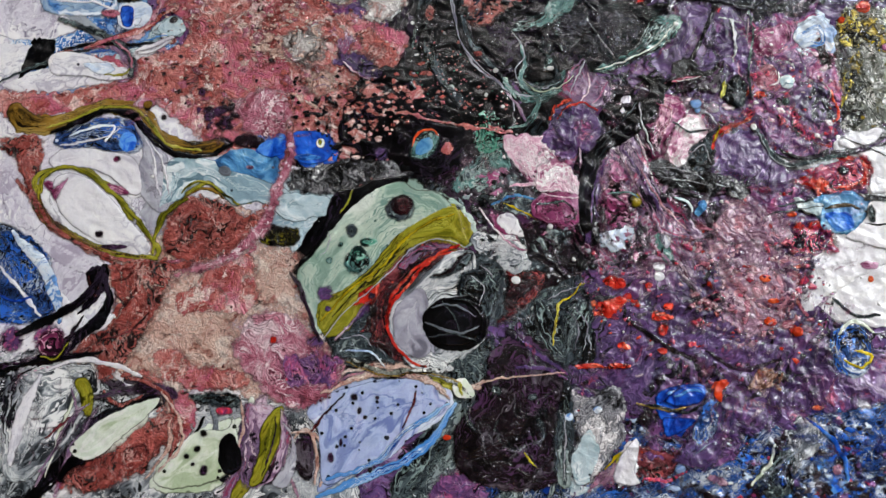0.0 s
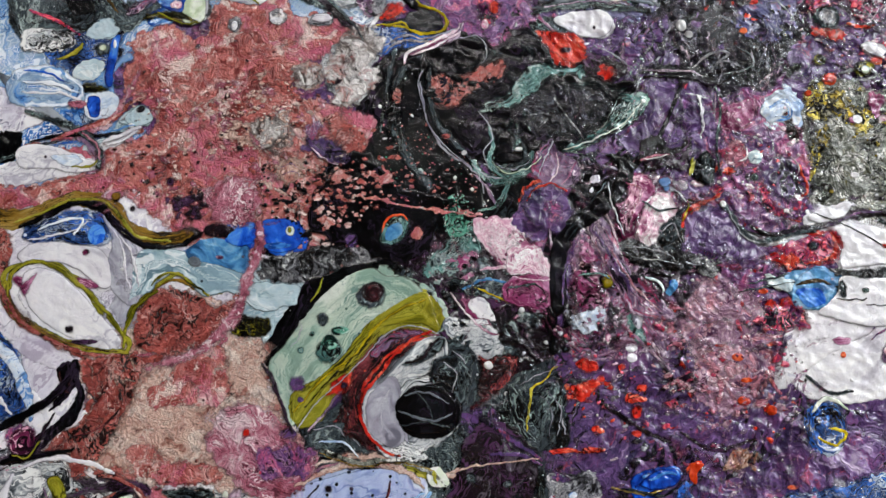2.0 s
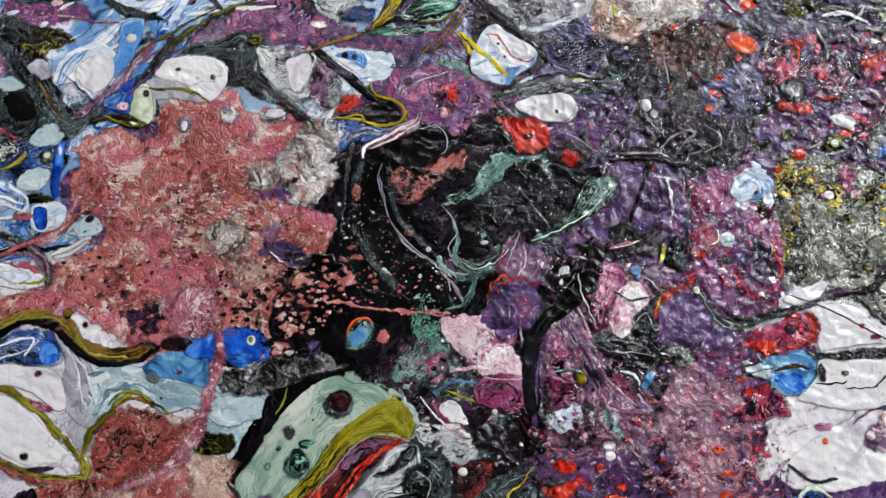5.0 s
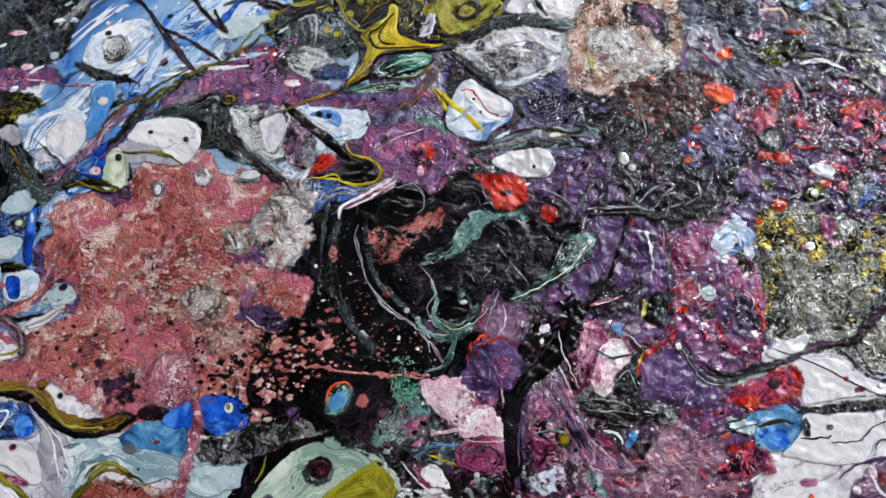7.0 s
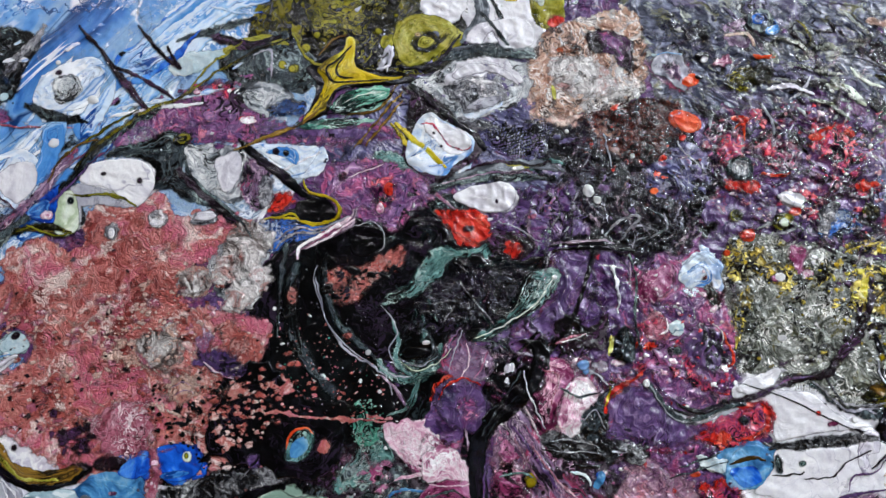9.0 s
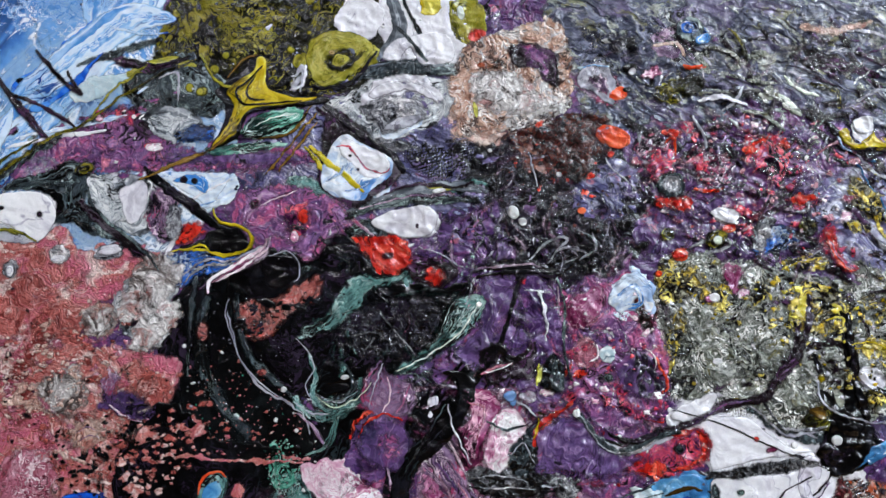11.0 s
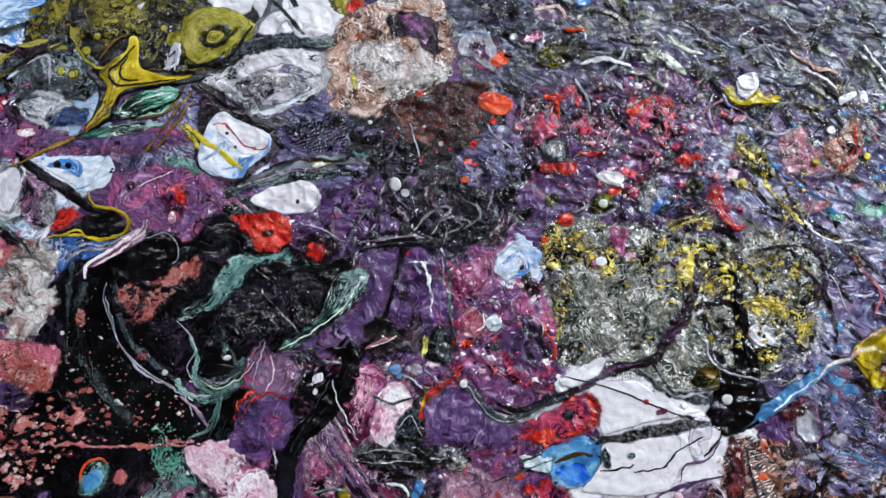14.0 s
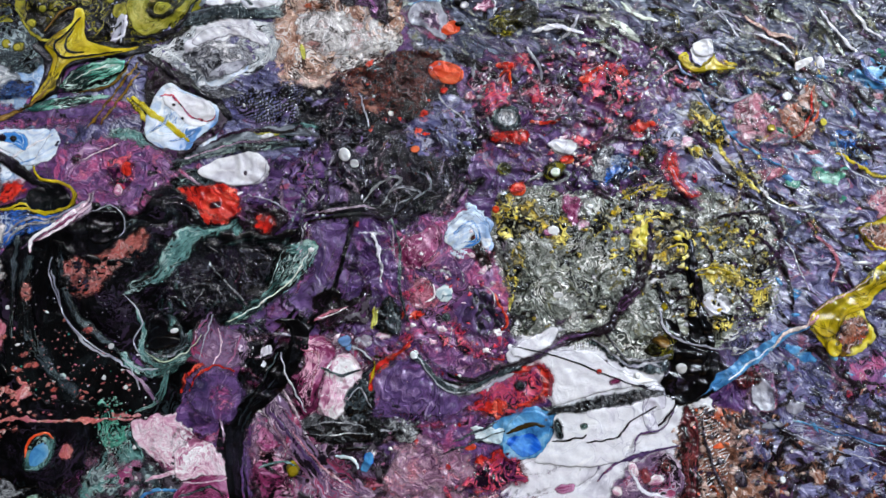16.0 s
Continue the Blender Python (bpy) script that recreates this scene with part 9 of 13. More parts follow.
host = pool("icy", 5, [(-114.3, 199.7), (-106.4, 206.2), (-97.4, 204.2), (-92.0, 197.8), (-94.4, 189.8), (-106.7, 186.2), (-113.3, 191.4)], warp=0.5)
host = pool("skyblue", 5, [(-92.2, 190.8), (-86.4, 195.0), (-89.0, 182.3), (-95.8, 175.9), (-102.4, 178.4), (-97.9, 183.1)], warp=0.5)
host = pool("mist", 6, [(-90.3, 176.6), (-87.7, 189.2), (-82.1, 189.9), (-80.6, 181.6), (-83.7, 173.7)], warp=0.6)
vein("ink", 8, 2.67, [(-54.6, 256.9), (-48.1, 246.4), (-39.2, 237.0), (-43.4, 246.0)])
vein("ink", 8, 2.41, [(-75.6, 253.6), (-68.5, 245.5), (-62.5, 233.9), (-57.1, 224.9), (-50.5, 218.3)])
vein("ink", 8, 1.91, [(-67.9, 243.0), (-57.8, 236.0), (-48.8, 229.6), (-43.3, 225.7)])
vein("slate", 7, 4.51, [(-118.0, 174.4), (-106.8, 179.2), (-95.6, 186.4), (-84.2, 194.8), (-74.9, 205.9), (-63.2, 213.8), (-49.2, 220.6)], taper=0.3)
vein("moss", 8, 2.08, [(-83.0, 199.4), (-74.8, 207.1), (-63.2, 214.5), (-51.5, 220.8), (-39.9, 224.0), (-28.0, 231.1), (-11.2, 239.6), (5.6, 244.5)], taper=0.3)
vein("violet", 8, 1.59, [(-97.9, 183.1), (-86.6, 191.0), (-76.1, 201.2), (-68.0, 206.5)])
vein("slate", 7, 2.75, [(-131.0, 198.8), (-124.4, 192.4), (-117.9, 182.5), (-110.3, 173.7)])
vein("moss", 7, 3.16, [(-109.1, 176.0), (-95.8, 177.8), (-84.8, 173.8)])
drop("lace", 8, -69.7, 173.0, 2.45, 3.24)
drop("white", 9, -69.3, 172.2, 1.34, 2.08)
drop("lace", 8, -51.3, 175.8, 3.36, 3.72)
drop("white", 9, -51.8, 174.4, 2.69, 1.39)
drop("lace", 8, -33.4, 173.3, 4.95, 2.09)
drop("white", 9, -32.9, 174.6, 4.05, 1.40)
# mustard pour
host = pool("black", 6, [(11.6, 231.5), (16.6, 234.9), (28.8, 240.1), (33.0, 234.8), (30.1, 227.5), (53.2, 223.2), (50.6, 220.4), (27.2, 221.3), (21.1, 217.9), (18.2, 211.3), (7.6, 208.5), (12.4, 216.7), (14.6, 223.9)], warp=0.4)
host = pool("mustard", 8, [(29.0, 242.6), (32.2, 241.1), (31.1, 231.2), (34.8, 227.7), (42.0, 224.6), (50.8, 223.4), (39.0, 221.9), (27.3, 222.8), (22.0, 220.8), (18.7, 216.6), (17.2, 212.6), (8.1, 209.2), (15.3, 218.4), (17.7, 224.9), (15.8, 230.7), (21.2, 234.5), (27.1, 237.3)], warp=0.25)
vein("black", 9, 1.21, [(30.5, 238.7), (23.9, 233.0), (19.7, 230.4), (21.0, 225.3), (26.2, 223.9), (43.7, 222.7)], warp=0.2)
vein("black", 9, 0.97, [(27.4, 235.2), (23.7, 230.1), (24.4, 226.5), (29.9, 225.1)], warp=0.2)
vein("ochre", 8, 2.14, [(14.9, 212.8), (5.2, 207.5), (-6.5, 204.2), (-20.6, 200.1)])
vein("ochre", 8, 1.46, [(29.1, 243.9), (21.7, 240.7), (16.7, 236.1)])
host = pool("jade", 8, [(20.0, 212.4), (22.7, 217.8), (29.4, 220.2), (41.1, 219.7), (43.7, 217.0), (37.1, 214.1), (27.6, 212.5)], warp=0.35)
vein("mint", 9, 0.45, [(24.4, 215.2), (32.8, 217.9), (41.0, 218.2)])
host = pool("jade", 8, [(5.7, 208.0), (14.6, 209.2), (28.4, 208.0), (36.5, 206.8), (28.2, 205.1), (14.3, 205.3)], warp=0.5)
vein("black", 8, 0.95, [(18.2, 210.8), (28.7, 211.6), (40.7, 214.8), (45.6, 217.6)])
vein("ochre", 8, 1.41, [(27.4, 196.0), (36.3, 204.9), (44.0, 212.8), (49.1, 217.3)])
host = pool("navy", 7, [(-6.9, 216.3), (1.4, 219.5), (10.6, 217.3), (5.7, 213.6), (-2.5, 213.0)], warp=0.6)
host = pool("greywhite", 6, [(-19.1, 224.2), (-11.9, 228.5), (-0.4, 226.3), (6.1, 219.7), (-3.5, 215.6), (-6.0, 212.8), (-13.7, 217.6)], warp=0.6)
# the olive bubble and white bays by it
host = pool("olive", 7, [(48.3, 233.5), (48.0, 243.6), (55.7, 249.4), (69.8, 247.0), (73.9, 240.3), (68.4, 233.2), (58.3, 227.7), (51.3, 228.3)], warp=0.5)
drop("moss", 8, 60.7, 237.1, 6.15, 5.03)
drop("olive", 9, 60.7, 237.1, 3.55, 2.77)
drop("ochre", 9, 57.7, 240.8, 1.18, 1.01)
vein("black", 8, 2.18, [(48.5, 228.0), (58.2, 226.2), (68.1, 230.7), (74.9, 238.9)])
host = pool("white", 7, [(77.0, 236.2), (83.7, 243.3), (102.9, 243.0), (104.0, 231.5), (92.0, 231.2), (88.1, 239.1), (82.7, 233.8)], warp=0.4)
vein("slate", 8, 4.86, [(68.0, 229.9), (82.4, 231.3), (94.0, 228.5), (104.5, 226.4)])
vein("slate", 8, 2.47, [(84.3, 248.3), (89.4, 240.3), (93.3, 232.4)])
host = pool("white", 7, [(69.7, 223.0), (77.1, 226.2), (91.0, 222.5), (96.0, 214.7), (92.8, 217.4), (83.8, 221.9), (71.8, 220.4)], warp=0.5)
host = pool("lace", 6, [(65.5, 217.2), (76.6, 221.2), (88.1, 217.8), (89.4, 209.0), (74.9, 205.3), (70.6, 209.4)], warp=0.7)
host = pool("mist", 7, [(74.0, 207.9), (82.7, 212.1), (88.4, 210.3), (84.5, 207.0), (77.4, 206.3)], warp=0.5)
host = pool("lace", 6, [(70.1, 204.5), (81.5, 201.1), (85.9, 198.3), (74.1, 198.1)], warp=0.7)
# the cell with red lines
host = pool("ink", 6, [(52.5, 215.8), (59.6, 216.4), (70.0, 203.3), (77.5, 196.6), (77.7, 188.1), (67.9, 182.9), (60.4, 178.3), (51.7, 183.1), (46.6, 190.7)], warp=0.6)
host = pool("icy", 8, [(47.7, 189.9), (49.6, 197.7), (55.0, 205.8), (59.8, 207.1), (65.2, 202.5), (71.9, 199.0), (75.4, 194.3), (73.6, 189.2), (66.2, 185.0), (62.1, 181.0), (55.1, 182.6), (49.6, 185.7)], warp=0.35)
host = pool("white", 9, [(58.5, 205.5), (65.2, 202.0), (71.8, 198.3), (74.1, 193.2), (71.4, 189.8), (65.0, 189.2), (59.4, 195.7), (56.2, 200.8)], warp=0.5)
vein("skyblue", 9, 1.88, [(50.1, 190.4), (54.9, 192.4), (57.6, 195.8)])
vein("skyblue", 9, 1.41, [(56.0, 185.1), (61.2, 185.4), (65.1, 187.5)])
vein("crimson", 9, 0.95, [(55.5, 203.3), (60.0, 201.7), (64.4, 194.1), (71.0, 190.3), (73.9, 192.0)], warp=0.6)
vein("mustard", 9, 2.85, [(44.9, 204.7), (50.7, 197.6), (56.6, 191.1), (62.4, 184.3)], taper=0.3)
drop("ink", 9, 68.7, 191.3, 0.70, 0.72)
drop("ink", 9, 61.9, 193.0, 0.69, 0.72)
drop("ink", 9, 59.7, 198.6, 0.70, 0.73)
vein("black", 8, 3.37, [(52.8, 219.5), (59.2, 212.8), (67.7, 203.5), (75.2, 197.3), (79.1, 190.4)], taper=0.4)
vein("slate", 8, 4.19, [(55.6, 175.6), (67.4, 178.7), (79.0, 179.1), (91.6, 177.3), (105.4, 175.4)], taper=0.4)
vein("mauve", 9, 1.17, [(60.4, 178.3), (76.8, 180.2), (93.0, 178.9)])
vein("ink", 8, 1.88, [(70.2, 182.7), (84.3, 184.4), (98.0, 181.5), (105.0, 182.1)])
drop("dot", 9, 91.3, 180.9, 2.55, 0.96)
host = pool("white", 9, [(63.9, 171.8), (69.4, 175.2), (78.7, 176.3), (86.8, 175.6), (89.3, 171.5), (86.3, 165.2), (79.2, 164.1), (70.8, 167.0)], warp=0.3)
drop("ink", 9, 81.3, 168.4, 0.69, 0.94)
# swirls of the black pool
host = pool("black", 7, [(11.0, 161.9), (22.5, 164.4), (33.6, 161.1), (45.4, 165.9), (58.6, 160.1), (69.0, 149.9), (86.7, 144.8), (98.2, 145.0), (97.3, 138.1), (85.8, 127.7), (72.2, 117.6), (58.4, 114.4), (42.8, 114.7), (29.3, 112.6), (18.6, 117.0), (10.5, 127.7), (8.3, 141.5), (8.5, 152.9)], warp=0.7)
vein("slate", 8, 5.89, [(1.1, 151.3), (-3.0, 140.2), (-2.9, 126.7), (2.8, 112.9), (10.7, 101.2)], taper=0.5)
vein("mist", 9, 0.73, [(9.2, 151.0), (7.0, 145.0), (8.9, 134.6), (11.6, 126.5), (18.6, 117.0), (27.9, 109.5)], warp=0.3)
vein("slate", 8, 3.18, [(12.7, 154.8), (11.3, 143.5), (14.0, 129.7), (21.0, 120.1), (28.2, 112.7)])
host = pool("brick", 9, [(11.0, 147.6), (15.6, 149.5), (24.6, 148.7), (33.9, 151.8), (41.7, 155.1), (42.7, 148.7), (38.5, 145.2), (30.8, 142.2), (25.1, 136.6), (19.5, 133.7), (13.4, 136.0), (10.7, 141.3)], warp=1.0)
host = pool("black", 10, [(22.4, 163.3), (29.3, 164.5), (35.4, 161.0), (34.2, 154.8), (28.3, 152.3), (22.8, 154.0), (22.0, 158.6)], warp=0.5)
vein("mist", 10, 0.45, [(23.6, 164.3), (31.7, 165.2), (36.2, 159.7), (33.3, 153.0)])
host = pool("scarlet", 10, [(56.5, 166.8), (62.1, 167.7), (71.6, 164.1), (77.8, 157.2), (76.7, 153.4), (70.4, 152.5), (65.1, 156.7), (60.4, 159.9)], warp=0.5)
drop("wine", 11, 68.8, 158.7, 2.28, 1.40)
drop("scarlet", 10, 85.3, 148.9, 4.10, 3.71)
host = pool("ink", 9, [(76.6, 157.3), (83.5, 156.7), (94.3, 151.1), (88.9, 144.6), (78.9, 146.7), (75.9, 151.1)], warp=0.5)
vein("mist", 10, 0.60, [(81.1, 160.4), (89.2, 156.2), (96.5, 150.2)])
host = pool("teal", 9, [(32.2, 132.5), (35.9, 136.7), (43.0, 140.2), (50.5, 148.0), (57.9, 153.2), (64.6, 152.1), (76.0, 151.6), (68.8, 148.7), (59.4, 146.1), (54.3, 139.7), (44.9, 135.9), (42.4, 133.4)], warp=1.2)
host = pool("teal", 9, [(86.6, 134.5), (92.9, 139.6), (102.0, 138.8), (100.7, 132.1), (92.3, 124.8), (79.1, 118.1), (68.5, 114.6), (65.3, 116.0), (77.3, 122.8)], warp=0.6)
vein("mint", 10, 0.63, [(100.7, 137.8), (91.4, 127.2), (79.3, 120.4), (66.4, 115.9)])
vein("mist", 10, 0.59, [(31.5, 133.0), (35.4, 126.6), (36.7, 120.9), (32.9, 115.6), (34.6, 109.9)], warp=0.3)
vein("teal", 9, 2.68, [(35.3, 125.5), (36.9, 118.6), (34.8, 112.1), (39.8, 106.1), (50.9, 106.2), (58.1, 111.1)], taper=0.4)
vein("mint", 10, 0.73, [(35.9, 112.0), (42.1, 106.6), (51.1, 108.0), (57.1, 112.8)])
host = pool("coal", 8, [(49.5, 137.8), (63.7, 143.4), (81.8, 141.8), (86.7, 135.6), (77.7, 126.2), (65.8, 120.5), (54.9, 123.7), (46.2, 126.7)], warp=1.2)
vein("char", 9, 1.13, [(51.1, 130.8), (60.2, 131.1), (54.9, 123.7)])
vein("char", 9, 1.14, [(63.2, 138.9), (67.0, 131.7), (72.7, 122.1)])
vein("slate", 9, 2.68, [(43.8, 124.7), (49.8, 117.4), (49.1, 110.8), (42.3, 109.2)])
drop("dot", 10, 25.1, 115.3, 1.11, 1.11)
drop("dot", 10, 47.5, 116.5, 1.56, 0.89)
drop("brick", 9, 17.9, 122.6, 2.00, 1.56)
drop("brick", 9, -1.9, 140.1, 2.00, 3.16)
host = pool("plum", 9, [(16.9, 180.2), (26.5, 185.3), (40.7, 188.8), (52.8, 183.0), (56.7, 175.5), (48.1, 170.4), (44.0, 162.5), (38.5, 160.7), (35.1, 165.6), (27.6, 171.0), (22.8, 167.9), (18.2, 173.0)], warp=0.9)
host = pool("crimson", 10, [(31.7, 178.9), (37.8, 183.1), (43.2, 179.1), (41.3, 171.0), (35.3, 168.0), (32.3, 172.9)], warp=1.3)
drop("scarlet", 11, 39.7, 178.2, 2.29, 2.84)
drop("candy", 11, 35.5, 170.3, 1.82, 2.34)
vein("candy", 10, 0.65, [(24.1, 184.3), (31.2, 186.1), (38.2, 187.4)])
# crumbling grey and the purples to the side of the pool
host = pool("crumb", 9, [(-31.1, 154.1), (-27.3, 163.0), (-20.0, 171.6), (-11.1, 169.7), (-7.0, 163.5), (-10.9, 155.8), (-8.0, 148.7), (-15.2, 141.3), (-22.2, 135.2), (-28.7, 138.0), (-26.0, 146.8), (-32.5, 148.6)], warp=1.3)
host = pool("crumb", 9, [(-20.3, 167.0), (-11.4, 165.1), (-10.8, 156.9), (-16.8, 150.6), (-22.1, 155.6)], warp=1.2)
host = pool("crumb", 9, [(-43.4, 154.1), (-34.5, 153.3), (-32.6, 147.4), (-38.3, 143.9), (-44.8, 147.4)], warp=1.0)
host = pool("crumb", 9, [(-59.8, 131.9), (-48.8, 133.1), (-44.9, 123.9), (-51.8, 116.8), (-60.3, 120.9)], warp=1.6)
host = pool("violet", 9, [(-38.4, 122.2), (-29.6, 122.5), (-21.3, 115.1), (-23.7, 110.9), (-32.3, 113.9)], warp=0.8)
vein("candy", 10, 0.77, [(-36.4, 118.7), (-30.1, 113.7), (-23.7, 111.4)])
host = pool("purple", 8, [(96.4, 168.6), (108.5, 172.3), (111.6, 160.1), (102.1, 149.2), (94.9, 146.4), (92.7, 157.1)], warp=0.8)
host = pool("violet", 8, [(101.6, 144.6), (111.9, 144.9), (115.2, 134.2), (109.7, 118.7), (98.5, 110.7), (90.1, 116.0), (88.4, 120.7), (98.5, 128.8)], warp=0.9)
host = pool("purple", 8, [(116.1, 141.0), (125.6, 143.7), (129.9, 132.9), (128.8, 117.0), (120.9, 108.7), (115.9, 122.7)], warp=0.8)
vein("slate", 9, 1.38, [(130.0, 142.1), (131.9, 130.4), (128.8, 117.0), (130.3, 103.3)])
vein("black", 9, 2.09, [(141.7, 150.4), (132.5, 143.1), (121.2, 145.2), (109.9, 146.7), (100.6, 145.9)])
vein("black", 9, 2.76, [(116.4, 143.3), (109.7, 127.8), (101.3, 115.0), (88.8, 104.9), (76.4, 95.0)])
vein("lace", 9, 1.48, [(121.8, 149.8), (129.7, 156.2), (136.6, 155.6), (131.3, 151.3)])
host = pool("plum", 8, [(140.1, 132.0), (150.5, 139.1), (160.9, 146.4), (156.5, 132.8), (149.8, 119.6), (135.6, 116.4), (132.0, 123.5)], warp=0.9)
host = pool("icy", 9, [(148.1, 131.2), (152.6, 137.8), (162.1, 139.3), (165.6, 132.0), (165.7, 125.1), (157.7, 125.8), (151.3, 121.8)], warp=0.8)
vein("skyblue", 10, 1.61, [(151.7, 132.1), (159.2, 135.4), (161.5, 127.7), (154.3, 126.1)])
drop("dot", 10, 100.0, 136.0, 1.14, 0.92)
drop("dot", 10, 118.5, 168.5, 2.09, 2.38)
drop("dot", 10, 121.3, 164.7, 1.62, 1.42)
# peach crust
host = pool("peach", 8, [(101.7, 222.9), (106.0, 232.6), (114.5, 239.5), (148.2, 238.1), (147.5, 222.9), (144.3, 206.9), (134.3, 207.0), (122.2, 205.6), (109.8, 201.2), (102.6, 200.6), (100.4, 211.8)], warp=0.9)
host = pool("crumb", 9, [(110.2, 223.5), (122.5, 226.2), (131.4, 221.2), (136.4, 213.8), (134.5, 208.5), (120.1, 208.2), (111.1, 212.2)], warp=1.0)
host = pool("ink", 9, [(127.3, 236.0), (138.0, 234.3), (145.6, 228.1), (143.3, 217.0), (138.2, 218.2), (135.4, 223.9), (127.4, 227.1)], warp=1.0)
host = pool("plum", 10, [(130.8, 234.4), (140.0, 231.6), (141.2, 222.2), (136.6, 223.8)], warp=1.2)
drop("terra", 10, 118.4, 228.3, 4.77, 1.76)
drop("olive", 10, 109.7, 210.5, 0.94, 2.97)
drop("coral", 10, 165.1, 209.4, 2.62, 2.25)
host = pool("coral", 10, [(156.4, 194.8), (161.3, 195.6), (166.0, 192.0), (164.4, 188.0), (159.1, 189.2)], warp=0.3)
# the white bay, its ochre shore and the blue strip
host = pool("salmon", 4, [(-172.3, 101.1), (-158.8, 103.5), (-138.6, 107.0), (-122.8, 111.7), (-105.2, 126.2), (-97.3, 104.5), (-81.1, 97.4), (-63.1, 106.9), (-53.6, 95.0), (-60.2, 83.3), (-80.7, 85.6), (-94.4, 88.0), (-106.0, 95.1), (-117.8, 102.2), (-138.3, 103.4), (-153.9, 97.5), (-171.8, 94.1)], warp=0.8)
host = pool("ochre", 6, [(-171.9, 96.4), (-167.8, 101.1), (-158.3, 95.2), (-147.0, 97.1), (-133.7, 101.0), (-121.1, 99.8), (-112.3, 93.9), (-106.7, 85.7), (-98.7, 84.5), (-87.5, 86.1), (-84.0, 83.8), (-91.8, 79.8), (-103.1, 80.3), (-108.9, 83.4), (-116.0, 90.9), (-123.1, 96.3), (-134.5, 97.0), (-146.8, 93.3), (-155.5, 88.6), (-166.9, 89.4)], warp=0.5)
vein("olive", 7, 2.08, [(-155.6, 90.0), (-144.6, 94.7), (-131.3, 99.4), (-121.0, 98.0), (-113.1, 91.6), (-106.6, 83.4), (-94.1, 81.5)])
vein("black", 8, 2.53, [(-153.2, 88.2), (-142.2, 92.8), (-128.9, 98.0), (-120.8, 95.6), (-113.7, 88.5), (-105.3, 80.6), (-94.0, 79.1), (-84.0, 83.3)], taper=0.4)
host = pool("navy", 6, [(-153.0, 84.7), (-146.6, 90.0), (-135.5, 94.0), (-125.4, 95.1), (-118.2, 89.2), (-116.7, 81.1), (-125.6, 79.9), (-137.0, 82.3), (-148.3, 82.3)], warp=0.4)
vein("icy", 7, 1.84, [(-146.4, 87.0), (-137.5, 90.0), (-128.5, 90.9), (-131.5, 84.6)])
vein("white", 7, 1.15, [(-150.6, 83.0), (-141.7, 84.6), (-132.7, 85.8), (-126.2, 90.0)])
drop("cobalt", 7, -122.5, 84.6, 3.62, 4.21)
host = pool("mist", 6, [(-120.7, 92.8), (-113.6, 86.9), (-106.3, 76.4), (-102.4, 64.9), (-107.5, 55.8), (-115.7, 62.6), (-118.4, 71.8), (-116.7, 81.1)], warp=0.4)
vein("lilac", 7, 1.27, [(-117.0, 88.1), (-111.5, 76.4), (-109.0, 62.6)])
vein("white", 7, 1.38, [(-114.1, 84.6), (-107.3, 74.1), (-105.6, 62.6)])
host = pool("white", 6, [(-153.6, 77.7), (-146.1, 82.3), (-130.2, 81.1), (-118.7, 76.9), (-115.8, 64.9), (-121.4, 63.8), (-129.6, 70.7), (-141.0, 74.2), (-149.9, 73.1)], warp=0.3)
host = pool("white", 6, [(-150.8, 69.6), (-142.0, 71.4), (-132.7, 66.1), (-120.8, 53.5), (-111.3, 42.7), (-115.6, 38.9), (-127.9, 42.3), (-141.7, 50.2), (-148.9, 58.2)], warp=0.3)
drop("magenta", 7, -126.6, 77.6, 1.58, 1.39)
drop("magenta", 7, -125.9, 65.4, 4.93, 2.07, turn=-20)
host = pool("magenta", 7, [(-151.6, 65.0), (-145.2, 69.6), (-148.1, 62.7), (-150.2, 60.5)], warp=0.4)
drop("ink", 8, -125.7, 42.3, 4.43, 1.12)
drop("ink", 8, -131.5, 47.3, 1.78, 1.58)
vein("olive", 8, 2.49, [(-156.0, 63.9), (-154.3, 70.8), (-146.7, 74.2), (-136.3, 70.7), (-124.6, 61.5), (-115.1, 51.3), (-108.4, 42.2), (-108.9, 38.9)], taper=0.2)
vein("olive", 8, 2.95, [(-157.3, 66.2), (-155.6, 58.2), (-148.3, 49.1), (-136.9, 43.5), (-123.3, 38.9), (-108.9, 38.2)], taper=0.2)
vein("brick", 9, 2.74, [(-166.1, 78.9), (-158.2, 62.8), (-150.7, 51.4), (-141.4, 44.6), (-125.5, 37.8), (-109.9, 36.6)], taper=0.3)
vein("ochre", 9, 1.13, [(-155.9, 62.8), (-152.0, 53.7), (-143.8, 47.3), (-127.8, 40.5), (-112.2, 38.2)])
host = pool("aqua", 6, [(-107.3, 74.1), (-103.0, 78.7), (-91.7, 78.2), (-80.2, 74.0), (-64.3, 68.2), (-55.1, 62.4), (-57.2, 54.5), (-64.0, 57.9), (-70.8, 60.2), (-79.7, 59.1), (-86.7, 66.0), (-95.8, 68.3), (-100.0, 61.4), (-106.6, 59.2), (-108.8, 58.0)], warp=0.4)
host = pool("ocean", 7, [(-87.2, 78.2), (-80.5, 80.5), (-69.0, 76.8), (-61.0, 71.6), (-62.5, 67.5), (-71.1, 70.5), (-80.2, 72.9), (-85.9, 74.0)], warp=0.3)
host = pool("cobalt", 8, [(-70.4, 83.3), (-64.8, 86.8), (-59.1, 85.6), (-60.1, 80.9), (-64.6, 78.6), (-69.1, 79.8)], warp=0.3)
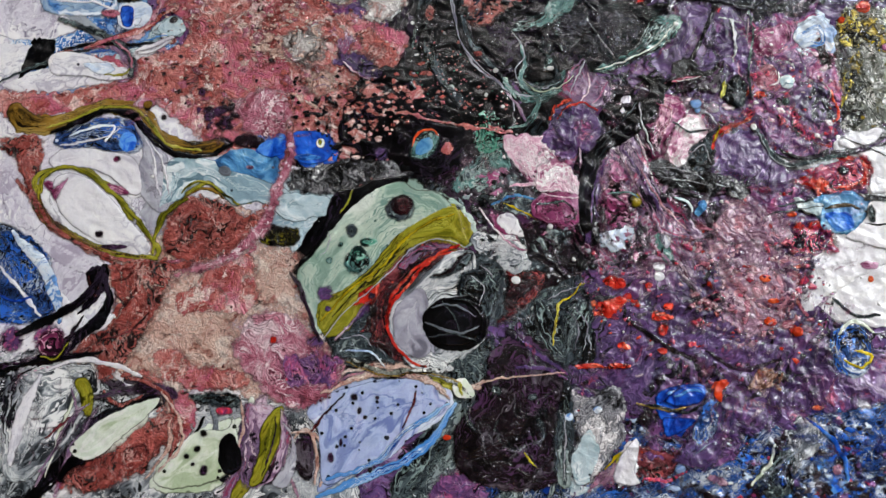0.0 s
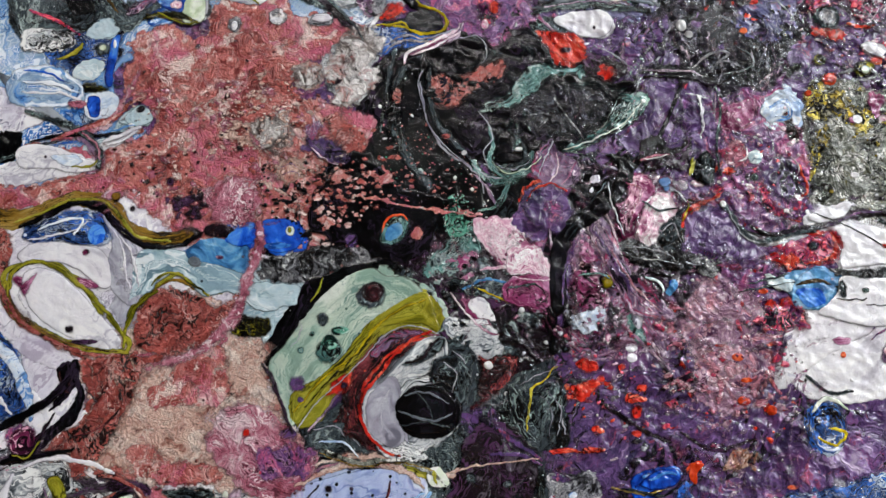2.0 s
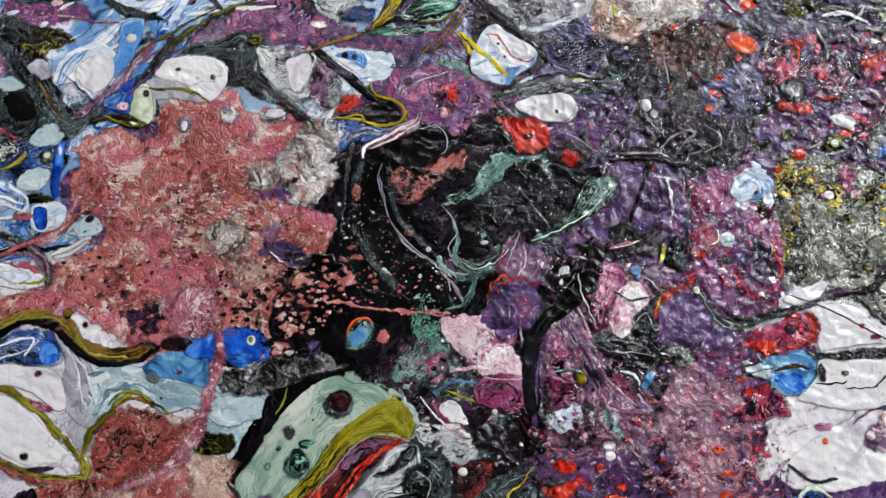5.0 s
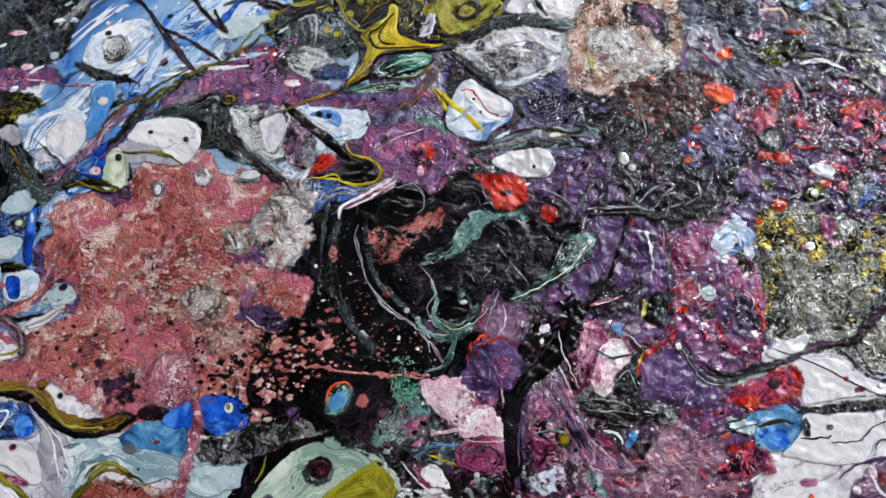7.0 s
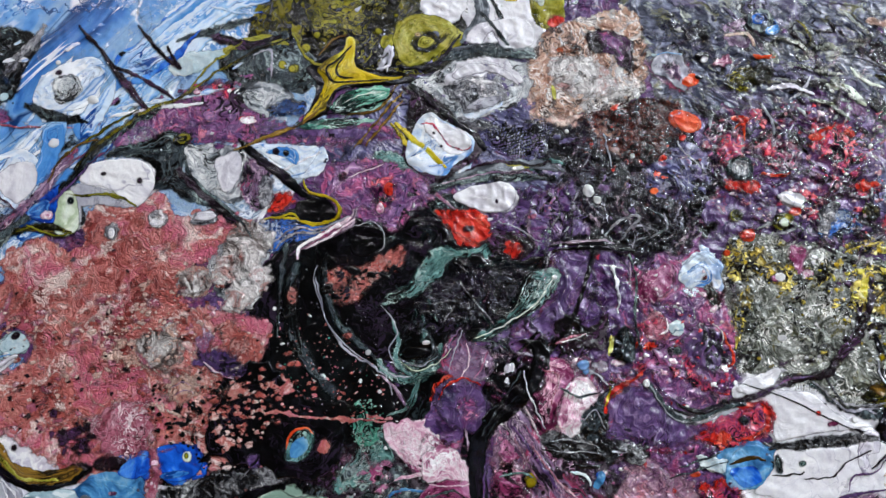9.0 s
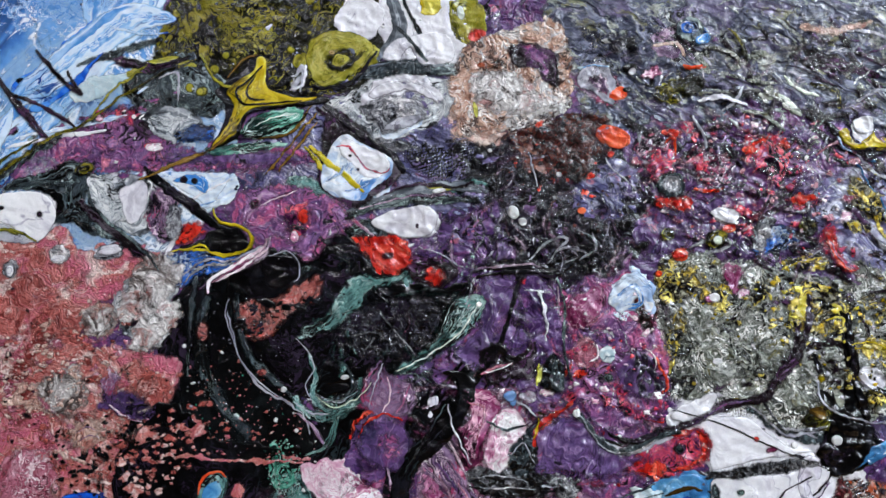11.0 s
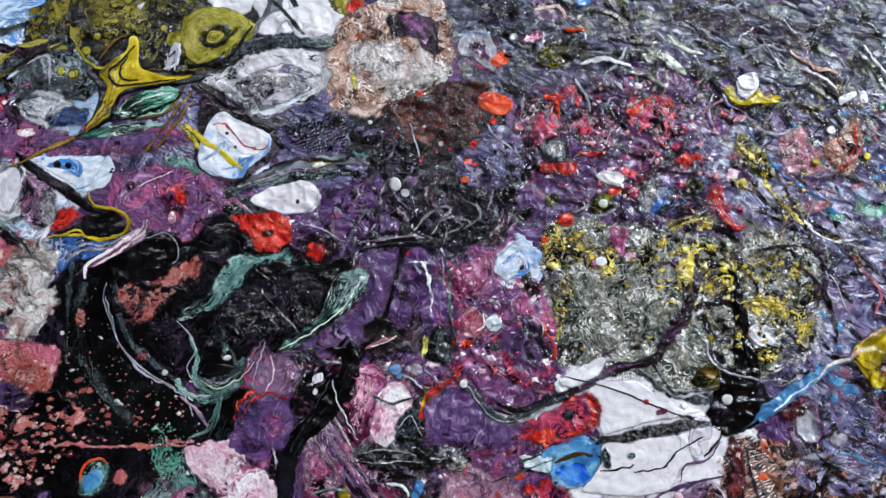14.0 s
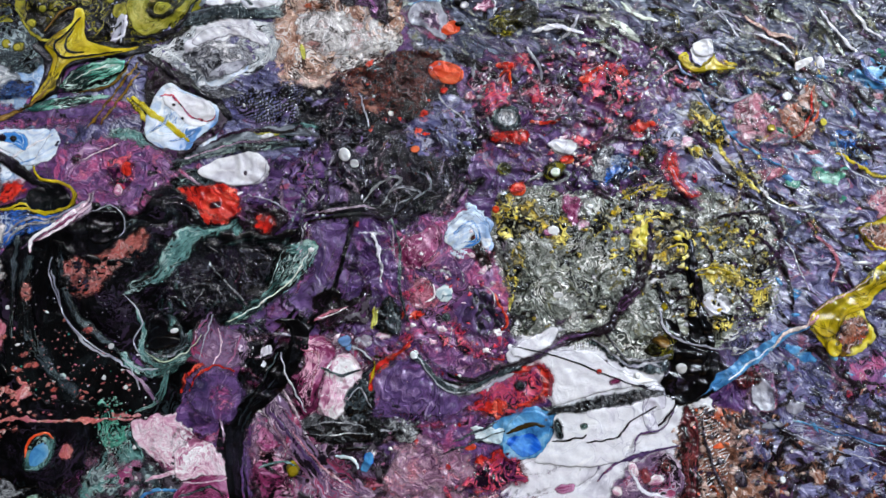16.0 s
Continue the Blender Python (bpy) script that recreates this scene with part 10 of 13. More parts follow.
host = pool("cobalt", 8, [(-56.9, 88.4), (-49.0, 89.8), (-41.6, 87.4), (-40.2, 82.0), (-44.2, 76.7), (-53.2, 76.3), (-56.7, 80.9)], warp=0.3)
drop("skyblue", 9, -51.0, 78.6, 4.98, 1.40)
drop("mint", 9, -45.7, 84.6, 1.82, 2.11)
drop("olive", 10, -45.9, 84.9, 0.91, 1.17)
drop("ink", 9, -75.0, 85.6, 4.99, 3.28)
drop("blush", 9, -73.5, 74.5, 1.58, 0.93)
drop("grey", 9, -83.6, 72.9, 2.25, 2.08, turn=-30)
host = pool("aqua", 7, [(-63.0, 62.5), (-57.4, 64.7), (-47.3, 63.5), (-41.6, 62.4), (-42.6, 55.5), (-48.2, 54.4), (-54.9, 52.2), (-61.7, 55.6)], warp=0.6)
host = pool("moss", 7, [(-67.2, 52.2), (-61.6, 51.1), (-52.6, 48.8), (-54.6, 42.0), (-63.6, 43.2), (-68.2, 47.7)], warp=1.0)
vein("olive", 8, 2.23, [(-110.1, 40.0), (-108.8, 49.0), (-104.2, 56.9), (-97.7, 61.4)])
vein("olive", 8, 1.59, [(-100.1, 63.7), (-95.8, 68.3), (-89.0, 67.6), (-83.2, 63.7), (-77.5, 59.1)])
host = pool("brick", 7, [(-107.2, 49.0), (-102.0, 58.0), (-91.1, 62.5), (-83.2, 61.4), (-75.1, 55.7), (-64.0, 57.9), (-68.2, 48.8), (-74.6, 39.9), (-83.3, 35.4), (-96.6, 35.5), (-105.6, 40.0)], warp=1.0)
vein("rose", 9, 5.08, [(-58.0, 87.9), (-57.8, 78.6), (-62.0, 67.0), (-64.0, 57.9), (-70.4, 46.6), (-81.2, 37.6), (-94.3, 33.2)], taper=0.2)
drop("candy", 10, -57.9, 83.7, 1.59, 1.40)
drop("candy", 10, -59.3, 76.3, 0.68, 0.70)
drop("candy", 10, -61.0, 70.5, 0.68, 0.69)
host = pool("char", 8, [(-56.5, 73.9), (-48.6, 75.1), (-35.1, 78.1), (-17.0, 76.6), (-7.9, 73.8), (-12.4, 70.3), (-26.0, 69.2), (-37.2, 64.7), (-48.4, 63.6), (-56.4, 69.3)], warp=0.7)
host = pool("char", 8, [(-35.0, 69.3), (-26.0, 70.4), (-32.7, 65.8), (-40.5, 64.2)], warp=0.8)
host = pool("black", 9, [(-53.4, 35.3), (-48.0, 42.0), (-43.7, 53.3), (-39.4, 64.7), (-30.4, 66.9), (-21.4, 70.4), (-12.4, 70.3), (-21.4, 65.8), (-30.4, 60.1), (-35.8, 51.0), (-40.2, 42.0), (-46.7, 33.0), (-50.0, 33.1)], warp=0.5)
vein("olive", 10, 1.36, [(-37.0, 56.0), (-33.7, 61.2), (-32.2, 65.8)])
vein("mist", 10, 0.45, [(-46.8, 37.5), (-42.4, 42.0), (-41.4, 48.7)])
host = pool("teal", 10, [(-9.0, 79.6), (-7.9, 85.5), (-2.2, 89.7), (1.7, 86.6), (0.1, 80.8), (-4.5, 78.0)], warp=0.3)
host = pool("ocean", 11, [(-7.4, 80.8), (-6.1, 85.0), (-1.5, 86.6), (-0.6, 82.6), (-4.5, 79.6)], warp=0.2)
vein("coral", 11, 1.15, [(-8.3, 83.6), (-6.1, 88.3), (-1.5, 89.7), (0.8, 87.3)])
drop("salmon", 10, 5.3, 82.1, 2.28, 2.57)
drop("violet", 10, -21.5, 80.1, 2.50, 2.80)
# the lower salmon star
host = pool("brick", 7, [(-125.3, 35.6), (-105.5, 36.6), (-103.9, 26.6), (-108.7, 13.5), (-114.7, 2.7), (-119.8, -3.8), (-127.6, 0.6), (-136.4, 1.7), (-127.1, 9.2), (-122.1, 17.9), (-119.3, 26.7)], warp=0.9)
host = pool("brick", 7, [(-129.9, 2.8), (-121.1, 0.5), (-122.8, -8.0), (-129.3, -8.0)], warp=0.8)
host = pool("cream", 8, [(-102.9, 28.8), (-92.0, 32.1), (-89.4, 22.2), (-78.1, 13.3), (-78.7, 0.3), (-90.4, -6.1), (-98.6, -16.7), (-100.2, -29.3), (-102.9, -16.6), (-104.4, -8.1), (-118.6, -5.9), (-120.9, -3.7), (-112.7, 4.8), (-106.7, 15.7)], warp=0.9)
host = pool("salmon", 8, [(-100.4, 22.2), (-94.0, 26.6), (-85.5, 35.4), (-74.5, 37.6), (-69.8, 28.7), (-69.5, 19.9), (-76.0, 15.5), (-89.2, 17.8), (-97.9, 15.6)], warp=1.2)
host = pool("salmon", 8, [(-108.1, 0.5), (-99.5, 2.6), (-90.5, -3.9), (-73.1, -6.2), (-75.0, -12.6), (-90.2, -12.5), (-101.1, -10.3)], warp=1.4)
host = pool("rose", 9, [(-75.8, 11.1), (-67.2, 16.6), (-56.2, 15.4), (-45.0, 4.5), (-34.0, 0.1), (-38.1, -12.8), (-51.0, -21.2), (-61.9, -16.9), (-70.8, -8.3), (-77.6, 0.3)], warp=1.1)
host = pool("plum", 10, [(-58.0, -1.9), (-45.0, 2.3), (-35.1, -1.0), (-40.4, -10.6), (-51.2, -12.7), (-57.8, -8.4)], warp=1.6)
drop("scarlet", 11, -62.1, 5.9, 1.75, 1.74)
host = pool("cream", 8, [(-70.1, 39.8), (-59.1, 42.0), (-52.3, 37.5), (-55.4, 28.6), (-47.4, 13.2), (-56.3, 17.6), (-67.3, 19.9), (-69.7, 26.5)], warp=1.2)
vein("ink", 9, 4.71, [(-128.8, -15.4), (-118.2, -13.4), (-105.3, -12.4), (-98.7, -15.6)], taper=0.4)
vein("brick", 10, 2.58, [(-119.6, -7.0), (-107.5, -11.3), (-100.8, -16.6), (-98.1, -27.2), (-99.7, -39.7)], taper=0.4)
vein("cream", 10, 1.72, [(-105.3, -12.4), (-98.4, -20.9), (-95.7, -33.5), (-103.7, -43.8)])
host = pool("slate", 8, [(-94.3, -15.6), (-83.6, -13.6), (-72.7, -15.8), (-76.9, -20.0), (-87.7, -18.8)], warp=0.8)
drop("crimson", 9, -80.1, -21.0, 3.02, 1.69)
# pours at the lower left
host = pool("greywhite", 6, [(-164.0, -5.6), (-151.2, -3.6), (-131.7, -3.7), (-128.0, -12.2), (-134.7, -24.9), (-142.3, -39.4), (-160.9, -45.9)], warp=0.6)
vein("white", 7, 4.19, [(-159.1, -41.4), (-157.2, -24.7), (-150.9, -7.9)])
vein("mint", 7, 1.61, [(-146.1, -45.6), (-141.9, -29.0), (-137.4, -16.4), (-133.6, -8.0)])
vein("mauve", 8, 2.93, [(-148.4, -43.5), (-141.7, -32.2), (-137.0, -22.8), (-130.9, -17.5)])
vein("wine", 8, 1.90, [(-147.1, -31.1), (-142.1, -26.9), (-138.1, -22.8)])
host = pool("olive", 9, [(-137.8, -10.1), (-133.6, -8.0), (-130.0, -14.4), (-130.5, -22.8), (-133.9, -20.7), (-135.3, -15.4)], warp=0.3)
vein("mauve", 9, 1.72, [(-138.7, -12.2), (-136.0, -20.7), (-137.1, -27.0)])
host = pool("black", 8, [(-141.8, -46.0), (-132.2, -31.2), (-122.0, -22.9), (-111.5, -17.6), (-100.9, -13.5), (-103.9, -18.7), (-113.3, -24.0), (-123.4, -35.4), (-133.3, -46.1)], warp=0.4)
vein("white", 8, 2.58, [(-148.9, -5.7), (-136.2, -1.5), (-120.9, -3.7), (-112.0, -8.1)])
vein("black", 9, 2.58, [(-164.0, -5.6), (-151.3, -1.9), (-138.4, -0.4), (-127.7, 1.7)])
vein("black", 9, 3.48, [(-160.8, 8.3), (-150.3, 13.7), (-139.7, 19.1), (-130.4, 29.0), (-128.6, 34.5)], taper=0.4)
drop("magenta", 9, -147.5, 5.0, 5.22, 6.07)
vein("olive", 10, 1.08, [(-151.4, -0.4), (-144.9, -1.0), (-141.0, 5.0)])
host = pool("mint", 8, [(-137.2, -35.3), (-130.3, -27.0), (-119.9, -20.8), (-105.1, -15.6), (-109.1, -22.9), (-119.3, -31.3), (-129.5, -39.5)], warp=0.4)
host = pool("brick", 9, [(-137.7, -44.6), (-129.5, -39.5), (-119.3, -32.3), (-106.9, -22.9), (-98.4, -20.9), (-100.2, -29.3), (-110.2, -41.7), (-122.5, -49.8), (-137.3, -49.7)], warp=0.7)
vein("cream", 10, 1.91, [(-100.4, -25.1), (-100.9, -35.5), (-107.9, -45.8)])
host = pool("mint", 8, [(-105.7, -46.3), (-97.7, -35.6), (-91.6, -29.3), (-78.8, -27.3), (-76.8, -23.1), (-74.2, -35.7), (-80.2, -46.0), (-97.1, -50.0)], warp=0.4)
host = pool("black", 9, [(-80.8, -31.5), (-76.6, -29.4), (-73.1, -37.8), (-73.9, -44.0), (-79.2, -44.0), (-81.6, -38.8)], warp=0.4)
drop("ink", 10, -86.7, -43.1, 1.71, 1.86)
drop("ink", 10, -89.6, -35.2, 1.28, 1.25)
drop("ink", 10, -87.3, -29.4, 1.50, 1.47)
drop("ink", 10, -93.4, -37.7, 1.07, 1.04)
drop("ink", 10, -91.1, -40.8, 0.85, 0.83)
host = pool("mauve", 8, [(-72.7, -48.1), (-72.3, -29.5), (-71.6, -17.9), (-61.8, -19.0), (-55.2, -23.3), (-54.9, -35.8), (-61.0, -48.2)], warp=0.4)
host = pool("olive", 10, [(-69.5, -48.2), (-66.6, -37.8), (-65.9, -27.4), (-61.8, -21.1), (-58.6, -20.1), (-58.3, -31.6), (-62.2, -42.0), (-65.3, -48.2)], warp=0.25)
vein("ink", 11, 0.84, [(-64.9, -46.1), (-61.4, -33.7), (-60.0, -23.2)])
drop("ink", 10, -68.5, -38.7, 1.28, 1.25)
host = pool("mist", 9, [(-57.3, -25.4), (-54.0, -29.6), (-55.9, -40.0), (-61.0, -48.2), (-54.6, -48.3), (-51.7, -35.9)], warp=0.4)
vein("cream", 10, 1.91, [(-54.0, -29.6), (-46.5, -29.6), (-44.2, -38.0), (-45.0, -48.3)])
host = pool("ink", 9, [(-52.8, -33.8), (-48.6, -31.7), (-46.3, -38.0), (-47.2, -44.2), (-52.6, -42.1)], warp=0.4)
# powder blue pour
host = pool("powder", 8, [(-48.4, -21.2), (-42.4, -14.9), (-29.5, -11.7), (-12.1, -8.6), (1.0, -11.9), (6.4, -18.3), (0.9, -23.6), (-7.7, -29.9), (-16.3, -38.2), (-29.1, -44.3), (-41.8, -48.3), (-43.1, -35.9), (-44.4, -27.5)], warp=0.4)
vein("skyblue", 9, 2.94, [(-40.8, -46.3), (-31.2, -43.9), (-20.6, -39.2), (-12.0, -29.8), (-2.3, -23.6), (6.4, -18.3)])
vein("wine", 9, 1.28, [(-47.6, -29.6), (-42.3, -23.3), (-33.8, -13.9)])
vein("wine", 9, 1.72, [(-6.6, -12.9), (-8.2, -19.3), (-12.0, -27.7)])
vein("cream", 10, 3.01, [(-42.5, -13.8), (-31.7, -9.6), (-14.3, -6.5), (-1.2, -9.8), (6.4, -16.2)])
drop("ink", 10, -30.3, -15.8, 1.52, 1.49)
drop("ink", 10, -28.3, -20.9, 1.08, 1.48)
drop("ink", 10, -39.0, -38.4, 1.29, 1.87)
drop("ink", 10, -26.1, -23.4, 0.86, 0.85)
drop("ink", 10, -35.2, -32.8, 0.64, 1.47)
drop("ink", 10, -21.6, -16.1, 0.87, 0.85)
drop("ink", 10, -31.4, -27.6, 0.65, 0.63)
# the green pour and the eye
host = pool("sage", 10, [(-53.9, 30.8), (-47.9, 39.7), (-39.2, 51.0), (-28.1, 62.3), (-14.7, 69.2), (-7.9, 65.7), (1.2, 64.5), (7.9, 57.6), (7.9, 48.5), (-5.6, 46.3), (-14.5, 44.1), (-23.4, 35.2), (-32.1, 24.1), (-42.9, 8.8), (-46.2, 8.8), (-50.8, 19.8)], warp=0.4)
host = pool("olive", 11, [(-42.9, 8.4), (-46.3, 15.4), (-43.1, 21.9), (-34.4, 26.3), (-25.6, 34.1), (-19.0, 41.9), (-12.3, 48.6), (-3.4, 54.3), (7.9, 58.8), (11.2, 50.8), (13.4, 42.9), (5.6, 46.3), (-7.8, 45.2), (-14.5, 39.6), (-23.3, 28.5), (-32.1, 21.9), (-38.6, 13.1)], warp=0.3)
vein("mustard", 12, 1.75, [(-44.1, 13.2), (-34.3, 24.1), (-21.2, 34.0), (-12.3, 44.1), (-1.1, 52.0), (7.9, 55.4)])
vein("moss", 12, 1.32, [(-39.7, 15.3), (-29.9, 25.2), (-18.9, 35.2), (-10.1, 43.0)])
vein("mist", 12, 0.71, [(-42.8, 5.5), (-36.4, 15.3), (-27.7, 23.0), (-16.7, 32.9), (-7.8, 41.8), (3.4, 45.2), (13.4, 41.7)])
drop("ink", 12, -12.8, 59.3, 4.73, 4.35)
drop("slate", 12, -32.5, 48.7, 2.46, 2.72)
drop("slate", 12, -13.5, 57.7, 5.85, 5.49, thick=0.05)
drop("wine", 13, -12.8, 59.1, 4.05, 3.89)
drop("teal", 12, -30.1, 36.3, 5.34, 4.92)
drop("jade", 13, -29.7, 39.7, 3.12, 3.14)
drop("jade", 13, -25.7, 44.2, 3.13, 1.80)
drop("violet", 12, -42.5, 24.1, 3.31, 3.10)
drop("violet", 12, -41.3, 18.0, 1.32, 1.32)
drop("teal", 12, -41.2, 37.0, 1.33, 1.34)
drop("teal", 12, -36.8, 43.1, 1.12, 1.13)
vein("ink", 11, 2.22, [(-56.6, 32.0), (-52.1, 26.4), (-48.5, 15.4), (-43.9, 5.5)])
host = pool("wine", 10, [(-25.3, 4.4), (-23.2, 13.1), (-25.5, 19.7), (-20.0, 30.7), (-12.3, 39.6), (-3.4, 44.1), (7.8, 42.9), (-3.4, 37.3), (-12.2, 28.4), (-18.8, 17.4), (-16.5, 6.5), (-12.1, -0.0), (-19.8, 2.2)], warp=0.5)
host = pool("mauve", 11, [(-14.5, 35.1), (-7.8, 41.8), (2.2, 44.0), (7.8, 42.2), (-3.4, 38.4), (-11.1, 32.9)], warp=0.4)
vein("ink", 12, 1.12, [(-8.9, 38.5), (-5.6, 40.0), (-1.1, 40.5)])
host = pool("scarlet", 11, [(-32.1, 19.7), (-25.5, 25.2), (-21.1, 28.5), (-22.2, 21.8), (-28.7, 18.6)], warp=0.5)
drop("ink", 12, -24.4, 23.0, 1.55, 1.55)
vein("scarlet", 12, 1.80, [(10.1, 42.9), (3.3, 40.0), (-4.5, 34.0), (-10.0, 27.3), (-16.6, 18.5), (-18.3, 10.9), (-14.3, 3.2), (-7.7, -2.2), (-2.3, -4.4)], taper=0.3)
host = pool("greywhite", 11, [(-14.3, 2.1), (-17.7, 10.9), (-15.5, 20.7), (-8.9, 27.3), (-1.1, 34.0), (7.8, 40.6), (15.6, 40.6), (16.7, 32.8), (16.6, 23.9), (9.9, 22.8), (3.3, 21.7), (-2.3, 17.4), (-4.5, 8.6), (-0.1, 1.0), (7.6, -2.3), (-3.4, -3.3)], warp=0.4)
host = pool("mist", 12, [(-14.3, 4.3), (-16.1, 11.9), (-14.0, 19.6), (-6.7, 26.2), (-2.3, 21.8), (-3.8, 10.8), (-0.7, 2.1), (-5.6, -1.1)], warp=0.4)
host = pool("slate", 12, [(-2.2, 30.6), (5.5, 33.9), (10.0, 39.5), (15.6, 39.9), (14.9, 36.1), (7.8, 31.7), (1.1, 29.5)], warp=0.3)
vein("ink", 13, 1.78, [(-0.0, 31.1), (6.7, 33.3), (10.0, 37.3), (13.4, 39.5)])
host = pool("slate", 11, [(10.0, 31.7), (21.1, 32.8), (25.5, 24.9), (20.9, 15.0), (16.6, 21.7), (9.9, 23.9)], warp=0.7)
vein("mist", 12, 0.45, [(14.4, 30.6), (19.9, 26.1), (17.6, 19.5)])
host = pool("greywhite", 11, [(-12.1, -0.0), (-1.2, -0.1), (7.6, -4.5), (3.2, -6.6), (-7.7, -4.4)], warp=0.7)
drop("black", 15, 7.2, 12.9, 11.69, 9.20)
vein("grey", 16, 1.10, [(-3.8, 13.0), (3.2, 10.3), (9.8, 9.0), (17.6, 11.8)])
vein("grey", 16, 0.88, [(-1.2, 18.4), (7.7, 19.5), (16.5, 15.5)])
vein("slate", 16, 1.09, [(-2.3, 7.5), (7.6, 8.5), (16.4, 6.3)])
vein("slate", 16, 0.66, [(3.3, 20.6), (7.7, 15.1), (9.8, 8.5)])
host = pool("slate", 10, [(-40.5, 0.1), (-34.1, 8.8), (-25.3, 8.7), (-20.9, 2.2), (-14.3, -2.2), (-25.2, -2.1), (-34.0, -1.0)], warp=0.6)
vein("icy", 11, 1.31, [(-34.0, 2.2), (-25.3, 1.1), (-18.7, -4.3)])
vein("mist", 11, 0.57, [(-36.3, 6.6), (-28.6, 8.3), (-24.2, 3.3)])
vein("stone", 12, 2.61, [(-31.8, -1.0), (-20.8, -6.4), (-5.6, -5.5), (7.5, -9.8), (14.0, -15.2)], taper=0.4)
vein("ochre", 13, 0.87, [(-34.0, -2.1), (-20.8, -7.5), (-3.4, -6.5), (9.7, -9.8)])
host = pool("mint", 13, [(7.5, -9.8), (11.9, -8.8), (15.8, -14.1), (12.9, -16.3), (8.6, -15.2)], warp=0.3)
vein("olive", 14, 1.08, [(9.7, -9.8), (11.4, -15.2)])
vein("cream", 12, 1.08, [(14.0, -12.6), (25.0, -8.8), (38.1, -7.2), (50.2, -6.4)])
# darks and swirls to the side of the eye
host = pool("ink", 8, [(20.7, -0.2), (31.8, 8.4), (45.0, 4.0), (50.1, -9.0), (48.0, -47.3), (13.7, -47.1), (7.4, -30.0), (16.2, -17.3), (20.6, -8.8)], warp=0.7)
vein("violet", 9, 3.08, [(25.3, 10.6), (36.2, 4.0), (51.3, -6.8)])
host = pool("slate", 9, [(38.7, 21.6), (47.7, 26.0), (58.8, 25.9), (63.0, 17.0), (58.2, 3.9), (51.3, -4.7), (44.9, 1.8), (40.7, 10.6)], warp=0.6)
vein("mist", 10, 0.57, [(51.9, 17.1), (56.2, 12.7), (54.8, 1.8)])
vein("mist", 10, 0.57, [(55.3, 18.2), (59.6, 12.7), (58.1, 1.8)])
vein("mist", 10, 0.45, [(44.3, 21.5), (49.9, 24.8), (57.8, 27.0)])
vein("mustard", 10, 1.09, [(46.1, 4.0), (47.4, 12.7), (48.7, 20.4), (54.3, 23.7), (57.8, 28.1)])
host = pool("wine", 9, [(28.8, 26.0), (32.2, 31.6), (43.4, 33.8), (44.4, 28.2), (36.5, 19.4), (27.6, 17.2)], warp=0.7)
drop("dot", 11, 32.2, 29.4, 1.78, 1.78)
drop("dot", 11, 46.1, 50.7, 1.13, 1.14)
vein("violet", 9, 2.17, [(31.6, -4.6), (42.6, -4.6), (51.2, -9.0)])
host = pool("slate", 9, [(47.0, -47.3), (46.4, -26.0), (51.2, -9.0), (54.1, -21.8), (52.3, -47.3)], warp=0.4)
vein("mist", 10, 0.56, [(49.8, -21.8), (50.5, -34.4), (49.1, -46.9)])
host = pool("lace", 9, [(55.2, -23.9), (64.2, -13.4), (73.0, -13.4), (72.4, -28.3), (65.4, -42.9), (54.5, -46.9)], warp=0.9)
host = pool("aqua", 10, [(52.6, -38.6), (59.4, -28.2), (63.4, -36.6), (58.8, -47.0), (53.4, -47.4)], warp=0.8)
drop("icy", 11, 51.9, -23.5, 1.74, 1.48)
drop("icy", 11, 62.9, -20.8, 1.74, 1.49)
drop("slate", 10, 24.1, -13.5, 1.96, 2.14)
drop("slate", 10, 38.0, -16.0, 1.96, 1.49)
vein("mustard", 10, 1.27, [(34.3, -36.4), (37.4, -40.6), (39.6, -41.7)])
# blue, scarlet and white chips
host = pool("violet", 8, [(94.4, -22.1), (110.3, -11.5), (116.8, -13.7), (113.6, -30.6), (104.2, -43.1), (91.4, -41.0), (96.2, -30.5)], warp=0.7)
host = pool("navy", 9, [(98.6, -26.3), (107.8, -16.8), (109.3, -28.5), (101.5, -33.7)], warp=0.8)
host = pool("cobalt", 10, [(89.2, -17.8), (94.9, -12.5), (102.6, -11.9), (105.3, -14.7), (102.3, -18.3), (94.6, -19.5)], warp=0.4)
host = pool("cobalt", 10, [(87.8, -24.1), (96.5, -23.8), (99.7, -25.3), (94.1, -29.5), (88.6, -30.5)], warp=0.5)
vein("skyblue", 11, 1.73, [(92.5, -16.1), (98.1, -13.5), (103.1, -14.0)])
vein("slate", 11, 1.51, [(81.5, -18.8), (89.1, -20.3), (97.7, -21.7), (103.3, -18.9)])
host = pool("coral", 11, [(109.3, -10.4), (112.1, -9.8), (114.3, -10.4), (111.3, -13.6), (110.4, -17.9), (108.5, -15.7)], warp=0.3)
host = pool("white", 10, [(68.4, -47.5), (70.9, -38.7), (76.6, -31.5), (78.2, -34.6), (76.6, -43.0), (78.1, -48.1)], warp=0.3)
vein("mustard", 11, 1.27, [(65.4, -42.9), (69.4, -38.7), (71.0, -36.7)])
host = pool("blush", 9, [(63.1, -47.4), (68.7, -40.8), (69.6, -45.0), (66.2, -49.1)], warp=0.5)
drop("scarlet", 10, 71.8, 28.1, 3.57, 2.68)
host = pool("scarlet", 10, [(65.4, 21.4), (73.2, 22.5), (76.0, 21.0), (73.0, 18.1), (71.4, 14.8), (67.4, 14.8)], warp=0.9)
drop("scarlet", 10, 89.3, 9.9, 2.21, 2.63)
drop("scarlet", 10, 90.7, 14.7, 2.66, 1.32)
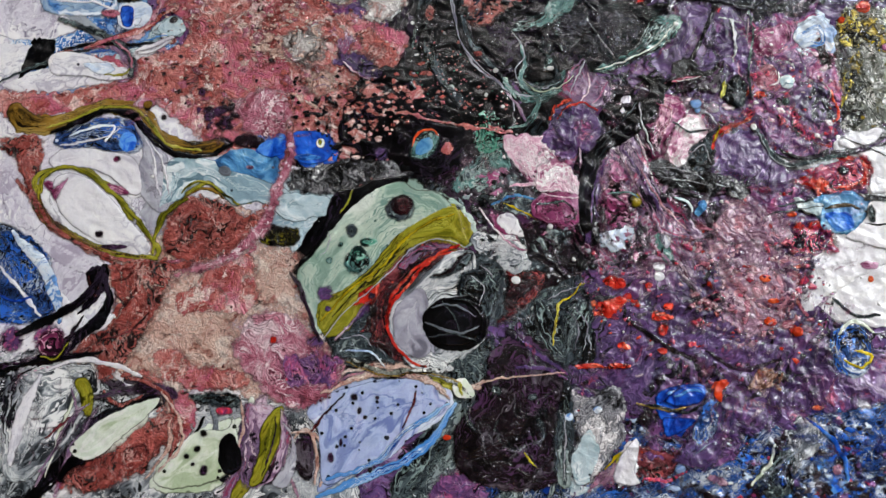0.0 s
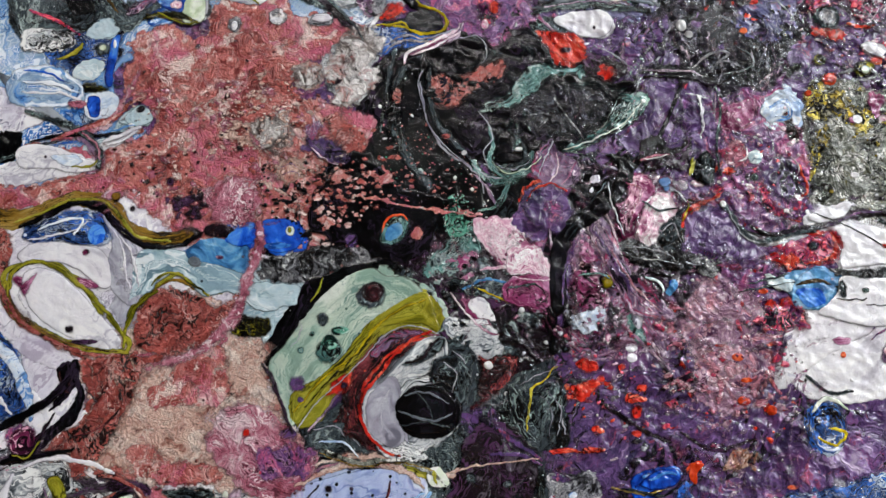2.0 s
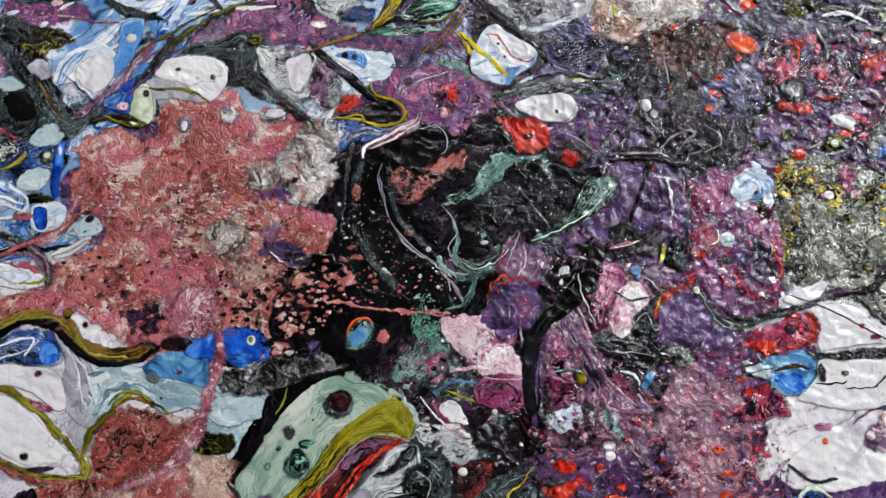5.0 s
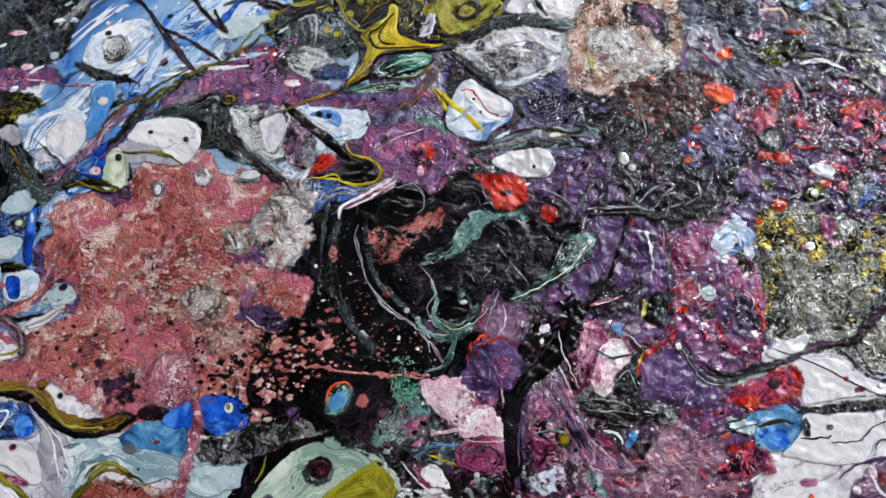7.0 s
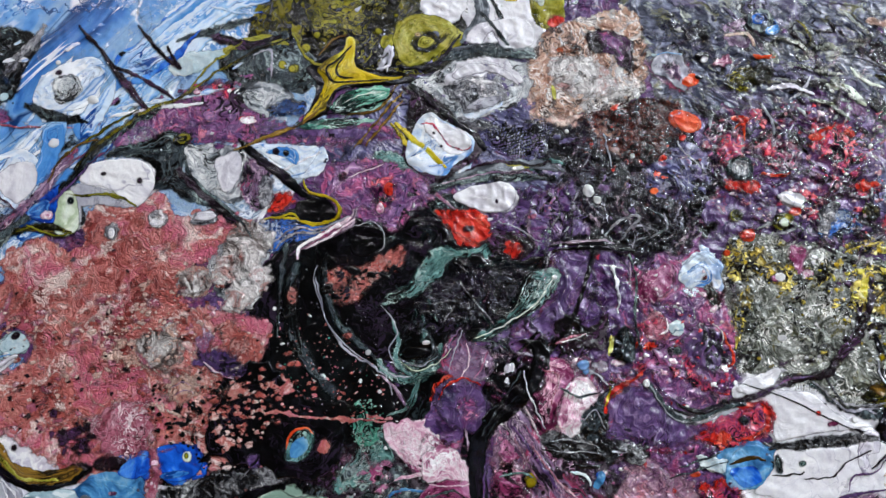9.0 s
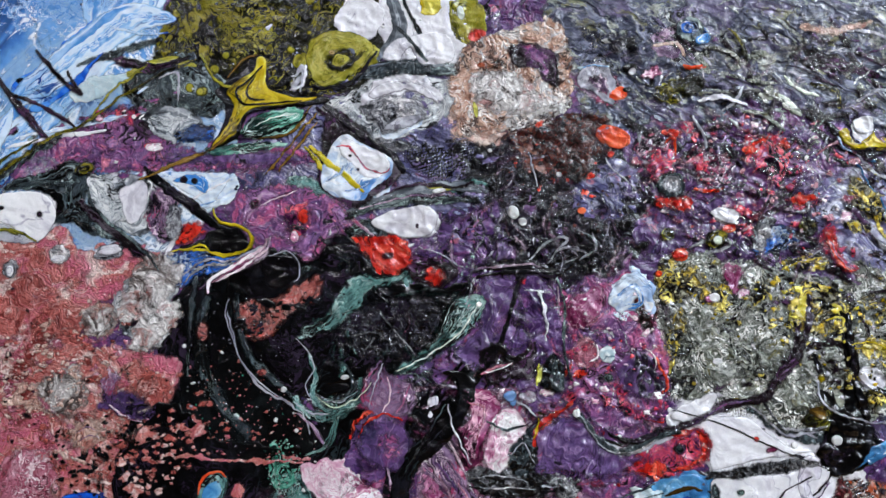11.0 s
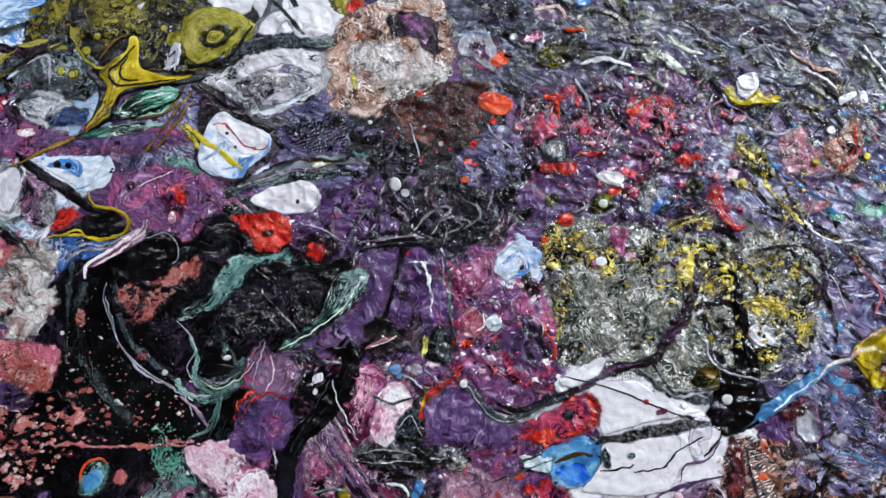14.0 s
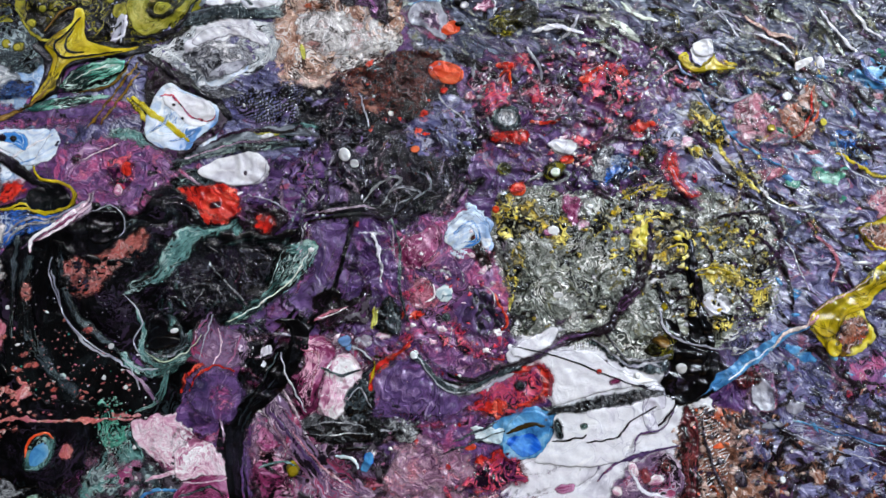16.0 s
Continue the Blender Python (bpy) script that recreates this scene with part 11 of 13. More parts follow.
drop("scarlet", 10, 74.7, 3.4, 1.76, 1.31)
drop("scarlet", 10, 89.0, 1.6, 1.76, 1.09)
vein("scarlet", 10, 1.52, [(55.7, -4.7), (61.2, -3.7), (66.7, -4.8), (73.3, -3.7)])
drop("coral", 10, 131.2, 13.4, 2.00, 1.54)
drop("coral", 10, 130.5, 30.0, 2.24, 1.57)
drop("coral", 10, 142.5, 9.0, 1.78, 1.98)
drop("coral", 10, 133.3, 21.1, 2.23, 1.11)
vein("rose", 9, 3.14, [(119.3, 30.1), (123.3, 21.2), (121.6, 12.4)])
host = pool("blush", 9, [(115.0, 32.4), (130.8, 34.5), (144.0, 30.0), (141.0, 18.9), (127.3, 14.5), (116.2, 14.6), (112.1, 21.2)], warp=1.6)
host = pool("blush", 9, [(109.0, 45.9), (126.9, 43.6), (144.6, 39.0), (139.7, 32.2), (121.8, 34.6), (110.7, 36.9)], warp=1.6)
host = pool("terra", 8, [(126.1, -5.1), (136.9, -7.3), (134.3, -13.8), (121.2, -12.6)], warp=1.2)
# the plum mound, its scarlet rim and the white bay
host = pool("plum", 9, [(130.1, 127.8), (138.7, 139.2), (147.4, 139.8), (152.4, 132.4), (163.7, 124.0), (167.8, 112.6), (167.3, 100.0), (162.8, 88.4), (157.7, 84.2), (144.9, 83.4), (137.0, 85.9), (132.2, 94.0), (129.7, 102.7), (131.3, 117.1)], warp=0.9)
host = pool("magenta", 10, [(133.0, 131.6), (140.4, 136.7), (147.6, 135.4), (144.6, 125.2), (137.4, 121.2), (131.4, 123.4)], warp=1.2)
host = pool("rose", 10, [(132.3, 116.9), (138.9, 117.8), (141.8, 110.9), (136.8, 106.6), (132.2, 110.6)], warp=1.4)
host = pool("violet", 10, [(150.4, 111.5), (160.3, 107.6), (163.4, 96.6), (157.1, 91.5), (147.6, 97.4), (145.1, 106.2)], warp=1.3)
host = pool("crimson", 11, [(145.0, 99.9), (149.7, 97.0), (150.5, 90.6), (157.3, 87.3), (151.9, 86.7), (146.1, 89.4)], warp=1.2)
vein("scarlet", 11, 1.88, [(162.4, 107.2), (164.5, 101.6), (164.9, 96.3), (161.8, 93.7)], warp=1.0)
drop("scarlet", 11, 133.3, 105.2, 2.49, 2.05, warp=0.8)
vein("candy", 11, 0.88, [(140.6, 115.4), (140.8, 111.1), (137.3, 109.7)])
vein("candy", 11, 0.59, [(157.0, 112.4), (161.6, 108.4), (161.6, 103.2)])
drop("aqua", 11, 144.1, 111.6, 2.92, 2.90, warp=0.8)
drop("slate", 11, 143.4, 102.7, 1.87, 1.85)
host = pool("icy", 11, [(147.9, 131.1), (153.5, 137.6), (161.0, 137.4), (166.0, 130.0), (166.0, 124.6), (161.4, 123.3), (155.4, 125.5), (151.1, 125.8)], warp=0.8)
vein("skyblue", 12, 1.27, [(151.4, 132.6), (158.0, 133.6), (160.1, 127.8), (153.7, 127.9)])
host = pool("wine", 11, [(157.0, 128.4), (160.5, 129.9), (164.3, 121.7), (163.2, 116.6), (158.3, 118.5), (157.0, 123.0)], warp=0.7)
host = pool("violet", 10, [(111.9, 85.5), (119.0, 90.3), (127.4, 90.8), (134.8, 85.3), (141.3, 75.9), (144.2, 69.3), (135.6, 67.9), (121.7, 71.5), (110.8, 73.6)], warp=0.7)
vein("scarlet", 12, 2.42, [(111.7, 82.4), (115.8, 89.8), (122.6, 92.7), (128.6, 96.7)], taper=0.4)
vein("slate", 12, 3.06, [(129.8, 92.4), (133.8, 85.5), (138.7, 78.5), (145.5, 76.2), (155.5, 78.4), (165.3, 80.1)], taper=0.3)
vein("mist", 13, 0.66, [(130.7, 91.2), (134.4, 83.3), (139.4, 76.7), (147.5, 75.2)])
vein("black", 13, 1.83, [(143.3, 80.7), (149.1, 78.2), (155.7, 79.8), (159.4, 82.4)])
drop("dot", 13, 129.5, 91.6, 1.44, 1.42)
host = pool("crimson", 12, [(142.2, 69.7), (151.0, 72.1), (160.3, 76.5), (171.8, 80.5), (176.2, 76.6), (174.8, 69.7), (168.6, 65.8), (157.9, 64.8), (147.8, 66.6)], warp=0.8)
host = pool("scarlet", 13, [(148.2, 68.6), (154.1, 71.5), (158.7, 68.7), (155.9, 65.1), (149.8, 65.9)], warp=1.2)
host = pool("scarlet", 13, [(171.6, 79.5), (176.0, 75.6), (173.9, 68.9), (166.6, 66.2), (160.3, 66.3), (169.5, 69.7), (172.1, 74.3)], warp=0.6)
drop("ink", 14, 164.6, 73.7, 2.27, 2.21)
drop("slate", 15, 164.8, 73.6, 1.45, 1.41)
host = pool("white", 10, [(164.4, 86.0), (173.9, 90.5), (182.5, 91.0), (178.8, 83.4), (191.1, 81.1), (203.5, 69.5), (213.3, 65.7), (198.2, 65.4), (183.3, 65.1), (174.9, 65.6), (176.0, 75.6), (169.9, 81.9)], warp=0.5)
host = pool("white", 10, [(176.1, 61.4), (196.9, 59.5), (216.3, 60.0), (217.4, 55.7), (207.4, 49.4), (200.3, 46.7), (192.5, 40.2), (170.4, 44.4), (164.7, 47.4), (172.4, 54.0)], warp=0.5)
host = pool("char", 12, [(172.1, 62.1), (178.8, 63.9), (191.2, 62.6), (204.2, 63.2), (214.7, 62.3), (211.9, 59.8), (199.4, 61.1), (188.5, 60.0), (176.1, 61.4)], warp=0.6)
vein("black", 12, 0.62, [(165.8, 87.4), (176.5, 82.8), (189.8, 75.2), (204.8, 65.8), (219.9, 57.3)], warp=0.3)
vein("ink", 11, 3.28, [(161.4, 81.4), (172.2, 82.5), (181.5, 86.0), (192.4, 87.1), (201.1, 87.6), (204.4, 92.2), (211.5, 95.2)], taper=0.3)
vein("violet", 12, 1.23, [(172.2, 82.5), (183.6, 86.2), (194.7, 87.7)])
drop("magenta", 12, 198.5, 68.4, 2.09, 1.41)
drop("scarlet", 12, 193.6, 73.0, 1.04, 1.01)
drop("dot", 13, 207.0, 68.9, 1.26, 1.22)
host = pool("lilac", 11, [(208.5, 63.5), (214.9, 63.3), (214.3, 56.3), (209.7, 55.1), (210.4, 48.9), (207.1, 48.5), (205.2, 53.9)], warp=0.4)
vein("ink", 12, 1.01, [(184.1, 49.8), (194.5, 48.8), (202.1, 54.5), (211.2, 56.8)])
vein("violet", 12, 1.01, [(199.5, 42.9), (202.8, 48.3), (211.4, 48.7), (216.9, 53.7)])
vein("black", 12, 0.60, [(172.0, 52.1), (180.3, 51.5), (184.6, 52.1)])
drop("teal", 12, 184.3, 55.2, 1.45, 1.19)
host = pool("ocean", 11, [(155.7, 59.1), (161.9, 64.0), (171.1, 62.3), (171.8, 56.1), (167.2, 49.0), (158.7, 48.6), (154.1, 51.4)], warp=0.5)
host = pool("cobalt", 12, [(155.9, 55.1), (164.6, 56.5), (167.6, 50.9), (160.9, 49.1)], warp=0.9)
vein("ochre", 12, 1.81, [(156.5, 58.0), (163.1, 59.4), (170.1, 58.0)])
host = pool("aqua", 11, [(145.3, 59.1), (154.9, 60.3), (153.9, 55.5), (149.9, 56.2)], warp=0.5)
vein("slate", 12, 0.80, [(133.1, 55.4), (146.1, 57.9), (155.7, 59.1)])
drop("slate", 12, 174.9, 55.9, 1.85, 3.57)
host = pool("scarlet", 11, [(149.6, 49.9), (155.4, 52.8), (160.7, 48.2), (157.9, 44.8)], warp=0.8)
# gold crust and dark forks
host = pool("stone", 9, [(170.5, 120.6), (177.5, 127.9), (190.5, 127.8), (206.9, 122.7), (215.6, 112.5), (210.6, 100.6), (200.9, 96.0), (183.0, 93.0), (169.8, 91.2), (168.2, 104.1)], warp=0.9)
host = pool("stone", 10, [(171.9, 111.8), (184.1, 118.2), (193.6, 112.2), (196.0, 103.3), (184.3, 99.0), (173.5, 98.9)], warp=1.6)
host = pool("stone", 9, [(196.6, 86.3), (213.4, 93.8), (225.5, 89.5), (221.0, 79.8), (221.6, 73.4), (206.4, 73.1), (197.3, 80.0)], warp=0.8)
vein("lace", 11, 1.50, [(198.6, 86.0), (203.0, 76.8), (212.9, 73.0), (220.6, 73.6)])
host = pool("moss", 10, [(211.7, 77.3), (217.0, 81.5), (223.5, 81.4), (221.2, 73.5), (214.8, 72.2)], warp=0.7)
host = pool("ochre", 11, [(214.9, 79.8), (219.1, 81.2), (221.8, 78.6), (219.0, 76.0)], warp=0.7)
host = pool("gold", 11, [(179.6, 127.6), (184.9, 132.0), (190.7, 128.8), (193.8, 122.9), (188.9, 120.5), (185.2, 123.3)], warp=1.2)
host = pool("gold", 11, [(171.6, 120.4), (175.6, 124.0), (175.9, 115.4), (173.0, 111.7), (168.6, 104.0), (170.9, 112.0)], warp=1.0)
host = pool("gold", 11, [(215.9, 118.9), (220.3, 123.6), (225.5, 127.0), (231.7, 124.8), (237.1, 119.5), (232.1, 117.1), (225.9, 119.3), (221.3, 113.7), (216.9, 113.4)], warp=1.2)
host = pool("gold", 11, [(229.2, 114.4), (237.9, 113.9), (235.4, 107.9), (230.3, 109.9)], warp=1.0)
host = pool("gold", 11, [(235.4, 103.6), (244.2, 103.1), (254.0, 98.1), (251.1, 95.4), (241.0, 99.4), (235.6, 99.9)], warp=1.0)
host = pool("gold", 11, [(201.0, 125.9), (210.2, 127.5), (208.2, 123.6), (202.2, 121.4)], warp=1.2)
host = pool("mustard", 12, [(219.1, 118.4), (222.6, 122.1), (224.5, 120.7), (220.5, 114.9)], warp=0.7)
vein("mustard", 12, 1.28, [(228.6, 111.9), (235.3, 112.2), (234.9, 108.6)])
vein("mustard", 12, 1.06, [(236.0, 101.4), (243.7, 101.5), (251.5, 97.1)])
host = pool("gold", 11, [(254.8, 88.4), (262.2, 91.3), (259.1, 83.3), (254.1, 81.1)], warp=1.0)
vein("ink", 11, 3.44, [(224.7, 121.7), (221.5, 111.5), (214.8, 99.9), (207.1, 94.9), (202.6, 89.4)], taper=0.4)
vein("black", 11, 3.01, [(237.7, 112.9), (235.7, 100.3), (234.9, 87.7), (236.1, 74.9), (230.5, 65.6)], taper=0.4)
host = pool("black", 10, [(219.3, 86.4), (224.5, 85.4), (230.4, 73.9), (238.2, 70.4), (231.2, 59.3), (219.4, 55.3), (214.1, 64.5), (221.6, 73.4)], warp=0.6)
vein("mist", 12, 1.09, [(220.2, 90.4), (220.6, 83.0), (228.8, 76.3), (236.7, 72.7), (247.1, 70.8)])
vein("lace", 12, 1.00, [(242.4, 69.6), (249.2, 70.4), (252.3, 74.0)])
host = pool("white", 12, [(236.4, 89.6), (240.1, 91.0), (243.0, 85.2), (239.6, 84.8)], warp=0.5)
host = pool("gold", 12, [(238.3, 83.9), (245.9, 83.6), (243.6, 78.8), (238.4, 79.7)], warp=1.0)
drop("dot", 13, 223.2, 68.4, 1.89, 1.83)
drop("dot", 12, 185.1, 102.7, 1.90, 1.25)
drop("dot", 12, 188.0, 126.1, 2.56, 1.92)
vein("ocean", 12, 2.89, [(233.2, 58.9), (243.0, 63.2), (252.6, 66.7), (260.2, 70.5)], taper=0.4)
vein("icy", 13, 0.83, [(238.1, 61.1), (250.2, 66.1), (259.0, 70.3)])
vein("cream", 12, 2.10, [(257.5, 68.9), (262.9, 72.5), (272.3, 74.6), (277.3, 76.8)])
host = pool("wine", 11, [(240.4, 61.7), (249.5, 63.1), (251.9, 59.5), (243.6, 56.9)], warp=0.8)
host = pool("mist", 10, [(246.7, 60.5), (252.6, 58.4), (253.5, 48.9), (248.8, 47.8), (245.7, 52.4)], warp=0.6)
vein("ink", 11, 2.14, [(264.3, 95.2), (269.7, 102.8), (271.3, 113.4), (263.8, 119.1), (248.3, 119.7)])
host = pool("mustard", 12, [(273.7, 76.5), (277.9, 79.9), (286.4, 83.1), (297.8, 84.5), (301.3, 89.2), (308.8, 92.1), (308.6, 83.5), (301.1, 80.7), (296.6, 76.2), (287.4, 74.9), (282.7, 69.5), (278.1, 68.7), (274.7, 72.1)], warp=0.3)
host = pool("terra", 13, [(282.0, 68.6), (288.2, 73.6), (293.7, 73.6), (294.6, 69.2), (289.4, 66.1), (286.0, 61.5), (281.1, 63.5)], warp=0.5)
host = pool("mustard", 13, [(278.2, 67.2), (282.3, 67.9), (283.8, 64.0), (280.4, 61.1), (277.7, 63.1)], warp=0.4)
vein("ink", 14, 1.04, [(282.0, 68.6), (284.3, 71.3), (286.8, 72.5)])
vein("cream", 13, 1.04, [(272.3, 75.3), (278.9, 79.7), (291.0, 83.7), (300.7, 87.2)])
host = pool("terra", 11, [(301.1, 104.4), (308.3, 106.3), (313.3, 104.2), (311.0, 95.9), (303.6, 97.4)], warp=0.6)
vein("mustard", 12, 1.72, [(301.6, 102.1), (304.9, 98.2), (309.6, 95.1)])
# scarlet and grey of the upper right
host = pool("mustard", 11, [(249.6, 183.4), (253.5, 183.9), (254.5, 178.4), (260.0, 178.1), (263.4, 180.9), (264.9, 177.9), (270.7, 173.8), (263.7, 174.6), (254.0, 176.4), (250.2, 179.2)], warp=0.4)
host = pool("white", 12, [(257.2, 186.7), (263.4, 187.4), (263.7, 182.0), (259.6, 180.9), (256.6, 182.6)], warp=0.5)
vein("black", 12, 0.89, [(251.0, 176.3), (256.9, 174.7), (263.6, 174.4)])
vein("icy", 11, 1.34, [(248.3, 180.9), (250.6, 176.4), (253.5, 174.7)])
host = pool("gold", 11, [(250.2, 163.9), (254.2, 163.8), (257.7, 158.0), (261.0, 146.1), (257.6, 146.1), (252.2, 151.1), (249.9, 157.2)], warp=0.9)
host = pool("terra", 10, [(283.8, 156.5), (293.9, 160.4), (299.6, 160.4), (295.3, 148.7), (291.1, 141.6), (285.0, 143.9), (283.2, 149.9)], warp=1.3)
vein("scarlet", 11, 1.56, [(296.5, 159.9), (293.7, 151.3), (288.5, 144.4), (285.0, 143.9)])
host = pool("rose", 10, [(272.8, 162.0), (278.4, 161.6), (276.5, 154.5), (272.8, 152.9), (270.8, 156.7)], warp=1.0)
drop("mustard", 12, 277.8, 149.1, 1.74, 1.55)
drop("mustard", 12, 298.6, 147.7, 1.31, 1.34)
drop("white", 12, 287.0, 160.0, 1.75, 1.57)
host = pool("white", 12, [(293.5, 171.9), (299.9, 174.2), (299.6, 171.5), (294.3, 168.8)], warp=0.6)
vein("stone", 11, 2.70, [(281.1, 181.1), (287.6, 175.3), (290.0, 171.4)])
vein("cream", 11, 2.04, [(279.9, 194.2), (286.9, 185.9), (295.1, 182.1)])
vein("lilac", 11, 1.36, [(280.4, 187.1), (288.2, 182.1), (293.6, 176.5)])
vein("lilac", 11, 1.51, [(309.0, 191.2), (313.2, 181.1), (317.6, 172.1)])
vein("stone", 11, 2.73, [(306.2, 189.4), (310.7, 180.4), (312.9, 171.8)])
vein("lilac", 11, 1.51, [(320.7, 191.5), (324.8, 181.3), (330.1, 175.6)])
vein("mist", 11, 1.31, [(302.8, 159.8), (307.8, 153.2), (310.4, 145.9)])
vein("navy", 11, 2.71, [(318.9, 168.4), (320.6, 162.3), (325.2, 158.0)])
vein("mist", 11, 1.03, [(270.1, 200.6), (272.5, 192.0), (275.2, 184.5)])
host = pool("scarlet", 12, [(210.1, 179.3), (215.6, 184.0), (222.5, 185.0), (218.3, 181.2), (214.4, 178.9)], warp=1.0)
host = pool("scarlet", 12, [(224.1, 182.4), (228.7, 183.1), (229.3, 179.1), (225.4, 178.3)], warp=1.0)
host = pool("crimson", 11, [(211.1, 179.1), (220.4, 180.8), (228.2, 175.9), (221.4, 165.9), (213.4, 169.6)], warp=1.8)
host = pool("scarlet", 12, [(181.9, 191.7), (186.4, 192.3), (186.9, 189.2), (183.5, 188.7)], warp=0.6)
host = pool("crimson", 11, [(174.8, 183.5), (182.0, 186.7), (182.3, 177.6), (176.7, 172.0), (173.0, 174.9)], warp=1.8)
host = pool("crimson", 11, [(190.4, 185.2), (196.3, 181.8), (196.0, 175.1), (190.9, 177.2)], warp=1.8)
drop("slate", 11, 180.3, 171.3, 5.54, 5.28)
drop("lace", 12, 180.3, 171.5, 3.62, 3.52)
host = pool("scarlet", 12, [(174.1, 164.7), (181.1, 166.7), (187.2, 165.1), (185.2, 160.4), (176.7, 161.3)], warp=1.2)
host = pool("scarlet", 12, [(226.8, 160.4), (231.4, 161.3), (234.8, 158.9), (230.1, 155.7), (226.4, 157.1)], warp=0.8)
host = pool("white", 12, [(193.5, 158.8), (198.0, 159.5), (203.6, 156.9), (201.4, 152.9), (196.0, 155.0)], warp=0.5)
drop("scarlet", 13, 198.5, 151.7, 2.55, 1.52)
host = pool("scarlet", 12, [(235.4, 145.4), (238.8, 145.9), (239.6, 140.2), (241.2, 133.3), (244.6, 129.3), (241.1, 128.5), (237.0, 134.1), (235.1, 139.9)], warp=0.6)
vein("candy", 13, 0.60, [(236.7, 141.8), (239.4, 134.7), (242.6, 129.7)])
drop("moss", 11, 229.8, 148.0, 3.64, 3.28)
drop("gold", 12, 229.9, 148.2, 2.57, 2.40)
host = pool("navy", 11, [(210.7, 147.8), (218.8, 149.6), (221.7, 143.5), (216.6, 140.1), (209.3, 141.5)], warp=1.0)
host = pool("lace", 12, [(209.6, 152.5), (217.2, 152.1), (214.4, 144.9), (208.2, 141.7)], warp=1.6)
drop("scarlet", 12, 178.6, 144.5, 3.16, 2.36)
drop("coral", 12, 169.1, 138.2, 1.26, 1.06)
drop("moss", 11, 193.3, 147.8, 4.66, 3.89)
drop("mint", 12, 193.7, 147.5, 1.91, 1.94)
drop("moss", 11, 175.2, 152.3, 2.96, 2.59)
host = pool("magenta", 11, [(193.3, 138.0), (199.8, 137.8), (199.8, 128.1), (195.2, 126.8), (193.0, 131.5)], warp=1.4)
drop("candy", 12, 187.0, 125.8, 2.72, 1.48)
drop("coral", 12, 144.2, 165.8, 1.68, 1.30)
host = pool("rust", 10, [(138.3, 197.0), (151.7, 199.1), (154.2, 189.6), (150.0, 179.2), (137.1, 179.3), (134.6, 188.7)], warp=1.6)
# the middle: pink pieces round the black river
host = pool("mauve", 11, [(51.9, 108.2), (57.1, 118.6), (61.8, 121.4), (64.1, 114.5), (72.2, 111.9), (71.6, 102.8), (63.0, 98.9), (55.7, 102.3)], warp=0.6)
vein("mist", 12, 0.65, [(54.8, 104.6), (58.6, 112.9), (61.6, 119.2)])
vein("candy", 12, 0.87, [(58.9, 102.0), (62.9, 108.1), (62.8, 114.6)])
vein("magenta", 12, 1.30, [(64.3, 101.4), (68.2, 106.4), (70.9, 110.5)])
host = pool("violet", 11, [(49.9, 94.3), (56.6, 101.1), (65.1, 98.1), (69.0, 89.0), (63.7, 81.1), (53.9, 82.8), (49.8, 89.0)], warp=0.6)
vein("scarlet", 12, 1.29, [(49.9, 94.3), (53.6, 99.9), (60.0, 101.4), (66.2, 98.6)])
host = pool("plum", 12, [(56.9, 93.6), (63.6, 95.0), (64.9, 87.3), (58.2, 85.9)], warp=1.0)
host = pool("black", 12, [(82.4, 113.6), (87.9, 109.7), (84.1, 100.3), (73.1, 91.8), (62.5, 82.3), (58.4, 73.2), (58.0, 51.4), (63.8, 50.8), (65.8, 76.6), (76.6, 85.0), (86.4, 92.5), (93.9, 104.3), (91.1, 111.6)], warp=0.6)
vein("violet", 13, 1.28, [(65.8, 73.4), (63.3, 63.2), (62.8, 51.9)])
vein("slate", 13, 1.09, [(82.0, 101.6), (72.8, 89.7), (64.0, 80.0)])
host = pool("magenta", 12, [(88.6, 104.8), (99.0, 104.6), (102.5, 97.2), (96.3, 89.2), (92.8, 79.3), (86.7, 78.3), (85.2, 88.3), (91.3, 96.3)], warp=0.5)
host = pool("candy", 12, [(99.3, 95.0), (107.5, 96.7), (110.7, 87.7), (103.6, 78.1), (97.9, 75.2), (93.4, 80.6), (96.0, 87.1)], warp=0.7)
vein("lilac", 13, 0.87, [(83.1, 101.5), (85.0, 90.5), (89.0, 79.3)])
vein("rose", 13, 1.09, [(90.7, 100.7), (95.9, 97.9), (92.3, 87.5)])
host = pool("slate", 12, [(102.6, 82.1), (111.1, 87.6), (113.4, 80.9), (109.0, 72.9), (102.6, 74.6)], warp=0.5)
vein("mist", 13, 0.65, [(103.4, 79.9), (108.3, 83.6), (110.7, 76.9)])
drop("icy", 13, 105.9, 101.2, 2.87, 2.17, warp=0.7)
vein("mist", 13, 1.09, [(108.2, 98.8), (112.3, 96.1), (114.5, 92.7)])
vein("slate", 13, 1.30, [(96.4, 93.5), (102.5, 89.6), (110.3, 89.9)])
vein("mustard", 13, 1.09, [(115.5, 91.9), (114.1, 87.3), (112.5, 84.9)])
host = pool("char", 12, [(86.3, 75.4), (92.2, 78.5), (104.8, 74.4), (111.9, 70.0), (112.2, 65.1), (99.4, 67.2), (91.0, 69.6)], warp=0.7)
host = pool("char", 12, [(116.7, 65.7), (122.6, 68.2), (127.5, 64.5), (122.7, 61.8)], warp=0.7)
vein("lace", 13, 0.64, [(88.3, 74.1), (98.2, 74.5), (108.5, 69.7)])
vein("lace", 13, 0.64, [(89.1, 71.3), (99.8, 69.7), (110.3, 66.8)])
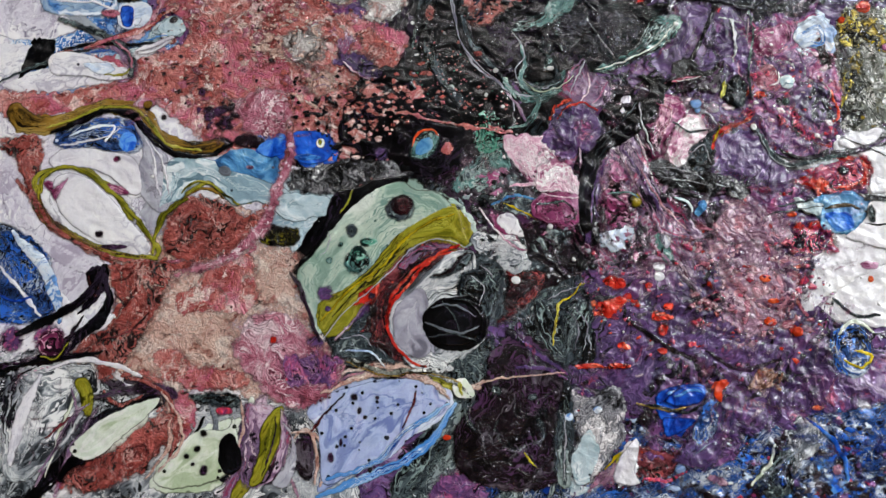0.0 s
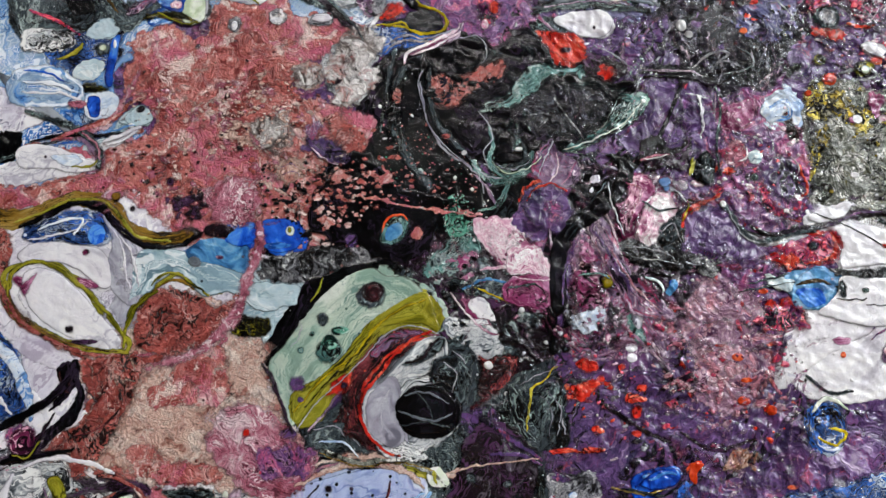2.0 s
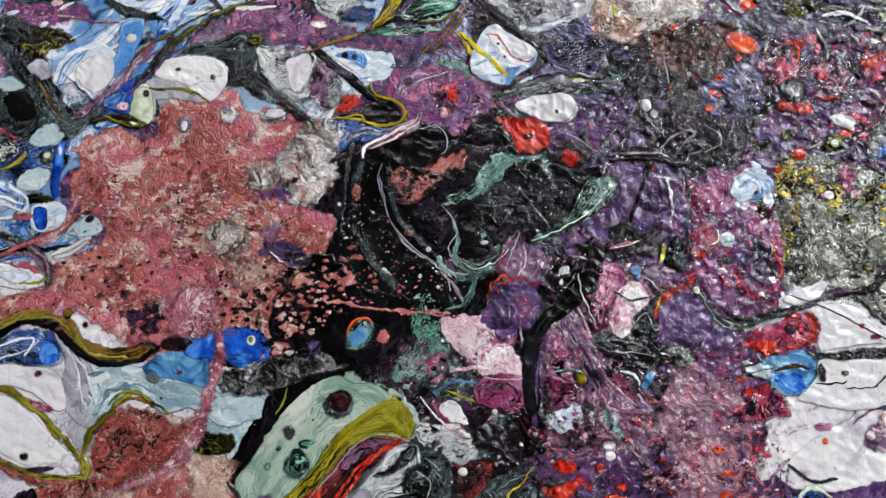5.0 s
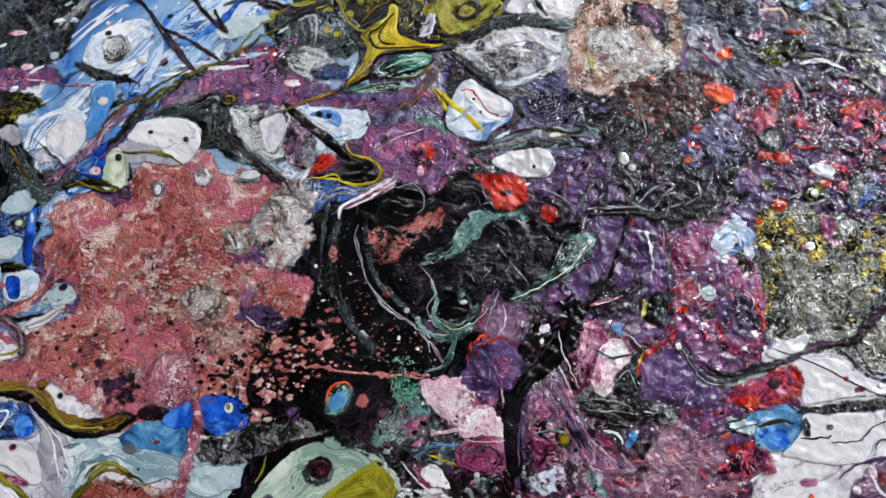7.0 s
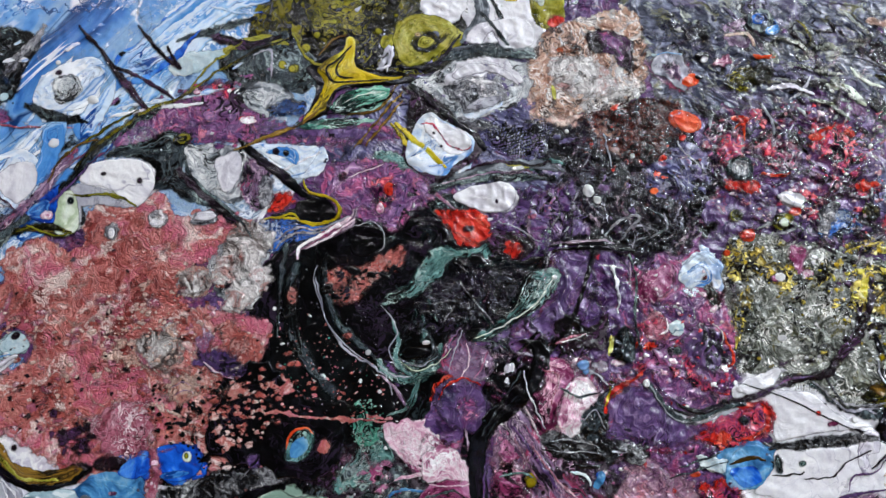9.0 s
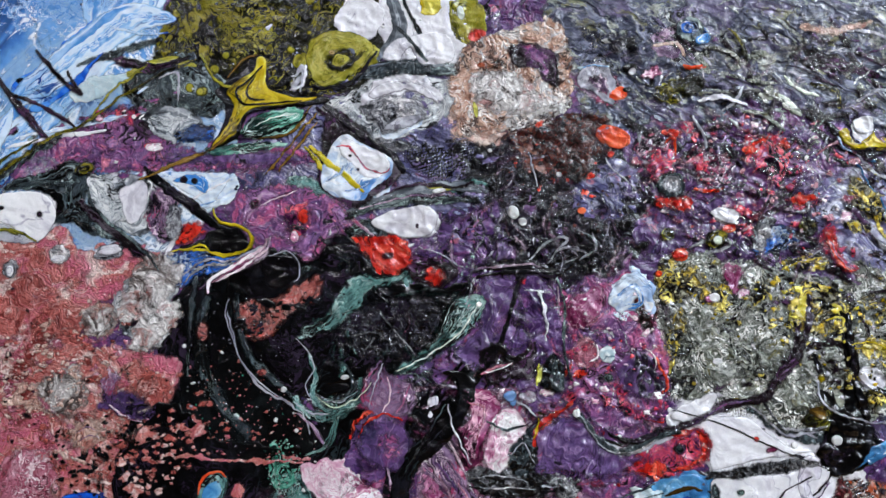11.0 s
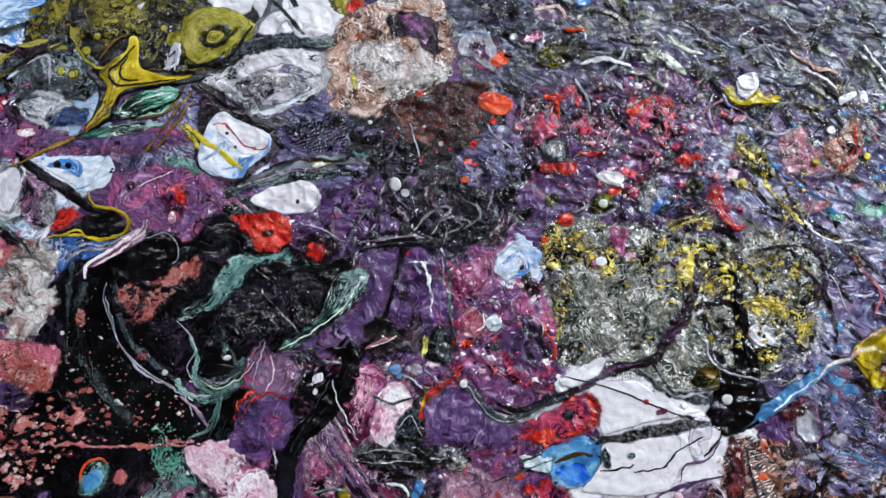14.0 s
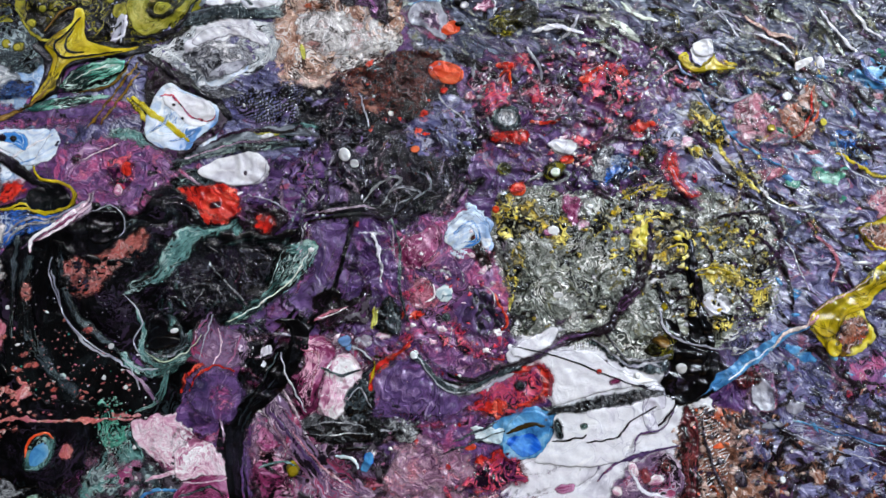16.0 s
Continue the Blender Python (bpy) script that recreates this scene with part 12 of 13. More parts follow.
host = pool("mauve", 11, [(73.7, 84.2), (79.9, 88.5), (86.5, 76.4), (89.2, 68.7), (98.2, 58.3), (107.3, 45.8), (90.3, 47.8), (84.4, 60.9), (78.3, 72.0)], warp=0.6)
vein("violet", 12, 2.14, [(76.2, 81.8), (83.4, 69.4), (91.4, 55.9)])
host = pool("magenta", 12, [(68.6, 73.1), (74.5, 76.7), (76.9, 70.1), (72.4, 68.5)], warp=0.7)
vein("rose", 12, 1.07, [(82.8, 73.6), (90.8, 60.1), (101.2, 48.6)])
host = pool("candy", 11, [(41.7, 74.0), (47.6, 78.6), (53.7, 75.8), (57.8, 68.0), (57.3, 60.2), (48.2, 64.5), (41.7, 64.6)], warp=0.7)
host = pool("magenta", 11, [(41.6, 63.6), (57.7, 63.4), (57.6, 51.4), (39.5, 53.5)], warp=0.6)
vein("candy", 13, 0.84, [(42.7, 63.9), (51.1, 62.1), (58.0, 62.2)])
vein("slate", 12, 1.26, [(41.2, 59.5), (50.9, 60.5), (56.0, 57.4)])
drop("mustard", 13, 80.5, 60.7, 2.15, 2.08, warp=0.5)
host = pool("magenta", 12, [(68.5, 63.7), (76.7, 59.6), (78.3, 55.3), (68.9, 57.4)], warp=0.7)
vein("teal", 12, 1.27, [(69.7, 64.2), (77.3, 64.8), (81.4, 62.3)])
vein("aqua", 12, 1.70, [(96.6, 62.6), (101.8, 60.6), (102.3, 56.8)])
host = pool("ocean", 12, [(103.4, 56.6), (107.3, 61.4), (108.8, 59.2), (106.0, 55.3)], warp=0.4)
host = pool("blush", 11, [(113.0, 55.6), (123.8, 61.7), (132.5, 54.4), (137.6, 42.4), (113.7, 45.1)], warp=1.3)
host = pool("crimson", 12, [(141.4, 48.2), (150.7, 51.8), (159.6, 48.2), (159.1, 40.0), (139.3, 42.2)], warp=1.0)
vein("rose", 12, 1.54, [(96.4, 109.9), (102.3, 112.6), (109.7, 112.7)])
vein("candy", 13, 0.66, [(97.7, 110.9), (104.5, 111.9), (109.1, 112.9)])
host = pool("slate", 11, [(119.8, 109.6), (125.1, 114.6), (128.5, 107.5), (126.3, 100.1), (119.8, 101.9)], warp=0.5)
vein("olive", 12, 1.32, [(117.0, 103.9), (118.1, 108.7), (119.4, 111.2)])
vein("lilac", 12, 1.58, [(121.8, 138.5), (124.0, 130.3), (122.8, 119.2)], warp=1.0)
host = pool("ink", 10, [(110.7, 116.1), (119.0, 119.7), (116.1, 106.7), (107.2, 107.6), (98.2, 106.4), (97.4, 117.5), (104.6, 121.2)], warp=1.0)
# crumbs of salmon over the black
host = pool("black", 9, [(-36.5, 101.7), (-29.4, 112.7), (-15.0, 116.5), (-1.0, 102.1), (28.6, 94.5), (17.5, 91.1), (9.6, 75.5), (-6.8, 70.7), (-20.1, 77.8), (-35.7, 82.6), (-38.6, 92.4)], warp=1.4)
flecks("salmon", 10, 60, 2.0, [(-33.7, 112.1), (-13.4, 109.8), (-3.3, 100.2), (-14.7, 92.9), (-26.0, 83.6), (-35.4, 86.8)], seed=701)
flecks("brick", 10, 60, 1.6, [(-34.6, 114.3), (-8.9, 111.5), (-1.4, 97.8), (-19.1, 91.3), (-28.3, 81.8), (-36.3, 89.0)], seed=702)
flecks("black", 12, 60, 1.2, [(-56.5, 108.1), (-30.4, 113.9), (-1.2, 99.9), (-28.3, 81.8), (-55.3, 91.1)], seed=703)
vein("salmon", 11, 1.70, [(-20.7, 98.9), (-10.0, 97.1), (2.6, 93.5), (15.3, 91.3), (29.2, 88.9)], warp=1.2)
flecks("jade", 11, 80, 0.7, [(15.8, 95.9), (26.7, 96.9), (27.0, 77.7), (16.5, 81.0)], seed=704)
flecks("salmon", 10, 110, 0.45, [(-3.2, 128.3), (30.3, 111.6), (32.5, 89.8), (-1.4, 97.8)], seed=705)
flecks("mist", 10, 60, 0.4, [(-6.2, 146.4), (36.0, 124.1), (32.5, 89.8), (-5.6, 98.3)], seed=706)
flecks("black", 12, 70, 1.3, [(10.3, 144.7), (20.7, 149.2), (33.8, 146.7), (43.3, 152.4), (41.5, 145.8), (30.9, 140.2), (19.3, 134.8), (10.8, 137.9)], seed=707)
host = pool("brick", 10, [(-32.4, 131.5), (-24.7, 132.8), (-20.4, 125.8), (-22.3, 120.6), (-28.8, 121.3), (-31.7, 125.9)], warp=1.0)
vein("violet", 11, 3.89, [(-38.9, 122.3), (-33.4, 116.3), (-25.1, 112.2)])
vein("candy", 12, 0.86, [(-37.6, 119.0), (-32.5, 114.1), (-26.2, 111.2)])
host = pool("cream", 11, [(-51.6, 111.4), (-46.4, 115.0), (-40.8, 112.8), (-42.0, 106.5), (-48.2, 103.6)], warp=0.5)
vein("mauve", 12, 0.64, [(-49.9, 110.6), (-45.5, 112.3), (-42.4, 110.4)])
vein("mauve", 12, 0.64, [(-49.0, 107.7), (-45.3, 109.5), (-42.4, 107.9)])
host = pool("rose", 10, [(-78.1, 101.0), (-67.1, 108.2), (-58.5, 102.4), (-60.1, 87.9), (-75.5, 88.1)], warp=1.1)
flecks("ink", 10, 26, 2.2, [(-94.0, 98.5), (-81.2, 101.3), (-80.5, 92.8), (-91.2, 88.8)], seed=708)
host = pool("aqua", 10, [(-113.1, 133.6), (-107.6, 138.5), (-102.8, 135.8), (-102.5, 131.4), (-107.9, 129.2), (-112.1, 130.3)], warp=0.4)
drop("ink", 11, -106.6, 137.0, 1.50, 1.30)
vein("white", 10, 2.98, [(-121.8, 122.7), (-114.3, 126.2), (-106.8, 129.1)])
vein("skyblue", 11, 1.07, [(-121.7, 127.0), (-114.3, 129.0), (-108.9, 129.7)])
host = pool("mauve", 10, [(-37.8, 132.1), (-33.7, 129.4), (-35.2, 123.0), (-39.5, 122.4)], warp=1.2)
drop("ochre", 11, -115.6, 100.3, 1.89, 1.67)
flecks("cream", 11, 130, 0.9, [(-76.2, 145.0), (-48.4, 137.6), (-49.6, 115.9), (-72.9, 122.8)], seed=709)
flecks("cream", 11, 40, 0.9, [(-106.0, 157.0), (-32.2, 151.4), (-38.9, 114.8), (-98.9, 108.5)], seed=710)
flecks("ink", 11, 40, 1.2, [(-112.3, 164.3), (-14.6, 151.8), (-39.5, 106.3), (-107.7, 96.9)], seed=711)
# the far left: cells of blue and white between brown strings
host = pool("slate", 6, [(-162.6, 223.8), (-134.9, 222.3), (-123.2, 201.9), (-116.2, 177.3), (-134.2, 168.8), (-161.1, 170.4)], warp=0.8)
host = pool("mauve", 7, [(-162.2, 211.4), (-148.5, 211.9), (-139.2, 202.8), (-143.7, 195.7), (-161.8, 196.8)], warp=0.9)
host = pool("moss", 7, [(-134.8, 209.9), (-127.9, 214.5), (-121.0, 211.6), (-125.5, 204.5), (-131.3, 204.8)], warp=0.8)
host = pool("mist", 7, [(-132.4, 200.0), (-127.8, 204.1), (-123.2, 201.9), (-122.1, 197.0), (-127.7, 194.8)], warp=0.5)
host = pool("aqua", 7, [(-145.9, 195.9), (-138.0, 197.9), (-132.3, 192.7), (-139.0, 190.2)], warp=0.8)
host = pool("black", 7, [(-141.3, 188.3), (-132.2, 190.2), (-127.6, 180.3), (-136.6, 178.5)], warp=0.8)
host = pool("icy", 7, [(-121.3, 193.3), (-118.7, 202.9), (-110.7, 208.6), (-101.4, 209.3), (-95.7, 202.8), (-98.0, 193.2), (-103.8, 186.7), (-107.2, 185.9), (-114.0, 192.9)], warp=0.3)
host = pool("white", 8, [(-112.9, 196.5), (-108.3, 203.5), (-98.0, 203.5), (-97.6, 194.4), (-103.8, 188.2), (-107.6, 189.3)], warp=0.4)
host = pool("skyblue", 8, [(-119.8, 194.4), (-116.4, 202.8), (-107.7, 207.2), (-110.6, 202.4), (-115.2, 196.6), (-118.1, 192.4)], warp=0.4)
host = pool("skyblue", 7, [(-99.2, 195.7), (-95.2, 207.7), (-93.3, 217.6), (-84.0, 218.3), (-88.3, 204.9), (-93.5, 195.4)], warp=0.5)
drop("dot", 9, -90.1, 210.4, 2.08, 1.49)
vein("mauve", 9, 1.18, [(-117.5, 197.9), (-111.8, 191.5), (-106.7, 185.9)])
host = pool("cobalt", 8, [(-102.6, 184.2), (-96.9, 189.5), (-88.4, 193.9), (-89.4, 187.8), (-91.3, 178.3), (-96.3, 179.0)], warp=0.4)
host = pool("skyblue", 9, [(-101.5, 184.1), (-95.8, 188.2), (-92.4, 186.8), (-94.7, 180.9), (-99.2, 181.6)], warp=0.5)
drop("candy", 10, -93.5, 181.8, 2.51, 1.93)
host = pool("mint", 8, [(-90.8, 174.6), (-91.2, 183.1), (-88.4, 190.2), (-83.2, 190.4), (-81.7, 182.5), (-82.2, 175.3), (-86.3, 172.7)], warp=0.4)
drop("slate", 9, -84.4, 186.8, 1.60, 1.70)
vein("olive", 9, 1.40, [(-101.5, 178.8), (-91.3, 173.5), (-83.4, 173.5)])
vein("olive", 9, 1.18, [(-79.7, 189.0), (-72.9, 187.9), (-65.6, 185.5)])
vein("slate", 9, 5.73, [(-144.0, 215.4), (-132.3, 197.5), (-125.4, 185.0), (-116.2, 176.1), (-109.5, 176.9)], taper=0.3)
vein("ochre", 10, 2.12, [(-126.6, 193.6), (-122.0, 184.8), (-118.5, 178.6)])
vein("mauve", 9, 5.14, [(-114.0, 178.4), (-104.9, 184.3), (-95.8, 191.1), (-88.4, 200.0), (-81.8, 207.0)], taper=0.3)
vein("ochre", 10, 1.42, [(-92.3, 195.3), (-87.6, 203.6), (-79.5, 209.4), (-72.5, 210.2)])
host = pool("slate", 9, [(-118.5, 178.6), (-110.6, 179.4), (-109.4, 173.3), (-115.1, 170.1), (-118.5, 173.8)], warp=0.4)
vein("crimson", 9, 2.56, [(-154.7, 180.7), (-143.3, 176.0), (-133.1, 168.7)])
host = pool("greywhite", 7, [(-156.7, 172.5), (-141.0, 171.6), (-134.2, 166.4), (-140.8, 162.1), (-156.5, 163.0)], warp=0.8)
vein("olive", 9, 2.29, [(-143.0, 158.7), (-135.2, 161.3), (-131.9, 165.1)])
host = pool("aqua", 7, [(-130.9, 169.8), (-126.4, 175.5), (-120.8, 176.4), (-117.3, 171.4), (-121.8, 168.1), (-127.5, 167.2)], warp=0.6)
host = pool("aqua", 7, [(-136.2, 153.6), (-128.5, 159.0), (-122.9, 156.3), (-126.2, 149.5), (-132.8, 149.9)], warp=0.6)
drop("slate", 8, -124.0, 163.0, 3.15, 2.84)
drop("mint", 9, -123.8, 163.5, 1.58, 1.42)
host = pool("cobalt", 8, [(-122.4, 149.3), (-121.1, 164.5), (-118.5, 169.1), (-116.7, 167.8), (-118.4, 156.1), (-119.4, 146.8)], warp=0.3)
drop("dot", 9, -118.9, 165.1, 0.68, 1.90)
host = pool("moss", 7, [(-133.9, 145.3), (-129.5, 148.6), (-121.7, 146.9), (-122.8, 144.7), (-129.4, 143.9)], warp=0.6)
host = pool("wash", 7, [(-160.7, 153.9), (-145.2, 156.5), (-135.1, 151.2), (-130.6, 145.1), (-133.8, 138.4), (-160.3, 140.0)], warp=0.5)
vein("icy", 8, 2.27, [(-156.2, 149.0), (-142.8, 148.2), (-132.8, 144.1)])
vein("white", 8, 1.59, [(-156.0, 144.4), (-140.5, 144.6), (-131.6, 141.0)])
vein("cobalt", 8, 1.37, [(-156.3, 154.1), (-147.4, 153.1), (-138.4, 149.1)])
host = pool("icy", 7, [(-130.5, 142.8), (-123.9, 145.2), (-116.5, 142.4), (-117.2, 136.2), (-122.7, 132.7), (-129.3, 134.0)], warp=0.4)
host = pool("cobalt", 8, [(-129.4, 142.3), (-124.5, 142.0), (-124.0, 134.4), (-128.2, 134.6)], warp=0.4)
drop("rose", 8, -133.2, 139.5, 3.56, 1.85)
vein("brick", 10, 2.96, [(-106.0, 141.4), (-111.6, 138.9), (-116.0, 133.9), (-124.9, 131.0), (-133.7, 126.9)], taper=0.3)
vein("salmon", 10, 2.27, [(-113.8, 136.0), (-120.5, 131.9), (-131.5, 128.0), (-142.4, 124.1)])
vein("slate", 9, 3.16, [(-153.7, 137.3), (-140.3, 131.9), (-129.2, 126.7), (-123.7, 119.5), (-123.0, 112.7)], taper=0.4)
host = pool("aqua", 9, [(-116.0, 132.3), (-110.5, 137.0), (-106.0, 138.6), (-103.8, 135.4), (-105.4, 131.6), (-111.6, 129.7)], warp=0.3)
drop("ink", 10, -107.4, 136.3, 1.56, 1.39)
drop("dot", 10, -110.7, 129.7, 1.33, 1.15)
vein("white", 9, 2.02, [(-120.4, 121.1), (-113.8, 123.9), (-108.3, 127.7)])
vein("black", 9, 2.01, [(-151.2, 123.5), (-138.0, 126.1), (-124.8, 125.9), (-111.6, 127.4)])
host = pool("white", 8, [(-155.5, 121.5), (-142.4, 121.8), (-133.5, 118.3), (-122.5, 113.8), (-129.1, 110.4), (-142.2, 112.1), (-155.3, 113.6)], warp=0.4)
host = pool("icy", 9, [(-142.3, 117.3), (-133.5, 118.3), (-129.1, 115.3), (-135.7, 113.5)], warp=0.6)
vein("rose", 10, 1.57, [(-130.3, 126.7), (-124.8, 121.9), (-123.0, 116.1)])
vein("olive", 9, 1.11, [(-133.5, 113.4), (-125.8, 113.3), (-123.9, 116.1)])
# accents of the upper right
host = pool("mist", 10, [(152.8, 221.6), (162.6, 222.6), (165.9, 213.3), (163.2, 205.2), (156.8, 211.7), (151.3, 214.7)], warp=0.6)
host = pool("mauve", 11, [(155.3, 217.6), (161.9, 218.2), (162.4, 209.5), (157.1, 213.7)], warp=0.8)
vein("skyblue", 12, 0.73, [(153.6, 222.0), (159.1, 222.0), (164.1, 220.5)])
drop("slate", 11, 199.0, 232.4, 5.79, 5.08)
drop("navy", 12, 198.9, 233.1, 3.62, 3.05)
drop("skyblue", 13, 202.9, 227.9, 3.37, 2.03, turn=20, warp=0.6)
vein("coral", 12, 1.96, [(193.2, 218.3), (197.2, 216.4), (201.7, 217.0)])
host = pool("moss", 10, [(180.5, 210.2), (189.5, 213.6), (199.6, 213.4), (199.9, 206.7), (190.6, 203.1), (181.4, 205.2)], warp=0.8)
host = pool("coal", 10, [(166.1, 232.9), (174.8, 234.6), (177.4, 228.0), (169.7, 225.0)], warp=1.2)
drop("white", 12, 173.2, 218.1, 1.67, 1.25, turn=30)
drop("black", 11, 172.7, 219.7, 2.86, 1.75)
host = pool("candy", 11, [(176.9, 217.3), (184.4, 219.1), (184.9, 214.8), (177.7, 214.7)], warp=0.9)
vein("stone", 11, 2.22, [(203.5, 224.3), (212.6, 221.0), (216.5, 215.6)])
vein("stone", 11, 2.19, [(222.8, 203.8), (228.1, 199.5), (232.9, 192.9)])
vein("stone", 11, 2.42, [(212.9, 196.0), (222.2, 193.9), (227.9, 186.0)])
vein("stone", 11, 1.96, [(210.8, 211.1), (219.9, 207.8), (229.2, 205.6)])
vein("moss", 11, 2.48, [(214.4, 230.9), (218.1, 224.3), (219.1, 216.6)])
vein("lilac", 11, 1.94, [(197.2, 202.5), (206.9, 202.8), (215.8, 198.2)])
vein("mist", 11, 1.69, [(193.8, 196.6), (196.1, 189.1), (196.4, 184.2)])
# gold flakes and pink grains strewn last
flecks("gold", 12, 70, 2.2, [(175.4, 128.3), (212.6, 128.2), (259.0, 117.8), (258.0, 87.8), (224.5, 85.4), (207.4, 105.4), (177.8, 119.3)], seed=721)
flecks("mustard", 12, 40, 1.2, [(175.4, 128.3), (212.6, 128.2), (259.0, 117.8), (258.0, 87.8), (224.5, 85.4), (207.4, 105.4), (177.8, 119.3)], seed=722)
flecks("gold", 12, 26, 1.8, [(250.6, 166.2), (265.4, 161.4), (271.9, 133.2), (261.1, 126.2), (250.7, 148.1)], seed=723)
flecks("candy", 12, 40, 1.3, [(133.8, 135.7), (164.1, 126.0), (163.6, 92.4), (139.6, 88.5), (130.4, 106.7)], seed=724)
flecks("crimson", 12, 28, 1.8, [(132.7, 118.9), (161.6, 113.7), (163.8, 88.2), (139.2, 86.5), (131.3, 100.3)], seed=725)
flecks("crimson", 11, 16, 1.8, [(173.3, 193.0), (236.2, 182.4), (231.8, 153.6), (174.7, 156.8)], seed=726)
flecks("rose", 11, 60, 2.0, [(173.3, 193.0), (252.1, 182.0), (239.4, 147.8), (173.4, 150.4)], seed=727)
flecks("crimson", 11, 60, 2.0, [(63.7, 39.3), (149.3, 41.2), (149.1, 7.8), (66.9, 1.7)], seed=728)
flecks("rose", 11, 70, 2.2, [(95.6, 48.2), (152.1, 48.0), (149.1, 7.8), (102.8, 12.4)], seed=729)
# threads drawn through the wet paint
runs("mauve", 10, 88, 1.3, 16, [(94.4, 171.1), (168.1, 148.1), (160.6, 100.6), (138.1, 71.8), (84.7, 89.9), (64.6, 109.4)], seed=801)
runs("candy", 11, 30, 0.8, 14, [(94.1, 168.8), (166.3, 136.6), (160.6, 100.6), (138.1, 71.8), (80.7, 55.9), (64.6, 109.4)], seed=802)
runs("ink", 10, 44, 1.5, 16, [(95.2, 178.2), (168.1, 148.1), (160.6, 100.6), (138.1, 71.8), (73.7, 90.9)], seed=803)
runs("magenta", 11, 56, 1.3, 12, [(64.6, 109.4), (155.9, 114.5), (157.9, 83.0), (125.3, 60.1), (59.6, 62.1)], seed=804)
runs("lilac", 11, 18, 0.7, 14, [(94.1, 168.8), (161.2, 148.7), (138.1, 71.8), (63.7, 100.6)], seed=805)
runs("rose", 11, 72, 1.4, 9, [(-124.7, 162.5), (-87.0, 175.2), (-20.1, 169.3), (-27.7, 117.9), (-42.7, 80.4), (-110.6, 82.7), (-131.5, 97.3)], seed=806)
runs("brick", 11, 88, 1.5, 9, [(-124.7, 162.5), (-87.0, 175.2), (-20.1, 169.3), (-27.7, 117.9), (-42.7, 80.4), (-110.6, 82.7), (-131.5, 97.3)], seed=807)
runs("cream", 11, 56, 1.0, 8, [(-109.5, 149.8), (-43.3, 155.2), (-23.3, 117.5), (-50.3, 102.5), (-99.4, 111.4)], seed=808)
runs("slate", 11, 30, 1.1, 16, [(2.3, 167.3), (99.9, 158.8), (93.4, 124.7), (41.3, 98.3), (-1.5, 115.5)], seed=809)
runs("teal", 11, 16, 0.8, 14, [(32.5, 148.5), (98.4, 147.2), (88.4, 120.7), (37.3, 103.1)], seed=810)
runs("mist", 12, 6, 0.5, 16, [(11.0, 161.9), (99.6, 156.5), (88.4, 120.7), (32.9, 103.5)], seed=811)
runs("ink", 8, 32, 1.2, 16, [(-130.7, 258.1), (8.1, 246.9), (-18.9, 190.4), (-87.0, 175.2), (-131.2, 158.5)], seed=812)
runs("wash", 6, 48, 2.0, 20, [(-130.8, 243.2), (-61.7, 252.5), (-27.8, 234.8), (-63.6, 203.7), (-109.1, 177.1), (-131.1, 186.0)], turn=40, seed=814)
runs("ink", 9, 48, 1.6, 12, [(112.1, 201.0), (169.3, 201.1), (152.7, 154.2), (106.1, 153.6)], seed=815)
runs("mauve", 9, 48, 1.0, 10, [(112.1, 201.0), (169.3, 201.1), (152.7, 154.2), (106.1, 153.6)], seed=816)
runs("mist", 10, 12, 0.6, 9, [(112.1, 201.0), (169.3, 201.1), (152.7, 154.2), (106.1, 153.6)], seed=817)
runs("ink", 9, 80, 1.8, 13, [(159.9, 239.5), (316.3, 213.9), (290.2, 116.7), (228.6, 121.0), (192.8, 138.3), (155.7, 171.2)], turn=-35, seed=821)
runs("mauve", 9, 120, 1.7, 12, [(157.3, 225.8), (316.3, 213.9), (290.2, 116.7), (228.6, 121.0), (192.8, 138.3), (155.7, 171.2)], turn=-35, seed=822)
runs("lilac", 10, 28, 0.9, 11, [(187.9, 220.7), (316.3, 213.9), (290.2, 116.7), (228.6, 121.0), (183.1, 144.3)], turn=-35, seed=823)
runs("stone", 10, 88, 1.4, 12, [(201.7, 232.7), (316.3, 213.9), (301.8, 159.7), (239.7, 168.0), (205.9, 199.0)], turn=-35, seed=824)
runs("rose", 10, 48, 1.4, 10, [(173.7, 195.3), (248.8, 187.2), (310.2, 191.0), (290.2, 116.7), (231.0, 131.5), (172.6, 146.2)], turn=-35, seed=825)
runs("crimson", 10, 40, 1.4, 8, [(172.8, 190.8), (236.8, 184.6), (229.1, 151.8), (171.4, 161.8)], turn=-20, seed=826)
runs("gold", 11, 48, 1.0, 9, [(244.1, 167.3), (307.2, 179.7), (286.8, 104.1), (251.5, 106.1)], turn=-40, seed=827)
runs("navy", 10, 48, 1.5, 12, [(263.1, 198.8), (313.2, 202.4), (266.4, 28.2), (234.6, 38.3), (263.3, 108.3)], turn=-30, seed=828)
runs("mist", 10, 24, 0.8, 12, [(250.9, 121.4), (291.4, 120.9), (266.4, 28.2), (234.6, 38.3)], turn=-25, seed=829)
runs("ink", 10, 36, 1.4, 13, [(250.9, 121.4), (291.4, 120.9), (266.4, 28.2), (219.3, 37.1), (239.4, 57.7)], turn=-25, seed=830)
runs("ink", 11, 48, 1.1, 9, [(173.3, 128.7), (255.7, 122.8), (255.9, 88.2), (215.2, 82.9), (170.6, 95.3)], seed=831)
runs("lace", 11, 30, 0.8, 8, [(173.3, 128.7), (255.7, 122.8), (255.9, 88.2), (215.2, 82.9), (170.6, 95.3)], seed=832)
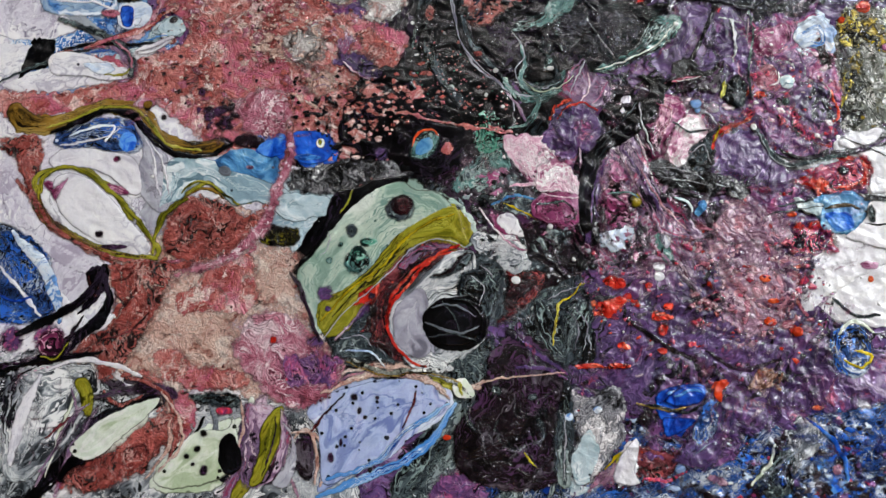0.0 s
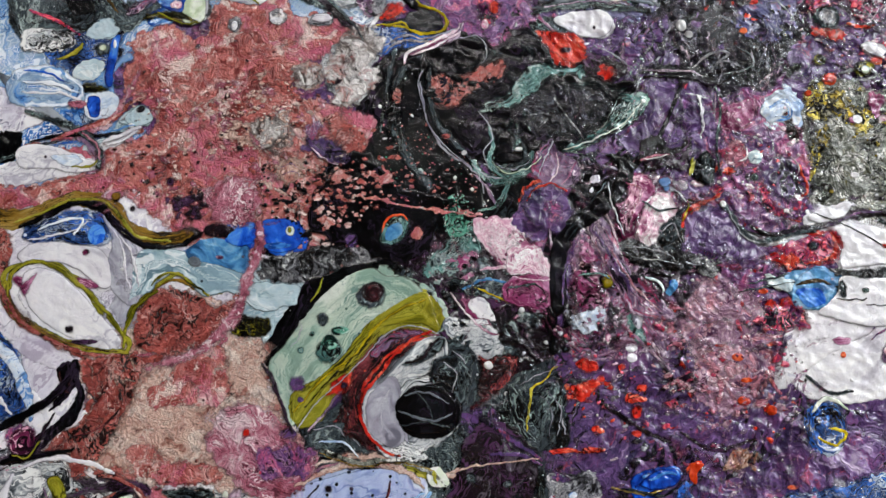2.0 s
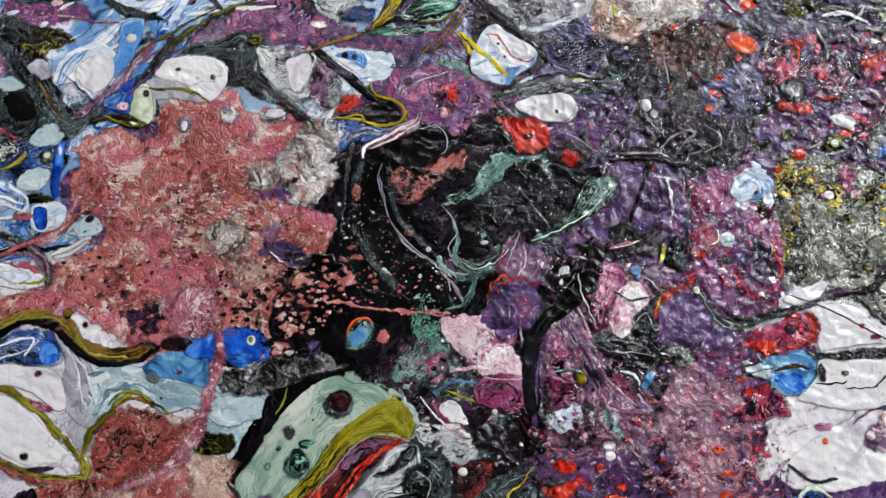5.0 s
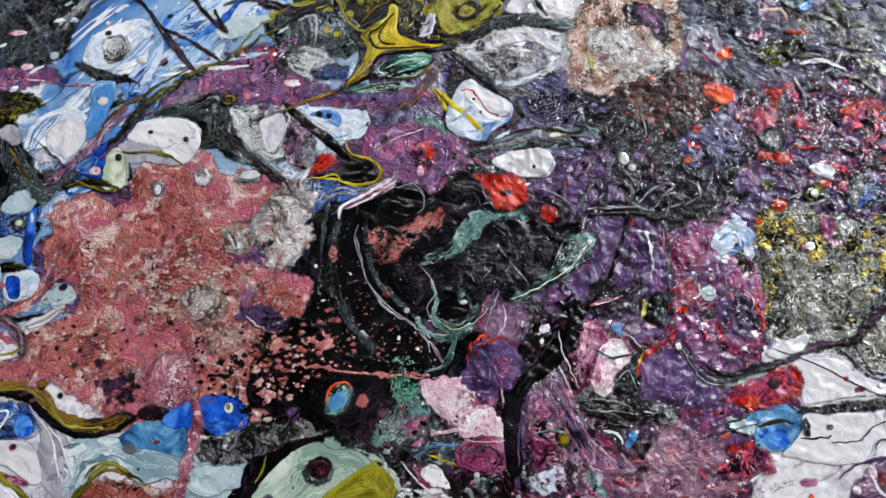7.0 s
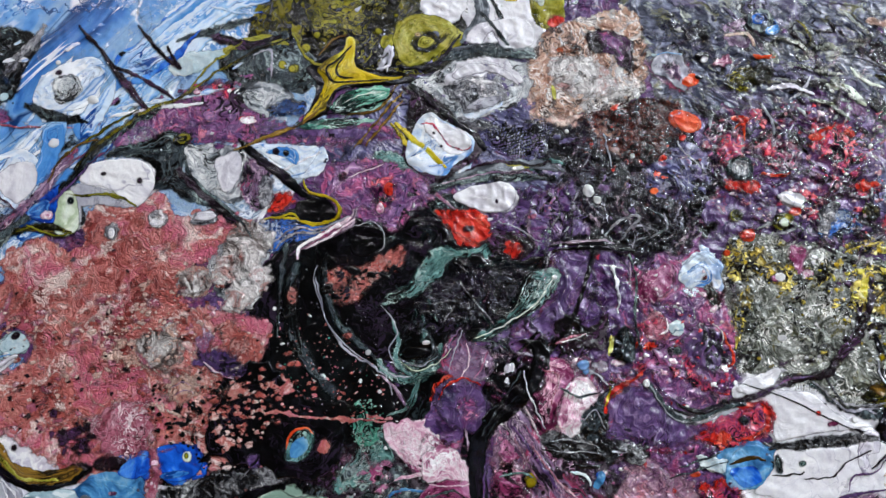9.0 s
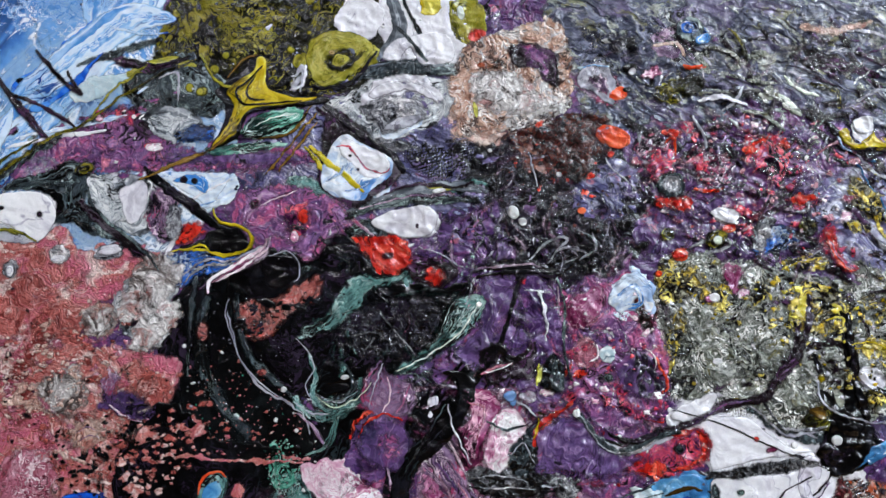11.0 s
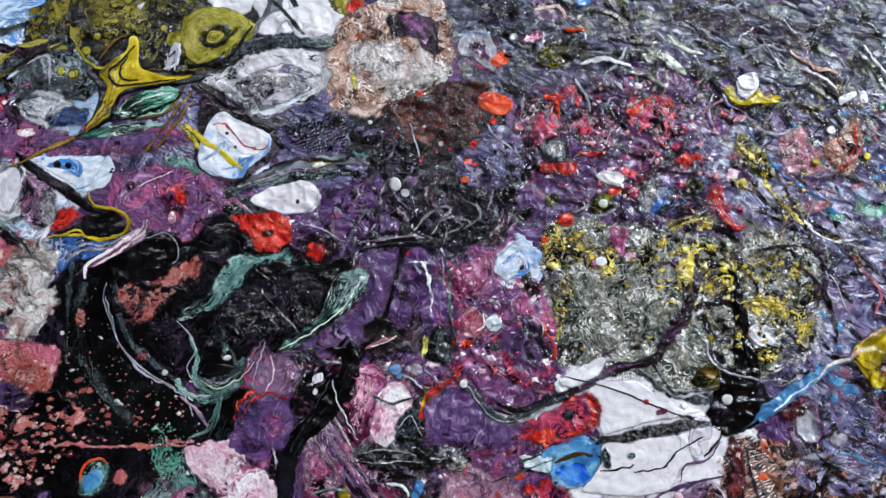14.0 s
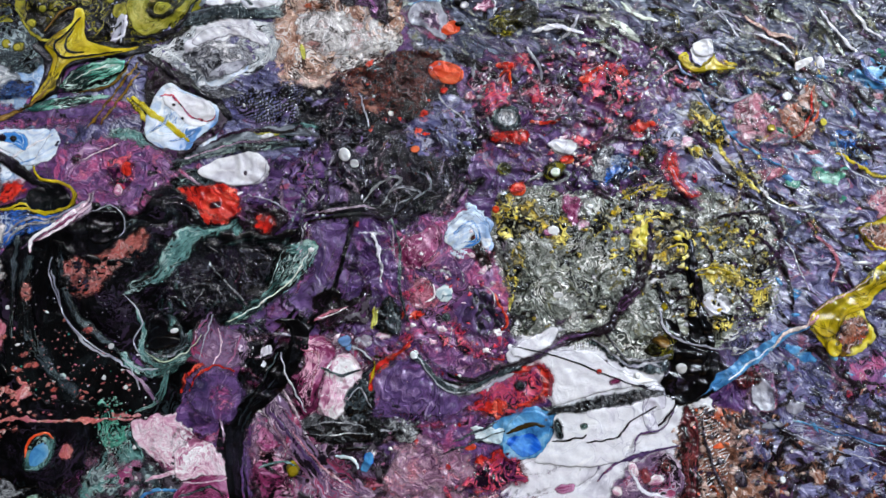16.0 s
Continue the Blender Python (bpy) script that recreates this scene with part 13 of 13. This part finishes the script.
runs("moss", 10, 40, 1.4, 8, [(190.1, 125.7), (255.7, 122.8), (255.9, 88.2), (213.8, 76.9), (191.2, 91.5)], seed=833)
runs("mauve", 9, 104, 1.4, 12, [(55.1, 50.6), (156.8, 50.3), (152.2, -9.6), (107.5, -22.1), (53.3, -13.3)], seed=841)
runs("plum", 10, 96, 1.7, 12, [(55.1, 50.6), (156.8, 50.3), (152.2, -9.6), (117.2, -43.2), (53.3, -13.3)], seed=842)
runs("ink", 10, 64, 1.1, 12, [(55.1, 50.6), (156.8, 50.3), (152.2, -9.6), (106.4, -43.2), (53.3, -13.3)], seed=843)
runs("navy", 10, 72, 1.4, 12, [(53.2, -15.4), (107.1, -30.6), (176.1, -14.0), (173.1, -48.2), (52.3, -47.3)], seed=844)
runs("icy", 10, 36, 0.9, 10, [(53.2, -15.4), (106.5, -41.1), (175.5, -20.4), (173.1, -48.2), (52.3, -47.3)], seed=845)
runs("cobalt", 10, 32, 1.6, 8, [(122.3, -30.7), (176.1, -14.0), (173.1, -48.2), (121.2, -47.8)], seed=846)
runs("mist", 10, 24, 0.7, 14, [(18.8, 21.7), (61.2, 30.3), (62.2, -9.1), (48.2, -42.8), (16.0, -30.0)], seed=847)
runs("slate", 10, 35, 1.3, 14, [(14.3, 21.7), (61.2, 30.3), (62.2, -9.1), (48.2, -42.8), (16.0, -30.0)], seed=848)
runs("candy", 10, 30, 0.9, 12, [(5.7, 76.1), (74.0, 75.9), (88.2, 34.7), (32.3, 34.9), (10.1, 48.5)], seed=849)
runs("magenta", 10, 48, 1.3, 12, [(5.7, 76.1), (74.0, 75.9), (88.2, 34.7), (32.3, 34.9), (10.1, 48.5)], seed=850)
runs("greywhite", 10, 40, 1.3, 12, [(10.2, 57.6), (73.5, 62.0), (72.0, 21.4), (23.3, 26.1)], seed=851)
runs("lilac", 7, 10, 0.9, 14, [(-157.6, 85.8), (-103.3, 85.7), (-105.6, 40.0), (-146.1, 49.1)], seed=852)
runs("mauve", 8, 40, 1.2, 14, [(-164.2, -3.5), (-129.6, -3.7), (-135.5, -46.1), (-160.9, -45.9)], turn=55, seed=853)
runs("ink", 9, 29, 1.0, 14, [(-164.2, -3.5), (-129.6, -3.7), (-55.3, -21.2), (-54.7, -46.6), (-160.9, -45.9)], turn=55, seed=854)
runs("brick", 10, 48, 1.3, 9, [(-134.4, 40.1), (-70.1, 39.8), (-42.6, -4.2), (-72.7, -16.8), (-120.9, -3.7)], seed=855)
runs("cream", 10, 56, 1.0, 9, [(-123.4, 40.1), (-70.1, 39.8), (-42.6, -4.2), (-72.7, -16.8), (-116.4, -5.9)], seed=856)
